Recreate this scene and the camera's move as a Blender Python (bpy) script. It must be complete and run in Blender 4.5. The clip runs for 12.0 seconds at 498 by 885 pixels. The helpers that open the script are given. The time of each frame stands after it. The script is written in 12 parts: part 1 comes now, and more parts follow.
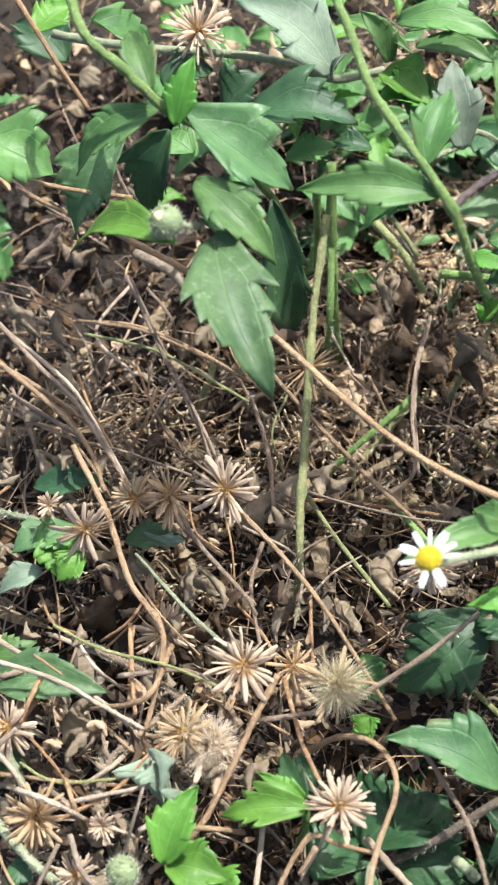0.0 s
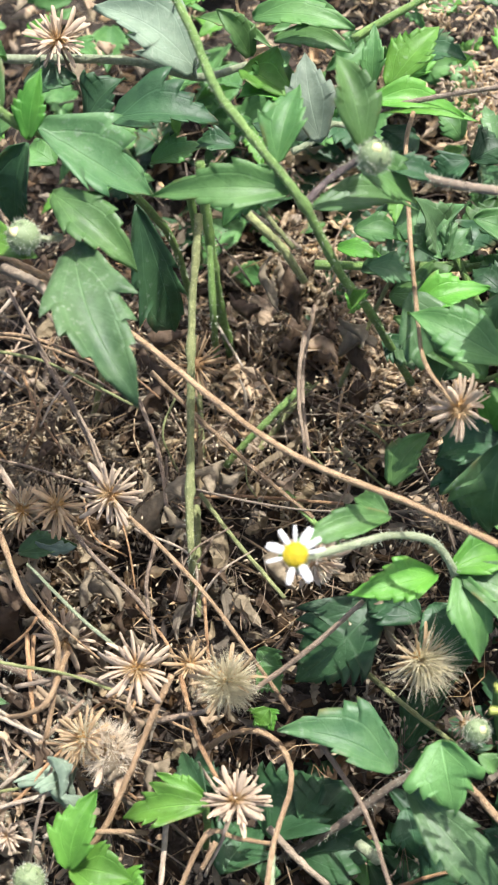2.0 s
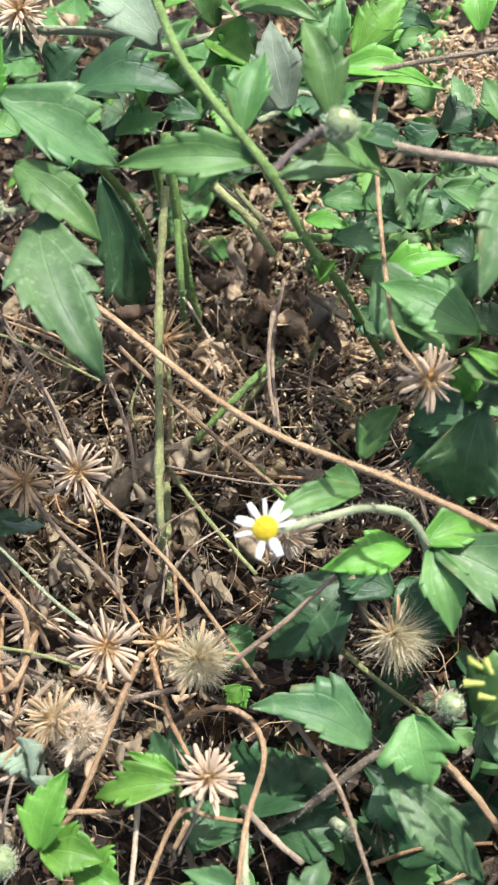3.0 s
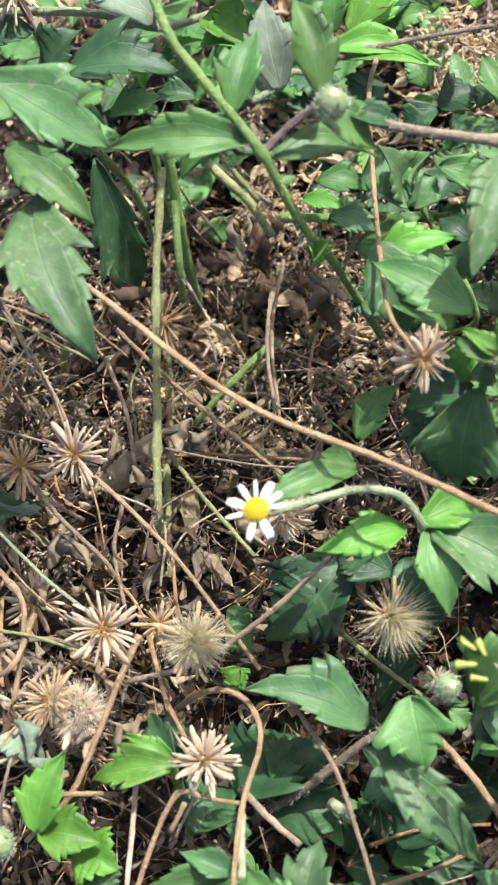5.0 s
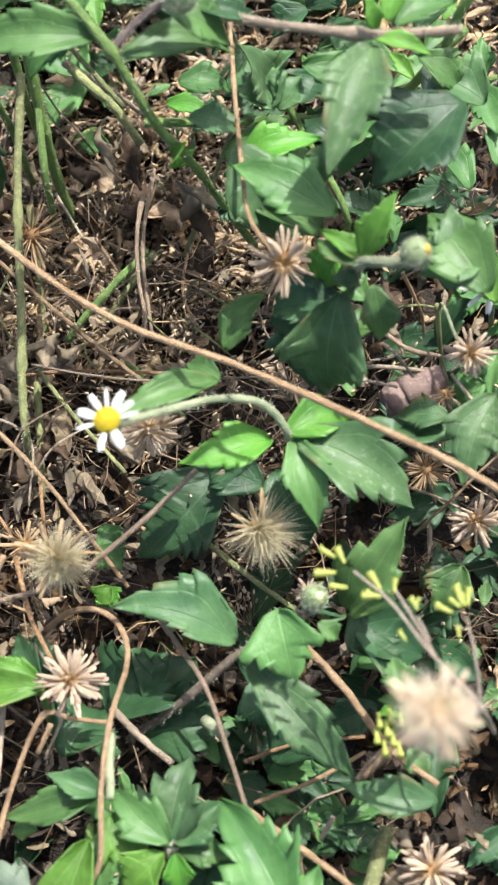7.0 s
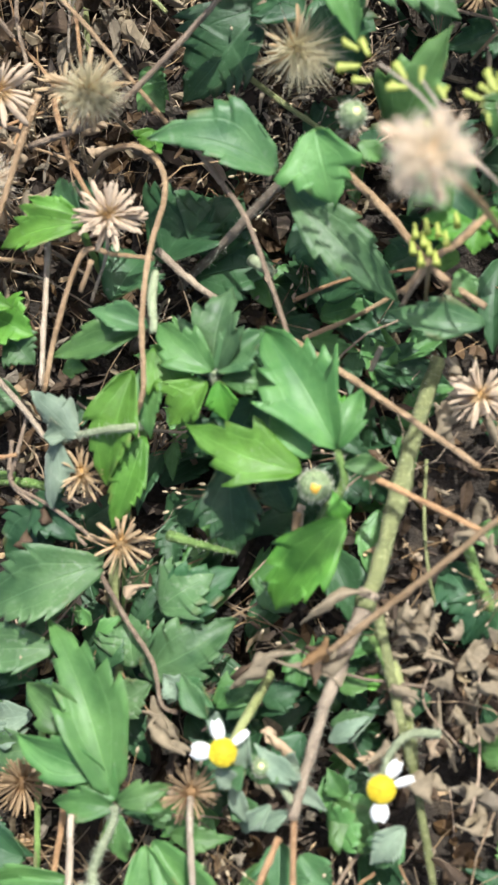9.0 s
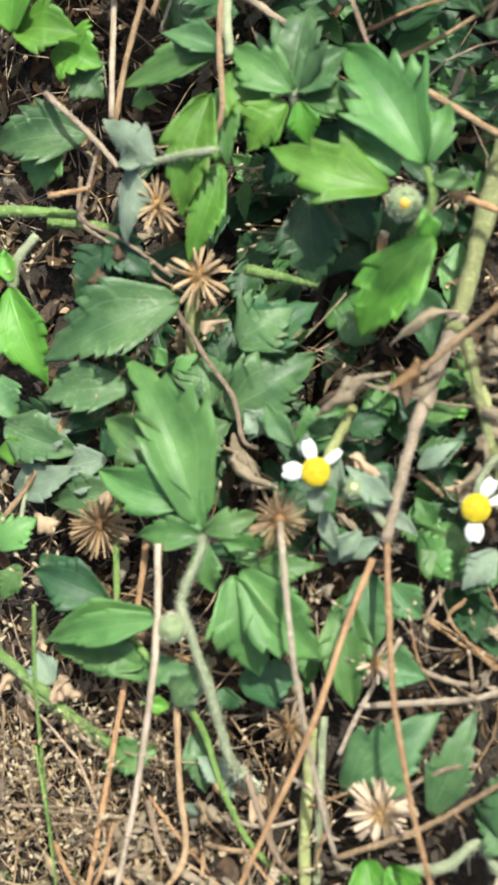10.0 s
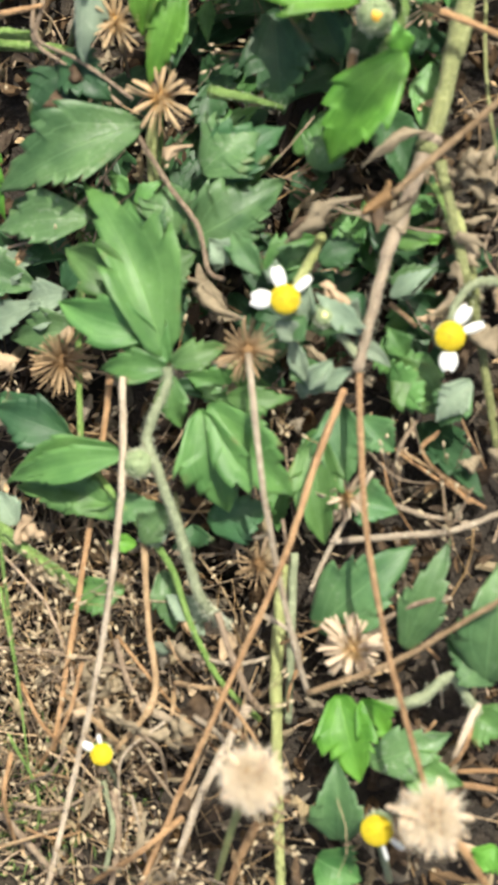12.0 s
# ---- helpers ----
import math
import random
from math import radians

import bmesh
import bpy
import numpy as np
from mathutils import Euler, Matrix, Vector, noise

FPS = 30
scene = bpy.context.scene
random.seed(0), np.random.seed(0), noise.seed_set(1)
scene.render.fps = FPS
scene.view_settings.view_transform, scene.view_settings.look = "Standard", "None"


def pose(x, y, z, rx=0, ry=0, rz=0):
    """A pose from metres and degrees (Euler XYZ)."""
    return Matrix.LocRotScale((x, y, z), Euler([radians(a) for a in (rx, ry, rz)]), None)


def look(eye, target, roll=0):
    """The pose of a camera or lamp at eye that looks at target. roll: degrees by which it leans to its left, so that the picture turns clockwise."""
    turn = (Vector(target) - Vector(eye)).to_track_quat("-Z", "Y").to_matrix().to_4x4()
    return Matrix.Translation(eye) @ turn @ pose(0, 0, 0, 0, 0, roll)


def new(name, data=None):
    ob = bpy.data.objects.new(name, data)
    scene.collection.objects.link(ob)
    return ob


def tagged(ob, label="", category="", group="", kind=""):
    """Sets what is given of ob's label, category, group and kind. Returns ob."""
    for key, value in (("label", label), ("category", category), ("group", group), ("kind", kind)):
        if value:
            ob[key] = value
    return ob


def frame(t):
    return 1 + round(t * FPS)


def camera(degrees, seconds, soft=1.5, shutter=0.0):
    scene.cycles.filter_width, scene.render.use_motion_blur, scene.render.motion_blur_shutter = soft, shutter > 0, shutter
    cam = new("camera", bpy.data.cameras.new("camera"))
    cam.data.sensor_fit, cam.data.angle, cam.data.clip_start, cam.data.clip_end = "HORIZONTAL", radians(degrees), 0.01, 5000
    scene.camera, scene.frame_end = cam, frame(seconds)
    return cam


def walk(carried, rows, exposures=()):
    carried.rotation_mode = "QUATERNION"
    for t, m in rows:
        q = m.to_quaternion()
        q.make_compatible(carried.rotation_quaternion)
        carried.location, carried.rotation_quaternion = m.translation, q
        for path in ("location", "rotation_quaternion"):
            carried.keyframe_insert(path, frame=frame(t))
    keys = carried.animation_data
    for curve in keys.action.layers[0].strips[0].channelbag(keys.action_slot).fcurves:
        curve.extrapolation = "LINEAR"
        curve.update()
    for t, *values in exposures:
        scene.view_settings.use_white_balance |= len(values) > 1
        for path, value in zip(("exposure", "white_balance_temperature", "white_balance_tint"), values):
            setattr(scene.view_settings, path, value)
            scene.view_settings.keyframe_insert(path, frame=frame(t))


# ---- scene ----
cam = camera(19.00, 12.0, soft=2.1)
walk(cam, [
    (0, pose(0.04952, -0.13536, 0.44698, 27.312, 5.442, 6.997)),
    (0.5, pose(0.05883, -0.13108, 0.44682, 26.787, 5.140, 5.026)),
    (1, pose(0.07805, -0.12364, 0.44872, 26.447, 5.444, 3.650)),
    (1.5, pose(0.08379, -0.12488, 0.44990, 26.561, 6.238, 3.277)),
    (2, pose(0.08176, -0.12673, 0.45085, 25.824, 6.892, 3.254)),
    (2.5, pose(0.08093, -0.12875, 0.44919, 25.571, 6.631, 2.801)),
    (3, pose(0.08278, -0.12726, 0.44429, 25.163, 6.298, 2.295)),
    (3.5, pose(0.08813, -0.12498, 0.44589, 24.685, 6.855, 2.251)),
    (3.7, pose(0.09158, -0.12635, 0.44466, 24.740, 7.209, 2.416)),
    (5.5, pose(0.09262, -0.12646, 0.43951, 24.371, 7.513, 2.352)),
    (6, pose(0.10114, -0.12368, 0.43497, 24.168, 6.736, 1.785)),
    (6.5, pose(0.10473, -0.12376, 0.43289, 23.457, 5.629, 0.675)),
    (6.7, pose(0.10933, -0.12441, 0.43087, 22.939, 5.654, 0.360)),
    (8.3, pose(0.11695, -0.15029, 0.40395, 13.856, 9.702, 0.621)),
    (8.5, pose(0.12077, -0.15040, 0.40304, 12.455, 9.940, 0.514)),
    (9, pose(0.14102, -0.16783, 0.39700, 10.428, 12.534, 0.418)),
    (9.5, pose(0.12899, -0.20288, 0.38971, 9.685, 12.326, -0.166)),
    (10, pose(0.10748, -0.21777, 0.38629, 7.645, 11.250, -0.653)),
    (10.5, pose(0.10285, -0.21827, 0.38199, 5.486, 10.911, -0.898)),
    (11, pose(0.10564, -0.21977, 0.38042, 4.459, 11.442, -1.047)),
    (11.5, pose(0.09808, -0.22639, 0.37897, 3.655, 10.766, -1.302)),
    (12, pose(0.10280, -0.22733, 0.37453, 2.740, 9.709, -1.413)),
], exposures=[(0.0, 1.06, 6100.0, 12.0), (6.5, 1.04, 6200.0, 12.0), (8.6, 0.90, 6000.0, 10.0), (10.5, 0.90, 6500.0, 5.0), (12.0, 0.91, 6700.0, 6.0)])
cam.data.dof.use_dof = True
cam.data.dof.focus_distance = 0.46
cam.data.dof.aperture_fstop = 24.5

# ---------------------------------------------------------------- light
SUN_FROM = Vector((0.32, 0.40, 0.90)).normalized()
world = bpy.data.worlds.new("daylight")
scene.world = world
world.use_nodes = True
wn = world.node_tree
sky = wn.nodes.new("ShaderNodeTexSky")
sky.sky_type = "NISHITA"
sky.sun_disc = False
sky.air_density = 0.8
sky.dust_density = 4.5
sky.ozone_density = 0.6
sky.sun_elevation = math.asin(SUN_FROM.z)
sky.sun_rotation = math.atan2(SUN_FROM.x, SUN_FROM.y)
wn.links.new(sky.outputs[0], wn.nodes["Background"].inputs[0])
wn.nodes["Background"].inputs[1].default_value = 0.14
sun_data = bpy.data.lights.new("sun", "SUN")
sun_data.energy = 4.2
sun_data.angle = radians(0.6)
sun_data.color = (1.0, 0.955, 0.89)
sun = new("sun", sun_data)
sun.matrix_world = look(SUN_FROM * 3, (0, 0, 0))


# ---------------------------------------------------------------- materials
class Nodes:
    """A short way to write a node tree."""

    def __init__(self, name):
        self.mat = bpy.data.materials.new(name)
        self.mat.use_nodes = True
        self.tree = self.mat.node_tree
        self.out = self.tree.nodes["Material Output"]
        self.bsdf = self.tree.nodes["Principled BSDF"]

    def add(self, kind, **inputs):
        node = self.tree.nodes.new("ShaderNode" + kind)
        for key, value in inputs.items():
            self.put(node, key.replace("_", " "), value)
        return node

    def put(self, node, key, value):
        socket = node.inputs[int(key[1:])] if key[0] == "i" and key[1:].isdigit() else node.inputs[key]
        if isinstance(value, bpy.types.NodeSocket):
            self.tree.links.new(value, socket)
        else:
            socket.default_value = value

    def math(self, op, a, b=0.0, clamp=False):
        node = self.tree.nodes.new("ShaderNodeMath")
        node.operation, node.use_clamp = op, clamp
        self.put(node, "i0", a)
        self.put(node, "i1", b)
        return node.outputs[0]

    def ramp(self, fac, *stops):
        node = self.tree.nodes.new("ShaderNodeValToRGB")
        self.put(node, "Fac", fac)
        el = node.color_ramp.elements
        while len(el) < len(stops):
            el.new(0.5)
        for e, (p, c) in zip(el, stops):
            e.position = p
            e.color = (*c, 1) if len(c) == 3 else c
        return node.outputs[0]

    def mix(self, fac, a, b, blend="MIX"):
        node = self.tree.nodes.new("ShaderNodeMix")
        node.data_type, node.blend_type = "RGBA", blend
        for i, v in ((0, fac), (6, a), (7, b)):
            if isinstance(v, bpy.types.NodeSocket):
                self.tree.links.new(v, node.inputs[i])
            else:
                node.inputs[i].default_value = (*v, 1) if isinstance(v, tuple) and len(v) == 3 else v
        return node.outputs[2]

    def noise(self, scale, detail=3.0, vec=None, rough=0.55):
        node = self.add("TexNoise", Scale=scale, Detail=detail, Roughness=rough)
        if vec is not None:
            self.put(node, "Vector", vec)
        return node.outputs[0]

    def place(self):
        return self.add("NewGeometry").outputs["Position"]

    def bump(self, height, strength, distance):
        node = self.add("Bump", Height=height, Strength=strength, Distance=distance)
        self.put(self.bsdf, "Normal", node.outputs[0])
        return node.outputs[0]

    def thin(self, colour, amount, normal=None):
        """Lets some light through a thin blade."""
        t = self.add("BsdfTranslucent", Color=colour)
        if normal is not None:
            self.put(t, "Normal", normal)
        m = self.add("MixShader", Fac=amount)
        self.put(m, "i1", self.bsdf.outputs[0])
        self.put(m, "i2", t.outputs[0])
        self.put(self.out, "Surface", m.outputs[0])


def leaf_material(name, dark, light, through_light, dust=0.0, rough=0.34, veins=6.0, sheen=0.15):
    n = Nodes(name)
    uv = n.add("UVMap").outputs[0]
    sep = n.add("SeparateXYZ", Vector=uv)
    u, v = sep.outputs[0], sep.outputs[1]
    across = n.math("MULTIPLY", n.math("ABSOLUTE", n.math("SUBTRACT", v, 0.5)), 2.0)
    rnd = n.add("ObjectInfo").outputs["Random"]
    pos = n.place()
    big = n.noise(45.0, 3.0, pos)
    fine = n.noise(900.0, 3.0, pos)
    base = n.mix(n.ramp(big, (0.36, (0, 0, 0)), (0.64, (1, 1, 1))), dark, light)
    hue = n.add("HueSaturation", Color=base)
    n.put(hue, "Hue", n.math("ADD", n.math("MULTIPLY", rnd, 0.024), 0.494))
    n.put(hue, "Value", n.math("ADD", n.math("MULTIPLY", rnd, 0.55), 0.72))
    col = n.mix(n.math("MULTIPLY", fine, 0.30), hue.outputs[0], tuple(c * 0.45 for c in dark))
    cloud = n.ramp(n.noise(210.0, 4.0, pos), (0.40, (0, 0, 0)), (0.66, (1, 1, 1)))
    col = n.mix(n.math("MULTIPLY", cloud, 0.26), col, tuple(min(1, c * 1.35 + 0.008) for c in light))
    # a midrib, two long veins that leave it near the base, and faint side veins
    mid = n.math("SUBTRACT", 1.0, n.math("MULTIPLY", across, n.math("ADD", 18.0, n.math("MULTIPLY", u, 26.0))), clamp=True)
    bow = n.math("SUBTRACT", 0.72, n.math("POWER", 0.72, n.math("ADD", 1.0, n.math("MULTIPLY", u, 9.0))))
    long = n.math("SUBTRACT", 1.0, n.math("MULTIPLY", n.math("ABSOLUTE", n.math("SUBTRACT", across, bow)), 22.0), clamp=True)
    phase = n.math("FRACT", n.math("SUBTRACT", n.math("MULTIPLY", u, veins), n.math("MULTIPLY", across, 1.3)))
    side = n.math("SUBTRACT", 1.0, n.math("MULTIPLY", n.math("ABSOLUTE", n.math("SUBTRACT", phase, 0.5)), 16.0), clamp=True)
    vein = n.math("MAXIMUM", mid, n.math("MAXIMUM", n.math("MULTIPLY", long, 0.6), n.math("MULTIPLY", side, 0.20)))
    col = n.mix(n.math("MULTIPLY", vein, 0.34), col, tuple(min(1, c * 1.5 + 0.03) for c in light))
    # pale specks of dust, hairs and leaf-miner marks
    speck = n.ramp(n.noise(520.0, 2.0, pos), (0.62 - dust * 0.12, (0, 0, 0)), (0.70, (1, 1, 1)))
    patch = n.ramp(n.noise(45.0, 2.0, pos), (0.52 - dust * 0.2, (0, 0, 0)), (0.72, (1, 1, 1)))
    col = n.mix(n.math("MULTIPLY", n.math("MULTIPLY", speck, patch), 0.30 + 0.35 * dust), col, (0.46, 0.50, 0.38))
    # browned margins and spots here and there
    edge = n.math("MULTIPLY", n.ramp(n.noise(70.0, 3.0, pos), (0.60, (0, 0, 0)), (0.68, (1, 1, 1))), n.ramp(across, (0.62, (0, 0, 0)), (1.0, (1, 1, 1))))
    col = n.mix(n.math("MULTIPLY", edge, 0.6), col, (0.20, 0.13, 0.05))
    n.put(n.bsdf, "Base Color", col)
    n.put(n.bsdf, "Roughness", n.math("ADD", n.math("MULTIPLY", n.noise(120.0, 4.0, pos), 0.34), rough - 0.06))
    n.put(n.bsdf, "Specular IOR Level", 0.45)
    n.put(n.bsdf, "Sheen Weight", sheen)
    n.put(n.bsdf, "Sheen Tint", (0.92, 1.0, 0.86, 1))
    h = n.math("ADD", n.math("MULTIPLY", vein, -0.6), n.math("ADD", n.math("MULTIPLY", fine, 0.45), n.math("MULTIPLY", n.noise(260.0, 2.0, pos), 0.8)))
    nor = n.bump(h, 0.42, 0.0006)
    n.thin(n.mix(0.4, col, through_light), 0.36, nor)
    return n.mat


def stalk_material(name, dark, light, rough=0.6, streak=1.0, thin=0.0):
    n = Nodes(name)
    uv = n.add("UVMap").outputs[0]
    stretch = n.add("Mapping", Vector=uv, Scale=(14.0, 1.0, 1.0))
    grain = n.noise(6.0, 4.0, stretch.outputs[0])
    pos = n.place()
    blot = n.ramp(n.noise(130.0, 4.0, pos), (0.36, (0, 0, 0)), (0.64, (1, 1, 1)))
    rnd = n.add("ObjectInfo").outputs["Random"]
    col = n.mix(n.math("MULTIPLY", n.math("ADD", grain, blot), 0.5), dark, light)
    hue = n.add("HueSaturation", Color=col)
    n.put(hue, "Value", n.math("ADD", n.math("MULTIPLY", rnd, 0.5), 0.75))
    dirt = n.ramp(n.noise(220.0, 3.0, pos), (0.58, (0, 0, 0)), (0.72, (1, 1, 1)))
    col = n.mix(n.math("MULTIPLY", dirt, 0.45 * streak), hue.outputs[0], tuple(c * 0.35 for c in dark))
    scurf = n.ramp(n.noise(760.0, 3.0, pos), (0.52, (0, 0, 0)), (0.70, (1, 1, 1)))
    col = n.mix(n.math("MULTIPLY", scurf, 0.40), col, tuple(min(0.8, c * 1.35 + 0.04) for c in light))
    n.put(n.bsdf, "Base Color", col)
    n.put(n.bsdf, "Roughness", n.math("ADD", n.math("MULTIPLY", blot, 0.2), rough - 0.06))
    nor = n.bump(n.math("ADD", grain, n.math("ADD", n.noise(420.0, 3.0, pos), n.math("MULTIPLY", scurf, 0.4))), 0.75, 0.0008)
    if thin:
        n.thin(col, thin, nor)
    return n.mat


def dry_material(name, dark, light, thin=0.2, rough=0.75, root=None):
    """Withered tissue: mottled, matt, a little see-through."""
    n = Nodes(name)
    pos = n.place()
    rnd = n.add("ObjectInfo").outputs["Random"]
    island = n.add("NewGeometry").outputs["Random Per Island"]
    a = n.noise(150.0, 4.0, pos)
    b = n.noise(700.0, 3.0, pos)
    col = n.mix(a, dark, light)
    vary = n.math("ADD", n.math("MULTIPLY", rnd, 0.35), n.math("MULTIPLY", island, 0.75))
    hue = n.add("HueSaturation", Color=col)
    n.put(hue, "Value", n.math("ADD", vary, 0.45))
    n.put(hue, "Saturation", n.math("ADD", n.math("MULTIPLY", island, 0.5), 0.75))
    col = n.mix(n.math("MULTIPLY", b, 0.6), hue.outputs[0], tuple(c * 0.4 for c in dark))
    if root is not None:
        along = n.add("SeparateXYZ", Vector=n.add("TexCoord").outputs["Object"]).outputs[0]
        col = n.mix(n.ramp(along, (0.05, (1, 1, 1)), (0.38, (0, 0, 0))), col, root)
    n.put(n.bsdf, "Base Color", col)
    n.put(n.bsdf, "Roughness", rough)
    crease = n.math("ABSOLUTE", n.math("SUBTRACT", n.noise(380.0, 3.0, pos), 0.5))
    nor = n.bump(n.math("ADD", n.math("ADD", a, b), n.math("MULTIPLY", crease, 1.6 if root is None else 0.6)), 0.45 if root is None else 0.3, 0.0006 if root is None else 0.0004)
    if thin:
        n.thin(col, thin, nor)
    return n.mat


def plain_material(name, colour, rough=0.6, vary=0.25, scale=600.0, thin=0.0):
    n = Nodes(name)
    pos = n.place()
    a = n.noise(scale, 3.0, pos)
    col = n.mix(n.math("MULTIPLY", a, vary * 2), colour, tuple(c * (1 - vary * 1.6) for c in colour))
    n.put(n.bsdf, "Base Color", col)
    n.put(n.bsdf, "Roughness", rough)
    nor = n.bump(a, 0.4, 0.0004)
    if thin:
        n.thin(col, thin, nor)
    return n.mat


def soil_material():
    n = Nodes("dark_soil")
    pos = n.place()
    a, b, c = n.noise(18.0, 5.0, pos), n.noise(160.0, 5.0, pos), n.noise(900.0, 3.0, pos)
    col = n.ramp(b, (0.3, (0.008, 0.006, 0.004)), (0.55, (0.025, 0.018, 0.011)), (0.75, (0.08, 0.058, 0.034)))
    col = n.mix(n.math("MULTIPLY", a, 0.6), col, (0.035, 0.027, 0.018))
    n.put(n.bsdf, "Base Color", col)
    n.put(n.bsdf, "Roughness", 0.95)
    n.bump(n.math("ADD", b, n.math("MULTIPLY", c, 0.5)), 0.9, 0.004)
    return n.mat


GREEN = leaf_material("green_leaf", (0.056, 0.138, 0.036), (0.137, 0.270, 0.074), (0.34, 0.60, 0.05), rough=0.37, sheen=0.04)
FRESH = leaf_material("fresh_leaf", (0.074, 0.205, 0.021), (0.155, 0.345, 0.046), (0.36, 0.62, 0.06), rough=0.38, sheen=0.03)
# Deep green leaf, darkened further: shade under the shoots is in its colour.
DEEP_SHADE = leaf_material("deep_green_shaded_leaf", (0.020, 0.066, 0.024), (0.056, 0.136, 0.048), (0.14, 0.31, 0.045), rough=0.38, sheen=0.03)
DUSTY = leaf_material("dusty_leaf", (0.051, 0.126, 0.044), (0.133, 0.245, 0.089), (0.26, 0.46, 0.06), dust=0.5, rough=0.38, sheen=0.08)
GREY_LEAF = leaf_material("grey_felted_leaf", (0.128, 0.185, 0.120), (0.270, 0.345, 0.235), (0.30, 0.44, 0.18), dust=0.6, rough=0.55, sheen=0.3)
STEM = stalk_material("green_stem", (0.095, 0.185, 0.035), (0.230, 0.360, 0.090), 0.5, 0.6)
STEM_PALE = stalk_material("pale_hairy_stem", (0.18, 0.215, 0.115), (0.36, 0.40, 0.24), 0.6, 0.5)
STEM_BROWN = stalk_material("brown_stem", (0.15, 0.11, 0.075), (0.36, 0.29, 0.20), 0.7)
STEM_OLIVE = stalk_material("olive_stem", (0.14, 0.16, 0.05), (0.33, 0.35, 0.14), 0.6)
STEM_PURPLE = stalk_material("purple_stem", (0.075, 0.053, 0.048), (0.18, 0.14, 0.115), 0.5, 0.5)
STEM_PINK = stalk_material("pinkish_green_stem", (0.24, 0.20, 0.13), (0.44, 0.36, 0.28), 0.5, 0.4)
STRAW = stalk_material("tan_straw", (0.22, 0.135, 0.062), (0.47, 0.325, 0.18), 0.48)
STRAW_PALE = stalk_material("bleached_straw", (0.34, 0.26, 0.17), (0.60, 0.50, 0.37), 0.5, 0.7)
STRAW_RED = stalk_material("orange_straw", (0.24, 0.125, 0.055), (0.50, 0.31, 0.15), 0.45, 0.8)
STRAW_DULL = stalk_material("weathered_straw", (0.165, 0.115, 0.072), (0.36, 0.27, 0.18), 0.65)
HAIR = plain_material("pale_plant_hair", (0.60, 0.62, 0.47), 0.6, 0.1, thin=0.4)
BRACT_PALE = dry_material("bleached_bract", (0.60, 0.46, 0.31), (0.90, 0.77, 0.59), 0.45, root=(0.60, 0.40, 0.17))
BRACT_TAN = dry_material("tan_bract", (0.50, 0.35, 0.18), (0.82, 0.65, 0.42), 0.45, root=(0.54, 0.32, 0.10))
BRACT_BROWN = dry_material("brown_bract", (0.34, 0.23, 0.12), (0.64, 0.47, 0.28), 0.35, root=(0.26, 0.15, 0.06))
FLUFF = plain_material("seed_fluff", (0.90, 0.83, 0.70), 0.7, 0.10, 700.0, thin=0.6)
TUFT = plain_material("golden_tuft", (0.66, 0.48, 0.25), 0.7, 0.25, 700.0, thin=0.4)
FLUFF_GREEN = plain_material("greenish_seed_fluff", (0.74, 0.69, 0.50), 0.7, 0.14, 700.0, thin=0.6)
DEAD_GREY = dry_material("grey_dead_leaf", (0.135, 0.106, 0.066), (0.44, 0.36, 0.235), 0.25, 0.8)
DEAD_BROWN = dry_material("brown_dead_leaf", (0.025, 0.015, 0.008), (0.145, 0.092, 0.047), 0.15, 0.8)
CHAFF = dry_material("pale_chaff", (0.30, 0.20, 0.11), (0.66, 0.52, 0.35), 0.2)
TWIGS = dry_material("dry_twigs", (0.105, 0.070, 0.040), (0.43, 0.31, 0.18), 0.05)
PETAL = plain_material("white_petal", (0.74, 0.74, 0.69), 0.55, 0.08, thin=0.25)
DISC = plain_material("yellow_disc", (0.76, 0.60, 0.012), 0.7, 0.48, 1000.0)
BUD_TIP = plain_material("pale_yellow_bud_tip", (0.72, 0.66, 0.30), 0.6, 0.25, 1500.0)
DISC_BUD = plain_material("orange_bud_tip", (0.62, 0.34, 0.03), 0.6, 0.3, 2500.0)
YELLOW_BUD = plain_material("yellow_green_bud", (0.50, 0.55, 0.12), 0.5, 0.3, 500.0, thin=0.35)
CALYX = plain_material("hairy_green_calyx", (0.20, 0.26, 0.12), 0.65, 0.3, 900.0)
GOLDEN = dry_material("golden_scales", (0.44, 0.31, 0.17), (0.90, 0.73, 0.50), 0.3)
FRESH_BITS = plain_material("green_shreds", (0.16, 0.26, 0.06), 0.6, 0.4, 200.0)
STICK = stalk_material("pinkish_dead_wood", (0.16, 0.105, 0.085), (0.30, 0.215, 0.175), 0.75, 0.5)
CAPSULE = plain_material("cream_seed", (0.46, 0.37, 0.23), 0.6, 0.35, 900.0)
SOIL = soil_material()


# ---------------------------------------------------------------- building helpers
def mesh_of(name, verts, faces, material, uvs=None, smooth=True):
    me = bpy.data.meshes.new(name)
    me.from_pydata([tuple(v) for v in verts], [], faces)
    me.materials.append(material)
    if uvs is not None:
        layer = me.uv_layers.new(name="UVMap")
        index = np.zeros(len(me.loops), dtype=np.int32)
        me.loops.foreach_get("vertex_index", index)
        layer.data.foreach_set("uv", np.asarray(uvs, dtype=np.float32)[index].ravel())
    if smooth:
        me.polygons.foreach_set("use_smooth", np.ones(len(me.polygons), dtype=bool))
    me.update()
    return me


def part(name, me, parent, label=""):
    """Links one mesh as a part of a thing or of a part; its geometry is in world metres."""
    ob = new(name, me)
    ob.parent = parent
    ob.matrix_parent_inverse = parent.matrix_world.inverted() if parent.type == "EMPTY" else Matrix()
    if label:
        tagged(ob, label)
    return ob


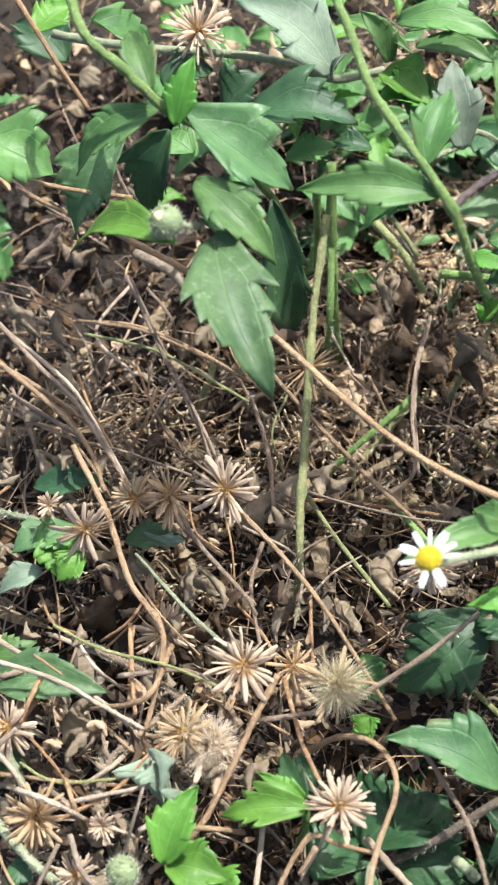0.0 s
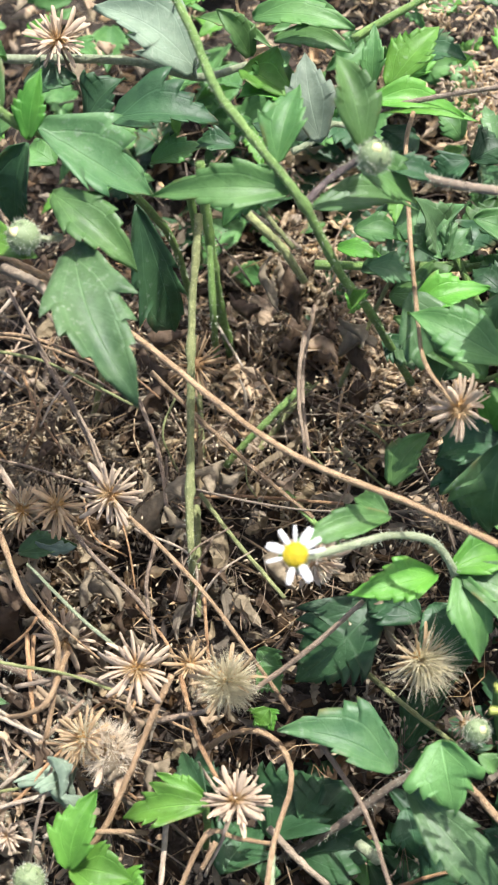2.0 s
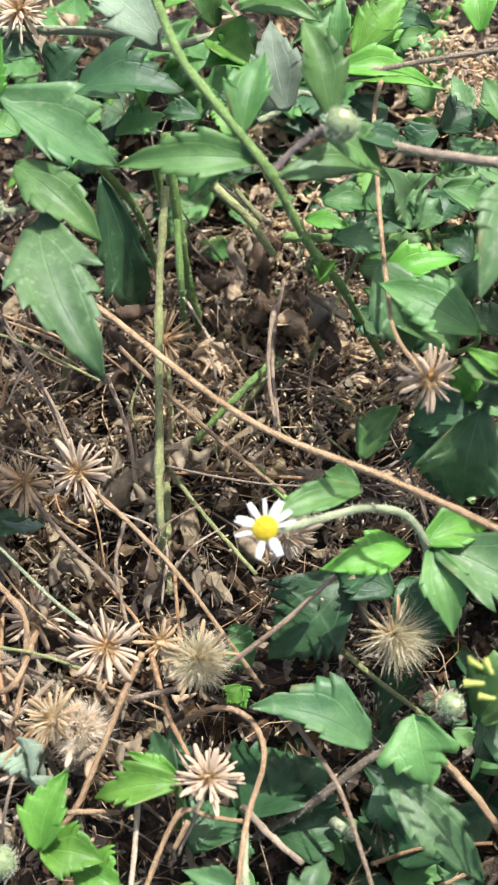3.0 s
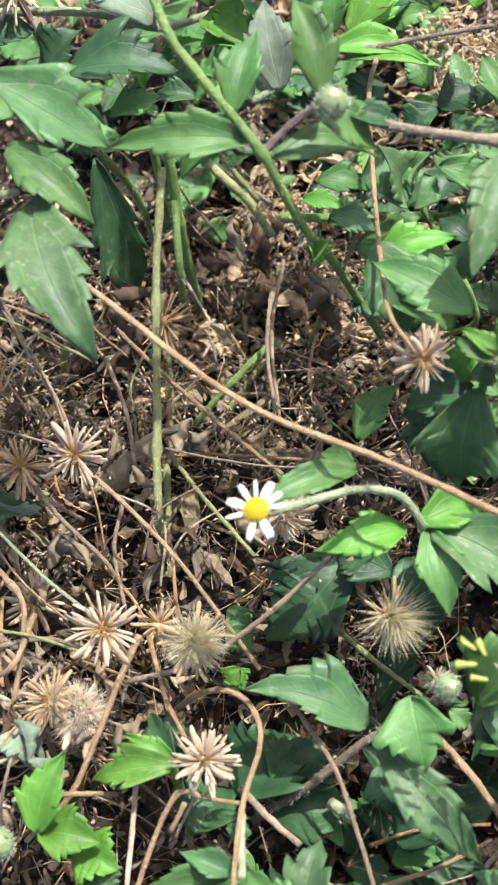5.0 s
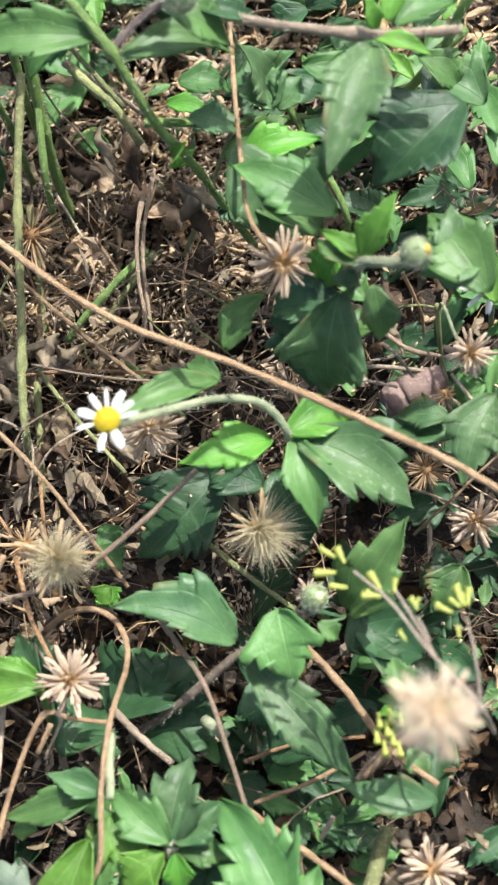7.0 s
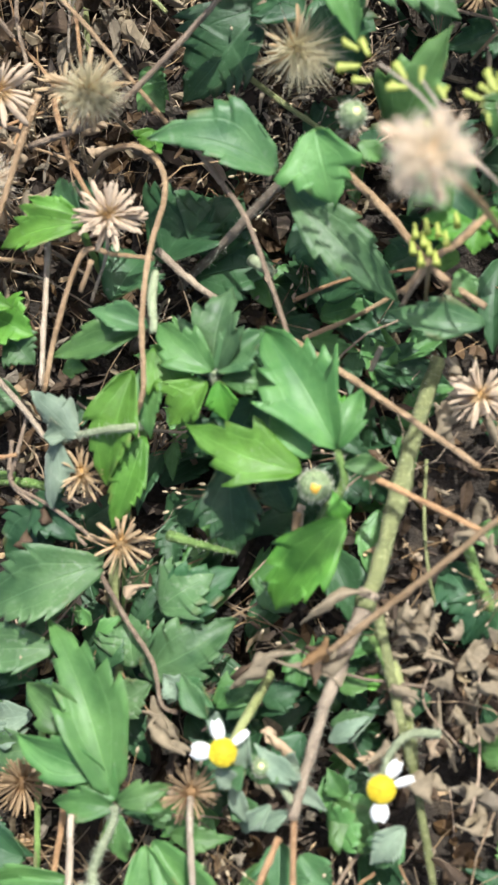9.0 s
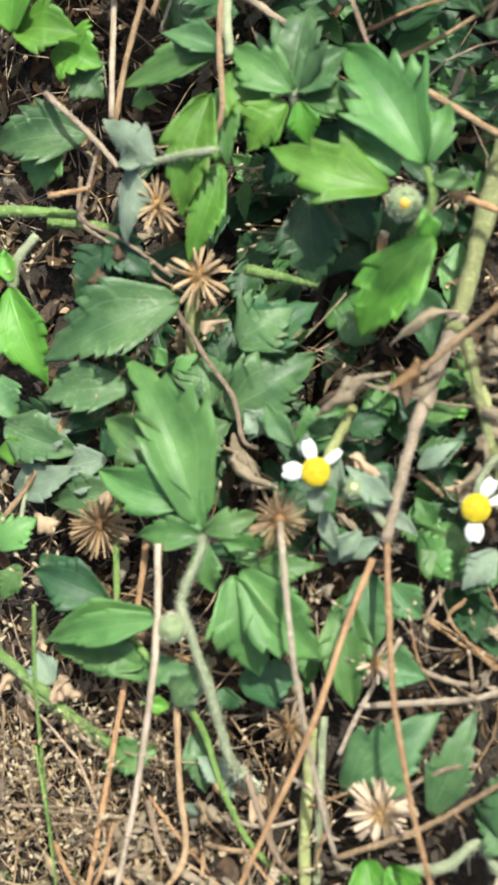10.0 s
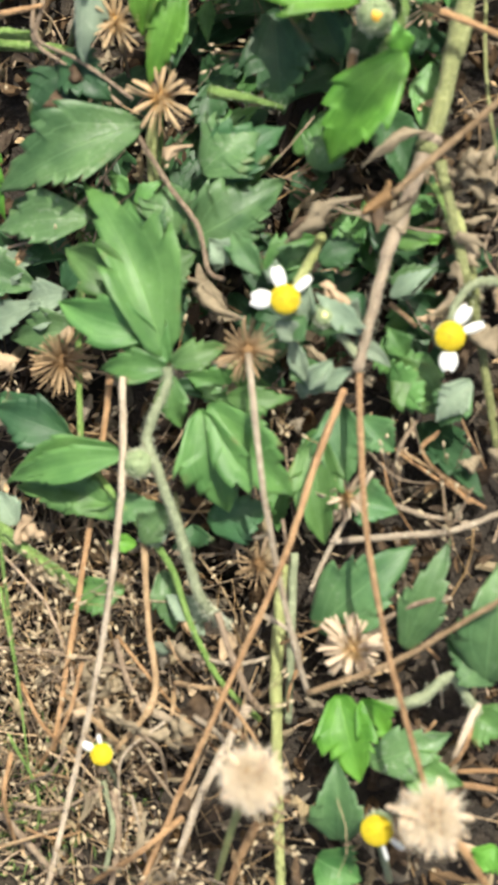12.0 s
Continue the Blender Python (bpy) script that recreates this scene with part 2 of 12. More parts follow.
def thing(name, at, label, category, group=""):
    """An Empty at the thing's base, which carries its parts."""
    ob = new(name)
    ob.empty_display_size = 0.005
    ob.location = at
    ob.matrix_world = Matrix.Translation(at)
    return tagged(ob, label, category, group)


def spline(points, steps):
    """A smooth line through a few points."""
    p = np.array(points, float)
    if len(p) == 2:
        return p[0] + np.linspace(0, 1, steps + 1)[:, None] * (p[1] - p[0])
    q = np.vstack([2 * p[0] - p[1], p, 2 * p[-1] - p[-2]])
    out = []
    for i in range(len(p) - 1):
        a, b, c, d = q[i : i + 4]
        for s in np.linspace(0, 1, steps, endpoint=False):
            out.append(0.5 * (2 * b + (c - a) * s + (2 * a - 5 * b + 4 * c - d) * s**2 + (3 * b - a - 3 * c + d) * s**3))
    return np.array(out + [p[-1]])


def unit(v):
    v = np.asarray(v, float)
    return v / (np.linalg.norm(v) + 1e-12)


def tube(points, r0, r1, sides=7, steps=7, wobble=0.12, seed=0, knots=()):
    """Verts, faces and uvs of a tapered, slightly uneven rod along a smooth line."""
    rng = np.random.default_rng(seed)
    line = spline(points, steps)
    n = len(line)
    span = np.linalg.norm(np.diff(line, axis=0), axis=1).sum()
    line[1:-1] += rng.normal(0, wobble * (r0 + r1) / 2, (n - 2, 3)) * 0.6
    tan = np.gradient(line, axis=0)
    side = unit(np.cross(tan[0], (0.31, 0.17, 0.93)))
    verts, uvs, faces = [], [], []
    for i in range(n):
        t = unit(tan[i])
        side = unit(side - t * (side @ t))
        up = np.cross(t, side)
        s = i / (n - 1)
        r = (r0 + (r1 - r0) * s) * (1 + rng.normal(0, wobble * 0.6))
        for k in knots:
            r *= 1 + 0.45 * math.exp(-(((s - k) * span / 0.0022) ** 2))
        for j in range(sides):
            a = 2 * math.pi * j / sides
            verts.append(line[i] + r * (math.cos(a) * side + math.sin(a) * up))
            uvs.append((j / sides, s * span * 60))
    for i in range(n - 1):
        for j in range(sides):
            k = (j + 1) % sides
            faces.append((i * sides + j, i * sides + k, (i + 1) * sides + k, (i + 1) * sides + j))
    faces.append(tuple(range(sides))[::-1])
    faces.append(tuple((n - 1) * sides + j for j in range(sides)))
    return verts, faces, uvs, line, tan


SEED = [100]


def fresh_seed():
    SEED[0] += 1
    return SEED[0]


def hairs(name, line, tan, radius, count, length, parent):
    """Short stiff hairs that stand off a stem."""
    rng = np.random.default_rng(fresh_seed())
    verts, faces = [], []
    for _ in range(count):
        i = rng.integers(0, len(line))
        t = unit(tan[i])
        d = unit(np.cross(t, rng.normal(size=3)))
        d = unit(d + t * rng.normal(0, 0.3))
        root = line[i] + t * rng.uniform(-0.5, 0.5) * np.linalg.norm(tan[i]) + d * radius * 0.8
        s = np.cross(d, t) * 0.00010
        tip = root + d * length * rng.uniform(0.5, 1.2)
        b = len(verts)
        verts += [root - s, root + s, tip, root + t * 0.0001]
        faces += [(b, b + 1, b + 2), (b + 1, b + 3, b + 2), (b + 3, b, b + 2)]
    ob = part(name, mesh_of(name, verts, faces, HAIR, smooth=False), parent)
    return tagged(ob, kind="stuff")


def stem(owner, points, r0, r1=None, material=None, hairy=0, knots=(), name="stem", label=""):
    r1 = r0 * 0.75 if r1 is None else r1
    v, f, uv, line, tan = tube(points, r0, r1, 8, 7, 0.10, fresh_seed(), knots)
    ob = part(name, mesh_of(name, v, f, material or STEM, uv), owner, label)
    if hairy:
        hairs("stem_hair", line, tan, (r0 + r1) / 2, int(hairy * 1.8), 0.0017, ob)
    return ob


def leaf_mesh(name, base, tip, width, material, roll=0.0, bend=0.12, teeth=4, depth=0.28, belly=0.38, fold=0.42, twist=0.0, curl=0.0, lobes=0.0, halves=(1.0, 1.0), first=0.18, thick=0.00028):
    """A toothed blade from base to tip: two skins, a folded midrib, drooping length and puckered veins."""
    rng = np.random.default_rng(fresh_seed())
    base, tip = np.array(base, float), np.array(tip, float)
    axis = tip - base
    length = np.linalg.norm(axis)
    axis = axis / length
    up = np.array((0.0, 0.0, 1.0)) - axis * axis[2]
    if np.linalg.norm(up) < 0.2:
        up = np.array((0.0, -1.0, 0.3)) - axis * (axis @ np.array((0.0, -1.0, 0.3)))
    up = unit(up)
    side = np.cross(axis, up)
    a = radians(roll)
    up, side = up * math.cos(a) + side * math.sin(a), side * math.cos(a) - up * math.sin(a)
    cuts = np.linspace(first, 0.82, teeth + 1) ** rng.uniform(0.8, 1.05)
    cuts[1:-1] += rng.uniform(-0.16, 0.16, teeth - 1) / teeth
    rows = [0.0, 0.05]
    for lo, hi in zip(cuts[:-1], cuts[1:]):
        rows += [lo + (hi - lo) * s for s in (0.02, 0.22, 0.45, 0.7, 0.94)]
    rows += [cuts[-1] + s * (1 - cuts[-1]) for s in (0.06, 0.3, 0.55, 0.8, 1.0)]
    fold *= rng.uniform(0.7, 1.7)
    sway = rng.normal(0, 0.03)
    cols = (-1.0, -0.7, -0.36, 0.0, 0.36, 0.7, 1.0)
    jag = rng.uniform(0.55, 1.3, (2, teeth))
    wave, phase = rng.uniform(0.3, 1.0, 2), rng.uniform(0, 6.28, 2)
    grid, uvs = [], []
    for u in rows:
        if u < belly:
            shape = math.sin(math.pi / 2 * (u / belly) ** 0.80) ** 0.95
        else:
            shape = 1 - ((u - belly) / (1 - belly)) ** 1.18
        shape = 1.12 * max(shape, 0.055 * (1 - u))
        if lobes:
            shape += lobes * math.exp(-(((u - 0.34) / 0.07) ** 2)) * 0.55
        for v in cols:
            h = 0 if v < 0 else 1
            saw, lean = 1.0, 0.0
            if cuts[0] <= u < cuts[-1]:
                k = int(np.searchsorted(cuts, u, side="right")) - 1
                x = (u - cuts[k]) / (cuts[k + 1] - cuts[k])
                cut = min(0.45, (0.10 + 0.62 * depth) * jag[h][k])
                saw = 1 - cut * (1 - x) ** 1.05 * (0.25 + 0.75 * min(1, 2.0 * u))
                lean = 0.6 * cut * x * x * abs(v) ** 3 * width * 0.5 * shape
            w = width * 0.5 * shape * (1 - (1 - saw) * v * v) * halves[h]
            y = v * w
            drop = bend * length * 4 * u * (1 - u)
            lift = fold * abs(y) + curl * y * y / max(width, 1e-6) * 2
            pucker = 0.016 * width * math.cos(2 * math.pi * (teeth * u - abs(v) * 1.1)) * abs(v) * (1.2 - u)
            pucker += 0.11 * width * abs(v) ** 2 * wave[h] * math.sin(7 * u + phase[h])
            tw = radians(twist) * u
            ys, zs = y * math.cos(tw), y * math.sin(tw)
            forward = 0.30 * abs(y) * (1 - u) + lean
            p = base + axis * (u * length + forward * (1 if 0.05 < u < 0.95 else 0)) + side * (ys + sway * length * math.sin(math.pi * u)) + up * (drop + lift + pucker + zs)
            grid.append(p)
            uvs.append((u, 0.5 + 0.5 * v))
    nr, nc = len(rows), len(cols)
    g = np.array(grid).reshape(nr, nc, 3)
    nor = np.cross(np.gradient(g, axis=1), np.gradient(g, axis=0))
    nor /= np.linalg.norm(nor, axis=2, keepdims=True) + 1e-9
    nor[np.einsum("ijk,k->ij", nor, up) < 0] *= -1
    low = g - nor * thick
    verts = np.vstack([g.reshape(-1, 3), low.reshape(-1, 3)])
    m = nr * nc
    faces = []
    for i in range(nr - 1):
        for j in range(nc - 1):
            q = (i * nc + j, i * nc + j + 1, (i + 1) * nc + j + 1, (i + 1) * nc + j)
            faces += [q, tuple(m + k for k in q[::-1])]
    ring = [i * nc for i in range(nr)] + [(nr - 1) * nc + j for j in range(1, nc)] + [i * nc + nc - 1 for i in range(nr - 2, -1, -1)] + list(range(nc - 2, 0, -1))
    for a0, b0 in zip(ring, ring[1:] + ring[:1]):
        faces.append((a0, b0, m + b0, m + a0))
    return mesh_of(name, verts, faces, material, uvs + uvs)


def leaf(owner, base, tip, width, material=None, name="leaf", label="", **shape):
    return part(name, leaf_mesh(name, base, tip, width, material or GREEN, **shape), owner, label)


def blob(centre, axis, rx, rz, sides=10, rings=6, rough=0.0, seed=0, lo=-1.0):
    """Verts and faces of an egg round an axis."""
    rng = np.random.default_rng(seed)
    z = unit(axis)
    x = unit(np.cross(z, (0.3, 0.8, 0.2)))
    y = np.cross(z, x)
    verts, faces = [], []
    for i in range(rings + 1):
        t = lo + (1 - lo) * i / rings
        t = max(-0.985, min(0.985, t))
        r = math.sqrt(1 - t * t) * rx
        for j in range(sides):
            a = 2 * math.pi * j / sides
            k = 1 + rng.normal(0, rough)
            verts.append(np.array(centre) + k * r * (math.cos(a) * x + math.sin(a) * y) + z * t * rz * (1 + rng.normal(0, rough * 0.5)))
    for i in range(rings):
        for j in range(sides):
            k = (j + 1) % sides
            faces.append((i * sides + j, i * sides + k, (i + 1) * sides + k, (i + 1) * sides + j))
    faces.append(tuple(range(sides))[::-1])
    faces.append(tuple(rings * sides + j for j in range(sides)))
    return verts, faces


def strip_mesh(name, material, length, width, droop, notch=False, cup=0.2, thick=0.00012):
    """One ray, scale or bract along +x, with its root at the origin."""
    rows = (0.0, 0.2, 0.45, 0.7, 0.9, 1.0)
    prof = (0.45, 0.8, 1.0, 0.95, 0.7, 0.45) if notch else (0.70, 0.80, 0.92, 1.0, 0.90, 0.50)
    verts, faces = [], []
    for s, w in zip(rows, prof):
        z = droop * length * s * s
        for v in (-1, 0, 1):
            x = s * length - (0.13 * length if notch and s == 1.0 and v == 0 else 0)
            verts.append((x, v * w * width / 2, z + cup * abs(v) * w * width / 2))
    n = len(verts)
    verts += [(x, y, z - thick) for x, y, z in verts]
    for i in range(len(rows) - 1):
        for j in range(2):
            q = (i * 3 + j, i * 3 + j + 1, (i + 1) * 3 + j + 1, (i + 1) * 3 + j)
            faces += [q, tuple(n + k for k in q[::-1])]
    ring = [i * 3 for i in range(len(rows))] + [(len(rows) - 1) * 3 + 1] + [i * 3 + 2 for i in range(len(rows) - 1, -1, -1)] + [1]
    for a0, b0 in zip(ring, ring[1:] + ring[:1]):
        faces.append((a0, b0, n + b0, n + a0))
    return mesh_of(name, verts, faces, material)


STRIPS = {}


def strip(kind, i):
    """Shared meshes of bracts and rays, a few of each."""
    key = (kind, i % 3)
    if key not in STRIPS:
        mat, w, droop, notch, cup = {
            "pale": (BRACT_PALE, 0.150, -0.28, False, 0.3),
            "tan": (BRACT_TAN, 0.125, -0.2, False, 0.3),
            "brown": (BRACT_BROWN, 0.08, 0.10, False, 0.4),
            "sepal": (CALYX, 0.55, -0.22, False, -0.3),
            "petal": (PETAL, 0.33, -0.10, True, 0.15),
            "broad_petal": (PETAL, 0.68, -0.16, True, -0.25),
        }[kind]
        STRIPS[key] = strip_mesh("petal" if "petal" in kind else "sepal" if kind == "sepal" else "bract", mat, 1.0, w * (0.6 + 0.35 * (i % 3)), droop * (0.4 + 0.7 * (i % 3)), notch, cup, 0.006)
    return STRIPS[key]


def lay(kind, name, parent, root, way, up, length, i):
    """One shared strip, laid from a root along a way."""
    x = unit(way)
    z = unit(np.asarray(up) - x * (np.asarray(up) @ x))
    y = np.cross(z, x)
    ob = new(name, strip(kind, i))
    ob.parent = parent
    m = Matrix([[*(x[k] * length, y[k] * length, z[k] * length), root[k]] for k in range(3)] + [[0, 0, 0, 1]])
    ob.matrix_local = m
    return ob


def seed_head(owner, centre, facing, radius, kind="tan", rays=22, spread=(8, 82), fluff=0, core=0.24, label=""):
    """A withered daisy head: a small core with bracts that radiate from it, and fluff where it has any."""
    rng = np.random.default_rng(fresh_seed())
    f = unit(facing)
    x = unit(np.cross(f, (0.2, 0.9, 0.3)))
    y = np.cross(f, x)
    c = np.array(centre, float)
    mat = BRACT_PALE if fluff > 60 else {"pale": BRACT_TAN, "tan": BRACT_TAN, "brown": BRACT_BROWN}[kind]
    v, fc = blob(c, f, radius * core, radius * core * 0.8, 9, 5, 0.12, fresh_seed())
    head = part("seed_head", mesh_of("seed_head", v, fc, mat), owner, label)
    rays = int(rays * (2.6 if kind == "brown" else 2.3))
    if fluff > 60:
        kind, rays = "pale", rays // 4
    for i in range(rays):
        a = 2 * math.pi * (i + rng.normal(0, 1.2)) / rays
        lift = radians(spread[0] + (spread[1] + 4 - spread[0]) * rng.uniform() ** 0.55)
        out = math.cos(a) * x + math.sin(a) * y
        way = out * math.sin(lift) + f * math.cos(lift)
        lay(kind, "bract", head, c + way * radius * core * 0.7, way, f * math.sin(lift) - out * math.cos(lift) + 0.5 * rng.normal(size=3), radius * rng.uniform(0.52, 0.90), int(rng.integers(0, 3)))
    if kind != "brown" and not fluff:
        bristles(head, c + f * radius * 0.12, f, radius * 0.62, 34, TUFT, 0.00013, (0.1, 0.4), (0.3, 0.6), 5)
    if fluff:
        bristles(head, c, f, radius, int(fluff * 1.3), FLUFF if kind == "pale" else FLUFF_GREEN, 0.00012)
    return head


def bristles(head, c, f, radius, count, material, wide=0.00016, near=(0.30, 0.55), far=(0.32, 0.56), each=9, lean=0.55):
    """A ball of feathery bristles, some to each seed."""
    rng = np.random.default_rng(fresh_seed())
    verts, faces = [], []
    for _ in range(count):
        d = unit(rng.normal(size=3) + lean * f)
        if d @ f < -0.45:
            continue
        tuft = c + d * radius * rng.uniform(*near)
        for _ in range(each):
            w = unit(d + 0.42 * rng.normal(size=3))
            tip = tuft + w * radius * rng.uniform(*far)
            s = unit(np.cross(w, rng.normal(size=3))) * wide
            s2 = unit(np.cross(w, s)) * wide
            b = len(verts)
            verts += [tuft - s, tuft + s, tuft + s2, tip]
            faces += [(b, b + 1, b + 3), (b + 1, b + 2, b + 3), (b + 2, b, b + 3)]
    return tagged(part("seed_fluff", mesh_of("seed_fluff", verts, faces, material, smooth=False), head), kind="stuff")


def calyx(owner, centre, facing, r, material=None):
    v, f = blob(np.array(centre) - unit(facing) * r * 0.55, facing, r, r * 1.05, 12, 7, 0.03, fresh_seed())
    ob = part("calyx", mesh_of("calyx", v, f, material or CALYX), owner)
    rng = np.random.default_rng(fresh_seed())
    line = np.array([np.array(centre) - unit(facing) * r * 0.55] * 2)
    verts, faces = [], []
    for _ in range(420):
        d = unit(rng.normal(size=3))
        root = line[0] + d * r * 0.95
        s = unit(np.cross(d, rng.normal(size=3))) * 0.00009
        b = len(verts)
        verts += [root - s, root + s, root + d * r * rng.uniform(0.12, 0.40), root + np.cross(d, s)]
        faces += [(b, b + 1, b + 2), (b + 1, b + 3, b + 2), (b + 3, b, b + 2)]
    tagged(part("calyx_hair", mesh_of("calyx_hair", verts, faces, HAIR, smooth=False), ob), kind="stuff")
    return ob


def bud(owner, centre, facing, r, tip=None):
    """A closed, hairy green bud with a coloured tip."""
    head = calyx(owner, centre, facing, r)
    f = unit(facing)
    v, fc = blob(np.array(centre) + f * r * 0.28, f, r * 0.36, r * 0.3, 10, 5, 0.12, fresh_seed())
    part("bud_tip", mesh_of("bud_tip", v, fc, tip or BUD_TIP), owner)
    rng = np.random.default_rng(fresh_seed())
    x = unit(np.cross(f, (0.3, 0.8, 0.2)))
    y = np.cross(f, x)
    for i in range(9):
        a = 2 * math.pi * (i + rng.uniform(-0.3, 0.3)) / 9
        out = math.cos(a) * x + math.sin(a) * y
        lay("sepal", "sepal", head, np.array(centre) - f * r * 0.35 + out * r * 0.93, unit(f * 1.0 - out * 0.22), out, r * rng.uniform(0.65, 0.85), i)
    return head


def flower(owner, centre, facing, disc_r, petals, petal_len, kind="petal", droop=80.0):
    """A daisy head: a domed disc of tiny florets with notched white rays round it."""
    f = unit(facing)
    x = unit(np.cross(f, (0.1, -0.95, 0.2)))
    y = np.cross(f, x)
    c = np.array(centre, float)
    v, fc = blob(c, f, disc_r, disc_r * 0.7, 14, 7, 0.04, fresh_seed(), -0.5)
    rng = np.random.default_rng(fresh_seed())
    for k in range(170):
        t = 1 - (k + 0.5) / 170 * 1.05
        a = k * 2.39996
        r = math.sqrt(max(0, 1 - t * t))
        p = c + disc_r * (r * (math.cos(a) * x + math.sin(a) * y) + 0.7 * max(t, 0) * f)
        v2, f2 = blob(p, unit(p - c + 0.6 * f * disc_r), disc_r * 0.085, disc_r * 0.14, 5, 3, 0.05, k)
        b = len(v)
        v += v2
        fc += [tuple(i + b for i in q) for q in f2]
    head = part("flower_disc", mesh_of("flower_disc", v, fc, DISC), owner, "yellow disc of florets")
    for i, deg in enumerate(petals):
        a = radians(deg)
        out = math.cos(a) * x + math.sin(a) * y
        lift = radians(droop + rng.uniform(-8, 8))
        way = out * math.sin(lift) + f * math.cos(lift)
        lay(kind, "petal", head, c + out * disc_r * 0.85, way, f, petal_len * rng.uniform(0.9, 1.08), i)
    return head


def crumpled(name, centre, axis, length, width, material, owner=None, label="", category="leaf", twist=200.0, seed=None):
    """A withered leaf: a torn blade, rolled, twisted and wrinkled along its length."""
    rng = np.random.default_rng(seed or fresh_seed())
    z = unit(axis)
    x = unit(np.cross(z, rng.normal(size=3) * 0.4 + np.array((0, 0, 1.0))))
    y = np.cross(z, x)
    rows, cols = 30, 11
    bow = rng.normal(0, 0.14, 3) * length
    p1, p2, p3 = rng.uniform(0, 6.28, 3)
    off = rng.uniform(0, 50, 3)
    roll = rng.uniform(0.7, 2.0)
    g = np.zeros((rows, cols, 3))
    for i in range(rows):
        u = i / (rows - 1)
        w = width * 0.62 * max(0.07, math.sin(math.pi * u**0.8))
        a = radians(twist) * 0.6 * (u - 0.5) + 0.7 * math.sin(5 * u + p2)
        mid = np.array(centre) + z * (u - 0.5) * length + bow * 4 * u * (1 - u)
        for j in range(cols):
            s = j / (cols - 1) * 2 - 1
            tear = 1 - 0.45 * max(0.0, noise.noise((off[0] + 7 * u, off[1] + (3 if s > 0 else 0), off[2]))) - 0.3 * max(0.0, math.sin(19 * u + p1 + s))
            th = a + s * roll * (1 + 0.5 * math.sin(6 * u + p3))
            r = abs(s) * w * tear
            arc = math.copysign(1, s)
            p = mid + r * (math.cos(th) * x * arc + math.sin(abs(s) * roll * 1.3 + 0.6 * math.sin(4 * u + p1)) * y)
            k = Vector((p[0] * 160 + off[0], p[1] * 160 + off[1], p[2] * 160 + off[2]))
            wr = np.array(noise.noise_vector(k))
            crease = 1 - 2 * np.abs(np.array(noise.noise_vector(k * 1.9)))
            p = p + wr * width * 0.14 + crease * width * 0.05
            g[i, j] = p
    nor = np.cross(np.gradient(g, axis=0), np.gradient(g, axis=1))
    nor /= np.linalg.norm(nor, axis=2, keepdims=True) + 1e-9
    m = rows * cols
    faces = []
    verts = np.vstack([g.reshape(-1, 3), (g - nor * 0.0003).reshape(-1, 3)])
    for i in range(rows - 1):
        for j in range(cols - 1):
            q = (i * cols + j, i * cols + j + 1, (i + 1) * cols + j + 1, (i + 1) * cols + j)
            faces += [q, tuple(m + k for k in q[::-1])]
    ring = [i * cols for i in range(rows)] + [(rows - 1) * cols + j for j in range(1, cols)] + [i * cols + cols - 1 for i in range(rows - 2, -1, -1)] + list(range(cols - 2, 0, -1))
    for a0, b0 in zip(ring, ring[1:] + ring[:1]):
        faces.append((a0, b0, m + b0, m + a0))
    me = mesh_of(name, verts, faces, material, [(i / rows, j / cols) for i in range(rows) for j in range(cols)] * 2, smooth=True)
    if owner is not None:
        return part(name, me, owner, label)
    return tagged(new(name, me), label, category, "dead leaves in the litter")


def straw(points, r0, r1=None, material=None, label="", knots=(), name="dry_stalk"):
    """A loose dry stalk, a thing of its own."""
    r1 = r0 * 0.8 if r1 is None else r1
    v, f, uv, line, tan = tube(points, r0, r1, 8, 9, 0.10, fresh_seed(), knots)
    return tagged(new(name, mesh_of(name, v, f, material or STRAW, uv)), label or "thin dry stalk lying in the litter", "stalk", "dry stalks in the litter")


# ---------------------------------------------------------------- ground and litter
def ground_height(x, y):
    """The lie of the soil: nearly level, with small humps, a little lower in the hollow under the tall shoots."""
    h = 0.006 * noise.noise((x * 14, y * 14, 0.3)) + 0.003 * noise.noise((x * 45, y * 45, 4.0))
    hollow = math.exp(-(((x - 0.04) / 0.06) ** 2 + ((y - 0.15) / 0.07) ** 2))
    pit = max(0.0, noise.noise((x * 55, y * 55, 7.0)) - 0.08)
    return -0.009 + (h - 0.026 * pit) * math.exp(-(x * x + y * y) / 2.0) - 0.010 * hollow


def build_ground():
    inner = np.linspace(-0.6, 0.6, 181)
    outer = np.array((0.75, 1.0, 1.6, 3, 8, 30, 120, 500, 2000))
    axis = np.concatenate([-outer[::-1], inner, outer])
    n = len(axis)
    verts = [(x, y, ground_height(x, y)) for y in axis for x in axis]
    faces = [(j * n + i, j * n + i + 1, (j + 1) * n + i + 1, (j + 1) * n + i) for j in range(n - 1) for i in range(n - 1)]
    ob = new("ground", mesh_of("ground", verts, faces, SOIL))
    return tagged(ob, "dark crumbly soil under leaf litter", "ground", kind="structure")


build_ground()


def litter(name, label, count, make, material, area, heights, seed):
    """Many small dry pieces in one mesh; area: a test that says how likely a piece lies at x, y."""
    rng = np.random.default_rng(seed)
    verts, faces = [], []
    made = 0
    while made < count:
        x, y = rng.uniform(-0.24, 0.30), rng.uniform(-0.42, 0.38)
        if rng.uniform() > area(x, y):
            continue
        z = ground_height(x, y) + heights[0] + (heights[1] - heights[0]) * rng.uniform() ** 1.6
        v, f = make(rng, np.array((x, y, z)))
        b = len(verts)
        verts += v
        faces += [tuple(i + b for i in q) for q in f]
        made += 1
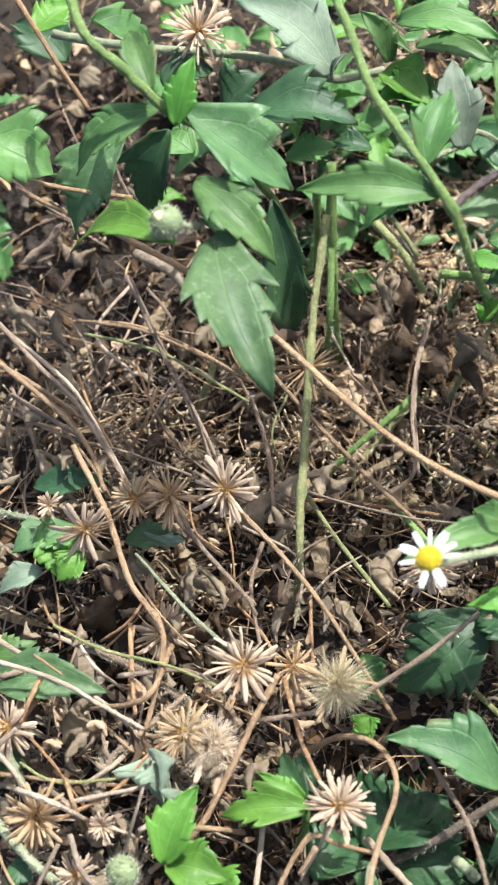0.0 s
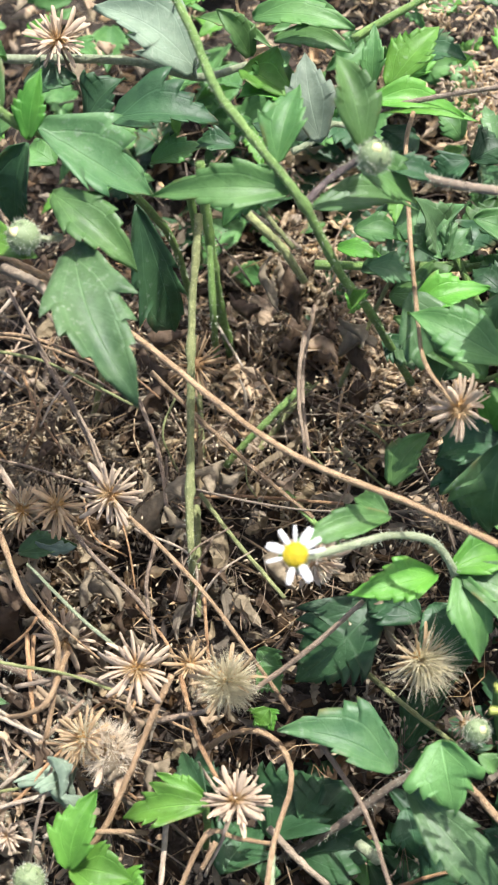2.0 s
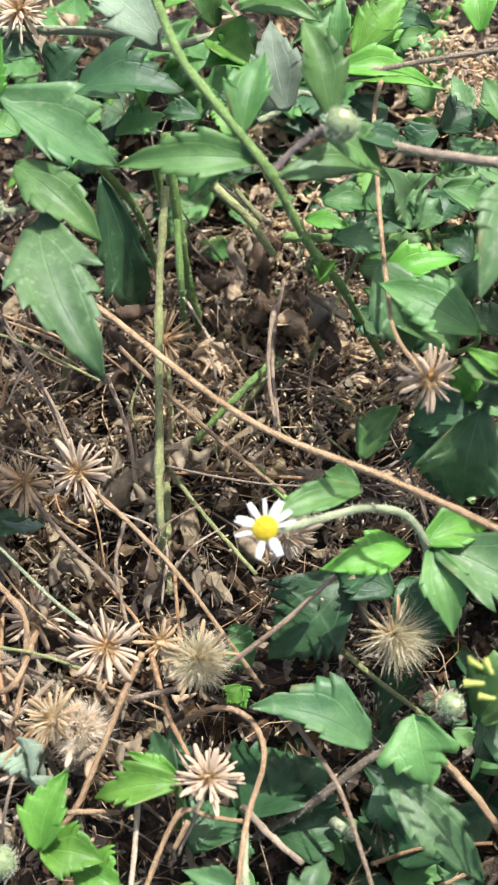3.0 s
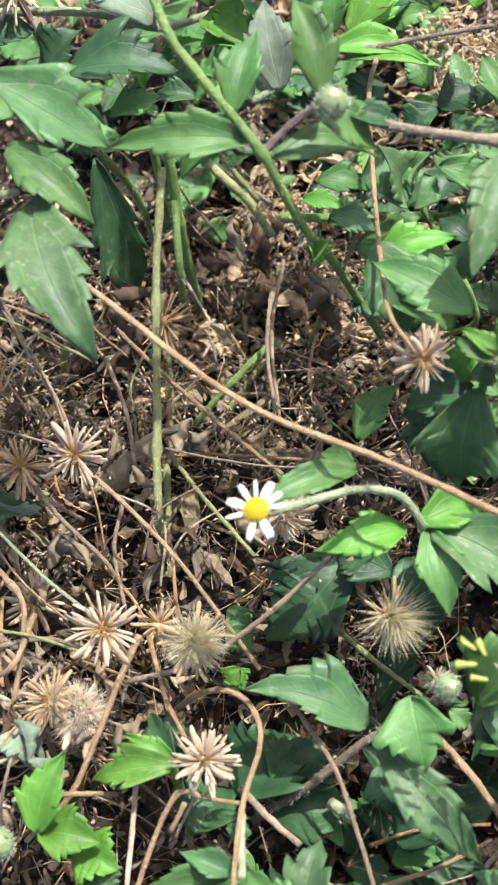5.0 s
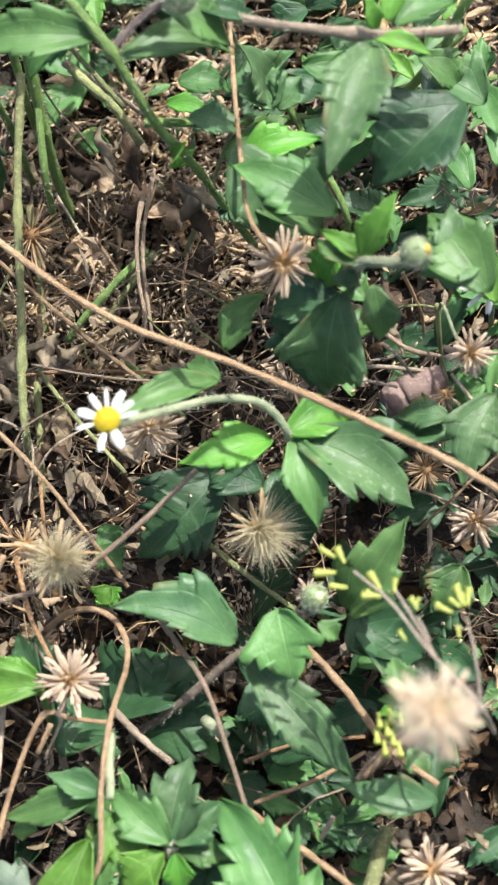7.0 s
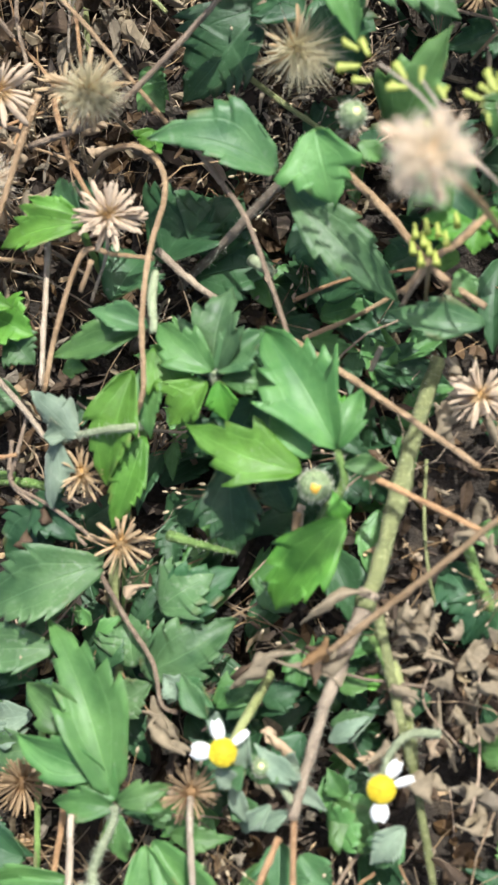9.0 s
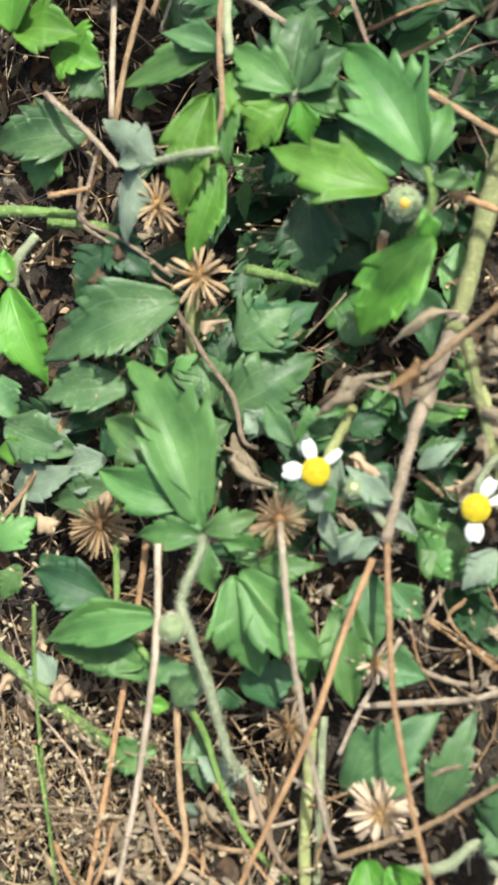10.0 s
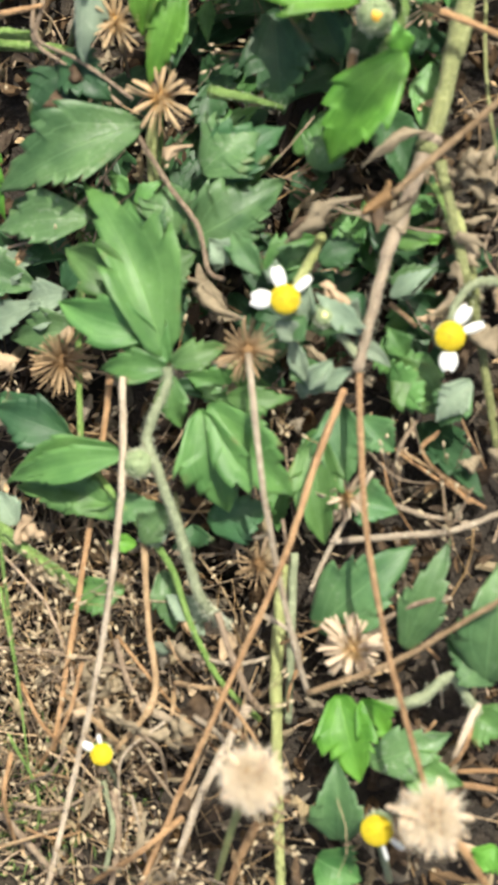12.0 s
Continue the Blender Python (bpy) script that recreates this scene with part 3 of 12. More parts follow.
    ob = new(name, mesh_of(name, verts, faces, material, smooth=make is stalk))
    return tagged(ob, label, "litter", kind="stuff")


def level(rng, tilt=0.35):
    """A random direction that lies nearly flat."""
    a = rng.uniform(0, 2 * math.pi)
    return unit((math.cos(a), math.sin(a), rng.normal(0, tilt)))


def twig(rng, p):
    d = level(rng)
    length = rng.uniform(0.006, 0.03)
    bow = np.cross(d, rng.normal(size=3)) * length * 0.16
    r = rng.uniform(0.00010, 0.00026)
    s = unit(np.cross(d, (0.1, 0.2, 1))) * r
    w = unit(np.cross(d, s)) * r
    verts, faces = [], []
    for k in range(4):
        t = k / 3
        m = p + d * length * (t - 0.5) + bow * 4 * t * (1 - t)
        verts += [m + s, m - 0.5 * s + 0.87 * w, m - 0.5 * s - 0.87 * w]
    for k in range(3):
        for j in range(3):
            q = (j + 1) % 3
            faces.append((k * 3 + j, k * 3 + q, k * 3 + 3 + q, k * 3 + 3 + j))
    return verts, faces


def flake(rng, p, scale=1.0):
    """A scrap of withered leaf, bent once or twice."""
    d = level(rng, 0.4)
    s = unit(np.cross(d, unit((rng.normal(0, 0.5), rng.normal(0, 0.5), 1))))
    n = np.cross(s, d)
    length, width = rng.uniform(0.002, 0.009) * scale, rng.uniform(0.0015, 0.0045) * scale
    c1, c2 = rng.normal(0, 0.55, 2)
    verts, faces = [], []
    for i, u in enumerate((-1, -0.35, 0.35, 1)):
        w = width * (0.25, 0.9, 1.0, 0.35)[i] * rng.uniform(0.7, 1.2)
        for v in (-1, 0, 1):
            verts.append(p + d * length * 0.5 * u + s * w * 0.5 * v + n * (c1 * width * v * v + c2 * length * 0.4 * u * u))
    for i in range(3):
        for j in range(2):
            faces.append((i * 3 + j, i * 3 + j + 1, i * 3 + 4 + j, i * 3 + 3 + j))
    return verts, faces


def curl(rng, p, scale=1.0):
    """A shrivelled leaf or bract: a narrow blade that rolls up and turns along its length."""
    d = level(rng, 0.5)
    s = unit(np.cross(d, unit((rng.normal(0, 0.7), rng.normal(0, 0.7), 1))))
    n = np.cross(s, d)
    length, width = rng.uniform(0.003, 0.013) * scale, rng.uniform(0.0009, 0.0030) * scale
    turn, hook = rng.normal(0, 1.6), rng.normal(0, 2.2)
    phase, kink = rng.uniform(0, 6.28), rng.uniform(0.3, 1.0)
    at, way = np.array(p, float) - d * length * 0.5, d
    verts, faces = [], []
    for i in range(9):
        u = i / 8
        a = turn * u + 0.5 * math.sin(9 * u + phase)
        side = s * math.cos(a) + n * math.sin(a)
        w = width * (0.35 + math.sin(math.pi * u**0.7)) * rng.uniform(0.55, 1.25)
        over = np.cross(way, side)
        for v in (-1, -0.4, 0.4, 1):
            verts.append(at + side * w * 0.5 * v + over * w * kink * (v * v - 0.4))
        b = hook * (u - 0.3) / 8
        way = unit(way * math.cos(b) + n * math.sin(b) + 0.10 * rng.normal(size=3))
        at = at + way * length / 8
    for i in range(8):
        for j in range(3):
            faces.append((i * 4 + j, i * 4 + j + 1, i * 4 + 5 + j, i * 4 + 4 + j))
    return verts, faces


def big_curl(rng, p):
    return curl(rng, p, 1.9)


def chip(rng, p):
    return flake(rng, p, 0.5)


def moss(rng, p):
    """A short soft shoot."""
    d = unit(level(rng, 0.5) + np.array((0, 0, 0.7)))
    s = unit(np.cross(d, rng.normal(size=3))) * 0.0002
    w = unit(np.cross(d, s)) * 0.0002
    verts, faces = [], []
    for k in range(5):
        out = unit(d + 0.8 * rng.normal(size=3)) * rng.uniform(0.001, 0.003)
        b = len(verts)
        root = p + d * 0.0006 * k
        verts += [root + s, root - s, root + w, root + out]
        faces += [(b, b + 1, b + 3), (b + 1, b + 2, b + 3), (b + 2, b, b + 3)]
    return verts, faces


def stalk(rng, p):
    """A long thin broken stalk."""
    d = level(rng, 0.22)
    length = rng.uniform(0.02, 0.06)
    bow = np.cross(d, rng.normal(size=3)) * length * 0.10
    r = rng.uniform(0.00022, 0.00048)
    s = unit(np.cross(d, (0.1, 0.2, 1)))
    w = unit(np.cross(d, s))
    verts, faces = [], []
    for k in range(7):
        t = k / 6
        m = p + d * length * (t - 0.5) + bow * 4 * t * (1 - t) + rng.normal(size=3) * 0.00035
        m[2] = max(m[2], ground_height(m[0], m[1]) + 0.0005)
        for j in range(5):
            a = 2 * math.pi * j / 5
            verts.append(m + (s * math.cos(a) + w * math.sin(a)) * r * (1.15 - 0.4 * t))
    for k in range(6):
        for j in range(5):
            q = (j + 1) % 5
            faces.append((k * 5 + j, k * 5 + q, k * 5 + 5 + q, k * 5 + 5 + j))
    faces += [(4, 3, 2, 1, 0), (30, 31, 32, 33, 34)]
    return verts, faces


def grain(rng, p, scale=1.0):
    """A slim seed or husk."""
    d = level(rng, 0.5)
    s = unit(np.cross(d, rng.normal(size=3)))
    w = np.cross(d, s)
    length, r = rng.uniform(0.0010, 0.0020) * scale, rng.uniform(0.0004, 0.0008) * scale
    verts = [p - d * length, p + s * r, p + w * r, p - s * r, p - w * r, p + d * length]
    faces = [(0, 2, 1), (0, 3, 2), (0, 4, 3), (0, 1, 4), (5, 1, 2), (5, 2, 3), (5, 3, 4), (5, 4, 1)]
    return verts, faces


def everywhere(x, y):
    return 1.0 if -0.12 < x < 0.18 and -0.32 < y < 0.26 else 0.35


def dry_side(x, y):
    """Thickest in the hollow and on the left, thin under the green weeds."""
    d = 0.18 + 0.6 * math.exp(-(((x - 0.05) / 0.10) ** 2 + ((y - 0.26) / 0.05) ** 2))
    d += 0.9 * math.exp(-(((x + 0.03) / 0.07) ** 2 + ((y - 0.05) / 0.10) ** 2))
    d += 0.8 * math.exp(-(((x - 0.04) / 0.05) ** 2 + ((y - 0.13) / 0.05) ** 2))
    d += 0.9 * math.exp(-(((x + 0.01) / 0.05) ** 2 + ((y + 0.27) / 0.05) ** 2))
    return min(1.0, d)


def hollow_side(x, y):
    """The sunny hollow under the tall shoots and the ground behind them."""
    d = 0.004 + 0.9 * math.exp(-(((x - 0.05) / 0.05) ** 2 + ((y - 0.14) / 0.05) ** 2))
    return min(1.0, d + 0.6 * math.exp(-(((x - 0.09) / 0.07) ** 2 + ((y - 0.21) / 0.04) ** 2)))


def dead_heaps(x, y):
    """Where whole leaves have withered: the dry side and the tangle by the thick stem."""
    d = 0.02 + 0.9 * math.exp(-(((x + 0.03) / 0.06) ** 2 + ((y - 0.03) / 0.08) ** 2))
    return min(1.0, d + 0.6 * math.exp(-(((x - 0.12) / 0.03) ** 2 + ((y + 0.16) / 0.04) ** 2)))


def low_corner(x, y):
    return min(1.0, 0.004 + math.exp(-(((x + 0.025) / 0.035) ** 2 + ((y + 0.27) / 0.05) ** 2)))


def moss_patch(x, y):
    return min(1.0, math.exp(-(((x + 0.028) / 0.022) ** 2 + ((y + 0.298) / 0.018) ** 2)))


litter("fine_twigs", "tangle of fine brown dry twigs and stalk shreds", 2300, twig, TWIGS, dry_side, (0.0005, 0.014), 11)
litter("fine_straw", "fine pale straw shreds in the litter", 1000, twig, CHAFF, dry_side, (0.001, 0.026), 12)
litter("leaf_scraps", "dark brown withered leaf scraps", 7000, flake, DEAD_BROWN, everywhere, (0.0, 0.008), 13)
litter("grey_scraps", "grey shrivelled leaf scraps", 900, flake, DEAD_GREY, dry_side, (0.001, 0.012), 14)
litter("pale_scraps", "pale papery leaf scraps and chaff", 900, flake, CHAFF, dry_side, (0.001, 0.010), 15)
litter("husks", "pale seeds and husks scattered on the soil", 2600, grain, CHAFF, dry_side, (0.0, 0.010), 16)
litter("shrivelled_leaves", "grey rolled-up dead leaves in the litter", 1300, curl, DEAD_GREY, dry_side, (0.002, 0.022), 18)
litter("shrivelled_leaves", "dark brown rolled-up dead leaves in the litter", 1300, curl, DEAD_BROWN, everywhere, (0.001, 0.014), 19)
litter("shrivelled_leaves", "grey dead leaves under the green weeds", 500, curl, DEAD_GREY, everywhere, (0.001, 0.010), 41)
litter("golden_litter", "golden-brown curled flakes lying thick in the hollow", 1500, curl, GOLDEN, hollow_side, (0.0, 0.014), 42)
litter("curled_leaves", "large papery grey-brown curled dead leaves over the litter", 220, big_curl, DEAD_GREY, dead_heaps, (0.004, 0.020), 44)
litter("curled_leaves", "large dark curled dead leaves in the litter", 260, big_curl, DEAD_BROWN, dead_heaps, (0.002, 0.014), 45)
litter("golden_litter", "pale golden leaf scraps in the sunny hollow", 260, curl, GOLDEN, hollow_side, (0.002, 0.014), 46)
litter("golden_litter", "golden-brown husks lying thick in the hollow", 800, grain, GOLDEN, hollow_side, (0.0, 0.012), 43)
litter("broken_stalks", "thin brown broken stalks in the litter", 240, stalk, TWIGS, dry_side, (0.003, 0.026), 20)
litter("broken_stalks", "thin tan broken stalks across the litter", 170, stalk, STRAW_DULL, everywhere, (0.003, 0.022), 40)


def small_bud(owner, centre, axis, half):
    """A slim bud that widens to a blunt, torn end."""
    a, c = unit(axis), np.array(centre, float)
    v, f, uv, _, _ = tube([c - a * half, c - a * half * 0.2, c + a * half * 0.5, c + a * half * 0.9], half * 0.20, half * 0.46, 8, 4, 0.10, fresh_seed())
    return part("bud", mesh_of("bud", v, f, YELLOW_BUD, uv), owner)


def withered_cluster(centre, r, count):
    """A heap of curled golden scales, the remains of a flower spike."""
    rng = np.random.default_rng(fresh_seed())
    verts, faces = [], []
    for _ in range(count):
        p = np.array(centre) + rng.normal(size=3) * r * np.array((0.5, 0.5, 0.3))
        v, f = grain(rng, p, 1.2) if rng.uniform() < 0.3 else curl(rng, p, 0.55)
        b = len(verts)
        verts += v
        faces += [tuple(i + b for i in q) for q in f]
    ob = new("withered_flower_cluster", mesh_of("withered_flower_cluster", verts, faces, GOLDEN, smooth=False))
    return tagged(ob, "golden heap of withered flower scales", "dry flower", kind="stuff")


def panicles(count, area, heights, seed):
    """Withered seed sprays: hair-thin branching stalks that each end in a small pale capsule."""
    rng = np.random.default_rng(seed)
    sv, sf, gv, gf = [], [], [], []
    made = 0
    while made < count:
        x, y = rng.uniform(-0.12, 0.18), rng.uniform(-0.32, 0.26)
        if rng.uniform() > area(x, y):
            continue
        made += 1
        root = np.array((x, y, ground_height(x, y) + rng.uniform(*heights)))
        main = level(rng, 0.5)
        for _ in range(rng.integers(5, 11)):
            d = unit(main + 0.55 * rng.normal(size=3))
            start = root + main * rng.uniform(0, 0.010)
            length = rng.uniform(0.004, 0.013)
            tip = start + d * length
            s = unit(np.cross(d, rng.normal(size=3))) * 0.00010
            w = unit(np.cross(d, s)) * 0.00013
            b = len(sv)
            mid = start + d * length * 0.5 + np.cross(d, s) * length * 600 * rng.normal(0, 0.25)
            for q in (start, mid, tip):
                sv += [q + s, q - 0.5 * s + 0.87 * w, q - 0.5 * s - 0.87 * w]
            for k in range(2):
                for j in range(3):
                    n = (j + 1) % 3
                    sf.append((b + k * 3 + j, b + k * 3 + n, b + k * 3 + 3 + n, b + k * 3 + 3 + j))
            v, f = blob(tip + d * 0.0006, d, rng.uniform(0.0003, 0.0005), rng.uniform(0.0007, 0.0011), 6, 4, 0.05, 1)
            b = len(gv)
            gv += v
            gf += [tuple(i + b for i in q) for q in f]
    tagged(new("seed_sprays", mesh_of("seed_sprays", sv, sf, TWIGS, smooth=False)), "tangle of hair-thin withered seed sprays", "litter", kind="stuff")
    tagged(new("seed_capsules", mesh_of("seed_capsules", gv, gf, CAPSULE)), "tiny cream seed capsules on withered sprays", "litter", kind="stuff")


def spray_area(x, y):
    d = 0.05
    d += 0.9 * math.exp(-(((x + 0.045) / 0.04) ** 2 + ((y - 0.075) / 0.04) ** 2))
    d += 0.7 * math.exp(-(((x - 0.04) / 0.05) ** 2 + ((y - 0.13) / 0.05) ** 2))
    d += 0.5 * math.exp(-(((x - 0.07) / 0.03) ** 2 + ((y - 0.02) / 0.05) ** 2))
    d += 0.9 * math.exp(-(((x + 0.02) / 0.035) ** 2 + ((y + 0.27) / 0.04) ** 2))
    return min(1.0, d)


panicles(780, spray_area, (0.002, 0.026), 31)
litter("fallen_capsules", "cream seed capsules lying on the soil", 900, grain, CAPSULE, low_corner, (0.0, 0.012), 32)
litter("fine_straw", "fine tan straw over the seed litter", 420, twig, CHAFF, low_corner, (0.0, 0.014), 33)
litter("chaff", "pale crumbs of chaff on the soil", 380, chip, CHAFF, low_corner, (0.0, 0.008), 34)
litter("green_shreds", "fine green shreds and seedlings on the soil", 420, moss, FRESH_BITS, moss_patch, (0.0, 0.008), 17)


# ---------------------------------------------------------------- plants, stalks and heads
shoot_a = thing("daisy_plant", (-0.0343, 0.1963, 0.0000), "hairy green daisy shoot with toothed leaves leaning over dry litter", "plant")
stem(shoot_a, [(-0.0657, 0.1525, 0.1500), (-0.0573, 0.1353, 0.1470), (-0.0475, 0.1301, 0.1400), (-0.0362, 0.1260, 0.1280), (-0.0291, 0.1285, 0.1180), (-0.0172, 0.1320, 0.0950), (-0.0077, 0.1398, 0.0500), (-0.0067, 0.1379, 0.0050)], 0.00150, 0.00120, hairy=260, knots=(0.42,))
leaf(shoot_a, (-0.0319, 0.1265, 0.1270), (-0.0021, 0.1173, 0.1050), 0.0225, DUSTY, teeth=3, depth=0.5, bend=0.05, belly=0.5)
leaf(shoot_a, (-0.0330, 0.1216, 0.1270), (-0.0285, 0.1369, 0.1380), 0.0096, FRESH, bend=0.1, depth=0.15)
leaf(shoot_a, (-0.0387, 0.1294, 0.1250), (-0.0637, 0.1162, 0.1100), 0.0136, GREEN)
leaf(shoot_a, (-0.0402, 0.1284, 0.1320), (-0.0507, 0.1522, 0.1300), 0.0095, GREEN)
leaf(shoot_a, (-0.0642, 0.1595, 0.1250), (-0.0496, 0.1639, 0.1100), 0.0158, GREEN)
leaf(shoot_a, (-0.0903, 0.1772, 0.1000), (-0.0797, 0.1892, 0.1000), 0.0142, FRESH)
leaf(shoot_a, (-0.0386, 0.1320, 0.1120), (-0.0458, 0.1202, 0.0880), 0.0182, DEEP_SHADE)
leaf(shoot_a, (-0.0275, 0.1107, 0.1170), (-0.0030, 0.0903, 0.1080), 0.0152, GREEN, teeth=4)
leaf(shoot_a, (-0.0210, 0.0961, 0.1120), (0.0008, 0.0488, 0.1080), 0.0250, DUSTY, teeth=4, depth=0.40, belly=0.38, bend=0.10, roll=-10, fold=0.25)
leaf(shoot_a, (-0.0544, 0.1399, 0.1000), (-0.0711, 0.1177, 0.0750), 0.0205, DUSTY)
leaf(shoot_a, (-0.0295, 0.0891, 0.1180), (-0.0673, 0.1030, 0.0900), 0.0124, FRESH, teeth=4)
leaf(shoot_a, (-0.0975, 0.1308, 0.1050), (-0.0750, 0.1260, 0.0950), 0.0252, GREEN)
leaf(shoot_a, (-0.0092, 0.1221, 0.0940), (-0.0040, 0.1049, 0.0500), 0.0240, DEEP_SHADE, teeth=3, depth=0.5, belly=0.62, roll=-15, fold=0.3, halves=(0.45, 0.95))
leaf(shoot_a, (-0.0193, 0.1540, 0.0940), (0.0134, 0.1515, 0.0940), 0.0245, DEEP_SHADE, teeth=4, depth=0.45, roll=-8)
leaf(shoot_a, (-0.0291, 0.1584, 0.0880), (-0.0165, 0.1685, 0.0950), 0.0156, DEEP_SHADE)
leaf(shoot_a, (-0.0560, 0.1556, 0.0900), (-0.0602, 0.1434, 0.0900), 0.0104, FRESH)
stem(shoot_a, [(-0.0274, 0.1040, 0.1050), (-0.0282, 0.0968, 0.1150), (-0.0319, 0.0946, 0.1200)], 0.00100, material=STEM_PALE, hairy=50, name="flower_stalk")
bud(shoot_a, (-0.0333, 0.0925, 0.1240), (-0.41, -0.25, 0.88), 0.0045)

shoot_a2 = thing("daisy_plant", (-0.0139, 0.2457, 0.0000), "low dusty leaves on a creeping green stem", "plant")
stem(shoot_a2, [(-0.0935, 0.1999, 0.0750), (-0.0613, 0.1905, 0.0800), (-0.0331, 0.1891, 0.0800), (-0.0147, 0.1881, 0.0780), (0.0019, 0.1843, 0.0750), (0.0179, 0.1884, 0.0750)], 0.00160, 0.00130, material=STEM_PALE, hairy=160)
leaf(shoot_a2, (0.0023, 0.1828, 0.0800), (-0.0283, 0.1951, 0.0980), 0.0267, GREY_LEAF, teeth=4, depth=0.3)
leaf(shoot_a2, (0.0023, 0.1817, 0.0780), (0.0073, 0.1817, 0.0900), 0.0053, GREY_LEAF, depth=0.1)
leaf(shoot_a2, (0.0202, 0.1832, 0.0850), (0.0112, 0.1898, 0.1000), 0.0105, GREEN)
leaf(shoot_a2, (-0.0920, 0.2010, 0.0600), (-0.1135, 0.2182, 0.0600), 0.0216, DEEP_SHADE)
leaf(shoot_a2, (-0.0498, 0.2060, 0.0700), (-0.0596, 0.2132, 0.0700), 0.0114, FRESH)
crumpled("dead_leaf", (-0.1131, 0.2035, 0.0475), (0.46, -0.81, -0.37), 0.0134, 0.0100, DEAD_BROWN, label="crumpled grey-brown dead leaf in the litter", twist=200)
crumpled("dead_leaf", (-0.0936, 0.1714, 0.0550), (0.49, -0.51, -0.70), 0.0142, 0.0115, DEAD_BROWN, label="crumpled grey-brown dead leaf in the litter", twist=200)

head_top = thing("dry_daisy", (-0.0641, 0.2705, 0.0000), "dry grey daisy seed head on a thin stalk", "dry flower", "dry daisy heads")
seed_head(head_top, (-0.0404, 0.1853, 0.0930), (0.11, -0.17, 0.98), 0.0110, "pale", rays=24, spread=(10, 80))
stem(head_top, [(-0.0404, 0.1858, 0.0920), (-0.0416, 0.1931, 0.0600), (-0.0506, 0.2221, 0.0000)], 0.00050, material=STRAW_DULL, name="stalk")

shoot_b = thing("daisy_plant", (0.0612, 0.1253, 0.0000), "tall hairy daisy shoot with a closed bud and toothed leaves", "plant")
stem(shoot_b, [(0.0015, 0.1684, 0.1420), (0.0120, 0.1493, 0.1380), (0.0198, 0.1310, 0.1340), (0.0315, 0.1165, 0.1280), (0.0436, 0.1027, 0.1200), (0.0516, 0.0947, 0.1000), (0.0598, 0.0948, 0.0750), (0.0698, 0.1015, 0.0200)], 0.00125, 0.00130, material=STEM, hairy=320, knots=(0.57,))
leaf(shoot_b, (0.0404, 0.1073, 0.1200), (0.0017, 0.1066, 0.1200), 0.0130, GREEN, teeth=4, roll=-20)
leaf(shoot_b, (0.0343, 0.1163, 0.1180), (0.0203, 0.1034, 0.1090), 0.0132, GREEN, teeth=4)
leaf(shoot_b, (0.0353, 0.1158, 0.1200), (0.0410, 0.1406, 0.1230), 0.0124, GREEN, teeth=4)
leaf(shoot_b, (0.0594, 0.1164, 0.1260), (0.0521, 0.1402, 0.1360), 0.0129, GREEN, depth=0.15, roll=15)
leaf(shoot_b, (0.0565, 0.1126, 0.1250), (0.0734, 0.1090, 0.1100), 0.0130, GREEN, teeth=4)
leaf(shoot_b, (0.0645, 0.1142, 0.1200), (0.0808, 0.1136, 0.1120), 0.0080, DEEP_SHADE)
leaf(shoot_b, (0.0446, 0.1048, 0.1150), (0.0735, 0.1140, 0.1000), 0.0103, GREEN, teeth=5, depth=0.15)
leaf(shoot_b, (0.0556, 0.0905, 0.0850), (0.0596, 0.0911, 0.0950), 0.0067, FRESH, depth=0.1)
leaf(shoot_b, (0.0591, 0.1018, 0.0900), (0.0718, 0.0989, 0.0860), 0.0096, DUSTY)
leaf(shoot_b, (0.0451, 0.1381, 0.1000), (0.0404, 0.1631, 0.1100), 0.0145, GREY_LEAF, depth=0.12)
leaf(shoot_b, (0.0314, 0.1741, 0.0800), (0.0172, 0.1679, 0.0850), 0.0155, FRESH, depth=0.15)
stem(shoot_b, [(0.0436, 0.1027, 0.1200), (0.0496, 0.1085, 0.1220), (0.0573, 0.1119, 0.1260), (0.0620, 0.1110, 0.1300)], 0.00120, 0.00100, material=STEM_PURPLE, hairy=60, name="flower_stalk")
bud(shoot_b, (0.0632, 0.1098, 0.1330), (0.21, -0.03, 0.98), 0.0044)

shoot_b2 = thing("daisy_plant", (0.0403, 0.2170, 0.0000), "leafy green weed behind dry stalks", "plant")
stem(shoot_b2, [(0.0604, 0.1488, 0.1000), (0.0727, 0.1522, 0.1000), (0.0874, 0.1548, 0.1000), (0.1053, 0.1574, 0.1000)], 0.00090, material=STEM_BROWN, hairy=80)
stem(shoot_b2, [(0.0533, 0.1803, 0.0950), (0.0688, 0.1868, 0.1000), (0.0874, 0.1937, 0.1050)], 0.00130, material=STEM, hairy=80)
stem(shoot_b2, [(0.0370, 0.1349, 0.1000), (0.0450, 0.1401, 0.1000), (0.0498, 0.1446, 0.1000), (0.0608, 0.1665, 0.0600), (0.0618, 0.1911, 0.0000)], 0.00100, material=STEM_PALE, hairy=60)
leaf(shoot_b2, (0.0226, 0.1860, 0.1000), (0.0540, 0.1797, 0.1000), 0.0137, GREEN, depth=0.2)
leaf(shoot_b2, (0.0282, 0.1855, 0.0900), (0.0532, 0.1774, 0.0920), 0.0115, GREEN)
leaf(shoot_b2, (0.0028, 0.2000, 0.0850), (0.0285, 0.1827, 0.0880), 0.0068, GREEN, depth=0.1)
leaf(shoot_b2, (0.0582, 0.1520, 0.1000), (0.0866, 0.1534, 0.0900), 0.0103, FRESH, depth=0.2)
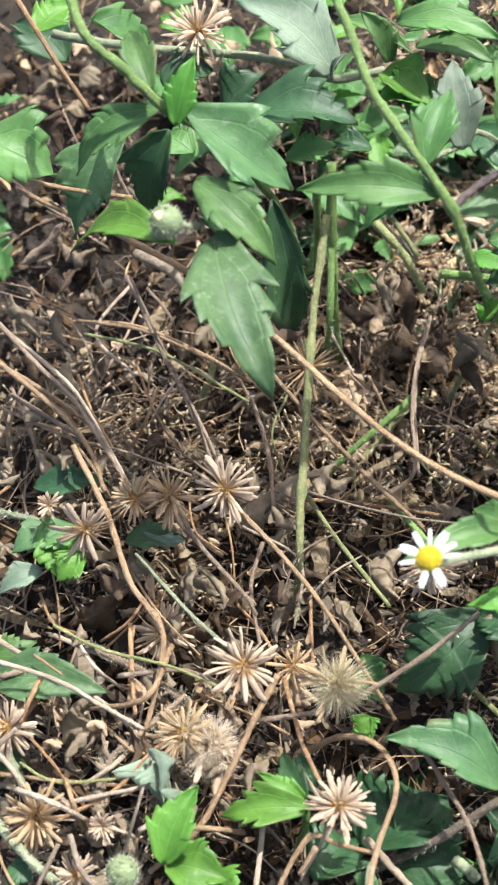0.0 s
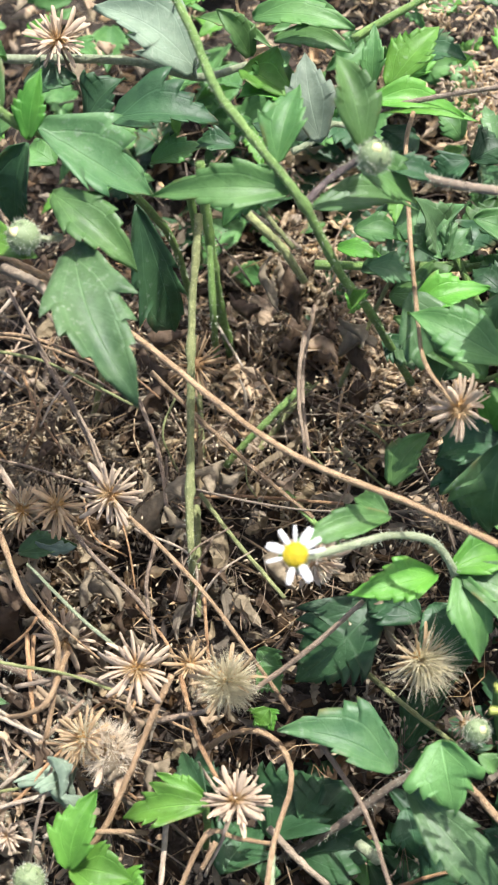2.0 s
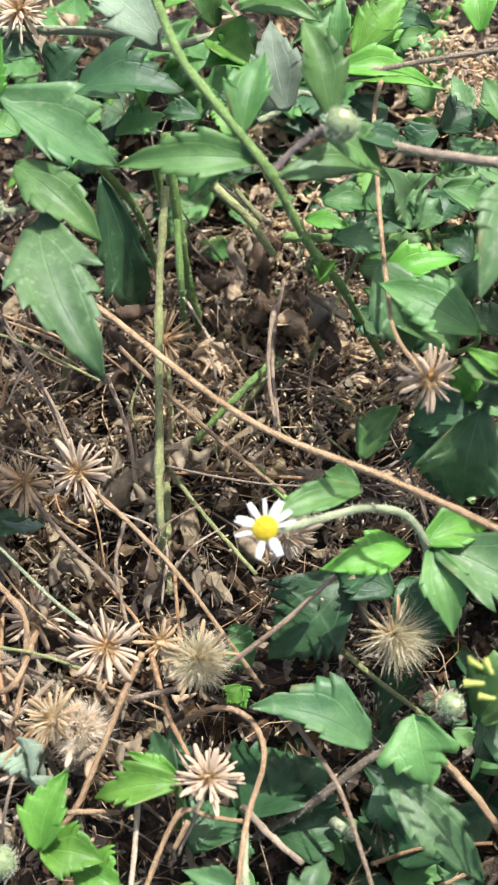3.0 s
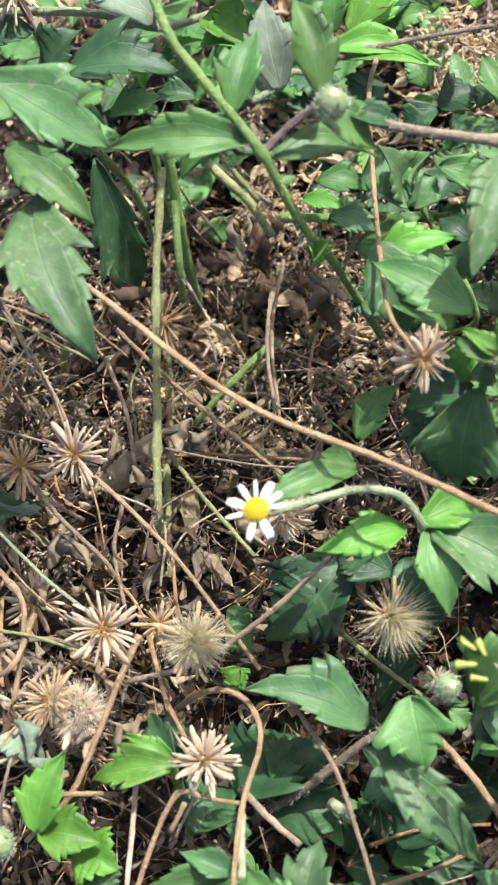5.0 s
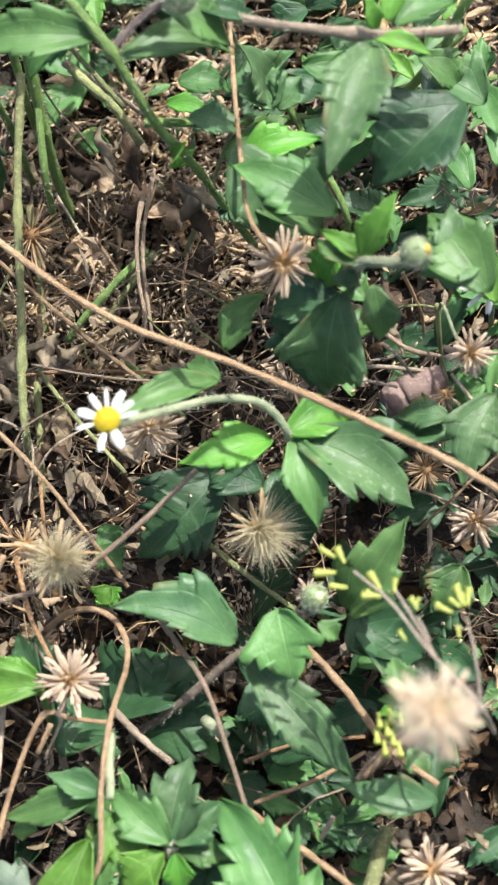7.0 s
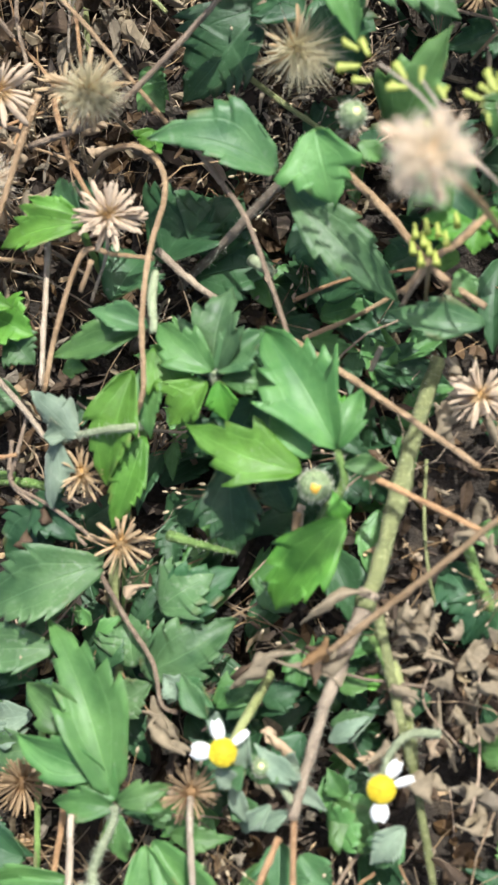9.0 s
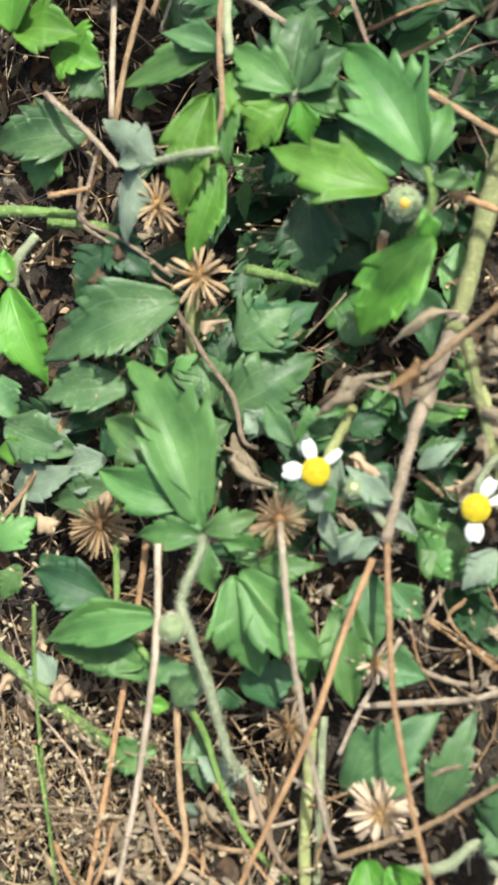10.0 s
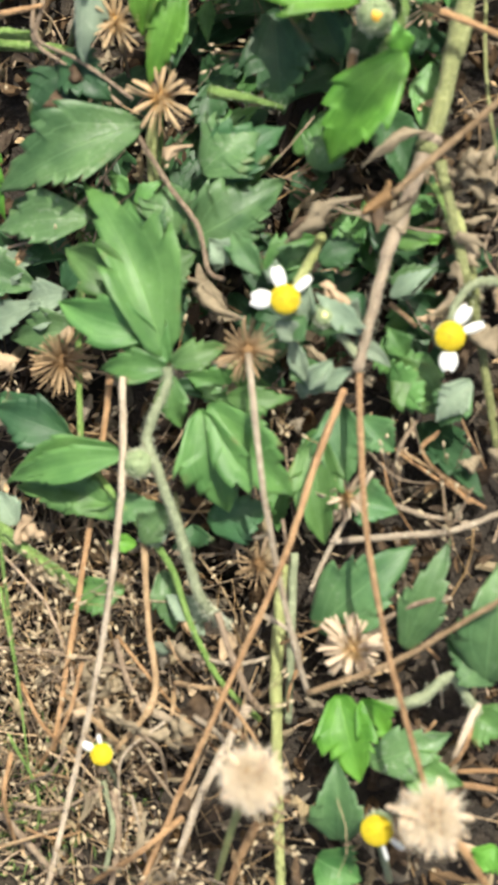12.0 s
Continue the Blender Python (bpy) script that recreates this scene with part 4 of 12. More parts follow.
leaf(shoot_b2, (0.0638, 0.1657, 0.0900), (0.0793, 0.1829, 0.0960), 0.0145, FRESH, teeth=5, depth=0.25)
leaf(shoot_b2, (0.0590, 0.1663, 0.0900), (0.0600, 0.1817, 0.1000), 0.0072, GREEN)
leaf(shoot_b2, (0.0893, 0.2040, 0.0900), (0.0996, 0.1945, 0.0900), 0.0105, DUSTY)
leaf(shoot_b2, (0.1010, 0.1724, 0.0900), (0.0994, 0.1901, 0.0950), 0.0103, FRESH)
leaf(shoot_b2, (0.0161, 0.2163, 0.0800), (0.0240, 0.2226, 0.0700), 0.0224, DEEP_SHADE)

shoot_c2 = thing("daisy_plant", (0.0825, 0.1296, 0.0000), "cluster of rounded pale green leaves", "plant")
stem(shoot_c2, [(0.0403, 0.1251, 0.0550), (0.0719, 0.1269, 0.0500), (0.1070, 0.1285, 0.0500)], 0.00150, material=STEM, hairy=60)
stem(shoot_c2, [(0.0825, 0.1276, 0.0600), (0.0895, 0.1174, 0.0500), (0.0999, 0.0969, 0.0400), (0.0901, 0.1120, 0.0000)], 0.00120, material=STEM)
leaf(shoot_c2, (0.0791, 0.1234, 0.0650), (0.0714, 0.1268, 0.0880), 0.0151, DUSTY, depth=0.12)
leaf(shoot_c2, (0.0783, 0.1244, 0.0650), (0.0875, 0.1294, 0.0800), 0.0136, DUSTY, depth=0.12)
leaf(shoot_c2, (0.0892, 0.1244, 0.0800), (0.1043, 0.1208, 0.0700), 0.0120, GREEN)
leaf(shoot_c2, (0.0714, 0.0976, 0.0830), (0.0797, 0.0808, 0.0600), 0.0205, DUSTY, depth=0.15)
leaf(shoot_c2, (0.0712, 0.0967, 0.0750), (0.0940, 0.1032, 0.0750), 0.0115, FRESH, depth=0.12)
leaf(shoot_c2, (0.0982, 0.0725, 0.0850), (0.0705, 0.0864, 0.0900), 0.0164, GREEN, teeth=4, depth=0.15)
leaf(shoot_c2, (0.0985, 0.0535, 0.0780), (0.0941, 0.0379, 0.0500), 0.0237, DUSTY, depth=0.15)
leaf(shoot_c2, (0.0984, 0.0556, 0.0700), (0.0787, 0.0566, 0.0600), 0.0160, DEEP_SHADE, depth=0.15)
leaf(shoot_c2, (0.0650, 0.0517, 0.0500), (0.0768, 0.0658, 0.0560), 0.0109, GREEN, depth=0.12)
leaf(shoot_c2, (0.0998, 0.0931, 0.0900), (0.0938, 0.0843, 0.0800), 0.0095, DUSTY)
crumpled("dead_leaf", (0.0952, 0.0535, 0.0575), (0.75, 0.42, -0.51), 0.0098, 0.0049, CHAFF, label="crumpled grey-brown dead leaf in the litter", twist=200)

head_r = thing("dry_daisy", (0.0787, 0.1077, 0.0000), "dry tan daisy head on a long bent stalk", "dry flower", "dry daisy heads")
stem(head_r, [(0.0716, 0.1559, 0.0900), (0.0696, 0.1439, 0.0900), (0.0706, 0.1193, 0.0880), (0.0732, 0.0883, 0.0860), (0.0758, 0.0710, 0.0880), (0.0840, 0.0569, 0.0900)], 0.00075, 0.00060, material=STRAW, name="stalk")
seed_head(head_r, (0.0843, 0.0564, 0.0910), (0.40, -0.72, 0.57), 0.0094, "pale", rays=18, spread=(15, 95))

shoot_c = thing("daisy_plant", (0.1113, 0.1903, 0.0000), "hairy stem with dusty toothed leaves above the undergrowth", "plant")
stem(shoot_c, [(0.0687, 0.1187, 0.1120), (0.0825, 0.1099, 0.1180), (0.1091, 0.1045, 0.1180), (0.1314, 0.1066, 0.1150)], 0.00130, 0.00130, material=STEM_BROWN, hairy=220, knots=(0.62,))
leaf(shoot_c, (0.1095, 0.1028, 0.1160), (0.0972, 0.0676, 0.1120), 0.0165, DUSTY, teeth=5, depth=0.3, roll=-6)
leaf(shoot_c, (0.1101, 0.1045, 0.1200), (0.1079, 0.1091, 0.1280), 0.0048, FRESH, depth=0.1)
leaf(shoot_c, (0.1134, 0.1066, 0.1200), (0.1160, 0.1198, 0.1220), 0.0075, FRESH)
leaf(shoot_c, (0.1098, 0.1036, 0.1180), (0.1242, 0.0992, 0.1150), 0.0052, FRESH, depth=0.12)
leaf(shoot_c, (0.1143, 0.1094, 0.1150), (0.1308, 0.1192, 0.1100), 0.0088, GREEN)
leaf(shoot_c, (0.1325, 0.1027, 0.0900), (0.1075, 0.0834, 0.0800), 0.0267, DEEP_SHADE, teeth=5, depth=0.2)
leaf(shoot_c, (0.1215, 0.1250, 0.0800), (0.1328, 0.1198, 0.0700), 0.0128, GREEN)
stem(shoot_c, [(0.0981, 0.0647, 0.0700), (0.1045, 0.0547, 0.0920), (0.1126, 0.0508, 0.0980), (0.1175, 0.0504, 0.1000)], 0.00150, 0.00130, material=STEM_PALE, hairy=80, name="flower_stalk")
stem(shoot_c, [(0.1045, 0.0547, 0.0920), (0.1010, 0.0645, 0.0600), (0.0931, 0.0828, 0.0000)], 0.00140, material=STEM_PALE, hairy=60)
bud(shoot_c, (0.1199, 0.0517, 0.1020), (0.77, -0.08, 0.64), 0.0038, DISC_BUD)
leaf(shoot_c, (0.1054, 0.0555, 0.0930), (0.1142, 0.0671, 0.1050), 0.0089, FRESH, depth=0.15)
leaf(shoot_c, (0.1064, 0.0557, 0.0900), (0.0942, 0.0637, 0.0930), 0.0061, FRESH, depth=0.1)
leaf(shoot_c, (0.1034, 0.0540, 0.0920), (0.0926, 0.0629, 0.0900), 0.0059, GREEN)
leaf(shoot_c, (0.1275, 0.0518, 0.0800), (0.1277, 0.0715, 0.0900), 0.0140, DUSTY)
leaf(shoot_c, (0.1073, 0.0517, 0.0850), (0.1085, 0.0418, 0.0720), 0.0098, GREEN, depth=0.1)
leaf(shoot_c, (0.0970, 0.0540, 0.0850), (0.1041, 0.0543, 0.0800), 0.0065, DUSTY, depth=0.1)

undergrowth_c = thing("daisy_plant", (0.0924, 0.1690, 0.0000), "low weed leaves, some with shade in their dark colour", "plant")
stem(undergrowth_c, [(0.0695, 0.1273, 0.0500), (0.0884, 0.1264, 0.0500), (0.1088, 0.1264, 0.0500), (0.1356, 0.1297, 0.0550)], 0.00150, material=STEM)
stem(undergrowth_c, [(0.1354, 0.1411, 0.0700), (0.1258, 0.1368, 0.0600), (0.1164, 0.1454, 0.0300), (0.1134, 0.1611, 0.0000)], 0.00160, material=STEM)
leaf(undergrowth_c, (0.1088, 0.1579, 0.0600), (0.1094, 0.1807, 0.0600), 0.0114, DEEP_SHADE)
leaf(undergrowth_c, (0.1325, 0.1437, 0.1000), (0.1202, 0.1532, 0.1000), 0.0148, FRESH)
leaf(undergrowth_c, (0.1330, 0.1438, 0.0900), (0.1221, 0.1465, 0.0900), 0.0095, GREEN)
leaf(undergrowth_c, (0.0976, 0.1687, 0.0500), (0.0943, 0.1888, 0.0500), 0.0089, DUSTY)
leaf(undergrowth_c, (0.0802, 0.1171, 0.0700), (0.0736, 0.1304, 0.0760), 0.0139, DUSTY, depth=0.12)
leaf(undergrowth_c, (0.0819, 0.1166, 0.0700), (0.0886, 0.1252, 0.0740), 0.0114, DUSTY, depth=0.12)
leaf(undergrowth_c, (0.1065, 0.1309, 0.0600), (0.0902, 0.1343, 0.0600), 0.0128, DEEP_SHADE, depth=0.12)
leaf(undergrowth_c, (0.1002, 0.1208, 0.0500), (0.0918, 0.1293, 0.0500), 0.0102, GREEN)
leaf(undergrowth_c, (0.1083, 0.1746, 0.0500), (0.1010, 0.1701, 0.0450), 0.0089, DEEP_SHADE)
leaf(undergrowth_c, (0.0885, 0.1709, 0.0450), (0.0774, 0.1643, 0.0400), 0.0126, DEEP_SHADE)
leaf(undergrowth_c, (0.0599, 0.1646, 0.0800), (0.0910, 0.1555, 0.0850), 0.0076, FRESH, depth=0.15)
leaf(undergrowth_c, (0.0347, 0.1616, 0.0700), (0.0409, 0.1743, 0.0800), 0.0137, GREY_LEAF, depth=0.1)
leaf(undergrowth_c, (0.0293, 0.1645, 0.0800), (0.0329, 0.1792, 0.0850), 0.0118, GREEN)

flowering_shoot = thing("daisy_plant", (0.0820, 0.0385, 0.0000), "daisy shoot with one white flower and bright toothed leaves", "plant")
stem(flowering_shoot, [(0.0819, 0.0237, 0.0000), (0.0834, 0.0200, 0.0450), (0.0831, 0.0225, 0.0580), (0.0772, 0.0268, 0.0680), (0.0670, 0.0236, 0.0800), (0.0558, 0.0147, 0.0940), (0.0463, 0.0076, 0.1040)], 0.00130, 0.00100, material=STEM_PALE, hairy=140)
calyx(flowering_shoot, (0.0442, 0.0075, 0.1050), (-0.04, -0.06, 1.00), 0.0028)
flower(flowering_shoot, (0.0441, 0.0074, 0.1065), (-0.04, -0.06, 1.00), 0.0030, (2, 26, 54, 85, 117, 153, -172, -107, -67), 0.0054, kind="petal", droop=80)
leaf(flowering_shoot, (0.0661, 0.0324, 0.0720), (0.0366, 0.0173, 0.0800), 0.0089, GREEN, depth=0.12)
leaf(flowering_shoot, (0.0786, 0.0217, 0.0560), (0.0541, 0.0128, 0.0620), 0.0125, FRESH, teeth=5, depth=0.15)
leaf(flowering_shoot, (0.0826, 0.0225, 0.0580), (0.1004, 0.0298, 0.0500), 0.0124, FRESH, depth=0.12)
leaf(flowering_shoot, (0.0848, 0.0216, 0.0560), (0.0904, -0.0017, 0.0500), 0.0130, GREEN, teeth=4, depth=0.2)
leaf(flowering_shoot, (0.0856, 0.0224, 0.0560), (0.1160, 0.0050, 0.0440), 0.0235, DUSTY, teeth=3, depth=0.6, lobes=0.2)
leaf(flowering_shoot, (0.0649, 0.0379, 0.0600), (0.0548, 0.0455, 0.0550), 0.0078, GREEN)

shaded_weed = thing("daisy_plant", (0.0523, 0.0260, 0.0000), "toothed leaves low under the flowering shoot, mostly coloured dark for shade", "plant")
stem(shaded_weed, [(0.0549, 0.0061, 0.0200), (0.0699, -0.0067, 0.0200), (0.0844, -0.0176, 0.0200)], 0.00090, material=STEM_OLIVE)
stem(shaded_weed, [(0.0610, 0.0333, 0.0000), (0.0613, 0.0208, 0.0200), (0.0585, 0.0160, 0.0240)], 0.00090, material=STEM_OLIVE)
leaf(shaded_weed, (0.0616, 0.0246, 0.0240), (0.0359, 0.0022, 0.0140), 0.0283, DEEP_SHADE, teeth=5, depth=0.3)
leaf(shaded_weed, (0.0737, 0.0179, 0.0300), (0.0568, 0.0244, 0.0250), 0.0164, DEEP_SHADE)
leaf(shaded_weed, (0.0770, 0.0222, 0.0300), (0.0860, 0.0038, 0.0180), 0.0212, DEEP_SHADE, depth=0.15)
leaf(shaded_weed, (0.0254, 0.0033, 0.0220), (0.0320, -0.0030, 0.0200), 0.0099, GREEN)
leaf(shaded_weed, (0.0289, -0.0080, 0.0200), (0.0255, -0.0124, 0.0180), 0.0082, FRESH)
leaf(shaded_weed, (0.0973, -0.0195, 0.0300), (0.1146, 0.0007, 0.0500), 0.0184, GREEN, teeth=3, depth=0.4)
leaf(shaded_weed, (0.0986, -0.0201, 0.0200), (0.1175, -0.0275, 0.0100), 0.0239, DEEP_SHADE)
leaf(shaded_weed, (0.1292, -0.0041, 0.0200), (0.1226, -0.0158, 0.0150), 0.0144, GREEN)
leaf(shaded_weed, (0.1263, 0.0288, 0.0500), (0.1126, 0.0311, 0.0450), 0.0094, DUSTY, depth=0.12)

head_brush = thing("dry_daisy", (0.0776, 0.0067, 0.0000), "shaggy tan dry daisy head hanging over", "dry flower", "dry daisy heads")
brush = seed_head(head_brush, (0.0735, 0.0005, 0.0460), (0.60, -0.74, 0.30), 0.0110, "tan", rays=12, spread=(25, 95), core=0.22)
bristles(brush, np.array((0.0738, 0.0002, 0.0460)), unit((0.72, -0.66, 0.15)), 0.0135, 130, FLUFF_GREEN, 0.00024, (0.0, 0.30), (0.40, 1.0), 4, 1.3)
stem(head_brush, [(0.0742, 0.0001, 0.0440), (0.0697, 0.0137, 0.0200), (0.0663, 0.0240, 0.0000)], 0.00080, material=STRAW_DULL, name="stalk")

head_small = thing("dry_daisy", (0.0843, -0.0047, 0.0000), "small pale dry daisy head", "dry flower", "dry daisy heads")
seed_head(head_small, (0.0860, -0.0133, 0.0300), (0.37, -0.78, 0.50), 0.0053, "pale", rays=18, spread=(5, 70))
stem(head_small, [(0.0858, -0.0130, 0.0300), (0.0826, -0.0055, 0.0150), (0.0801, 0.0005, 0.0000)], 0.00050, material=STRAW_DULL, name="stalk")

head_under = thing("dry_daisy", (0.0348, 0.0470, 0.0000), "greyish dry daisy head below the white flower", "dry flower", "dry daisy heads")
seed_head(head_under, (0.0434, 0.0290, 0.0500), (0.16, -0.92, 0.35), 0.0098, "pale", rays=36, spread=(5, 75), fluff=20)
stem(head_under, [(0.0432, 0.0303, 0.0490), (0.0452, 0.0423, 0.0300), (0.0463, 0.0525, 0.0000)], 0.00070, material=STRAW_DULL, name="stalk")
crumpled("dead_leaf", (0.0635, 0.0164, 0.0250), (0.16, -0.76, -0.63), 0.0160, 0.0098, DEAD_GREY, label="crumpled grey-brown dead leaf in the litter", twist=200)
crumpled("dead_leaf", (0.0921, 0.0549, 0.0550), (0.74, 0.41, -0.53), 0.0189, 0.0048, DEAD_BROWN, label="crumpled grey-brown dead leaf in the litter", twist=200)
straw([(0.1094, 0.0432, 0.0260), (0.1166, 0.0467, 0.0280), (0.1269, 0.0501, 0.0280)], 0.00520, 0.00460, material=STICK, label="short thick pinkish-brown stick stub")

shoot_e = thing("daisy_plant", (0.0487, -0.0399, 0.0000), "creeping daisy shoot with a yellow-tipped bud and dark leaves", "plant")
stem(shoot_e, [(0.0330, -0.0487, 0.0040), (0.0499, -0.0426, 0.0220), (0.0665, -0.0327, 0.0340), (0.0777, -0.0283, 0.0410), (0.0863, -0.0245, 0.0470), (0.0902, -0.0223, 0.0500)], 0.00130, 0.00110, material=STEM_BROWN, hairy=180, knots=(0.5,))
leaf(shoot_e, (0.0671, -0.0290, 0.0360), (0.0345, -0.0211, 0.0450), 0.0190, DUSTY, teeth=4, depth=0.25, belly=0.30, halves=(0.6, 1.25))
leaf(shoot_e, (0.0797, -0.0237, 0.0500), (0.0831, -0.0417, 0.0420), 0.0195, GREEN, teeth=3, depth=0.42, belly=0.36, lobes=0.3, fold=0.25, halves=(0.9, 1.1))
leaf(shoot_e, (0.0707, -0.0345, 0.0400), (0.0977, -0.0639, 0.0300), 0.0150, DUSTY, teeth=3, depth=0.4, belly=0.5)
leaf(shoot_e, (0.0900, -0.0263, 0.0450), (0.0950, -0.0297, 0.0400), 0.0060, GREEN)
bud(shoot_e, (0.0903, -0.0216, 0.0530), (0.48, -0.08, 0.87), 0.0035)
leaf(shoot_e, (0.0422, -0.0438, 0.0120), (0.0531, -0.0277, 0.0120), 0.0242, DEEP_SHADE)
leaf(shoot_e, (0.0388, -0.0482, 0.0100), (0.0611, -0.0446, 0.0080), 0.0225, DEEP_SHADE)
leaf(shoot_e, (0.0697, -0.0349, 0.0150), (0.0726, -0.0481, 0.0100), 0.0127, DEEP_SHADE)
leaf(shoot_e, (0.0758, -0.0575, 0.0100), (0.0853, -0.0450, 0.0100), 0.0158, DEEP_SHADE)
leaf(shoot_e, (0.0096, -0.0347, 0.0300), (0.0174, -0.0316, 0.0300), 0.0078, DEEP_SHADE)
straw([(0.0559, -0.0458, 0.0160), (0.0593, -0.0483, 0.0180), (0.0623, -0.0505, 0.0160)], 0.00180, 0.00160, material=STEM_PALE, label="short snapped pale green stem")

bud_weed = thing("budding_weed", (0.1360, -0.0482, 0.0000), "thin-stemmed weed with small yellow-green buds", "plant")
stem(bud_weed, [(0.1340, -0.0570, 0.0500), (0.1293, -0.0548, 0.0750), (0.1182, -0.0455, 0.0880), (0.1097, -0.0341, 0.0900), (0.1011, -0.0262, 0.0900)], 0.00060, 0.00035, material=STEM_PINK)
stem(bud_weed, [(0.1195, -0.0466, 0.0870), (0.1146, -0.0380, 0.0900), (0.1106, -0.0311, 0.0900)], 0.00050, 0.00035, material=STEM_PINK)
stem(bud_weed, [(0.1296, -0.0547, 0.0780), (0.1284, -0.0450, 0.0850), (0.1268, -0.0370, 0.0880)], 0.00050, 0.00035, material=STEM_PINK)
stem(bud_weed, [(0.1183, -0.0429, 0.0880), (0.1156, -0.0373, 0.0900)], 0.00035, material=STEM_PINK)
small_bud(bud_weed, (0.0948, -0.0215, 0.0900), (-0.85, 0.53, 0.00), 0.0022)
small_bud(bud_weed, (0.0980, -0.0222, 0.0900), (-0.41, 0.91, 0.00), 0.0023)
small_bud(bud_weed, (0.0943, -0.0265, 0.0900), (-1.00, 0.02, 0.00), 0.0026)
small_bud(bud_weed, (0.0973, -0.0299, 0.0900), (-0.99, 0.14, 0.00), 0.0022)
small_bud(bud_weed, (0.1060, -0.0287, 0.0900), (-0.55, 0.84, 0.00), 0.0023)
small_bud(bud_weed, (0.1049, -0.0323, 0.0900), (-1.00, 0.06, 0.00), 0.0024)
small_bud(bud_weed, (0.1050, -0.0319, 0.0900), (-0.84, 0.55, 0.00), 0.0017)
small_bud(bud_weed, (0.1105, -0.0298, 0.0900), (0.11, 0.99, 0.00), 0.0020)
small_bud(bud_weed, (0.1148, -0.0343, 0.0900), (-0.47, 0.88, 0.00), 0.0019)
small_bud(bud_weed, (0.1156, -0.0341, 0.0900), (0.44, 0.90, 0.00), 0.0013)
small_bud(bud_weed, (0.1119, -0.0419, 0.0900), (-0.57, 0.82, 0.00), 0.0016)
small_bud(bud_weed, (0.1217, -0.0358, 0.0900), (-0.88, 0.48, 0.00), 0.0021)
small_bud(bud_weed, (0.1242, -0.0344, 0.0900), (-0.75, 0.66, 0.00), 0.0017)
small_bud(bud_weed, (0.1252, -0.0323, 0.0900), (-0.29, 0.96, 0.00), 0.0024)
small_bud(bud_weed, (0.1274, -0.0329, 0.0900), (0.12, 0.99, 0.00), 0.0023)
small_bud(bud_weed, (0.1260, -0.0336, 0.0900), (-0.19, 0.98, 0.00), 0.0018)
small_bud(bud_weed, (0.1248, -0.0414, 0.0900), (-0.14, 0.99, 0.00), 0.0014)
leaf(shaded_weed, (0.1167, -0.0455, 0.0200), (0.1110, -0.0322, 0.0200), 0.0103, GREEN, depth=0.2)
leaf(shaded_weed, (0.1127, -0.0497, 0.0180), (0.1042, -0.0485, 0.0160), 0.0093, FRESH)
leaf(shaded_weed, (0.1214, -0.0425, 0.0200), (0.1277, -0.0441, 0.0200), 0.0062, FRESH, depth=0.1)
leaf(shaded_weed, (0.1198, -0.0432, 0.0200), (0.1193, -0.0378, 0.0200), 0.0046, FRESH, depth=0.1)
leaf(shaded_weed, (0.1253, -0.0135, 0.0120), (0.1228, 0.0044, 0.0140), 0.0114, DEEP_SHADE, depth=0.15)
leaf(shaded_weed, (0.0970, -0.0280, 0.0200), (0.1098, -0.0190, 0.0150), 0.0223, DEEP_SHADE, depth=0.3)

bud_weed2 = thing("budding_weed", (0.1140, -0.0459, 0.0000), "low weed top with clustered yellow-green buds", "plant")
stem(bud_weed2, [(0.1218, -0.0492, 0.0500), (0.1150, -0.0574, 0.0550), (0.1082, -0.0613, 0.0550), (0.1011, -0.0676, 0.0500)], 0.00090, material=STRAW)
stem(bud_weed2, [(0.1082, -0.0613, 0.0550), (0.1062, -0.0618, 0.0400), (0.1014, -0.0583, 0.0000)], 0.00060, material=STRAW)
small_bud(bud_weed2, (0.1049, -0.0595, 0.0610), (0.12, -0.92, 0.36), 0.0022)
small_bud(bud_weed2, (0.1068, -0.0626, 0.0610), (0.12, -0.92, 0.37), 0.0022)
small_bud(bud_weed2, (0.1088, -0.0602, 0.0610), (0.12, -0.92, 0.36), 0.0022)
small_bud(bud_weed2, (0.1109, -0.0559, 0.0610), (0.11, -0.93, 0.36), 0.0022)
small_bud(bud_weed2, (0.1083, -0.0547, 0.0610), (0.12, -0.93, 0.36), 0.0022)
small_bud(bud_weed2, (0.1153, -0.0536, 0.0610), (0.10, -0.93, 0.36), 0.0022)
small_bud(bud_weed2, (0.1056, -0.0557, 0.0610), (0.12, -0.93, 0.36), 0.0022)
small_bud(bud_weed2, (0.1128, -0.0580, 0.0610), (0.11, -0.93, 0.36), 0.0022)
small_bud(bud_weed2, (0.1103, -0.0627, 0.0610), (0.11, -0.92, 0.37), 0.0022)
small_bud(bud_weed2, (0.1075, -0.0578, 0.0610), (0.12, -0.92, 0.36), 0.0022)
leaf(bud_weed2, (0.1124, -0.0474, 0.0500), (0.1092, -0.0372, 0.0500), 0.0083, GREEN)
leaf(bud_weed2, (0.1150, -0.0475, 0.0450), (0.1053, -0.0471, 0.0450), 0.0063, FRESH)

head_fluffy_tall = thing("dry_daisy", (0.1295, -0.0401, 0.0000), "tall fluffy tan daisy seed ball", "dry flower", "dry daisy heads")
seed_head(head_fluffy_tall, (0.1180, -0.0721, 0.1500), (-0.02, -0.12, 0.99), 0.0100, "pale", rays=30, spread=(10, 110), fluff=110)
stem(head_fluffy_tall, [(0.1180, -0.0719, 0.1480), (0.1233, -0.0665, 0.1100), (0.1295, -0.0608, 0.0500), (0.1306, -0.0529, 0.0000)], 0.00080, material=STRAW, name="stalk")

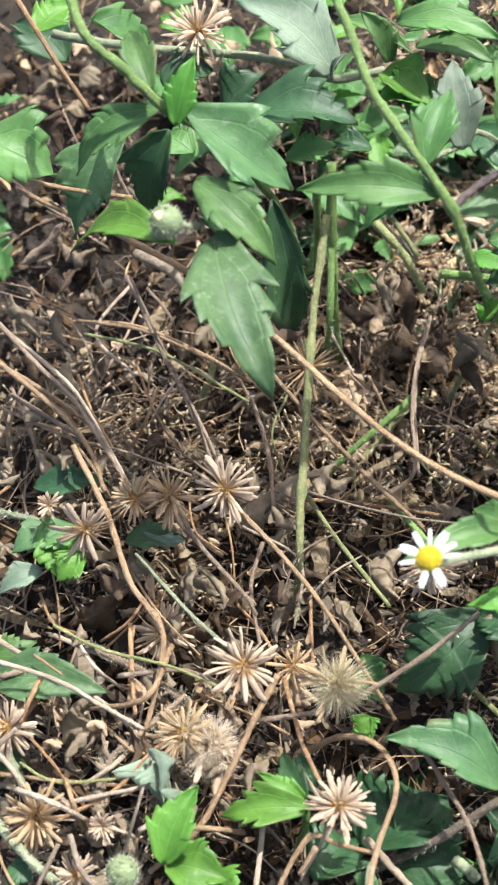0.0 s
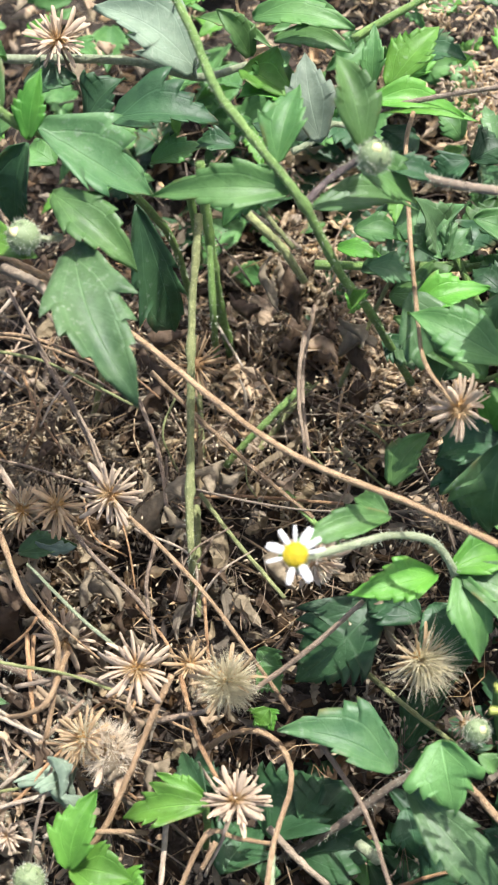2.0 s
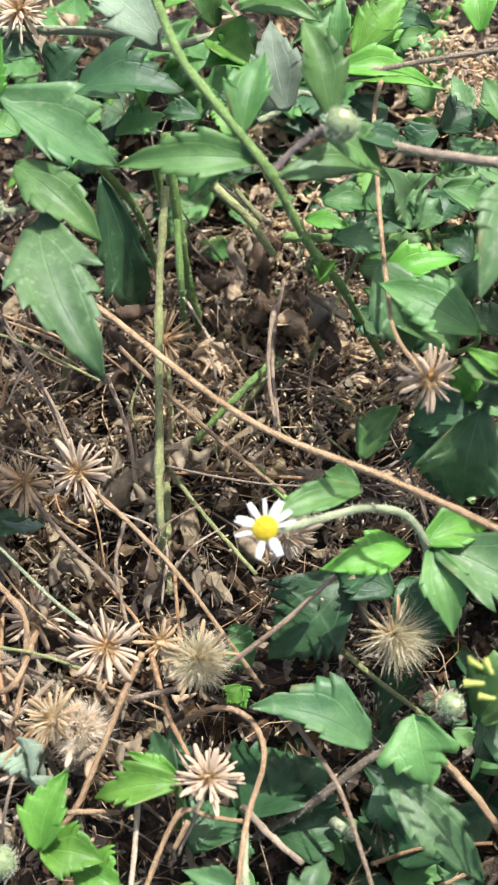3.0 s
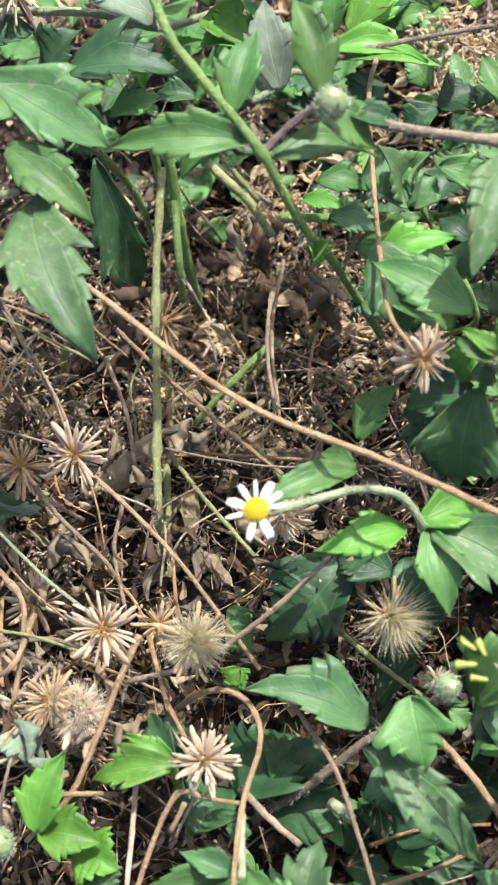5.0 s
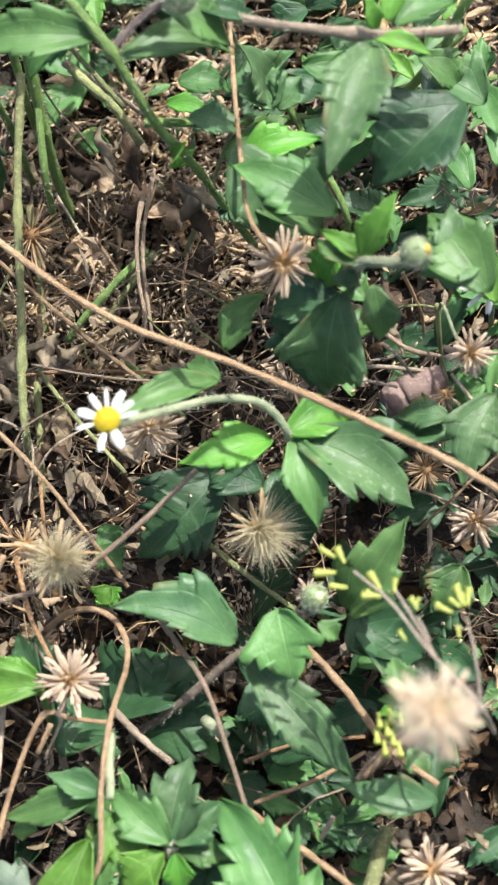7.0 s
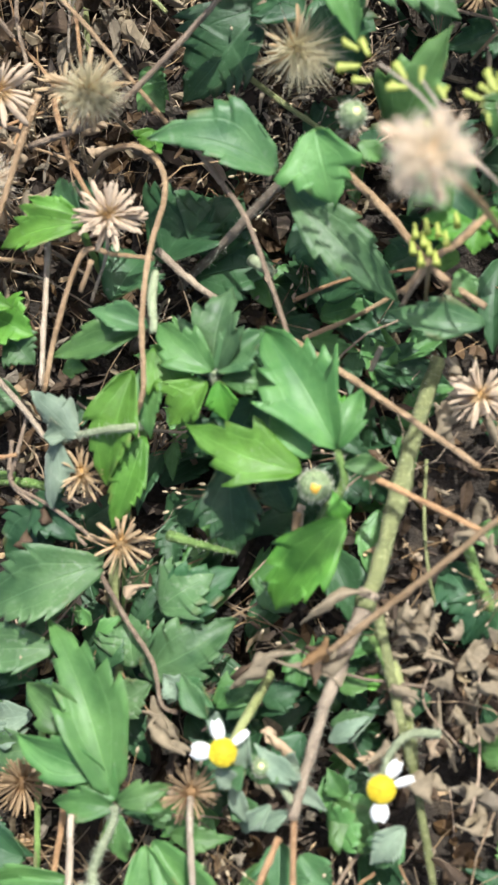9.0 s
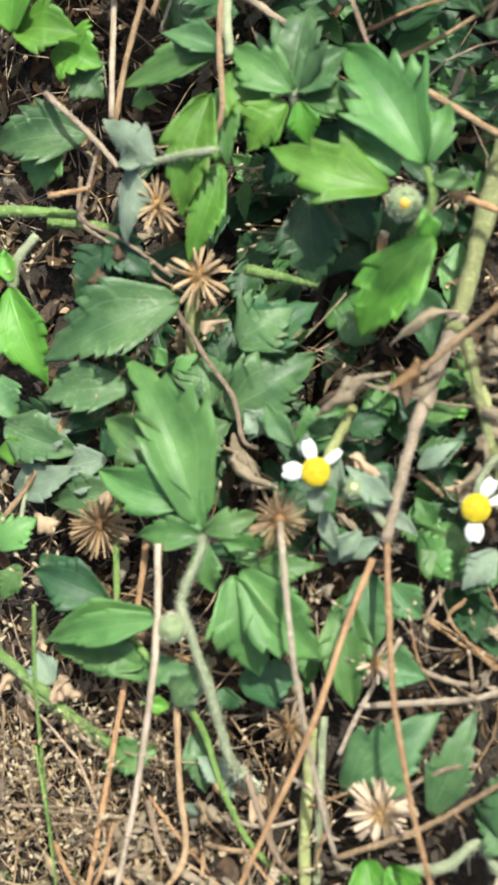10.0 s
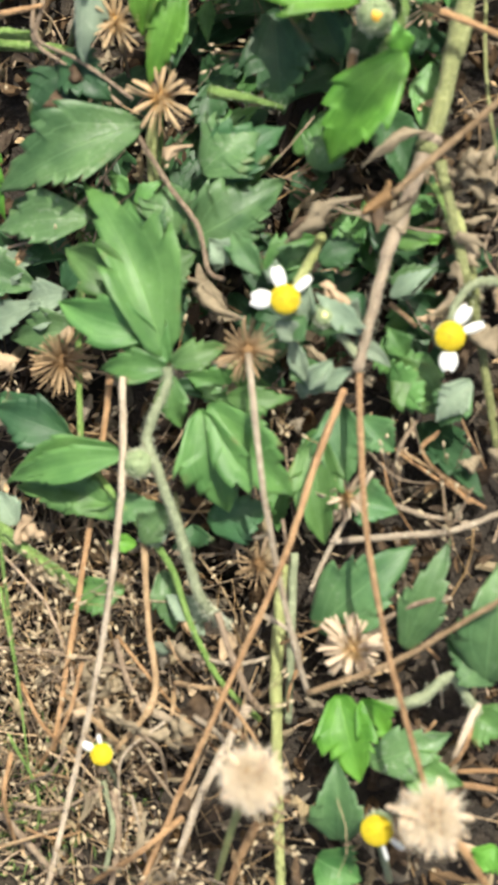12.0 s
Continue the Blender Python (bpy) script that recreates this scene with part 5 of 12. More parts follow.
head_star = thing("dry_daisy", (0.0125, -0.0270, 0.0000), "tan star-shaped dry daisy head on an orange stalk", "dry flower", "dry daisy heads")
seed_head(head_star, (0.0238, -0.0402, 0.0420), (0.22, -0.12, 0.97), 0.0097, "pale", rays=30, spread=(8, 80))
stem(head_star, [(0.0036, -0.0022, 0.0320), (0.0070, -0.0112, 0.0360), (0.0117, -0.0231, 0.0400), (0.0185, -0.0347, 0.0410), (0.0230, -0.0392, 0.0400)], 0.00080, material=STRAW_RED, name="stalk")

fresh_sprig = thing("daisy_plant", (0.0004, -0.0299, 0.0000), "bright fresh sprig of toothed leaves", "plant")
stem(fresh_sprig, [(0.0145, -0.0406, 0.0380), (0.0142, -0.0438, 0.0300), (0.0094, -0.0455, 0.0000)], 0.00120, material=STEM)
leaf(fresh_sprig, (0.0157, -0.0408, 0.0400), (-0.0094, -0.0443, 0.0340), 0.0127, FRESH, teeth=3, depth=0.7, first=0.26)
leaf(fresh_sprig, (0.0140, -0.0383, 0.0380), (0.0004, -0.0328, 0.0400), 0.0060, FRESH, depth=0.2)
leaf(fresh_sprig, (0.0145, -0.0398, 0.0380), (0.0057, -0.0243, 0.0300), 0.0076, DEEP_SHADE)
straw([(0.0119, -0.0211, 0.0240), (0.0201, -0.0193, 0.0340), (0.0289, -0.0197, 0.0380), (0.0360, -0.0251, 0.0400), (0.0388, -0.0352, 0.0420), (0.0348, -0.0509, 0.0420), (0.0332, -0.0687, 0.0420), (0.0334, -0.0859, 0.0400), (0.0292, -0.0929, 0.0340)], 0.00090, material=STRAW, label="hooked tan dry stalk bent over like a crook")
straw([(0.0028, -0.0836, 0.0300), (0.0076, -0.0662, 0.0340), (0.0160, -0.0492, 0.0400), (0.0248, -0.0500, 0.0400), (0.0344, -0.0505, 0.0360)], 0.00080, material=STRAW, label="tan dry stalk with a sharp elbow", knots=(0.52,))
straw([(0.0018, -0.0300, 0.0280), (0.0024, -0.0528, 0.0300), (0.0018, -0.0820, 0.0300)], 0.00090, material=STRAW_PALE, label="straight pale dry stalk standing in the leaves")
straw([(0.0409, -0.0147, 0.0340), (0.0507, -0.0284, 0.0360), (0.0592, -0.0414, 0.0370), (0.0658, -0.0595, 0.0360), (0.0706, -0.0747, 0.0340)], 0.00080, material=STRAW_DULL, label="arching grey-tan dry stalk")
straw([(0.0693, -0.0724, 0.0300), (0.0839, -0.0824, 0.0300), (0.0981, -0.0928, 0.0300), (0.1173, -0.1068, 0.0260)], 0.00110, material=STRAW, label="long tan dry stalk through green leaves")
straw([(0.0306, -0.0430, 0.0200), (0.0390, -0.0513, 0.0220), (0.0484, -0.0589, 0.0220)], 0.00120, material=STEM_BROWN, label="grey-brown broken stem in the litter")
straw([(0.0838, -0.0264, 0.0250), (0.0958, -0.0403, 0.0280), (0.1073, -0.0564, 0.0300), (0.1198, -0.0665, 0.0300)], 0.00120, material=STRAW, label="tan dry stalk leaning through dark leaves")
straw([(0.0669, -0.0569, 0.0120), (0.0825, -0.0523, 0.0140), (0.1008, -0.0511, 0.0160)], 0.00060, material=STRAW_RED, label="thin reddish dry stalk")
straw([(0.0703, -0.0686, 0.0150), (0.0858, -0.0635, 0.0180), (0.1010, -0.0560, 0.0200)], 0.00070, material=STRAW, label="thin tan dry stalk")
straw([(0.0919, -0.0732, 0.0200), (0.0884, -0.0782, 0.0150)], 0.00080, material=STRAW_PALE)
straw([(0.0985, -0.0651, 0.0300), (0.1062, -0.0589, 0.0400), (0.1191, -0.0506, 0.0500)], 0.00070, material=STRAW_DULL)

shoot_f = thing("daisy_plant", (0.0429, -0.0792, 0.0000), "young daisy shoot with pale and bright leaves", "plant")
stem(shoot_f, [(0.0445, -0.0801, 0.0000), (0.0495, -0.0827, 0.0280), (0.0504, -0.0812, 0.0360)], 0.00160, material=STEM_PALE, hairy=60)
leaf(shoot_f, (0.0502, -0.0823, 0.0340), (0.0552, -0.0594, 0.0360), 0.0181, DUSTY, teeth=3, depth=0.4, roll=-8)
leaf(shoot_f, (0.0514, -0.0813, 0.0350), (0.0642, -0.0711, 0.0350), 0.0116, DUSTY, depth=0.3)
leaf(shoot_f, (0.0506, -0.0815, 0.0360), (0.0355, -0.0675, 0.0340), 0.0124, GREEN, teeth=3, depth=0.3)
leaf(shoot_f, (0.0333, -0.0689, 0.0360), (0.0174, -0.0639, 0.0380), 0.0076, DUSTY, depth=0.1)
leaf(shoot_f, (0.0313, -0.0684, 0.0340), (0.0047, -0.0742, 0.0300), 0.0098, GREEN, depth=0.2)
leaf(shoot_f, (0.0487, -0.0837, 0.0340), (0.0377, -0.0939, 0.0300), 0.0124, FRESH, teeth=4, depth=0.2)
leaf(shoot_f, (0.0344, -0.0738, 0.0340), (0.0431, -0.0881, 0.0300), 0.0139, FRESH, teeth=3, depth=0.3)
leaf(shoot_f, (0.0521, -0.0842, 0.0360), (0.0533, -0.0932, 0.0300), 0.0079, FRESH, depth=0.1)
leaf(shoot_f, (0.0524, -0.0831, 0.0340), (0.0664, -0.0849, 0.0300), 0.0087, GREEN)
leaf(shoot_f, (0.0317, -0.0599, 0.0300), (0.0331, -0.0538, 0.0300), 0.0067, DUSTY, depth=0.1)
leaf(shoot_f, (0.0061, -0.0766, 0.0250), (0.0131, -0.0768, 0.0250), 0.0060, GREEN)
leaf(shoot_f, (0.0590, -0.0860, 0.0200), (0.0521, -0.0973, 0.0150), 0.0180, DEEP_SHADE)
leaf(shoot_f, (0.0499, -0.0919, 0.0200), (0.0390, -0.0990, 0.0180), 0.0105, DEEP_SHADE)
stem(shoot_f, [(0.0344, -0.0700, 0.0340), (0.0334, -0.0609, 0.0340), (0.0331, -0.0523, 0.0300)], 0.00140, material=STEM_PALE, hairy=40)
stem(shoot_f, [(0.0345, -0.1213, 0.0180), (0.0443, -0.1244, 0.0200), (0.0526, -0.1262, 0.0160)], 0.00160, 0.00060, material=STEM, hairy=40)

shoot_f2 = thing("daisy_plant", (0.0190, -0.0948, 0.0000), "upright bright leaf sprig", "plant")
stem(shoot_f2, [(0.0217, -0.0723, 0.0000), (0.0260, -0.0823, 0.0200), (0.0288, -0.0966, 0.0240), (0.0207, -0.1011, 0.0000)], 0.00130, material=STEM)
leaf(shoot_f2, (0.0294, -0.0804, 0.0360), (0.0200, -0.1087, 0.0260), 0.0147, FRESH, teeth=4, depth=0.25)
leaf(shoot_f2, (0.0310, -0.0968, 0.0300), (0.0202, -0.1198, 0.0220), 0.0106, FRESH, teeth=5, depth=0.2)
leaf(shoot_f2, (0.0328, -0.0773, 0.0330), (0.0320, -0.0972, 0.0280), 0.0088, GREEN)

shoot_g = thing("daisy_plant", (0.0807, -0.1049, 0.0000), "bright daisy shoot with a fuzzy bud", "plant")
stem(shoot_g, [(0.0683, -0.1246, 0.0000), (0.0773, -0.1176, 0.0240), (0.0839, -0.1106, 0.0320), (0.0827, -0.1026, 0.0360)], 0.00130, material=STEM, hairy=80)
leaf(shoot_g, (0.0828, -0.1028, 0.0370), (0.0629, -0.0701, 0.0340), 0.0199, GREEN, teeth=4, depth=0.45, lobes=0.35)
leaf(shoot_g, (0.0737, -0.1082, 0.0360), (0.0442, -0.0951, 0.0360), 0.0156, FRESH, teeth=3, depth=0.4, lobes=0.3)
leaf(shoot_g, (0.0759, -0.1047, 0.0360), (0.0649, -0.0921, 0.0340), 0.0099, GREEN)
leaf(shoot_g, (0.0830, -0.1028, 0.0370), (0.0888, -0.0868, 0.0340), 0.0093, GREEN, teeth=3)
leaf(shoot_g, (0.0842, -0.1068, 0.0350), (0.0948, -0.1067, 0.0300), 0.0051, GREEN, depth=0.12)
leaf(shoot_g, (0.0822, -0.1012, 0.0360), (0.0781, -0.0859, 0.0300), 0.0128, FRESH, depth=0.2)
bud(shoot_g, (0.0775, -0.1126, 0.0380), (0.17, -0.31, 0.94), 0.0042, DISC_BUD)
leaf(shoot_g, (0.0839, -0.1198, 0.0330), (0.0640, -0.1416, 0.0200), 0.0170, FRESH, teeth=4, depth=0.25)
leaf(shoot_g, (0.0835, -0.1205, 0.0320), (0.0815, -0.1131, 0.0360), 0.0056, FRESH, depth=0.1)
leaf(shoot_g, (0.0519, -0.1034, 0.0220), (0.0522, -0.1270, 0.0140), 0.0177, DEEP_SHADE, teeth=4, depth=0.3)
leaf(shoot_g, (0.0680, -0.1158, 0.0200), (0.0624, -0.1042, 0.0220), 0.0117, DEEP_SHADE)
straw([(0.0710, -0.1144, 0.0200), (0.0695, -0.1216, 0.0200), (0.0678, -0.1300, 0.0160)], 0.00120, material=STRAW_PALE, label="short pale stalk stump")
straw([(0.0881, -0.1078, 0.0280), (0.0978, -0.1127, 0.0300), (0.1183, -0.1236, 0.0300)], 0.00100, material=STRAW_RED, label="orange-tan dry stalk in the litter")

head_d1 = thing("dry_daisy", (0.0053, -0.1033, 0.0000), "brown star-shaped dry daisy head", "dry flower", "dry daisy heads")
seed_head(head_d1, (0.0136, -0.1060, 0.0290), (0.25, -0.48, 0.84), 0.0079, "tan", rays=16, spread=(5, 92))
stem(head_d1, [(0.0133, -0.1059, 0.0280), (0.0121, -0.1089, 0.0150), (0.0096, -0.1105, 0.0000)], 0.00060, material=STRAW_DULL, name="stalk")

head_c = thing("dry_daisy", (0.0172, -0.1222, 0.0000), "open tan daisy head with few remaining bracts", "dry flower", "dry daisy heads")
seed_head(head_c, (0.0234, -0.1239, 0.0240), (0.27, -0.11, 0.96), 0.0091, "tan", rays=14, spread=(15, 100))
stem(head_c, [(0.0229, -0.1242, 0.0220), (0.0205, -0.1313, 0.0120), (0.0169, -0.1414, 0.0000)], 0.00070, material=STEM, name="stalk")

head_edge = thing("dry_daisy", (0.1176, -0.0839, 0.0000), "pale dry daisy head beside green leaves", "dry flower", "dry daisy heads")
seed_head(head_edge, (0.1177, -0.0869, 0.0180), (-0.12, -0.11, 0.99), 0.0088, "pale", rays=28, spread=(8, 82))
stem(head_edge, [(0.1177, -0.0868, 0.0160), (0.1189, -0.0943, 0.0080), (0.1188, -0.0962, 0.0000)], 0.00070, material=STRAW_DULL, name="stalk")

withered_sprig = thing("withered_sprig", (-0.0008, -0.0913, 0.0000), "grey-green withered curled leaf on a fuzzy stalk", "plant")
stem(withered_sprig, [(0.0321, -0.0954, 0.0380), (0.0225, -0.0963, 0.0380), (0.0131, -0.0973, 0.0360), (0.0072, -0.0992, 0.0340)], 0.00110, material=STEM_PALE, hairy=90)
stem(withered_sprig, [(0.0080, -0.0992, 0.0340), (0.0008, -0.1033, 0.0200), (-0.0070, -0.1040, 0.0000)], 0.00090, material=STEM_PALE)
leaf(withered_sprig, (0.0149, -0.0975, 0.0370), (0.0017, -0.0846, 0.0360), 0.0102, GREY_LEAF, depth=0.2, curl=-0.8, roll=-12, fold=0.1)
leaf(withered_sprig, (0.0093, -0.0980, 0.0360), (0.0056, -0.1149, 0.0280), 0.0091, GREY_LEAF, depth=0.25, curl=-0.8, roll=12, fold=0.1)
leaf(withered_sprig, (0.0115, -0.0966, 0.0360), (0.0058, -0.0973, 0.0370), 0.0065, GREY_LEAF, depth=0.1, curl=1.0)
straw([(-0.0161, -0.0739, 0.0300), (-0.0019, -0.0885, 0.0330), (0.0049, -0.0969, 0.0340)], 0.00090, material=STEM_BROWN, label="grey-brown thin stem in the litter")
straw([(-0.0016, -0.0895, 0.0300), (-0.0053, -0.1012, 0.0280), (-0.0068, -0.1076, 0.0260), (0.0038, -0.1137, 0.0260), (0.0160, -0.1230, 0.0220)], 0.00060, material=STRAW_DULL, label="thin kinked dry stalk", knots=(0.45,))

thick_stem = thing("weed_stem", (0.0803, -0.1673, 0.0000), "thick olive stem browning at its lower joint", "plant")
stem(thick_stem, [(0.1062, -0.0750, 0.0120), (0.1001, -0.0951, 0.0160), (0.0919, -0.1274, 0.0200), (0.0872, -0.1415, 0.0220)], 0.00210, 0.00230, material=STEM_OLIVE, hairy=120, knots=(0.5, 0.98))
stem(thick_stem, [(0.0889, -0.1370, 0.0220), (0.0856, -0.1450, 0.0220), (0.0785, -0.1626, 0.0240), (0.0732, -0.1814, 0.0260), (0.0700, -0.1935, 0.0280)], 0.00220, 0.00110, material=STEM_BROWN, hairy=160, knots=(0.02, 0.97), label="brown dead part of the stem")
stem(thick_stem, [(0.0906, -0.1428, 0.0200), (0.0928, -0.1554, 0.0180), (0.0960, -0.1716, 0.0160), (0.0985, -0.1847, 0.0100), (0.1016, -0.2119, 0.0000)], 0.00150, material=STEM_OLIVE, hairy=60, name="branch")
crumpled("withered_leaf", (0.0811, -0.1420, 0.0280), (-0.89, -0.41, 0.21), 0.0193, 0.0045, DEAD_GREY, owner=thick_stem, label="grey shrivelled leaf hanging from the stem", twist=200)
crumpled("withered_leaf", (0.0755, -0.1533, 0.0290), (-0.98, -0.16, 0.10), 0.0201, 0.0079, DEAD_GREY, owner=thick_stem, label="grey shrivelled leaf hanging from the stem", twist=200)
crumpled("withered_leaf", (0.0609, -0.1573, 0.0280), (-0.85, -0.48, -0.23), 0.0176, 0.0053, DEAD_GREY, owner=thick_stem, label="grey shrivelled leaf hanging from the stem", twist=200)
crumpled("dead_leaf", (0.0983, -0.1485, 0.0125), (0.70, -0.62, -0.34), 0.0148, 0.0082, DEAD_GREY, label="crumpled grey-brown dead leaf in the litter", twist=200)
crumpled("withered_leaf", (0.0755, -0.1533, 0.0290), (-0.75, -0.63, -0.22), 0.0093, 0.0066, BRACT_BROWN, owner=thick_stem, label="shrivelled brown bud", twist=200)
straw([(0.0798, -0.1528, 0.0320), (0.0913, -0.1451, 0.0380), (0.1068, -0.1349, 0.0460), (0.1260, -0.1215, 0.0560)], 0.00090, material=STRAW, label="tan dry stalk crossing the olive stem")

dusty_weed = thing("daisy_plant", (0.0125, -0.1277, 0.0000), "dusty dark leaves lying on the litter", "plant")
leaf(dusty_weed, (0.0175, -0.1288, 0.0200), (-0.0200, -0.1430, 0.0180), 0.0198, DUSTY, teeth=5, depth=0.25)
leaf(dusty_weed, (0.0042, -0.1145, 0.0180), (-0.0121, -0.1267, 0.0140), 0.0186, DEEP_SHADE)
leaf(dusty_weed, (-0.0025, -0.1102, 0.0200), (0.0109, -0.1232, 0.0220), 0.0126, DEEP_SHADE)
leaf(dusty_weed, (0.0265, -0.1575, 0.0120), (0.0517, -0.1429, 0.0100), 0.0184, DUSTY, teeth=5, depth=0.3)
leaf(dusty_weed, (0.0312, -0.1420, 0.0120), (0.0520, -0.1293, 0.0100), 0.0156, DEEP_SHADE)
leaf(dusty_weed, (0.0237, -0.1559, 0.0120), (0.0225, -0.1415, 0.0120), 0.0156, DUSTY)
leaf(dusty_weed, (0.0595, -0.1405, 0.0100), (0.0656, -0.1329, 0.0120), 0.0126, DUSTY)
leaf(dusty_weed, (0.0464, -0.1657, 0.0120), (0.0591, -0.1575, 0.0100), 0.0098, GREEN)
leaf(dusty_weed, (0.0169, -0.1559, 0.0140), (0.0214, -0.1476, 0.0140), 0.0085, DEEP_SHADE)
leaf(dusty_weed, (0.0146, -0.1476, 0.0160), (0.0220, -0.1423, 0.0160), 0.0043, GREEN)
leaf(dusty_weed, (0.0089, -0.1430, 0.0160), (0.0114, -0.1412, 0.0200), 0.0035, GREEN)
stem(dusty_weed, [(0.0199, -0.1270, 0.0180), (0.0187, -0.1388, 0.0140), (0.0189, -0.1636, 0.0080)], 0.00160, material=STEM_OLIVE)
straw([(0.0160, -0.1308, 0.0200), (0.0238, -0.1443, 0.0180), (0.0307, -0.1546, 0.0180), (0.0329, -0.1656, 0.0160), (0.0367, -0.1676, 0.0140)], 0.00075, material=STRAW_DULL, label="fuzzy grey-tan dry stalk")
crumpled("dead_leaf", (0.0326, -0.1701, 0.0130), (0.32, -0.94, -0.15), 0.0135, 0.0070, DEAD_GREY, label="crumpled grey-brown dead leaf in the litter", twist=200)
crumpled("dead_leaf", (0.0259, -0.1350, 0.0170), (0.97, 0.05, 0.25), 0.0079, 0.0042, CHAFF, label="crumpled grey-brown dead leaf in the litter", twist=200)

shoot_h = thing("daisy_plant", (0.0187, -0.1917, 0.0000), "daisy shoot with one large lobed leaf and a green bud", "plant")
stem(shoot_h, [(0.0252, -0.1905, 0.0300), (0.0243, -0.1959, 0.0300), (0.0199, -0.2065, 0.0300), (0.0220, -0.2146, 0.0300), (0.0265, -0.2308, 0.0260), (0.0297, -0.2460, 0.0200), (0.0315, -0.2506, 0.0120), (0.0320, -0.2543, 0.0000)], 0.00115, 0.00140, material=STEM_PALE, hairy=520)
leaf(shoot_h, (0.0243, -0.1882, 0.0300), (0.0033, -0.1431, 0.0230), 0.0235, GREEN, teeth=4, depth=0.5, belly=0.30, fold=0.7, roll=8, halves=(0.68, 1.05))
leaf(shoot_h, (0.0226, -0.1822, 0.0305), (-0.0016, -0.1733, 0.0290), 0.0125, GREEN, teeth=2, depth=0.12, roll=-12)
leaf(shoot_h, (0.0176, -0.1715, 0.0295), (-0.0002, -0.1602, 0.0275), 0.0125, GREEN, teeth=2, depth=0.12, roll=-12)
leaf(shoot_h, (0.0255, -0.1892, 0.0300), (0.0165, -0.1774, 0.0260), 0.0122, GREEN)
leaf(shoot_h, (0.0255, -0.1912, 0.0300), (0.0083, -0.1903, 0.0280), 0.0084, GREEN, teeth=3)
leaf(shoot_h, (0.0258, -0.1898, 0.0300), (0.0390, -0.1856, 0.0270), 0.0078, GREEN, teeth=3)
leaf(shoot_h, (0.0255, -0.1925, 0.0300), (0.0269, -0.2045, 0.0240), 0.0081, GREEN, depth=0.2)
leaf(shoot_h, (0.0035, -0.1509, 0.0180), (-0.0216, -0.1524, 0.0160), 0.0135, DUSTY, teeth=4, depth=0.4)
bud(shoot_h, (0.0179, -0.2138, 0.0340), (-0.04, -0.24, 0.97), 0.0035, CALYX)
leaf(shoot_h, (0.0143, -0.2110, 0.0300), (-0.0183, -0.2159, 0.0200), 0.0085, GREEN, depth=0.15)
leaf(shoot_h, (0.0084, -0.2222, 0.0200), (-0.0174, -0.2173, 0.0160), 0.0105, GREEN, depth=0.15)
leaf(shoot_h, (0.0320, -0.2006, 0.0260), (0.0364, -0.2250, 0.0160), 0.0178, GREEN, teeth=4, depth=0.4)
leaf(shoot_h, (0.0341, -0.1993, 0.0260), (0.0526, -0.2220, 0.0160), 0.0163, GREEN, teeth=4, depth=0.4)
leaf(shoot_h, (0.0379, -0.1979, 0.0240), (0.0540, -0.1984, 0.0220), 0.0068, GREEN)
leaf(shoot_h, (0.0049, -0.2235, 0.0180), (0.0225, -0.2240, 0.0200), 0.0076, DUSTY)
leaf(shoot_h, (0.0148, -0.2321, 0.0180), (0.0239, -0.2240, 0.0200), 0.0083, DUSTY)
leaf(shoot_h, (0.0268, -0.2282, 0.0140), (0.0277, -0.2339, 0.0120), 0.0098, DEEP_SHADE)
leaf(shoot_h, (0.0302, -0.2283, 0.0100), (0.0457, -0.2245, 0.0080), 0.0141, DEEP_SHADE)
leaf(shoot_h, (0.0580, -0.2054, 0.0120), (0.0589, -0.2339, 0.0080), 0.0139, GREEN, teeth=4, depth=0.3)
leaf(shoot_h, (0.0638, -0.2001, 0.0120), (0.0644, -0.2194, 0.0100), 0.0152, DUSTY)
leaf(shoot_h, (0.0692, -0.2030, 0.0120), (0.0771, -0.2115, 0.0100), 0.0097, DUSTY)
leaf(shoot_h, (0.0641, -0.2222, 0.0080), (0.0774, -0.2264, 0.0080), 0.0111, DUSTY, depth=0.1)
leaf(shoot_h, (0.0703, -0.1728, 0.0140), (0.0628, -0.1833, 0.0120), 0.0111, DEEP_SHADE)
leaf(shoot_h, (0.0774, -0.1603, 0.0120), (0.0897, -0.1603, 0.0120), 0.0055, GREEN, depth=0.15)
leaf(shoot_h, (0.0772, -0.1704, 0.0140), (0.0889, -0.1675, 0.0140), 0.0060, DUSTY, depth=0.3)
leaf(shoot_h, (0.0779, -0.1895, 0.0120), (0.0883, -0.2028, 0.0080), 0.0138, GREEN)
leaf(shoot_h, (0.0766, -0.1823, 0.0100), (0.0802, -0.1962, 0.0080), 0.0097, GREEN)
leaf(shoot_h, (-0.0014, -0.1771, 0.0080), (-0.0217, -0.1789, 0.0060), 0.0116, DUSTY)
leaf(shoot_h, (-0.0051, -0.1685, 0.0100), (-0.0178, -0.1705, 0.0080), 0.0087, GREY_LEAF)
leaf(shoot_h, (-0.0236, -0.1938, 0.0100), (-0.0034, -0.2060, 0.0080), 0.0101, DEEP_SHADE)
leaf(shoot_h, (0.0087, -0.2433, 0.0120), (-0.0059, -0.2489, 0.0100), 0.0094, GREEN)
leaf(shoot_h, (0.0180, -0.2394, 0.0080), (0.0201, -0.2551, 0.0060), 0.0085, DUSTY)
leaf(shoot_h, (-0.0190, -0.2272, 0.0120), (-0.0233, -0.2185, 0.0120), 0.0086, GREY_LEAF)

flower_pair = thing("daisy_plant", (0.0570, -0.1874, 0.0000), "small yellow daisies with few remaining white petals", "plant")
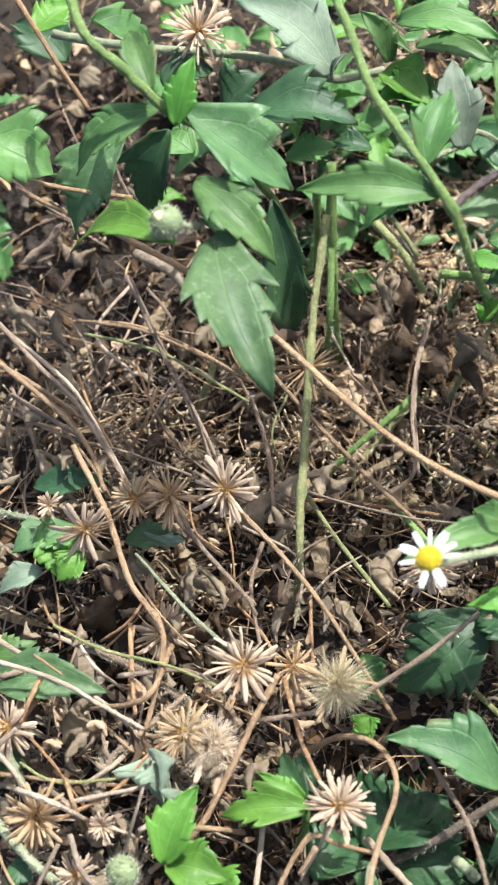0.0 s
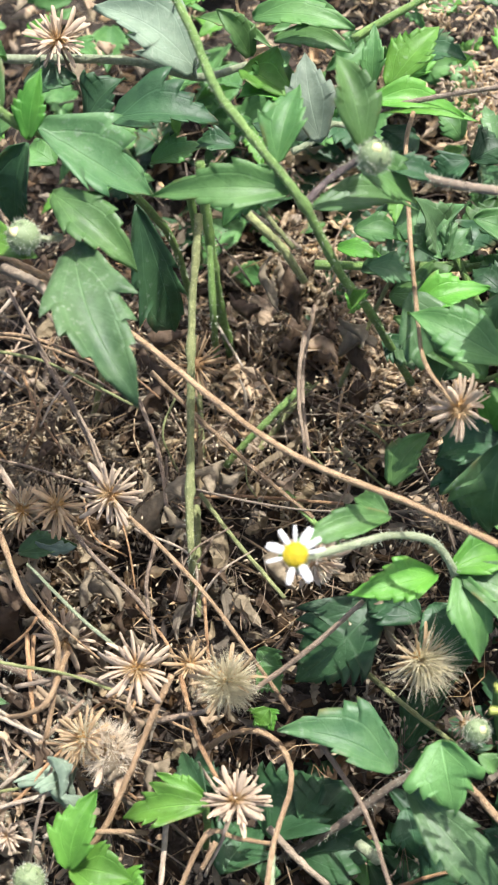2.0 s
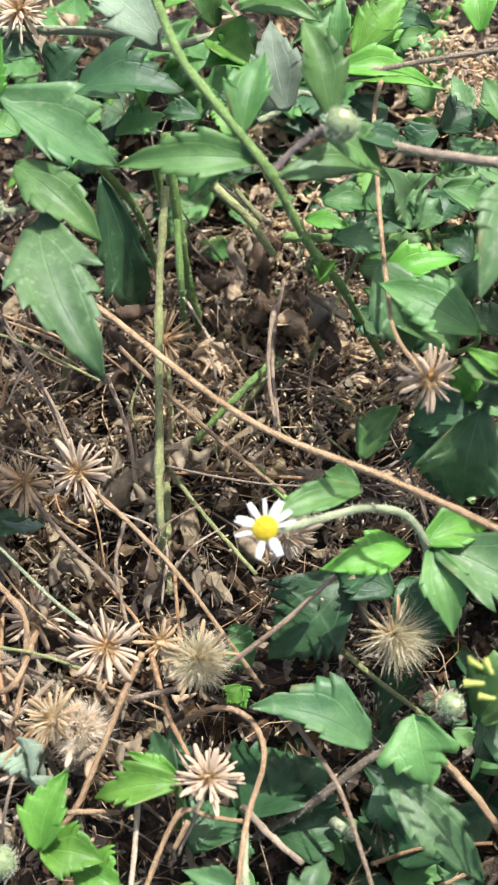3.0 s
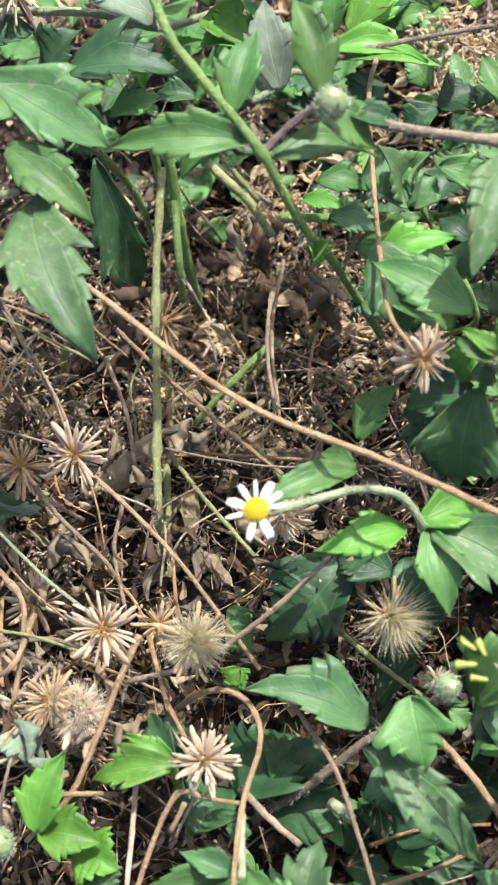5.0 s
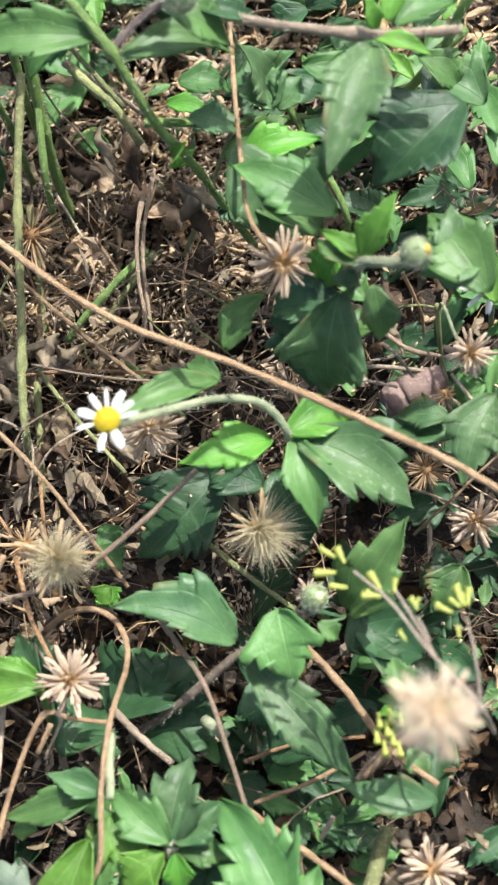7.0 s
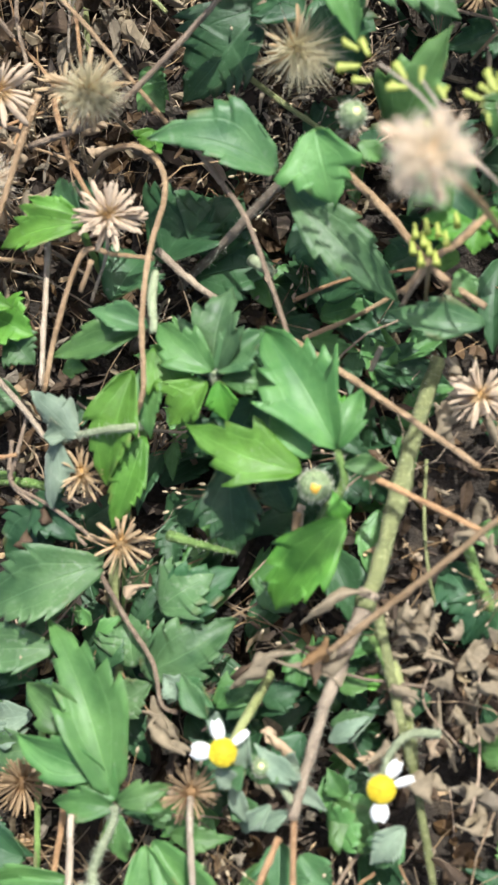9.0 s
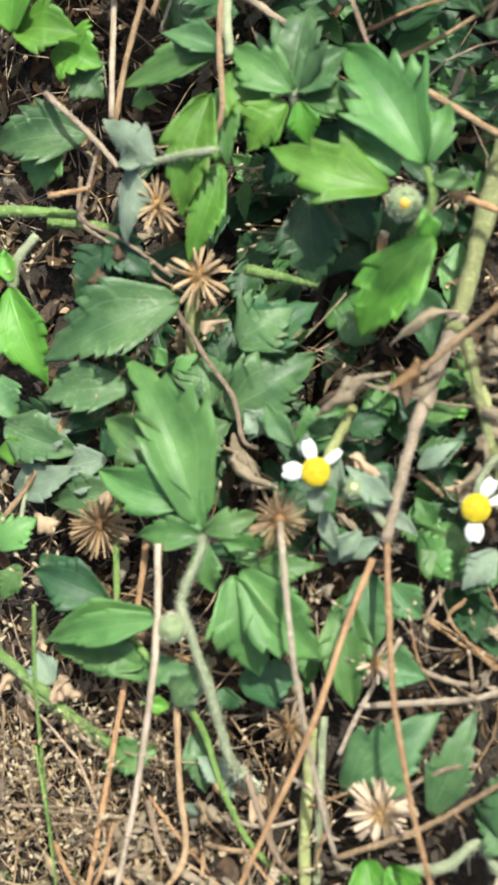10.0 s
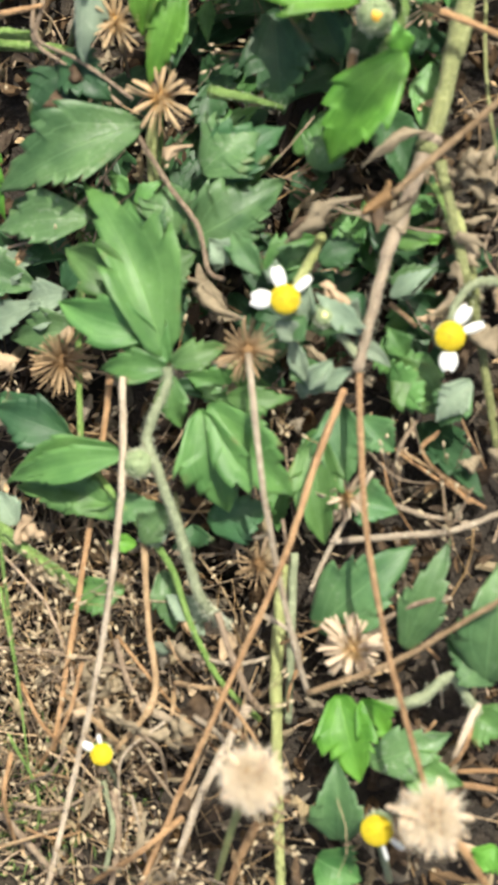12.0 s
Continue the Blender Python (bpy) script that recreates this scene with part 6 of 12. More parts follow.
stem(flower_pair, [(0.0605, -0.1576, 0.0100), (0.0585, -0.1669, 0.0240), (0.0559, -0.1760, 0.0360)], 0.00140, material=STEM_OLIVE, name="flower_stalk")
calyx(flower_pair, (0.0547, -0.1772, 0.0374), (0.22, 0.05, 0.97), 0.0031)
flower(flower_pair, (0.0550, -0.1771, 0.0390), (0.22, 0.05, 0.97), 0.0032, (37, 101, 173), 0.0054, kind="broad_petal", droop=80)
leaf(flower_pair, (0.0588, -0.1804, 0.0340), (0.0542, -0.1850, 0.0300), 0.0066, DUSTY, depth=0.1)
leaf(flower_pair, (0.0522, -0.1814, 0.0340), (0.0568, -0.1852, 0.0300), 0.0053, GREY_LEAF, depth=0.1)
leaf(flower_pair, (0.0538, -0.1709, 0.0340), (0.0498, -0.1694, 0.0340), 0.0053, GREY_LEAF, depth=0.1)
leaf(flower_pair, (0.0609, -0.1840, 0.0300), (0.0664, -0.1776, 0.0300), 0.0092, DUSTY, label="half-closed grey-green bract", depth=0.05)
leaf(flower_pair, (0.0715, -0.1845, 0.0300), (0.0614, -0.1750, 0.0320), 0.0059, GREY_LEAF, depth=0.1)
leaf(flower_pair, (0.0540, -0.1880, 0.0200), (0.0590, -0.1962, 0.0180), 0.0068, DUSTY, depth=0.1)
leaf(flower_pair, (0.0590, -0.1962, 0.0180), (0.0690, -0.1913, 0.0200), 0.0049, GREY_LEAF, depth=0.1)
stem(flower_pair, [(0.0709, -0.1907, 0.0260), (0.0660, -0.1840, 0.0280), (0.0623, -0.1814, 0.0300)], 0.00110, material=STEM_PALE, hairy=40, name="flower_stalk")
bud(flower_pair, (0.0633, -0.1805, 0.0330), (0.17, 0.14, 0.97), 0.0024)
leaf(flower_pair, (0.0373, -0.1588, 0.0160), (0.0470, -0.1664, 0.0160), 0.0070, DUSTY, depth=0.2)
leaf(flower_pair, (0.0413, -0.1573, 0.0140), (0.0339, -0.1653, 0.0140), 0.0062, GREY_LEAF, depth=0.2)

flower_right = thing("daisy_plant", (0.1000, -0.1751, 0.0000), "yellow daisy with white petals on a curved stalk", "plant")
stem(flower_right, [(0.1056, -0.1724, 0.0180), (0.0990, -0.1724, 0.0200), (0.0950, -0.1752, 0.0220), (0.0922, -0.1804, 0.0220), (0.0917, -0.1844, 0.0220)], 0.00120, material=STEM_PALE, hairy=60, name="flower_stalk")
calyx(flower_right, (0.0914, -0.1855, 0.0244), (0.21, -0.15, 0.97), 0.0031)
flower(flower_right, (0.0918, -0.1857, 0.0260), (0.21, -0.15, 0.97), 0.0033, (15, 55, -97), 0.0055, kind="broad_petal", droop=80)
leaf(flower_right, (0.0955, -0.1960, 0.0150), (0.0883, -0.2058, 0.0120), 0.0095, DUSTY, depth=0.1)
crumpled("withered_leaf", (0.0915, -0.1801, 0.0220), (1.00, 0.03, 0.00), 0.0093, 0.0053, DEAD_GREY, owner=flower_right, label="grey withered bract", twist=200)
crumpled("dead_leaf", (0.0991, -0.1872, 0.0135), (0.66, -0.69, -0.31), 0.0098, 0.0082, DEAD_GREY, label="crumpled grey-brown dead leaf in the litter", twist=200)

head_l1 = thing("dry_daisy", (0.0392, -0.1838, 0.0000), "brown spiky daisy head on a long tan stalk", "dry flower", "dry daisy heads")
seed_head(head_l1, (0.0438, -0.1872, 0.0270), (0.06, -0.15, 0.99), 0.0083, "brown", rays=26, spread=(25, 100))
stem(head_l1, [(0.0447, -0.1885, 0.0300), (0.0463, -0.1969, 0.0360), (0.0482, -0.2192, 0.0360), (0.0501, -0.2376, 0.0300), (0.0525, -0.2569, 0.0220), (0.0548, -0.2693, 0.0160)], 0.00085, material=STRAW_PALE, name="stalk")
straw([(0.0549, -0.2693, 0.0170), (0.0765, -0.2614, 0.0220), (0.0900, -0.2537, 0.0260), (0.1032, -0.2459, 0.0300)], 0.00080, material=STRAW, label="long tan stalk in the litter")

head_l2 = thing("dry_daisy", (0.0828, -0.3022, 0.0000), "large fluffy tan seed head on an orange stalk", "dry flower", "dry daisy heads")
stem(head_l2, [(0.0705, -0.1935, 0.0280), (0.0706, -0.2069, 0.0300), (0.0714, -0.2291, 0.0320), (0.0750, -0.2536, 0.0340), (0.0797, -0.2737, 0.0360), (0.0848, -0.2938, 0.0360)], 0.00085, material=STRAW_RED, name="stalk")
seed_head(head_l2, (0.0849, -0.2942, 0.0400), (0.07, 0.05, 1.00), 0.0100, "pale", rays=40, spread=(10, 100), fluff=150)
straw([(0.0889, -0.2991, 0.0340), (0.0924, -0.3050, 0.0300), (0.0982, -0.3175, 0.0200)], 0.00110, material=STRAW_RED, label="thick orange-tan stalk in the litter")
straw([(0.0671, -0.1974, 0.0300), (0.0603, -0.2143, 0.0320), (0.0518, -0.2375, 0.0320), (0.0366, -0.2676, 0.0260), (0.0252, -0.2893, 0.0200), (0.0105, -0.3193, 0.0140)], 0.00085, material=STRAW_RED, label="long reddish dry stalk slanting over the leaves")

head_ball = thing("dry_daisy", (0.0377, -0.2928, 0.0000), "round fluffy tan seed ball on a green stalk", "dry flower", "dry daisy heads")
seed_head(head_ball, (0.0455, -0.2849, 0.0450), (0.17, 0.05, 0.98), 0.0095, "pale", rays=22, spread=(10, 110), fluff=220, core=0.3)
stem(head_ball, [(0.0445, -0.2865, 0.0430), (0.0379, -0.2992, 0.0300), (0.0276, -0.3197, 0.0000)], 0.00100, material=STEM_OLIVE, name="stalk")

small_yellow = thing("daisy_plant", (-0.0013, -0.2865, 0.0000), "tiny yellow daisy withering in the litter", "plant")
calyx(small_yellow, (0.0041, -0.2835, 0.0188), (0.17, 0.05, 0.98), 0.0024)
flower(small_yellow, (0.0043, -0.2835, 0.0200), (0.17, 0.05, 0.98), 0.0025, (95, 145), 0.0033, kind="broad_petal", droop=80)
stem(small_yellow, [(0.0037, -0.2850, 0.0180), (0.0043, -0.2898, 0.0100), (0.0030, -0.2958, 0.0000)], 0.00070, material=STEM_PALE, name="flower_stalk")
leaf(small_yellow, (0.0058, -0.2834, 0.0150), (-0.0005, -0.2816, 0.0180), 0.0033, FRESH, depth=0.05)

half_hidden_flower = thing("daisy_plant", (0.0701, -0.3051, 0.0000), "yellow daisy half hidden by a seed head", "plant")
calyx(half_hidden_flower, (0.0719, -0.2986, 0.0283), (-0.03, -0.14, 0.99), 0.0032)
flower(half_hidden_flower, (0.0718, -0.2989, 0.0300), (-0.03, -0.14, 0.99), 0.0034, (-79, -40), 0.0052, kind="petal", droop=80)
stem(half_hidden_flower, [(0.0717, -0.3010, 0.0260), (0.0717, -0.3093, 0.0120), (0.0719, -0.3175, 0.0000)], 0.00110, material=STEM_PALE, name="flower_stalk")

head_b1 = thing("dry_daisy", (-0.0099, -0.1846, 0.0000), "dark brown withered daisy head lying low", "dry flower", "dry daisy heads")
seed_head(head_b1, (-0.0057, -0.1862, 0.0140), (0.24, -0.34, 0.91), 0.0094, "brown", rays=40, spread=(10, 100))
stem(head_b1, [(-0.0063, -0.1860, 0.0120), (-0.0050, -0.1811, 0.0060), (-0.0052, -0.1789, 0.0000)], 0.00070, material=STRAW_DULL, name="stalk")

head_b2 = thing("dry_daisy", (0.0643, -0.2603, 0.0000), "white-tipped dry daisy head in the shade", "dry flower", "dry daisy heads")
seed_head(head_b2, (0.0658, -0.2591, 0.0140), (0.07, 0.05, 1.00), 0.0090, "pale", rays=28, spread=(20, 100))
stem(head_b2, [(0.0656, -0.2596, 0.0120), (0.0705, -0.2552, 0.0120), (0.0787, -0.2494, 0.0100), (0.0896, -0.2476, 0.0080)], 0.00080, material=STRAW_PALE, name="stalk")

head_b3 = thing("dry_daisy", (0.0635, -0.2228, 0.0000), "small pale dry daisy head", "dry flower", "dry daisy heads")
seed_head(head_b3, (0.0649, -0.2223, 0.0130), (0.15, -0.34, 0.93), 0.0063, "pale", rays=18, spread=(15, 80))
stem(head_b3, [(0.0648, -0.2222, 0.0120), (0.0668, -0.2180, 0.0060), (0.0677, -0.2165, 0.0000)], 0.00060, material=STRAW_DULL, name="stalk")

head_b4 = thing("dry_daisy", (0.0412, -0.2387, 0.0000), "dull brown dry daisy head under the leaves", "dry flower", "dry daisy heads")
seed_head(head_b4, (0.0428, -0.2384, 0.0100), (0.15, -0.34, 0.93), 0.0070, "brown", rays=22, spread=(15, 90))
stem(head_b4, [(0.0425, -0.2385, 0.0080), (0.0437, -0.2329, 0.0060), (0.0436, -0.2302, 0.0000)], 0.00060, material=STRAW_DULL, name="stalk")
straw([(0.0151, -0.1928, 0.0340), (0.0136, -0.2208, 0.0320), (0.0053, -0.2576, 0.0220), (-0.0032, -0.2849, 0.0140), (-0.0145, -0.3213, 0.0080)], 0.00090, material=STRAW_PALE, label="long upright tan dry stalk")
straw([(0.0086, -0.1874, 0.0200), (0.0060, -0.2040, 0.0180), (-0.0024, -0.2444, 0.0140), (-0.0110, -0.2842, 0.0100)], 0.00090, material=STRAW_RED, label="reddish-tan dry stalk in the litter")
straw([(0.0150, -0.2307, 0.0160), (0.0151, -0.2517, 0.0140), (0.0157, -0.2707, 0.0120), (0.0052, -0.2842, 0.0100)], 0.00090, material=STRAW, label="bent tan dry stalk", knots=(0.72,))
straw([(0.0608, -0.2332, 0.0120), (0.0768, -0.2321, 0.0140), (0.0903, -0.2311, 0.0140), (0.1025, -0.2270, 0.0140)], 0.00090, material=STRAW_PALE, label="straight bleached stalk in the litter")
straw([(0.0553, -0.2449, 0.0100), (0.0615, -0.2332, 0.0120), (0.0718, -0.2163, 0.0140)], 0.00070, material=STRAW_PALE, label="thin bleached stalk in the litter")
straw([(0.0755, -0.2099, 0.0060), (0.0851, -0.2172, 0.0080), (0.0958, -0.2244, 0.0100)], 0.00048, material=STRAW_RED, label="thin reddish stalk in the litter")
straw([(0.0874, -0.2075, 0.0060), (0.0836, -0.2116, 0.0080), (0.0905, -0.2201, 0.0080), (0.0984, -0.2258, 0.0060)], 0.00048, material=STRAW_RED, label="kinked reddish stalk in the litter")
straw([(0.0682, -0.2209, 0.0060), (0.0820, -0.2268, 0.0080), (0.0901, -0.2284, 0.0060)], 0.00082, material=STEM_BROWN, label="brown dry stem in the shade")
straw([(0.0330, -0.2497, 0.0160), (0.0359, -0.2602, 0.0140), (0.0396, -0.2701, 0.0120), (0.0423, -0.2747, 0.0080)], 0.00090, material=STRAW_DULL, label="weathered dry stalk in the litter")
straw([(0.0395, -0.2728, 0.0120), (0.0273, -0.2938, 0.0100), (0.0173, -0.3170, 0.0060)], 0.00120, material=STRAW_PALE, label="pale dry stalk in the litter")
straw([(0.0482, -0.2386, 0.0080), (0.0457, -0.2666, 0.0060), (0.0450, -0.2948, 0.0040), (0.0450, -0.3214, 0.0030)], 0.00160, material=STEM_OLIVE, label="pale olive stem with bleached scars")
straw([(0.0511, -0.2358, 0.0080), (0.0495, -0.2597, 0.0060), (0.0480, -0.2781, 0.0040)], 0.00120, material=STEM_PALE, label="pale jointed stem in the litter")
straw([(0.0422, -0.2999, 0.0200), (0.0361, -0.3107, 0.0140), (0.0331, -0.3185, 0.0100)], 0.00110, material=STRAW_RED, label="tan stalk in the litter")
straw([(0.0710, -0.1171, 0.0260), (0.0700, -0.1212, 0.0240), (0.0683, -0.1275, 0.0200)], 0.00120, material=STRAW, label="short tan stalk stump")
straw([(0.0950, -0.2726, 0.0100), (0.0891, -0.2864, 0.0080)], 0.00120, material=STRAW_PALE, label="short bleached stalk in the litter")
straw([(0.0990, -0.2937, 0.0080), (0.0745, -0.2902, 0.0060)], 0.00080, material=STRAW_RED, label="reddish dry stalk in the litter")
straw([(-0.0083, -0.0953, 0.0240), (-0.0091, -0.1060, 0.0220), (-0.0034, -0.1115, 0.0220), (0.0032, -0.1157, 0.0200), (0.0130, -0.1241, 0.0220)], 0.00060, material=STRAW_DULL, label="thin kinked dry stalk")
straw([(-0.0151, -0.1018, 0.0300), (-0.0043, -0.1006, 0.0300)], 0.00080, material=STRAW_RED, label="thin orange stalk in the litter")
straw([(-0.0232, -0.1705, 0.0100), (-0.0178, -0.1609, 0.0120), (-0.0132, -0.1538, 0.0120)], 0.00090, material=STRAW, label="yellow-tan dry stalk in the litter")
straw([(0.0037, -0.2943, 0.0080), (0.0044, -0.3060, 0.0060), (0.0014, -0.3206, 0.0040)], 0.00100, material=STRAW_DULL)
straw([(-0.0267, -0.3006, 0.0060), (-0.0120, -0.3161, 0.0060)], 0.00100, material=STRAW_DULL)
straw([(0.0114, -0.2732, 0.0080), (0.0229, -0.2789, 0.0080)], 0.00120, material=STEM_BROWN)

green_stems = thing("weed_stem", (0.0303, -0.2672, 0.0000), "bright green bare weed stems", "plant")
stem(green_stems, [(0.0034, -0.2138, 0.0220), (0.0126, -0.2251, 0.0200), (0.0213, -0.2378, 0.0160), (0.0258, -0.2534, 0.0120), (0.0318, -0.2670, 0.0080), (0.0402, -0.2779, 0.0000)], 0.00100, material=STEM)
stem(green_stems, [(-0.0008, -0.1661, 0.0120), (-0.0019, -0.1876, 0.0120), (-0.0026, -0.2090, 0.0100)], 0.00100, material=STEM_OLIVE)
stem(green_stems, [(-0.0264, -0.2270, 0.0120), (-0.0146, -0.2351, 0.0120), (-0.0041, -0.2440, 0.0080)], 0.00190, material=STEM, hairy=60)
stem(green_stems, [(-0.0207, -0.1040, 0.0140), (-0.0078, -0.1052, 0.0120), (0.0020, -0.1075, 0.0100)], 0.00160, material=STEM, hairy=40)

grass_blade = thing("grass_blade", (-0.0196, -0.2959, 0.0000), "thin green grass blades in the litter", "grass")
stem(grass_blade, [(-0.0230, -0.2427, 0.0140), (-0.0196, -0.2656, 0.0120), (-0.0196, -0.3003, 0.0000)], 0.00050, 0.00020, material=STEM, name="blade")
stem(grass_blade, [(-0.0228, -0.2800, 0.0100), (-0.0162, -0.2977, 0.0060), (-0.0230, -0.3191, 0.0000)], 0.00045, 0.00020, material=STEM, name="blade")

shoot_j = thing("daisy_plant", (0.0788, -0.2745, 0.0000), "dusty lobed leaves on a fuzzy grey stem", "plant")
stem(shoot_j, [(0.0710, -0.2734, 0.0080), (0.0809, -0.2716, 0.0120), (0.0892, -0.2660, 0.0140), (0.0930, -0.2716, 0.0120), (0.0980, -0.2787, 0.0000)], 0.00160, material=STEM_PALE, hairy=80)
leaf(shoot_j, (0.0553, -0.2548, 0.0060), (0.0812, -0.2343, 0.0100), 0.0180, DUSTY, teeth=4, depth=0.3)
leaf(shoot_j, (0.0776, -0.2598, 0.0080), (0.0899, -0.2331, 0.0120), 0.0110, DUSTY, teeth=4, depth=0.3)
leaf(shoot_j, (0.0999, -0.2663, 0.0120), (0.0883, -0.2565, 0.0160), 0.0121, DUSTY, depth=0.25)
leaf(shoot_j, (0.0972, -0.2674, 0.0140), (0.1011, -0.2392, 0.0200), 0.0173, DUSTY, teeth=4, depth=0.3)
leaf(shoot_j, (0.0616, -0.2704, 0.0100), (0.0665, -0.2915, 0.0100), 0.0151, FRESH, teeth=4, depth=0.35)
leaf(shoot_j, (0.0673, -0.2716, 0.0120), (0.0737, -0.2800, 0.0100), 0.0110, FRESH, teeth=3)
leaf(shoot_j, (0.0681, -0.2868, 0.0100), (0.0887, -0.2800, 0.0100), 0.0123, DUSTY, depth=0.2)
leaf(shoot_j, (0.0748, -0.2857, 0.0080), (0.0909, -0.2924, 0.0080), 0.0110, GREEN)
leaf(shoot_j, (0.0604, -0.3063, 0.0080), (0.0609, -0.2855, 0.0140), 0.0130, DUSTY, depth=0.1)
leaf(shoot_j, (0.0545, -0.3109, 0.0060), (0.0655, -0.3162, 0.0060), 0.0153, GREEN)
leaf(shoot_j, (0.0985, -0.3076, 0.0060), (0.0929, -0.3131, 0.0060), 0.0082, FRESH)
leaf(shoot_j, (0.0928, -0.2751, 0.0060), (0.1021, -0.2806, 0.0060), 0.0110, GREEN)

head_w = thing("dry_daisy", (-0.0133, 0.0111, 0.0000), "pinkish white star-shaped dry daisy head", "dry flower", "dry daisy heads")
seed_head(head_w, (-0.0070, -0.0037, 0.0450), (0.13, -0.35, 0.93), 0.0106, "pale", rays=22, spread=(15, 85), fluff=0, core=0.24)
stem(head_w, [(-0.0071, -0.0033, 0.0440), (-0.0136, 0.0025, 0.0440), (-0.0255, 0.0115, 0.0450), (-0.0429, 0.0274, 0.0460)], 0.00070, material=STEM_PALE, name="stalk")

head_p = thing("dry_daisy", (0.0159, 0.0078, 0.0000), "round greenish seed ball with fine bristles", "dry flower", "dry daisy heads")
ball = seed_head(head_p, (0.0198, -0.0089, 0.0520), (0.30, -0.45, 0.85), 0.0108, "tan", rays=8, spread=(20, 100), core=0.30)
bristles(ball, np.array((0.0205, -0.0095, 0.0515)), unit((0.35, -0.5, 0.8)), 0.0112, 210, FLUFF_GREEN, 0.00022, (0.12, 0.40), (0.35, 0.75), 4)
stem(head_p, [(0.0198, -0.0085, 0.0510), (0.0198, -0.0056, 0.0208), (0.0196, -0.0028, 0.0000)], 0.00070, material=STRAW_DULL, name="stalk")

head_a = thing("dry_daisy", (-0.0270, 0.0713, 0.0000), "dry star daisy head with dark centre", "dry flower", "dry daisy heads")
seed_head(head_a, (-0.0177, 0.0463, 0.0540), (0.13, -0.35, 0.93), 0.0106, "pale", rays=20, spread=(12, 85), fluff=0, core=0.24)
stem(head_a, [(-0.0179, 0.0468, 0.0530), (-0.0263, 0.0668, 0.0450), (-0.0427, 0.0938, 0.0450), (-0.0563, 0.1150, 0.0600)], 0.00060, material=STRAW_DULL, name="stalk")

head_b = thing("dry_daisy", (-0.0449, 0.0674, 0.0000), "tan dry daisy head seen from the side", "dry flower", "dry daisy heads")
seed_head(head_b, (-0.0335, 0.0429, 0.0540), (0.03, -0.36, 0.93), 0.0093, "tan", rays=24, spread=(10, 80), fluff=0, core=0.24)
stem(head_b, [(-0.0337, 0.0433, 0.0530), (-0.0246, 0.0317, 0.0480), (-0.0099, 0.0185, 0.0440), (-0.0055, 0.0134, 0.0400)], 0.00080, material=STRAW_DULL, name="stalk")

head_d = thing("dry_daisy", (-0.0566, 0.0654, 0.0000), "brown bristly dry daisy head", "dry flower", "dry daisy heads")
seed_head(head_d, (-0.0442, 0.0420, 0.0520), (-0.23, -0.14, 0.96), 0.0084, "tan", rays=26, spread=(10, 85), fluff=15, core=0.24)
stem(head_d, [(-0.0445, 0.0425, 0.0510), (-0.0486, 0.0484, 0.0208), (-0.0518, 0.0534, 0.0000)], 0.00070, material=STRAW_DULL, name="stalk")

head_e = thing("dry_daisy", (-0.0721, 0.0538, 0.0000), "ragged pale dry daisy head", "dry flower", "dry daisy heads")
seed_head(head_e, (-0.0585, 0.0326, 0.0500), (0.25, -0.90, 0.36), 0.0094, "pale", rays=22, spread=(10, 80), fluff=0, core=0.24)
stem(head_e, [(-0.0588, 0.0330, 0.0490), (-0.0635, 0.0377, 0.0200), (-0.0671, 0.0419, 0.0000)], 0.00070, material=STRAW_DULL, name="stalk")

head_f = thing("dry_daisy", (-0.0855, 0.0610, 0.0000), "closed dry daisy bud", "dry flower", "dry daisy heads")
seed_head(head_f, (-0.0698, 0.0382, 0.0520), (0.12, -0.26, 0.96), 0.0047, "pale", rays=20, spread=(0, 50), fluff=0, core=0.24)
stem(head_f, [(-0.0701, 0.0386, 0.0510), (-0.0759, 0.0442, 0.0208), (-0.0803, 0.0490, 0.0000)], 0.00070, material=STRAW_DULL, name="stalk")

head_g = thing("dry_daisy", (-0.0196, -0.0163, 0.0000), "large ragged fluffy head among dead leaves", "dry flower", "dry daisy heads")
seed_head(head_g, (-0.0143, -0.0253, 0.0340), (0.13, -0.35, 0.93), 0.0116, "tan", rays=24, spread=(15, 100), fluff=120, core=0.24)
stem(head_g, [(-0.0145, -0.0251, 0.0330), (-0.0149, -0.0265, 0.0136), (-0.0156, -0.0264, 0.0000)], 0.00070, material=STRAW_DULL, name="stalk")

head_h = thing("dry_daisy", (-0.0703, -0.0422, 0.0000), "tan star-shaped dry daisy head", "dry flower", "dry daisy heads")
seed_head(head_h, (-0.0606, -0.0497, 0.0360), (0.13, -0.35, 0.93), 0.0108, "tan", rays=28, spread=(10, 82), fluff=0, core=0.24)
stem(head_h, [(-0.0609, -0.0495, 0.0350), (-0.0635, -0.0516, 0.0144), (-0.0658, -0.0520, 0.0000)], 0.00070, material=STRAW_DULL, name="stalk")

head_i = thing("dry_daisy", (-0.0844, -0.0162, 0.0000), "pale dry daisy head on dry litter", "dry flower", "dry daisy heads")
seed_head(head_i, (-0.0736, -0.0258, 0.0360), (0.13, -0.35, 0.93), 0.0091, "pale", rays=24, spread=(15, 90), fluff=0, core=0.24)
stem(head_i, [(-0.0739, -0.0255, 0.0350), (-0.0770, -0.0267, 0.0144), (-0.0796, -0.0265, 0.0000)], 0.00070, material=STRAW_DULL, name="stalk")

head_j = thing("dry_daisy", (-0.0400, 0.0193, 0.0000), "small dark dry daisy head deep in the litter", "dry flower", "dry daisy heads")
seed_head(head_j, (-0.0368, 0.0138, 0.0160), (0.14, -0.45, 0.88), 0.0101, "pale", rays=18, spread=(40, 95), fluff=0, core=0.24)
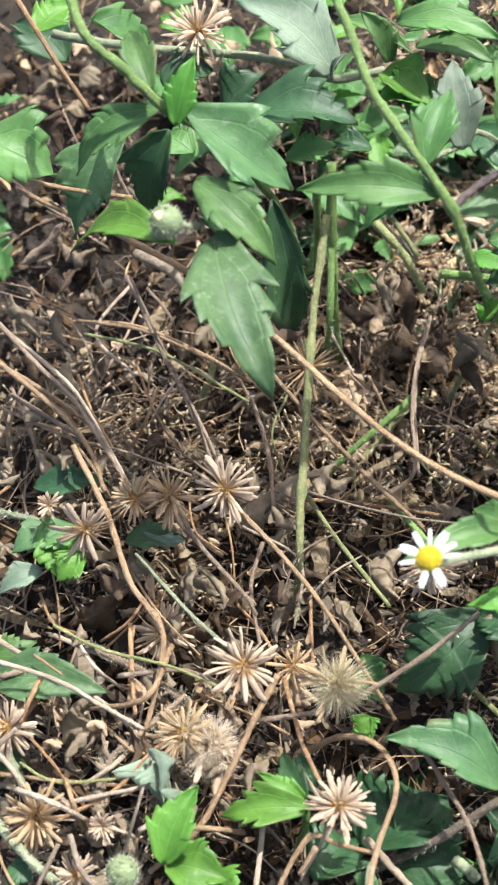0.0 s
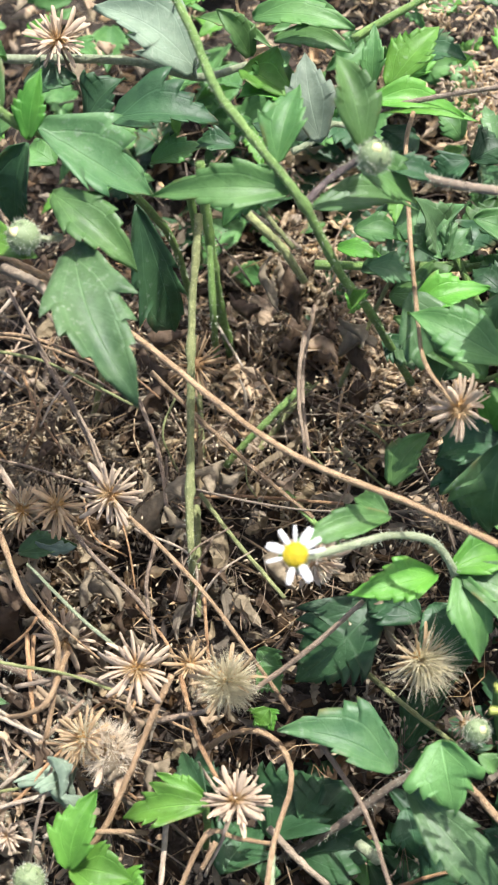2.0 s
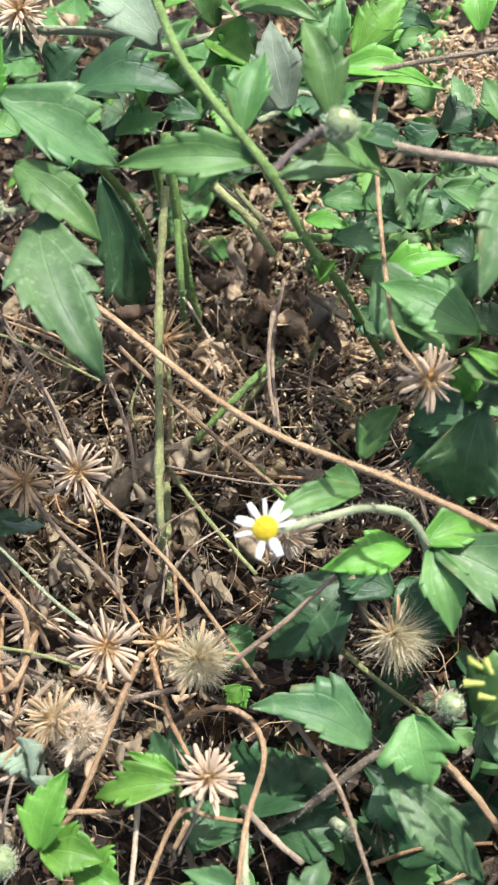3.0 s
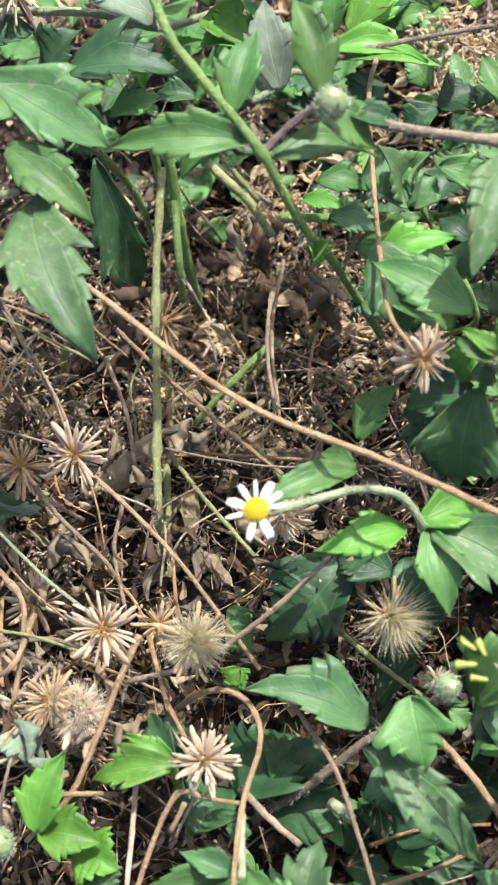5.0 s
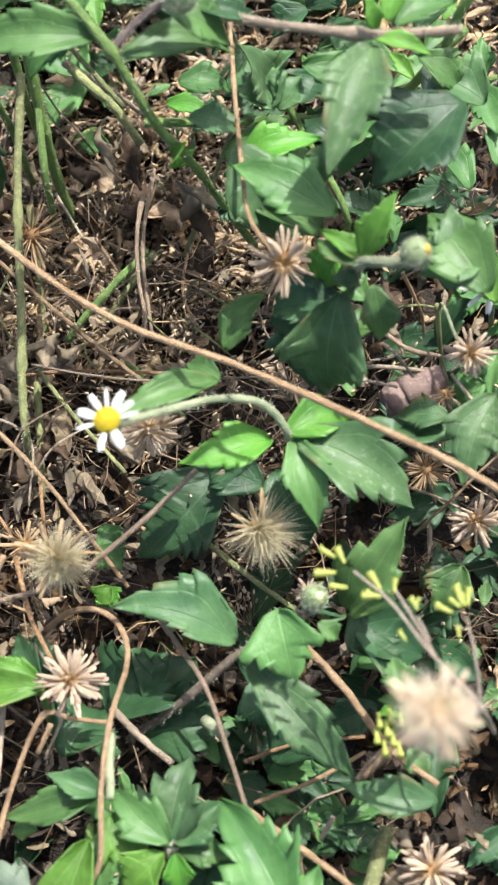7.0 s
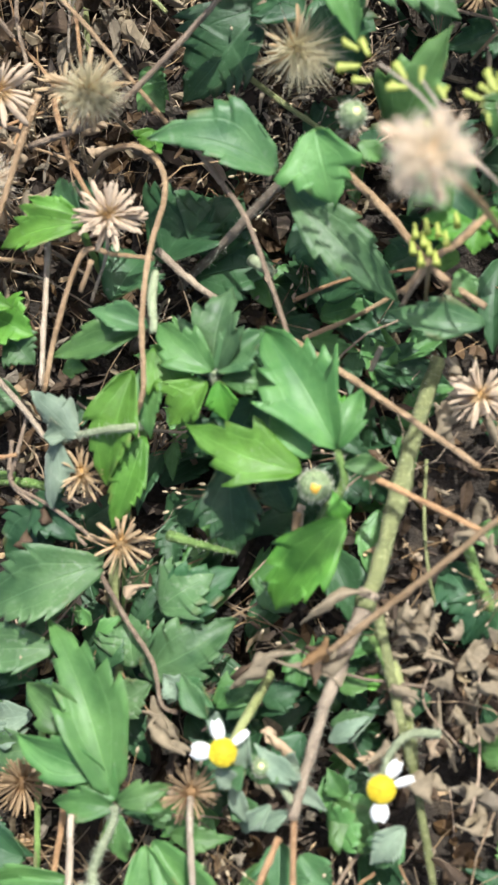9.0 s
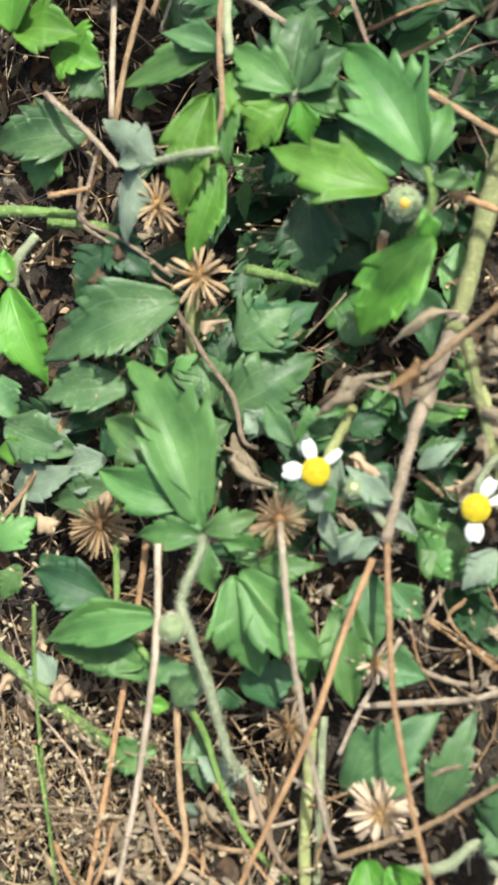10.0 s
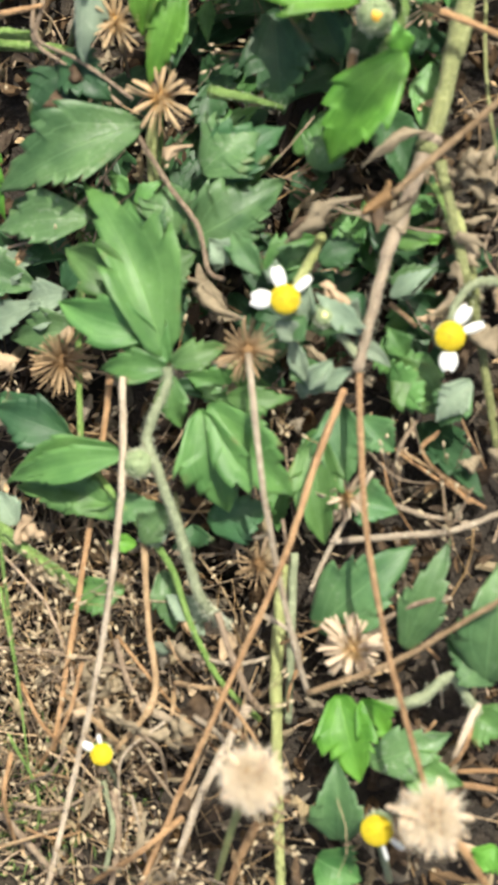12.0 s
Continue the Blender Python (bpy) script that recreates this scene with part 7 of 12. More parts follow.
stem(head_j, [(-0.0370, 0.0141, 0.0150), (-0.0358, 0.0098, 0.0064), (-0.0356, 0.0083, 0.0000)], 0.00070, material=STRAW_DULL, name="stalk")

head_k = thing("dry_daisy", (-0.0041, 0.1204, 0.0000), "faded dry daisy head in the shade", "dry flower", "dry daisy heads")
seed_head(head_k, (-0.0017, 0.1090, 0.0200), (0.14, -0.45, 0.88), 0.0116, "brown", rays=20, spread=(30, 95), fluff=0, core=0.24)
stem(head_k, [(-0.0019, 0.1096, 0.0190), (-0.0004, 0.1072, 0.0080), (0.0002, 0.1073, 0.0000)], 0.00070, material=STRAW_DULL, name="stalk")

head_l = thing("dry_daisy", (0.0027, 0.0121, 0.0000), "faded dry head between stalks", "dry flower", "dry daisy heads")
seed_head(head_l, (0.0058, 0.0022, 0.0300), (0.14, -0.45, 0.88), 0.0076, "tan", rays=18, spread=(20, 90), fluff=0, core=0.24)
stem(head_l, [(0.0057, 0.0026, 0.0290), (0.0064, 0.0012, 0.0120), (0.0065, 0.0015, 0.0000)], 0.00070, material=STRAW_DULL, name="stalk")

head_m = thing("dry_daisy", (-0.0550, -0.0584, 0.0000), "pale dry daisy head low in litter", "dry flower", "dry daisy heads")
seed_head(head_m, (-0.0471, -0.0643, 0.0340), (0.13, -0.35, 0.93), 0.0062, "pale", rays=20, spread=(15, 90), fluff=0, core=0.24)
stem(head_m, [(-0.0473, -0.0641, 0.0330), (-0.0491, -0.0669, 0.0136), (-0.0508, -0.0678, 0.0000)], 0.00070, material=STRAW_DULL, name="stalk")
straw([(-0.0580, 0.1134, 0.0880), (-0.0314, 0.0981, 0.0900), (-0.0048, 0.0780, 0.0920), (0.0357, 0.0464, 0.0880), (0.0741, 0.0284, 0.0880), (0.1001, 0.0142, 0.0900), (0.1248, 0.0004, 0.0900), (0.1409, -0.0096, 0.0880)], 0.00095, 0.00090, material=STRAW, label="long tan dry stalk slung between the plants")
straw([(-0.0463, 0.1002, 0.0950), (-0.0349, 0.0930, 0.0980), (-0.0260, 0.0837, 0.1000)], 0.00160, material=STEM_BROWN, label="broad pinkish-brown dead stem")
straw([(-0.0110, 0.0928, 0.0450), (0.0051, 0.0792, 0.0370), (0.0238, 0.0640, 0.0300), (0.0405, 0.0503, 0.0280)], 0.00080, material=STRAW, label="pale tan dry stalk", knots=(0.7,))
straw([(-0.0124, 0.0412, 0.0500), (0.0007, 0.0297, 0.0470), (0.0153, 0.0145, 0.0440), (0.0367, -0.0123, 0.0340)], 0.00080, material=STRAW, label="tan dry stalk slanting down")
straw([(-0.0195, 0.0352, 0.0300), (-0.0310, 0.0406, 0.0350), (-0.0362, 0.0454, 0.0400)], 0.00070, material=STRAW)
straw([(-0.0667, 0.0593, 0.0500), (-0.0525, 0.0377, 0.0500), (-0.0427, 0.0176, 0.0480), (-0.0319, 0.0053, 0.0460), (-0.0311, -0.0052, 0.0420), (-0.0336, -0.0228, 0.0360)], 0.00100, material=STRAW, label="pinkish-tan dry stalk with a bend", knots=(0.55,))
straw([(-0.0968, 0.0968, 0.0600), (-0.0805, 0.0828, 0.0560), (-0.0678, 0.0729, 0.0520), (-0.0460, 0.0456, 0.0500)], 0.00090, material=STRAW_DULL, label="weathered grey dry stalk")
straw([(-0.0958, 0.0854, 0.0550), (-0.0722, 0.0697, 0.0500), (-0.0617, 0.0588, 0.0480), (-0.0556, 0.0468, 0.0460)], 0.00090, material=STRAW, label="tan dry stalk in the litter")
straw([(-0.0913, 0.0782, 0.0450), (-0.0710, 0.0675, 0.0450), (-0.0629, 0.0622, 0.0450)], 0.00080, material=STRAW_DULL)
straw([(-0.0013, -0.0171, 0.0370), (0.0208, -0.0115, 0.0400), (0.0421, 0.0004, 0.0500), (0.0583, 0.0140, 0.0550)], 0.00090, material=STRAW_DULL, label="curving olive-tan dry stalk")
straw([(0.0029, -0.0046, 0.0420), (-0.0025, -0.0178, 0.0400), (-0.0074, -0.0315, 0.0380), (-0.0152, -0.0486, 0.0340), (-0.0276, -0.0607, 0.0300)], 0.00100, material=STRAW, label="thick tan dry stalk leaning on the litter")
straw([(-0.0673, 0.0054, 0.0300), (-0.0512, -0.0001, 0.0320), (-0.0363, -0.0055, 0.0340), (-0.0242, -0.0117, 0.0300)], 0.00080, material=STRAW_PALE, label="pale tangled dry stalk")
straw([(-0.0853, 0.0030, 0.0300), (-0.0655, -0.0066, 0.0320), (-0.0464, -0.0159, 0.0340), (-0.0329, -0.0260, 0.0300)], 0.00090, material=STRAW_PALE, label="pale dry stalk in the litter")
straw([(-0.0956, 0.1838, 0.1100), (-0.0809, 0.1661, 0.1000), (-0.0708, 0.1561, 0.0900)], 0.00090, material=STRAW_RED, label="orange-tan dry stalk in the litter")
straw([(-0.0653, 0.1475, 0.0900), (-0.0605, 0.1374, 0.0880), (-0.0501, 0.1216, 0.0800)], 0.00070, material=STRAW_DULL, label="thin dead stalk over a leaf")
straw([(-0.0915, 0.1300, 0.0900), (-0.0721, 0.1257, 0.0900), (-0.0518, 0.1236, 0.0900)], 0.00080, material=STRAW, label="tan dry stalk under the shoot")
straw([(-0.0898, 0.1286, 0.0850), (-0.0758, 0.1245, 0.0800)], 0.00080, material=STRAW)
straw([(0.0372, 0.1313, 0.0200), (0.0341, 0.1040, 0.0180), (0.0375, 0.0742, 0.0140)], 0.00070, material=STRAW_DULL, label="thin crooked brown stalk", knots=(0.5,))
straw([(-0.0175, 0.0906, 0.0300), (-0.0104, 0.0737, 0.0260), (-0.0067, 0.0551, 0.0220)], 0.00080, material=STRAW_DULL, label="brown dry stalk in the litter")
straw([(-0.0808, 0.1154, 0.0300), (-0.0565, 0.1123, 0.0340), (-0.0265, 0.0992, 0.0340), (-0.0185, 0.0915, 0.0300)], 0.00060, material=STRAW, label="thin tan dry stalk")
straw([(-0.0465, 0.0999, 0.0250), (-0.0394, 0.1036, 0.0250), (-0.0279, 0.0986, 0.0200)], 0.00050, material=STRAW_DULL)
straw([(-0.0079, 0.0408, 0.0300), (-0.0099, 0.0266, 0.0280), (-0.0049, 0.0083, 0.0300)], 0.00070, material=STRAW_DULL, label="thin dry stalk in the litter")
straw([(0.0086, 0.0237, 0.0300), (0.0102, 0.0114, 0.0300), (0.0118, 0.0010, 0.0300)], 0.00060, material=STRAW_RED, label="thin orange stalk in the litter")
straw([(-0.0761, -0.0287, 0.0340), (-0.0680, -0.0401, 0.0300), (-0.0576, -0.0559, 0.0260)], 0.00140, material=STEM_PALE, label="pale stem lying over dry litter")
straw([(-0.0770, -0.0377, 0.0300), (-0.0551, -0.0380, 0.0300), (-0.0307, -0.0368, 0.0280)], 0.00070, material=STRAW)
straw([(-0.0818, -0.0057, 0.0300), (-0.0637, -0.0093, 0.0300), (-0.0480, -0.0156, 0.0300)], 0.00060, material=STRAW_PALE)
straw([(-0.0459, 0.0137, 0.0200), (-0.0442, -0.0025, 0.0200), (-0.0406, -0.0144, 0.0200)], 0.00070, material=STRAW_RED)
straw([(-0.0657, -0.0125, 0.0340), (-0.0729, -0.0239, 0.0300)], 0.00080, material=STRAW_RED)
straw([(0.0185, -0.0512, 0.0400), (0.0144, -0.0583, 0.0360)], 0.00080, material=STRAW)
straw([(0.0032, 0.0617, 0.0200), (0.0145, 0.0470, 0.0200), (0.0319, 0.0269, 0.0200)], 0.00080, material=STEM_OLIVE, label="greenish dry stalk under the flower")
straw([(-0.0060, 0.0647, 0.0100), (0.0161, 0.0644, 0.0120), (0.0487, 0.0611, 0.0140)], 0.00070, material=STRAW_RED, label="thin reddish-brown stalk in the litter")

bare_stems = thing("weed_stem", (0.0036, 0.1324, 0.0000), "upright green weed stems rising from the litter", "plant")
stem(bare_stems, [(0.0039, 0.1544, 0.0700), (0.0042, 0.1449, 0.0500), (0.0045, 0.1374, 0.0350), (0.0045, 0.1320, 0.0120), (0.0056, 0.1280, -0.0080)], 0.00170, 0.00180, material=STEM, hairy=60)
stem(bare_stems, [(-0.0012, 0.1529, 0.0600), (-0.0011, 0.1482, 0.0450), (-0.0030, 0.1493, 0.0200)], 0.00150, material=STEM)
stem(bare_stems, [(-0.0029, 0.1199, 0.0200), (-0.0018, 0.1038, 0.0100), (-0.0009, 0.0832, -0.0040)], 0.00130, material=STEM_OLIVE)
stem(bare_stems, [(0.0001, 0.0630, 0.0080), (0.0012, 0.0449, 0.0040), (0.0020, 0.0272, 0.0000)], 0.00130, material=STEM_OLIVE)
stem(bare_stems, [(0.0345, 0.1119, 0.0000), (0.0260, 0.0982, 0.0000), (0.0173, 0.0878, -0.0040)], 0.00130, material=STEM_OLIVE)
stem(bare_stems, [(0.0131, 0.1521, 0.0500), (0.0223, 0.1507, 0.0400), (0.0315, 0.1537, 0.0200)], 0.00120, material=STEM_BROWN)
stem(bare_stems, [(-0.0331, 0.1091, 0.0200), (-0.0361, 0.1025, 0.0120), (-0.0402, 0.1000, 0.0000)], 0.00130, material=STEM_OLIVE)

left_leaves = thing("daisy_plant", (-0.0792, 0.0399, 0.0000), "scattered green and dusty leaves in the dry tangle", "plant")
leaf(left_leaves, (-0.0843, -0.0103, 0.0300), (-0.0465, -0.0121, 0.0340), 0.0158, DUSTY, depth=0.15)
leaf(left_leaves, (-0.0229, -0.0591, 0.0360), (-0.0153, -0.0383, 0.0420), 0.0137, FRESH, teeth=4, depth=0.25)
leaf(left_leaves, (-0.0221, -0.0590, 0.0360), (-0.0045, -0.0618, 0.0360), 0.0146, FRESH, depth=0.2)
leaf(left_leaves, (-0.0704, 0.0342, 0.0400), (-0.0640, 0.0190, 0.0380), 0.0128, FRESH, depth=0.15)
leaf(left_leaves, (-0.0699, 0.0362, 0.0400), (-0.0823, 0.0267, 0.0400), 0.0103, DUSTY, depth=0.1)
leaf(left_leaves, (-0.0475, 0.0333, 0.0400), (-0.0292, 0.0348, 0.0420), 0.0085, DUSTY, depth=0.08)
leaf(left_leaves, (-0.0872, -0.0000, 0.0200), (-0.0749, 0.0060, 0.0200), 0.0090, GREEN)
leaf(left_leaves, (-0.0841, 0.0590, 0.0200), (-0.0692, 0.0601, 0.0200), 0.0073, GREEN)
leaf(left_leaves, (0.0150, -0.0376, 0.0300), (0.0101, -0.0230, 0.0280), 0.0090, DEEP_SHADE)
leaf(left_leaves, (0.0293, -0.0440, 0.0120), (0.0450, -0.0261, 0.0120), 0.0262, DEEP_SHADE)
leaf(left_leaves, (0.0179, -0.0563, 0.0200), (0.0257, -0.0407, 0.0100), 0.0193, DEEP_SHADE)
leaf(left_leaves, (0.0261, -0.0070, 0.0160), (0.0300, -0.0135, 0.0160), 0.0083, FRESH)
leaf(left_leaves, (0.0246, 0.0116, 0.0180), (0.0321, 0.0023, 0.0160), 0.0085, GREEN)
leaf(left_leaves, (-0.0670, -0.0624, 0.0300), (-0.0597, -0.0664, 0.0300), 0.0095, DEEP_SHADE)
leaf(left_leaves, (-0.0770, -0.0294, 0.0300), (-0.0732, -0.0347, 0.0200), 0.0099, DUSTY)
stem(left_leaves, [(-0.0884, 0.0473, 0.0000), (-0.0745, 0.0393, 0.0300), (-0.0699, 0.0362, 0.0400)], 0.00100, material=STEM_PALE)
bud(left_leaves, (-0.0342, -0.0626, 0.0360), (0.11, -0.17, 0.98), 0.0046, CALYX)
crumpled("dead_leaf", (-0.0289, -0.0325, 0.0280), (0.52, -0.77, -0.37), 0.0108, 0.0097, GREY_LEAF, label="curled grey leaf in the dry tangle", twist=120)
crumpled("dead_leaf", (-0.0268, 0.0309, 0.0160), (0.81, -0.58, 0.00), 0.0147, 0.0106, DEAD_GREY, label="crumpled grey-brown dead leaf in the litter", twist=200)
crumpled("dead_leaf", (-0.0061, 0.0560, 0.0200), (0.90, 0.44, -0.00), 0.0266, 0.0125, DEAD_GREY, label="crumpled grey-brown dead leaf in the litter", twist=300)
crumpled("dead_leaf", (0.0515, 0.1191, 0.0200), (0.86, -0.50, 0.00), 0.0154, 0.0130, DEAD_GREY, label="crumpled grey-brown dead leaf in the litter", twist=200)
crumpled("dead_leaf", (-0.0243, 0.1068, 0.0100), (-0.02, -1.00, -0.00), 0.0265, 0.0172, DEAD_BROWN, label="crumpled grey-brown dead leaf in the litter", twist=200)
crumpled("dead_leaf", (-0.0920, 0.1352, 0.0450), (0.71, 0.49, 0.51), 0.0198, 0.0056, STRAW_DULL, label="crumpled grey-brown dead leaf in the litter", twist=200)
crumpled("dead_leaf", (-0.0622, 0.0203, 0.0110), (0.80, 0.59, 0.12), 0.0167, 0.0161, DEAD_BROWN, label="crumpled grey-brown dead leaf in the litter", twist=200)
crumpled("dead_leaf", (-0.0578, -0.0204, 0.0200), (0.96, -0.30, 0.00), 0.0134, 0.0152, DEAD_GREY, label="crumpled grey-brown dead leaf in the litter", twist=200)
crumpled("dead_leaf", (-0.0418, -0.0500, 0.0280), (0.39, -0.83, -0.40), 0.0100, 0.0080, DEAD_GREY, label="crumpled grey-brown dead leaf in the litter", twist=200)
crumpled("dead_leaf", (0.0291, 0.1341, 0.0000), (0.32, 0.95, 0.00), 0.0199, 0.0177, DEAD_BROWN, label="crumpled grey-brown dead leaf in the litter", twist=200)
crumpled("dead_leaf", (0.0474, 0.1052, 0.0000), (0.48, 0.88, 0.00), 0.0180, 0.0210, DEAD_BROWN, label="crumpled grey-brown dead leaf in the litter", twist=60)
crumpled("dead_leaf", (-0.0798, 0.0625, 0.0300), (0.83, -0.56, 0.00), 0.0129, 0.0126, DEAD_GREY, label="crumpled grey-brown dead leaf in the litter", twist=200)
crumpled("dead_leaf", (0.0109, 0.0653, 0.0200), (0.59, -0.81, 0.00), 0.0070, 0.0090, DEAD_GREY, label="crumpled grey-brown dead leaf in the litter", twist=200)
crumpled("dead_leaf", (0.0272, 0.0389, 0.0100), (0.74, -0.67, 0.00), 0.0156, 0.0160, DEAD_GREY, label="crumpled grey-brown dead leaf in the litter", twist=60)
crumpled("dead_leaf", (0.0304, 0.0678, 0.0200), (0.83, 0.55, 0.00), 0.0081, 0.0071, CHAFF, label="crumpled grey-brown dead leaf in the litter", twist=200)
crumpled("dead_leaf", (-0.0612, 0.0338, 0.0125), (-0.98, 0.08, -0.17), 0.0084, 0.0069, DEAD_GREY, label="crumpled grey-brown dead leaf in the litter", twist=91)
crumpled("dead_leaf", (-0.0413, 0.0307, 0.0358), (0.27, -0.88, 0.39), 0.0123, 0.0090, DEAD_GREY, label="crumpled grey-brown dead leaf in the litter", twist=174)
crumpled("dead_leaf", (-0.0699, 0.0361, 0.0202), (0.86, -0.38, 0.35), 0.0131, 0.0049, DEAD_GREY, label="crumpled grey-brown dead leaf in the litter", twist=288)
crumpled("dead_leaf", (-0.0847, 0.0229, 0.0246), (0.12, 0.74, -0.66), 0.0090, 0.0073, DEAD_BROWN, label="crumpled grey-brown dead leaf in the litter", twist=184)
crumpled("dead_leaf", (-0.0973, 0.0659, 0.0165), (0.24, 0.93, 0.29), 0.0082, 0.0074, DEAD_GREY, label="crumpled grey-brown dead leaf in the litter", twist=136)
crumpled("dead_leaf", (-0.0902, 0.0310, 0.0143), (-0.89, 0.14, -0.44), 0.0132, 0.0100, DEAD_BROWN, label="crumpled grey-brown dead leaf in the litter", twist=100)
crumpled("dead_leaf", (-0.0508, 0.0558, 0.0329), (0.93, 0.37, 0.08), 0.0085, 0.0058, DEAD_GREY, label="crumpled grey-brown dead leaf in the litter", twist=241)
crumpled("dead_leaf", (-0.0656, 0.0491, 0.0155), (0.34, -0.92, 0.17), 0.0133, 0.0083, DEAD_BROWN, label="crumpled grey-brown dead leaf in the litter", twist=170)
crumpled("dead_leaf", (-0.0662, 0.0663, 0.0217), (-0.56, -0.80, 0.20), 0.0129, 0.0082, DEAD_GREY, label="crumpled grey-brown dead leaf in the litter", twist=318)
crumpled("dead_leaf", (-0.0536, 0.0220, 0.0301), (0.66, -0.74, -0.11), 0.0112, 0.0074, DEAD_BROWN, label="crumpled grey-brown dead leaf in the litter", twist=195)
crumpled("dead_leaf", (-0.0533, 0.0611, 0.0220), (-0.60, -0.76, 0.26), 0.0060, 0.0101, DEAD_GREY, label="crumpled grey-brown dead leaf in the litter", twist=158)
crumpled("dead_leaf", (-0.0508, 0.0773, 0.0184), (0.07, 0.88, -0.47), 0.0109, 0.0098, DEAD_BROWN, label="crumpled grey-brown dead leaf in the litter", twist=278)
crumpled("dead_leaf", (-0.0962, 0.0401, 0.0218), (-0.00, -0.87, -0.50), 0.0094, 0.0096, DEAD_BROWN, label="crumpled grey-brown dead leaf in the litter", twist=187)
crumpled("dead_leaf", (-0.1024, 0.0702, 0.0348), (0.48, -0.81, 0.35), 0.0133, 0.0074, DEAD_GREY, label="crumpled grey-brown dead leaf in the litter", twist=189)
crumpled("dead_leaf", (-0.0425, -0.0560, 0.0185), (-0.37, -0.92, 0.11), 0.0104, 0.0080, DEAD_GREY, label="crumpled grey-brown dead leaf in the litter", twist=245)
crumpled("dead_leaf", (-0.0481, 0.0206, 0.0125), (0.85, 0.02, -0.52), 0.0068, 0.0048, DEAD_GREY, label="crumpled grey-brown dead leaf in the litter", twist=132)
crumpled("dead_leaf", (-0.0457, -0.0571, 0.0194), (-0.38, -0.88, 0.28), 0.0077, 0.0082, DEAD_GREY, label="crumpled grey-brown dead leaf in the litter", twist=170)
crumpled("dead_leaf", (-0.0418, -0.0092, 0.0275), (0.30, 0.95, 0.01), 0.0068, 0.0081, CHAFF, label="crumpled grey-brown dead leaf in the litter", twist=208)
crumpled("dead_leaf", (-0.0641, -0.0258, 0.0205), (0.98, -0.20, -0.05), 0.0055, 0.0088, CHAFF, label="crumpled grey-brown dead leaf in the litter", twist=213)
crumpled("dead_leaf", (-0.0556, -0.0283, 0.0212), (-0.30, 0.95, -0.01), 0.0092, 0.0075, DEAD_GREY, label="crumpled grey-brown dead leaf in the litter", twist=139)
crumpled("dead_leaf", (-0.0447, -0.0449, 0.0277), (0.50, -0.79, 0.36), 0.0150, 0.0056, CHAFF, label="crumpled grey-brown dead leaf in the litter", twist=142)
crumpled("dead_leaf", (-0.0928, 0.0094, 0.0144), (0.26, -0.95, 0.16), 0.0141, 0.0059, DEAD_GREY, label="crumpled grey-brown dead leaf in the litter", twist=95)
crumpled("dead_leaf", (-0.0772, -0.0404, 0.0177), (-0.97, -0.02, -0.26), 0.0104, 0.0068, DEAD_GREY, label="crumpled grey-brown dead leaf in the litter", twist=128)
crumpled("dead_leaf", (-0.0433, -0.0044, 0.0145), (0.44, -0.77, 0.46), 0.0113, 0.0064, CHAFF, label="crumpled grey-brown dead leaf in the litter", twist=122)
crumpled("dead_leaf", (-0.0912, 0.0038, 0.0249), (0.43, -0.79, 0.44), 0.0130, 0.0093, CHAFF, label="crumpled grey-brown dead leaf in the litter", twist=226)
crumpled("dead_leaf", (-0.0310, 0.0134, 0.0246), (0.40, 0.89, -0.24), 0.0090, 0.0078, DEAD_GREY, label="crumpled grey-brown dead leaf in the litter", twist=201)
crumpled("dead_leaf", (-0.0748, -0.0436, 0.0204), (0.41, 0.72, 0.57), 0.0095, 0.0062, DEAD_GREY, label="crumpled grey-brown dead leaf in the litter", twist=180)
crumpled("dead_leaf", (-0.0638, -0.0126, 0.0120), (0.75, -0.08, -0.65), 0.0080, 0.0074, CHAFF, label="crumpled grey-brown dead leaf in the litter", twist=186)
crumpled("dead_leaf", (-0.0888, 0.0032, 0.0202), (0.76, 0.22, 0.62), 0.0088, 0.0050, CHAFF, label="crumpled grey-brown dead leaf in the litter", twist=272)
crumpled("dead_leaf", (-0.0904, 0.0136, 0.0151), (0.84, 0.55, -0.02), 0.0106, 0.0059, DEAD_GREY, label="crumpled grey-brown dead leaf in the litter", twist=294)
crumpled("dead_leaf", (-0.0359, 0.0145, 0.0195), (-0.90, -0.08, 0.42), 0.0068, 0.0084, DEAD_GREY, label="crumpled grey-brown dead leaf in the litter", twist=159)
crumpled("dead_leaf", (-0.0659, -0.0096, 0.0164), (-0.56, 0.83, -0.06), 0.0123, 0.0047, DEAD_GREY, label="crumpled grey-brown dead leaf in the litter", twist=168)
crumpled("dead_leaf", (-0.0315, -0.0216, 0.0232), (-0.91, 0.16, 0.38), 0.0096, 0.0056, DEAD_GREY, label="crumpled grey-brown dead leaf in the litter", twist=292)
crumpled("dead_leaf", (-0.0451, -0.0637, 0.0193), (0.76, -0.65, -0.03), 0.0107, 0.0086, DEAD_GREY, label="crumpled grey-brown dead leaf in the litter", twist=111)
crumpled("dead_leaf", (-0.0058, 0.0506, 0.0113), (-0.35, -0.91, 0.24), 0.0142, 0.0046, DEAD_GREY, label="crumpled grey-brown dead leaf in the litter", twist=309)
crumpled("dead_leaf", (0.0042, 0.0651, 0.0064), (-0.45, 0.75, -0.48), 0.0116, 0.0051, DEAD_BROWN, label="crumpled grey-brown dead leaf in the litter", twist=117)
crumpled("dead_leaf", (-0.0210, 0.0224, 0.0014), (0.11, -0.89, -0.44), 0.0121, 0.0049, DEAD_BROWN, label="crumpled grey-brown dead leaf in the litter", twist=276)
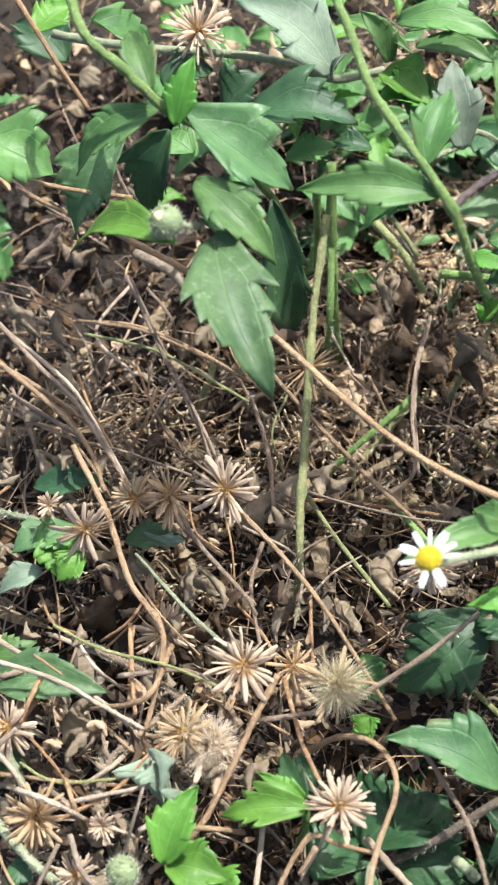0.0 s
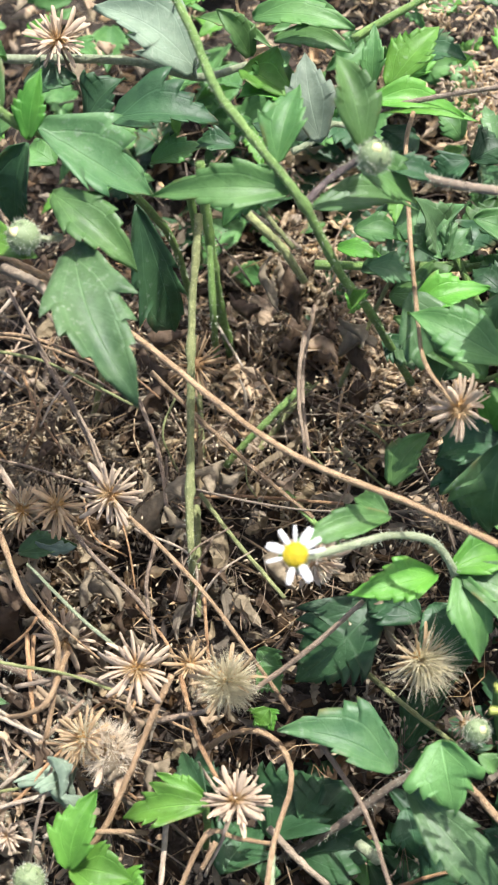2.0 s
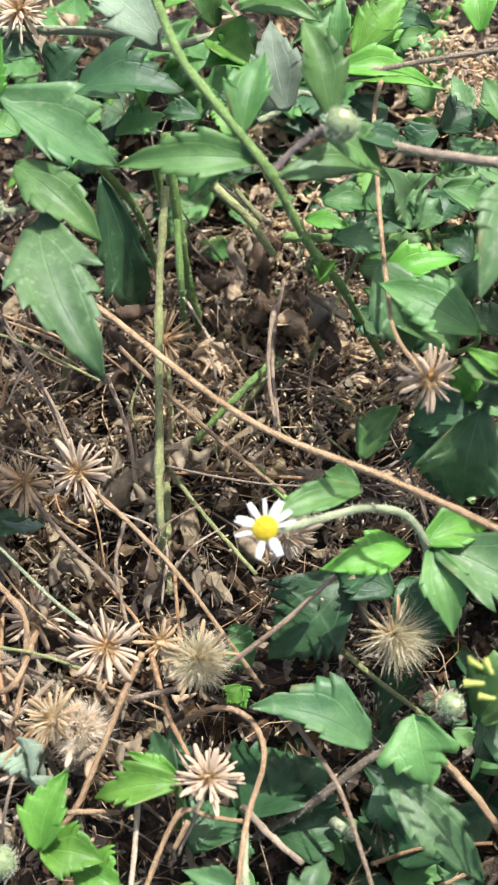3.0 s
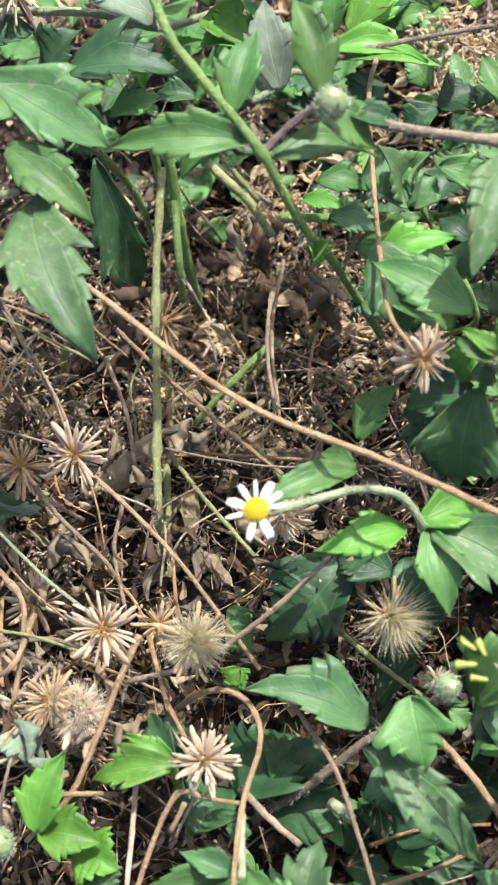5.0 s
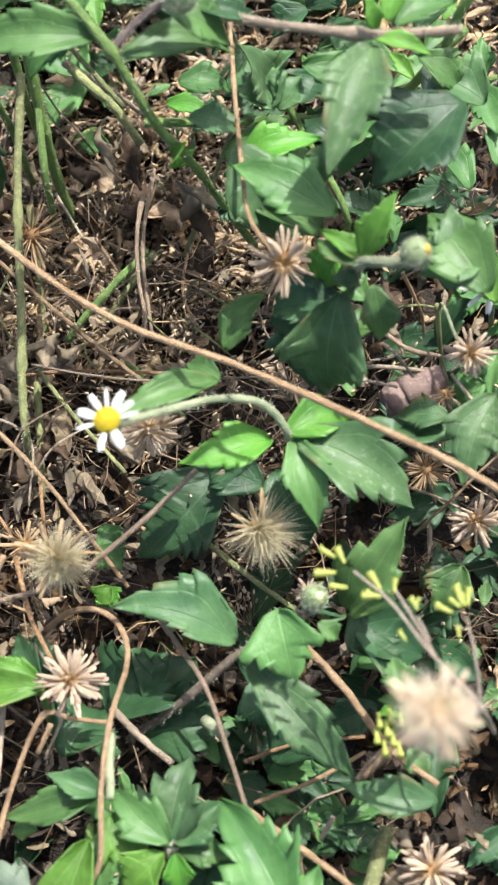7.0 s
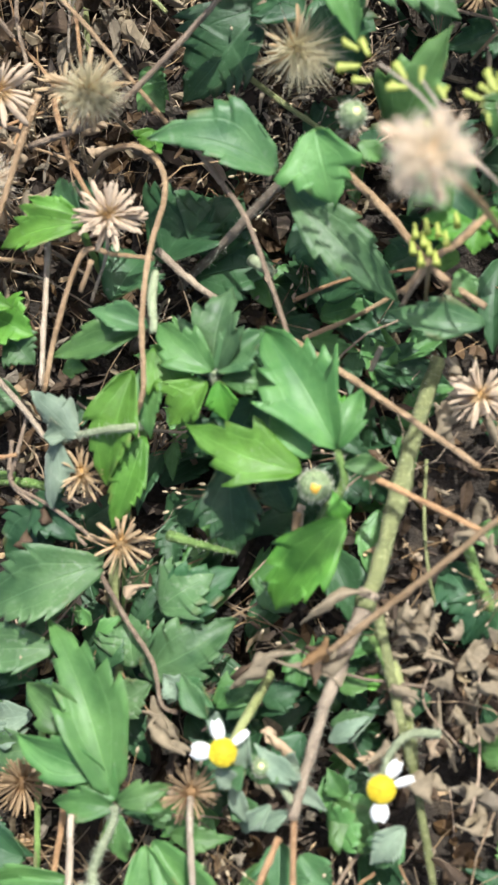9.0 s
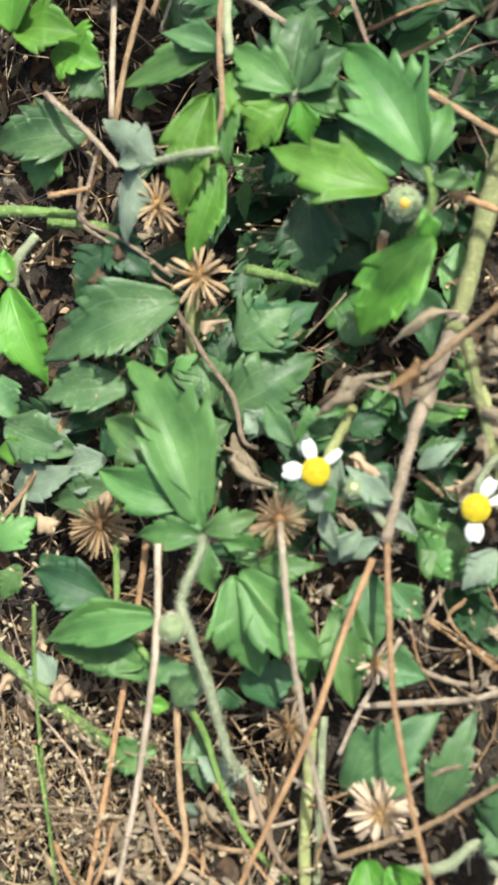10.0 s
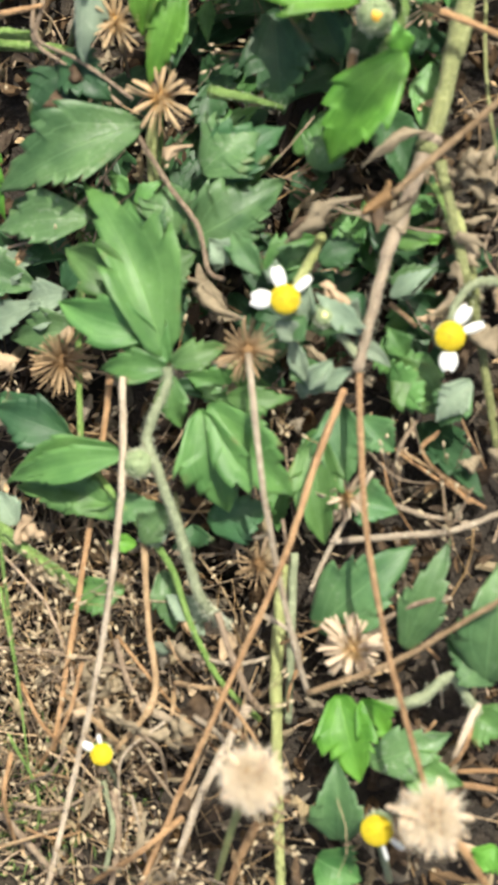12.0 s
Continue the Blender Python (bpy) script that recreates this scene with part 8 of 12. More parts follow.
crumpled("dead_leaf", (-0.0293, 0.0163, 0.0104), (0.21, -0.85, -0.48), 0.0074, 0.0100, DEAD_BROWN, label="crumpled grey-brown dead leaf in the litter", twist=167)
crumpled("dead_leaf", (0.0025, 0.0315, 0.0185), (-0.07, -0.99, 0.09), 0.0122, 0.0049, DEAD_BROWN, label="crumpled grey-brown dead leaf in the litter", twist=240)
crumpled("dead_leaf", (-0.0026, 0.0327, 0.0086), (-0.03, -0.77, -0.63), 0.0082, 0.0079, DEAD_BROWN, label="crumpled grey-brown dead leaf in the litter", twist=123)
crumpled("dead_leaf", (-0.0181, 0.0223, 0.0168), (-0.68, 0.15, 0.72), 0.0083, 0.0095, DEAD_BROWN, label="crumpled grey-brown dead leaf in the litter", twist=159)
crumpled("dead_leaf", (0.0079, 0.0370, 0.0114), (0.87, -0.48, 0.02), 0.0113, 0.0087, DEAD_BROWN, label="crumpled grey-brown dead leaf in the litter", twist=98)
crumpled("dead_leaf", (-0.0194, 0.0169, 0.0039), (-0.23, -0.92, -0.31), 0.0073, 0.0077, DEAD_GREY, label="crumpled grey-brown dead leaf in the litter", twist=149)
crumpled("dead_leaf", (-0.0185, 0.0648, 0.0165), (0.11, 0.99, -0.05), 0.0149, 0.0050, DEAD_GREY, label="crumpled grey-brown dead leaf in the litter", twist=163)
crumpled("dead_leaf", (-0.0118, -0.0123, 0.0220), (-0.25, 0.97, -0.03), 0.0110, 0.0055, CHAFF, label="crumpled grey-brown dead leaf in the litter", twist=292)
crumpled("dead_leaf", (-0.0366, -0.0053, 0.0204), (-0.58, 0.72, -0.38), 0.0152, 0.0053, DEAD_GREY, label="crumpled grey-brown dead leaf in the litter", twist=181)
crumpled("dead_leaf", (-0.0123, -0.0349, 0.0112), (-0.96, 0.21, 0.20), 0.0089, 0.0073, DEAD_GREY, label="crumpled grey-brown dead leaf in the litter", twist=125)
crumpled("dead_leaf", (-0.0350, -0.0190, 0.0103), (-0.24, -0.93, 0.26), 0.0094, 0.0089, DEAD_GREY, label="crumpled grey-brown dead leaf in the litter", twist=81)
crumpled("dead_leaf", (0.0055, -0.0012, 0.0119), (-0.28, -0.88, -0.39), 0.0089, 0.0084, CHAFF, label="crumpled grey-brown dead leaf in the litter", twist=134)
crumpled("dead_leaf", (-0.0235, -0.0315, 0.0233), (0.65, -0.70, 0.29), 0.0140, 0.0063, DEAD_GREY, label="crumpled grey-brown dead leaf in the litter", twist=268)
crumpled("dead_leaf", (-0.0153, -0.0224, 0.0162), (0.70, -0.33, -0.63), 0.0058, 0.0094, DEAD_GREY, label="crumpled grey-brown dead leaf in the litter", twist=218)
crumpled("dead_leaf", (0.0104, -0.0084, 0.0122), (0.82, 0.18, -0.54), 0.0078, 0.0058, CHAFF, label="crumpled grey-brown dead leaf in the litter", twist=257)
crumpled("dead_leaf", (-0.0173, -0.0207, 0.0219), (0.17, -0.88, -0.45), 0.0089, 0.0087, DEAD_GREY, label="crumpled grey-brown dead leaf in the litter", twist=224)
crumpled("dead_leaf", (-0.0042, -0.0282, 0.0252), (0.80, -0.53, 0.27), 0.0103, 0.0066, DEAD_GREY, label="crumpled grey-brown dead leaf in the litter", twist=186)
crumpled("dead_leaf", (0.0538, 0.1574, 0.0070), (0.26, -0.94, 0.20), 0.0198, 0.0116, DEAD_GREY, label="crumpled grey-brown dead leaf in the litter", twist=208)
crumpled("dead_leaf", (0.0308, 0.1669, -0.0095), (-0.94, 0.04, -0.35), 0.0157, 0.0083, DEAD_BROWN, label="crumpled grey-brown dead leaf in the litter", twist=243)
crumpled("dead_leaf", (0.0551, 0.1582, 0.0043), (0.50, 0.76, 0.40), 0.0078, 0.0081, DEAD_BROWN, label="crumpled grey-brown dead leaf in the litter", twist=287)
crumpled("dead_leaf", (0.0213, 0.0978, 0.0019), (-0.83, -0.49, 0.26), 0.0150, 0.0075, DEAD_BROWN, label="crumpled grey-brown dead leaf in the litter", twist=161)
crumpled("dead_leaf", (0.0106, 0.1295, 0.0015), (-0.63, -0.74, 0.23), 0.0094, 0.0120, DEAD_BROWN, label="crumpled grey-brown dead leaf in the litter", twist=250)
crumpled("dead_leaf", (0.0411, 0.1276, 0.0078), (-0.95, -0.22, -0.24), 0.0072, 0.0094, DEAD_BROWN, label="crumpled grey-brown dead leaf in the litter", twist=302)
crumpled("dead_leaf", (0.0176, 0.1447, 0.0037), (-0.66, -0.74, -0.11), 0.0108, 0.0130, DEAD_BROWN, label="crumpled grey-brown dead leaf in the litter", twist=302)
crumpled("dead_leaf", (0.0277, 0.1239, 0.0080), (-0.91, -0.40, -0.07), 0.0081, 0.0077, DEAD_BROWN, label="crumpled grey-brown dead leaf in the litter", twist=164)
crumpled("dead_leaf", (0.0375, 0.1359, -0.0036), (0.73, -0.66, 0.17), 0.0160, 0.0107, DEAD_GREY, label="crumpled grey-brown dead leaf in the litter", twist=242)
crumpled("dead_leaf", (0.0014, 0.1301, -0.0109), (-0.86, -0.01, -0.51), 0.0115, 0.0115, DEAD_BROWN, label="crumpled grey-brown dead leaf in the litter", twist=189)
crumpled("dead_leaf", (-0.0866, 0.1334, 0.0262), (-0.35, -0.91, 0.22), 0.0142, 0.0049, DEAD_BROWN, label="crumpled grey-brown dead leaf in the litter", twist=197)
crumpled("dead_leaf", (-0.0431, 0.1282, 0.0051), (0.27, 0.84, 0.48), 0.0121, 0.0086, DEAD_BROWN, label="crumpled grey-brown dead leaf in the litter", twist=224)
crumpled("dead_leaf", (-0.0798, 0.0910, 0.0121), (0.75, 0.36, -0.55), 0.0096, 0.0095, DEAD_BROWN, label="crumpled grey-brown dead leaf in the litter", twist=136)
crumpled("dead_leaf", (-0.0382, 0.1287, 0.0014), (0.73, 0.65, -0.22), 0.0144, 0.0105, DEAD_GREY, label="crumpled grey-brown dead leaf in the litter", twist=87)
crumpled("dead_leaf", (-0.0954, 0.0955, 0.0074), (-0.03, 0.90, -0.43), 0.0128, 0.0057, DEAD_GREY, label="crumpled grey-brown dead leaf in the litter", twist=220)
crumpled("dead_leaf", (-0.0607, 0.1482, 0.0190), (0.38, 0.91, 0.18), 0.0106, 0.0063, DEAD_BROWN, label="crumpled grey-brown dead leaf in the litter", twist=272)
crumpled("dead_leaf", (-0.0725, 0.1152, 0.0150), (0.68, -0.69, 0.24), 0.0112, 0.0078, DEAD_BROWN, label="crumpled grey-brown dead leaf in the litter", twist=261)
crumpled("dead_leaf", (-0.0948, 0.1665, 0.0009), (-0.93, 0.37, -0.03), 0.0168, 0.0097, DEAD_GREY, label="crumpled grey-brown dead leaf in the litter", twist=197)
crumpled("dead_leaf", (-0.1296, 0.2018, 0.0282), (0.81, -0.11, -0.58), 0.0067, 0.0086, DEAD_GREY, label="crumpled grey-brown dead leaf in the litter", twist=131)
crumpled("dead_leaf", (-0.0898, 0.2083, 0.0456), (0.48, 0.78, 0.41), 0.0106, 0.0105, DEAD_GREY, label="crumpled grey-brown dead leaf in the litter", twist=115)
crumpled("dead_leaf", (-0.1065, 0.2391, 0.0268), (-0.28, 0.91, -0.32), 0.0140, 0.0096, DEAD_GREY, label="crumpled grey-brown dead leaf in the litter", twist=215)
crumpled("dead_leaf", (-0.1226, 0.2102, 0.0360), (0.78, 0.58, 0.23), 0.0117, 0.0118, DEAD_BROWN, label="crumpled grey-brown dead leaf in the litter", twist=160)
crumpled("dead_leaf", (-0.1262, 0.2049, 0.0439), (0.57, -0.80, 0.20), 0.0160, 0.0058, DEAD_GREY, label="crumpled grey-brown dead leaf in the litter", twist=166)
crumpled("dead_leaf", (-0.1035, 0.2010, 0.0371), (-0.98, 0.14, 0.14), 0.0089, 0.0073, DEAD_BROWN, label="crumpled grey-brown dead leaf in the litter", twist=224)
crumpled("dead_leaf", (-0.1123, 0.2174, 0.0250), (-0.84, 0.16, -0.51), 0.0107, 0.0057, DEAD_GREY, label="crumpled grey-brown dead leaf in the litter", twist=295)
crumpled("dead_leaf", (-0.1042, 0.2023, 0.0310), (0.11, 0.99, 0.11), 0.0087, 0.0108, DEAD_BROWN, label="crumpled grey-brown dead leaf in the litter", twist=209)
straw([(-0.1038, 0.1181, 0.0418), (-0.0838, 0.1097, 0.0476), (-0.0714, 0.1111, 0.0318)], 0.00031, material=STRAW_DULL)
straw([(-0.0458, 0.0847, 0.0429), (-0.0474, 0.0743, 0.0421), (-0.0528, 0.0688, 0.0329)], 0.00053, material=STRAW_RED)
straw([(-0.0625, 0.0936, 0.0183), (-0.0522, 0.0918, 0.0227), (-0.0473, 0.1037, 0.0083)], 0.00048, material=STRAW)
straw([(-0.1010, 0.1246, 0.0158), (-0.0914, 0.1223, 0.0189), (-0.0879, 0.1241, 0.0058)], 0.00058, material=STRAW_DULL)
straw([(-0.0738, 0.1047, 0.0294), (-0.0624, 0.1051, 0.0260), (-0.0540, 0.0994, 0.0194)], 0.00033, material=STRAW_DULL)
straw([(-0.0418, 0.1002, 0.0299), (-0.0287, 0.0931, 0.0306), (-0.0169, 0.1002, 0.0199)], 0.00033, material=STRAW)
straw([(-0.0583, 0.1313, 0.0278), (-0.0470, 0.1163, 0.0339), (-0.0458, 0.1116, 0.0178)], 0.00059, material=STRAW_DULL)
straw([(-0.0359, 0.0617, 0.0158), (-0.0322, 0.0500, 0.0125), (-0.0221, 0.0457, 0.0058)], 0.00036, material=STRAW_RED)
straw([(-0.0738, 0.0917, 0.0362), (-0.0652, 0.0757, 0.0409), (-0.0604, 0.0709, 0.0262)], 0.00053, material=STRAW_RED)
straw([(-0.0735, 0.0688, 0.0442), (-0.0596, 0.0531, 0.0476), (-0.0520, 0.0439, 0.0342)], 0.00054, material=STRAW)
straw([(-0.0249, 0.0601, 0.0178), (-0.0198, 0.0455, 0.0145), (-0.0175, 0.0319, 0.0078)], 0.00039, material=STRAW_RED)
straw([(-0.0925, 0.0928, 0.0305), (-0.0943, 0.0734, 0.0340), (-0.0933, 0.0621, 0.0205)], 0.00052, material=STRAW_DULL)
straw([(-0.1040, 0.0665, 0.0385), (-0.1022, 0.0581, 0.0355), (-0.0997, 0.0523, 0.0285)], 0.00048, material=STRAW_RED)
straw([(-0.0684, 0.0439, 0.0389), (-0.0564, 0.0470, 0.0365), (-0.0457, 0.0535, 0.0289)], 0.00059, material=STRAW_DULL)
straw([(-0.0944, 0.0588, 0.0186), (-0.1024, 0.0469, 0.0211), (-0.1069, 0.0371, 0.0086)], 0.00054, material=STRAW_RED)
straw([(-0.0924, 0.1183, 0.0439), (-0.0830, 0.1094, 0.0507), (-0.0810, 0.1159, 0.0339)], 0.00042, material=STRAW_RED)
straw([(-0.0950, 0.0830, 0.0208), (-0.0749, 0.0760, 0.0277), (-0.0638, 0.0919, 0.0108)], 0.00048, material=STRAW)
straw([(-0.0519, 0.1289, 0.0171), (-0.0532, 0.1176, 0.0132), (-0.0441, 0.1127, 0.0071)], 0.00032, material=STRAW_RED)
straw([(-0.0837, 0.1195, 0.0223), (-0.0748, 0.1073, 0.0246), (-0.0731, 0.1017, 0.0123)], 0.00055, material=STRAW_DULL)
straw([(-0.0330, 0.1260, 0.0270), (-0.0248, 0.1052, 0.0294), (-0.0134, 0.0977, 0.0170)], 0.00040, material=STRAW_RED)
straw([(-0.0879, 0.0704, 0.0350), (-0.0802, 0.0767, 0.0416), (-0.0749, 0.0894, 0.0250)], 0.00042, material=STRAW)
straw([(-0.1009, 0.0950, 0.0191), (-0.0899, 0.0764, 0.0199), (-0.0862, 0.0625, 0.0091)], 0.00057, material=STRAW_DULL)
straw([(-0.0220, -0.0084, 0.0301), (-0.0149, -0.0104, 0.0271), (-0.0094, -0.0135, 0.0201)], 0.00043, material=STRAW)
straw([(-0.0849, -0.0220, 0.0357), (-0.0832, -0.0347, 0.0346), (-0.0932, -0.0427, 0.0257)], 0.00059, material=STRAW_DULL)
straw([(0.0054, -0.0141, 0.0150), (-0.0078, -0.0090, 0.0163), (-0.0237, -0.0014, 0.0050)], 0.00044, material=STRAW)
straw([(-0.0326, -0.0146, 0.0197), (-0.0189, -0.0080, 0.0258), (-0.0079, 0.0047, 0.0097)], 0.00057, material=STRAW_RED)
straw([(0.0111, -0.0280, 0.0353), (0.0201, -0.0428, 0.0325), (0.0138, -0.0581, 0.0253)], 0.00059, material=STRAW_PALE)
straw([(-0.0751, -0.0092, 0.0202), (-0.0811, -0.0169, 0.0230), (-0.0915, -0.0209, 0.0102)], 0.00047, material=STRAW)
straw([(-0.0257, -0.0310, 0.0241), (-0.0151, -0.0347, 0.0301), (-0.0092, -0.0365, 0.0141)], 0.00046, material=STRAW)
straw([(0.0004, 0.0207, 0.0342), (0.0046, 0.0338, 0.0384), (0.0151, 0.0491, 0.0242)], 0.00036, material=STRAW_DULL)
straw([(-0.0548, -0.0261, 0.0168), (-0.0378, -0.0374, 0.0187), (-0.0214, -0.0303, 0.0068)], 0.00039, material=STRAW_PALE)
straw([(-0.0729, -0.0558, 0.0362), (-0.0622, -0.0703, 0.0345), (-0.0465, -0.0746, 0.0262)], 0.00046, material=STRAW)
straw([(-0.0701, 0.0256, 0.0396), (-0.0660, 0.0131, 0.0358), (-0.0646, 0.0011, 0.0296)], 0.00035, material=STRAW_RED)
straw([(-0.0134, -0.0448, 0.0153), (-0.0011, -0.0499, 0.0216), (0.0069, -0.0537, 0.0053)], 0.00032, material=STRAW_PALE)
straw([(-0.0311, -0.0447, 0.0227), (-0.0324, -0.0524, 0.0305), (-0.0345, -0.0557, 0.0127)], 0.00054, material=STRAW)
straw([(-0.0468, -0.0231, 0.0347), (-0.0432, -0.0311, 0.0336), (-0.0371, -0.0335, 0.0247)], 0.00057, material=STRAW_DULL)
straw([(-0.0130, -0.0333, 0.0196), (-0.0010, -0.0395, 0.0222), (0.0105, -0.0361, 0.0096)], 0.00052, material=STRAW_RED)
straw([(-0.0144, 0.0446, 0.0321), (0.0041, 0.0358, 0.0288), (0.0039, 0.0166, 0.0221)], 0.00046, material=STRAW_PALE)
straw([(-0.1010, 0.0309, 0.0214), (-0.0919, 0.0216, 0.0252), (-0.0862, 0.0239, 0.0114)], 0.00048, material=STRAW_PALE)
straw([(0.0085, 0.0210, 0.0354), (0.0150, 0.0279, 0.0404), (0.0223, 0.0406, 0.0254)], 0.00037, material=STRAW_PALE)
straw([(-0.0768, -0.0056, 0.0341), (-0.0656, -0.0075, 0.0345), (-0.0620, -0.0139, 0.0241)], 0.00051, material=STRAW_DULL)
straw([(-0.0754, 0.0202, 0.0250), (-0.0676, 0.0088, 0.0313), (-0.0620, 0.0111, 0.0150)], 0.00050, material=STRAW_RED)
straw([(-0.0295, -0.0422, 0.0245), (-0.0315, -0.0558, 0.0228), (-0.0384, -0.0672, 0.0145)], 0.00038, material=STRAW_PALE)
straw([(-0.0396, -0.0238, 0.0350), (-0.0221, -0.0249, 0.0383), (-0.0074, -0.0228, 0.0250)], 0.00050, material=STRAW)
straw([(-0.0765, -0.0196, 0.0224), (-0.0619, -0.0318, 0.0250), (-0.0527, -0.0415, 0.0124)], 0.00056, material=STRAW_RED)
straw([(-0.0815, 0.0402, 0.0173), (-0.0820, 0.0204, 0.0186), (-0.1006, 0.0143, 0.0073)], 0.00031, material=STRAW)
straw([(-0.0951, 0.0232, 0.0166), (-0.0869, 0.0199, 0.0138), (-0.0797, 0.0188, 0.0066)], 0.00043, material=STRAW_DULL)
straw([(-0.0111, 0.0004, 0.0167), (-0.0141, -0.0189, 0.0216), (-0.0188, -0.0328, 0.0067)], 0.00049, material=STRAW_RED)
straw([(-0.0173, 0.0271, 0.0161), (-0.0035, 0.0116, 0.0213), (0.0018, -0.0005, 0.0061)], 0.00056, material=STRAW_RED)
straw([(-0.0049, -0.0375, 0.0193), (0.0032, -0.0436, 0.0206), (0.0092, -0.0477, 0.0093)], 0.00056, material=STRAW_DULL)
straw([(-0.0492, 0.0304, 0.0325), (-0.0368, 0.0155, 0.0307), (-0.0236, 0.0056, 0.0225)], 0.00042, material=STRAW)
straw([(-0.0412, 0.0208, 0.0284), (-0.0464, 0.0128, 0.0257), (-0.0555, 0.0086, 0.0184)], 0.00055, material=STRAW_RED)
straw([(0.0346, 0.0818, 0.0176), (0.0406, 0.0739, 0.0188), (0.0468, 0.0725, 0.0076)], 0.00033, material=STEM_OLIVE)
straw([(-0.0041, 0.0661, 0.0072), (-0.0045, 0.0603, 0.0047), (-0.0074, 0.0562, 0.0000)], 0.00054, material=STRAW)
straw([(-0.0047, 0.0937, 0.0161), (0.0055, 0.0823, 0.0185), (0.0056, 0.0740, 0.0061)], 0.00034, material=STRAW_DULL)
straw([(0.0383, 0.1089, 0.0072), (0.0311, 0.0966, 0.0141), (0.0214, 0.0979, 0.0000)], 0.00035, material=STEM_OLIVE)
straw([(0.0546, 0.0970, 0.0003), (0.0642, 0.0949, 0.0018), (0.0736, 0.0986, 0.0000)], 0.00031, material=STEM_OLIVE)
straw([(-0.0107, 0.0786, 0.0125), (-0.0081, 0.0642, 0.0090), (0.0038, 0.0583, 0.0025)], 0.00045, material=STRAW_DULL)
straw([(0.0061, 0.0512, 0.0086), (0.0027, 0.0454, 0.0063), (-0.0027, 0.0423, 0.0000)], 0.00053, material=STRAW_DULL)
straw([(0.0526, 0.0689, 0.0177), (0.0466, 0.0603, 0.0138), (0.0419, 0.0518, 0.0077)], 0.00038, material=STRAW_DULL)
straw([(0.0514, 0.0938, 0.0068), (0.0594, 0.0885, 0.0060), (0.0657, 0.0836, 0.0000)], 0.00042, material=STEM_OLIVE)
straw([(0.0171, 0.0734, 0.0196), (0.0180, 0.0663, 0.0176), (0.0216, 0.0632, 0.0096)], 0.00030, material=STEM_OLIVE)
straw([(-0.0073, 0.0981, 0.0198), (-0.0105, 0.0825, 0.0217), (-0.0067, 0.0742, 0.0098)], 0.00042, material=STEM_OLIVE)
straw([(0.0470, 0.1068, 0.0082), (0.0453, 0.0933, 0.0053), (0.0506, 0.0823, -0.0000)], 0.00050, material=STRAW)
straw([(0.0445, 0.0852, 0.0045), (0.0541, 0.0749, 0.0118), (0.0622, 0.0717, 0.0000)], 0.00040, material=STEM_OLIVE)
straw([(0.0183, 0.1092, 0.0159), (0.0226, 0.1025, 0.0132), (0.0264, 0.0982, 0.0059)], 0.00055, material=STRAW)
crumpled("dead_leaf", (0.0889, -0.1560, 0.0131), (-0.85, -0.31, 0.42), 0.0073, 0.0042, DEAD_BROWN, label="crumpled grey-brown dead leaf in the litter", twist=261)
crumpled("dead_leaf", (0.0965, -0.1645, 0.0159), (0.47, -0.86, 0.19), 0.0084, 0.0064, DEAD_GREY, label="crumpled grey-brown dead leaf in the litter", twist=97)
crumpled("dead_leaf", (0.0959, -0.1462, 0.0173), (-0.66, -0.69, -0.30), 0.0089, 0.0063, DEAD_BROWN, label="crumpled grey-brown dead leaf in the litter", twist=301)
crumpled("dead_leaf", (0.0922, -0.1646, 0.0110), (-0.73, -0.10, 0.67), 0.0060, 0.0038, DEAD_BROWN, label="crumpled grey-brown dead leaf in the litter", twist=186)
crumpled("dead_leaf", (0.1010, -0.1545, 0.0036), (-0.73, 0.39, -0.56), 0.0099, 0.0051, DEAD_GREY, label="crumpled grey-brown dead leaf in the litter", twist=213)
crumpled("dead_leaf", (0.1218, -0.1492, 0.0229), (0.73, -0.44, 0.53), 0.0107, 0.0061, DEAD_GREY, label="crumpled grey-brown dead leaf in the litter", twist=175)
crumpled("dead_leaf", (0.0975, -0.1628, 0.0205), (-0.81, 0.39, 0.44), 0.0073, 0.0031, DEAD_GREY, label="crumpled grey-brown dead leaf in the litter", twist=181)
crumpled("dead_leaf", (0.1052, -0.1738, 0.0145), (-0.59, 0.79, -0.15), 0.0057, 0.0037, DEAD_BROWN, label="crumpled grey-brown dead leaf in the litter", twist=116)
crumpled("dead_leaf", (0.1059, -0.1581, 0.0157), (-0.90, -0.36, 0.23), 0.0066, 0.0059, DEAD_GREY, label="crumpled grey-brown dead leaf in the litter", twist=224)
crumpled("dead_leaf", (0.1007, -0.1416, 0.0128), (0.65, 0.76, 0.03), 0.0083, 0.0050, DEAD_GREY, label="crumpled grey-brown dead leaf in the litter", twist=178)
crumpled("dead_leaf", (0.0938, -0.1750, 0.0031), (-0.71, -0.67, -0.22), 0.0098, 0.0059, DEAD_GREY, label="crumpled grey-brown dead leaf in the litter", twist=103)
crumpled("dead_leaf", (0.0918, -0.1553, 0.0056), (0.34, 0.83, -0.43), 0.0055, 0.0047, DEAD_GREY, label="crumpled grey-brown dead leaf in the litter", twist=249)
crumpled("dead_leaf", (0.0935, -0.1704, 0.0175), (0.11, -0.99, -0.12), 0.0064, 0.0048, DEAD_GREY, label="crumpled grey-brown dead leaf in the litter", twist=102)
crumpled("dead_leaf", (0.1008, -0.1467, 0.0202), (0.48, -0.70, 0.54), 0.0105, 0.0057, DEAD_GREY, label="crumpled grey-brown dead leaf in the litter", twist=175)
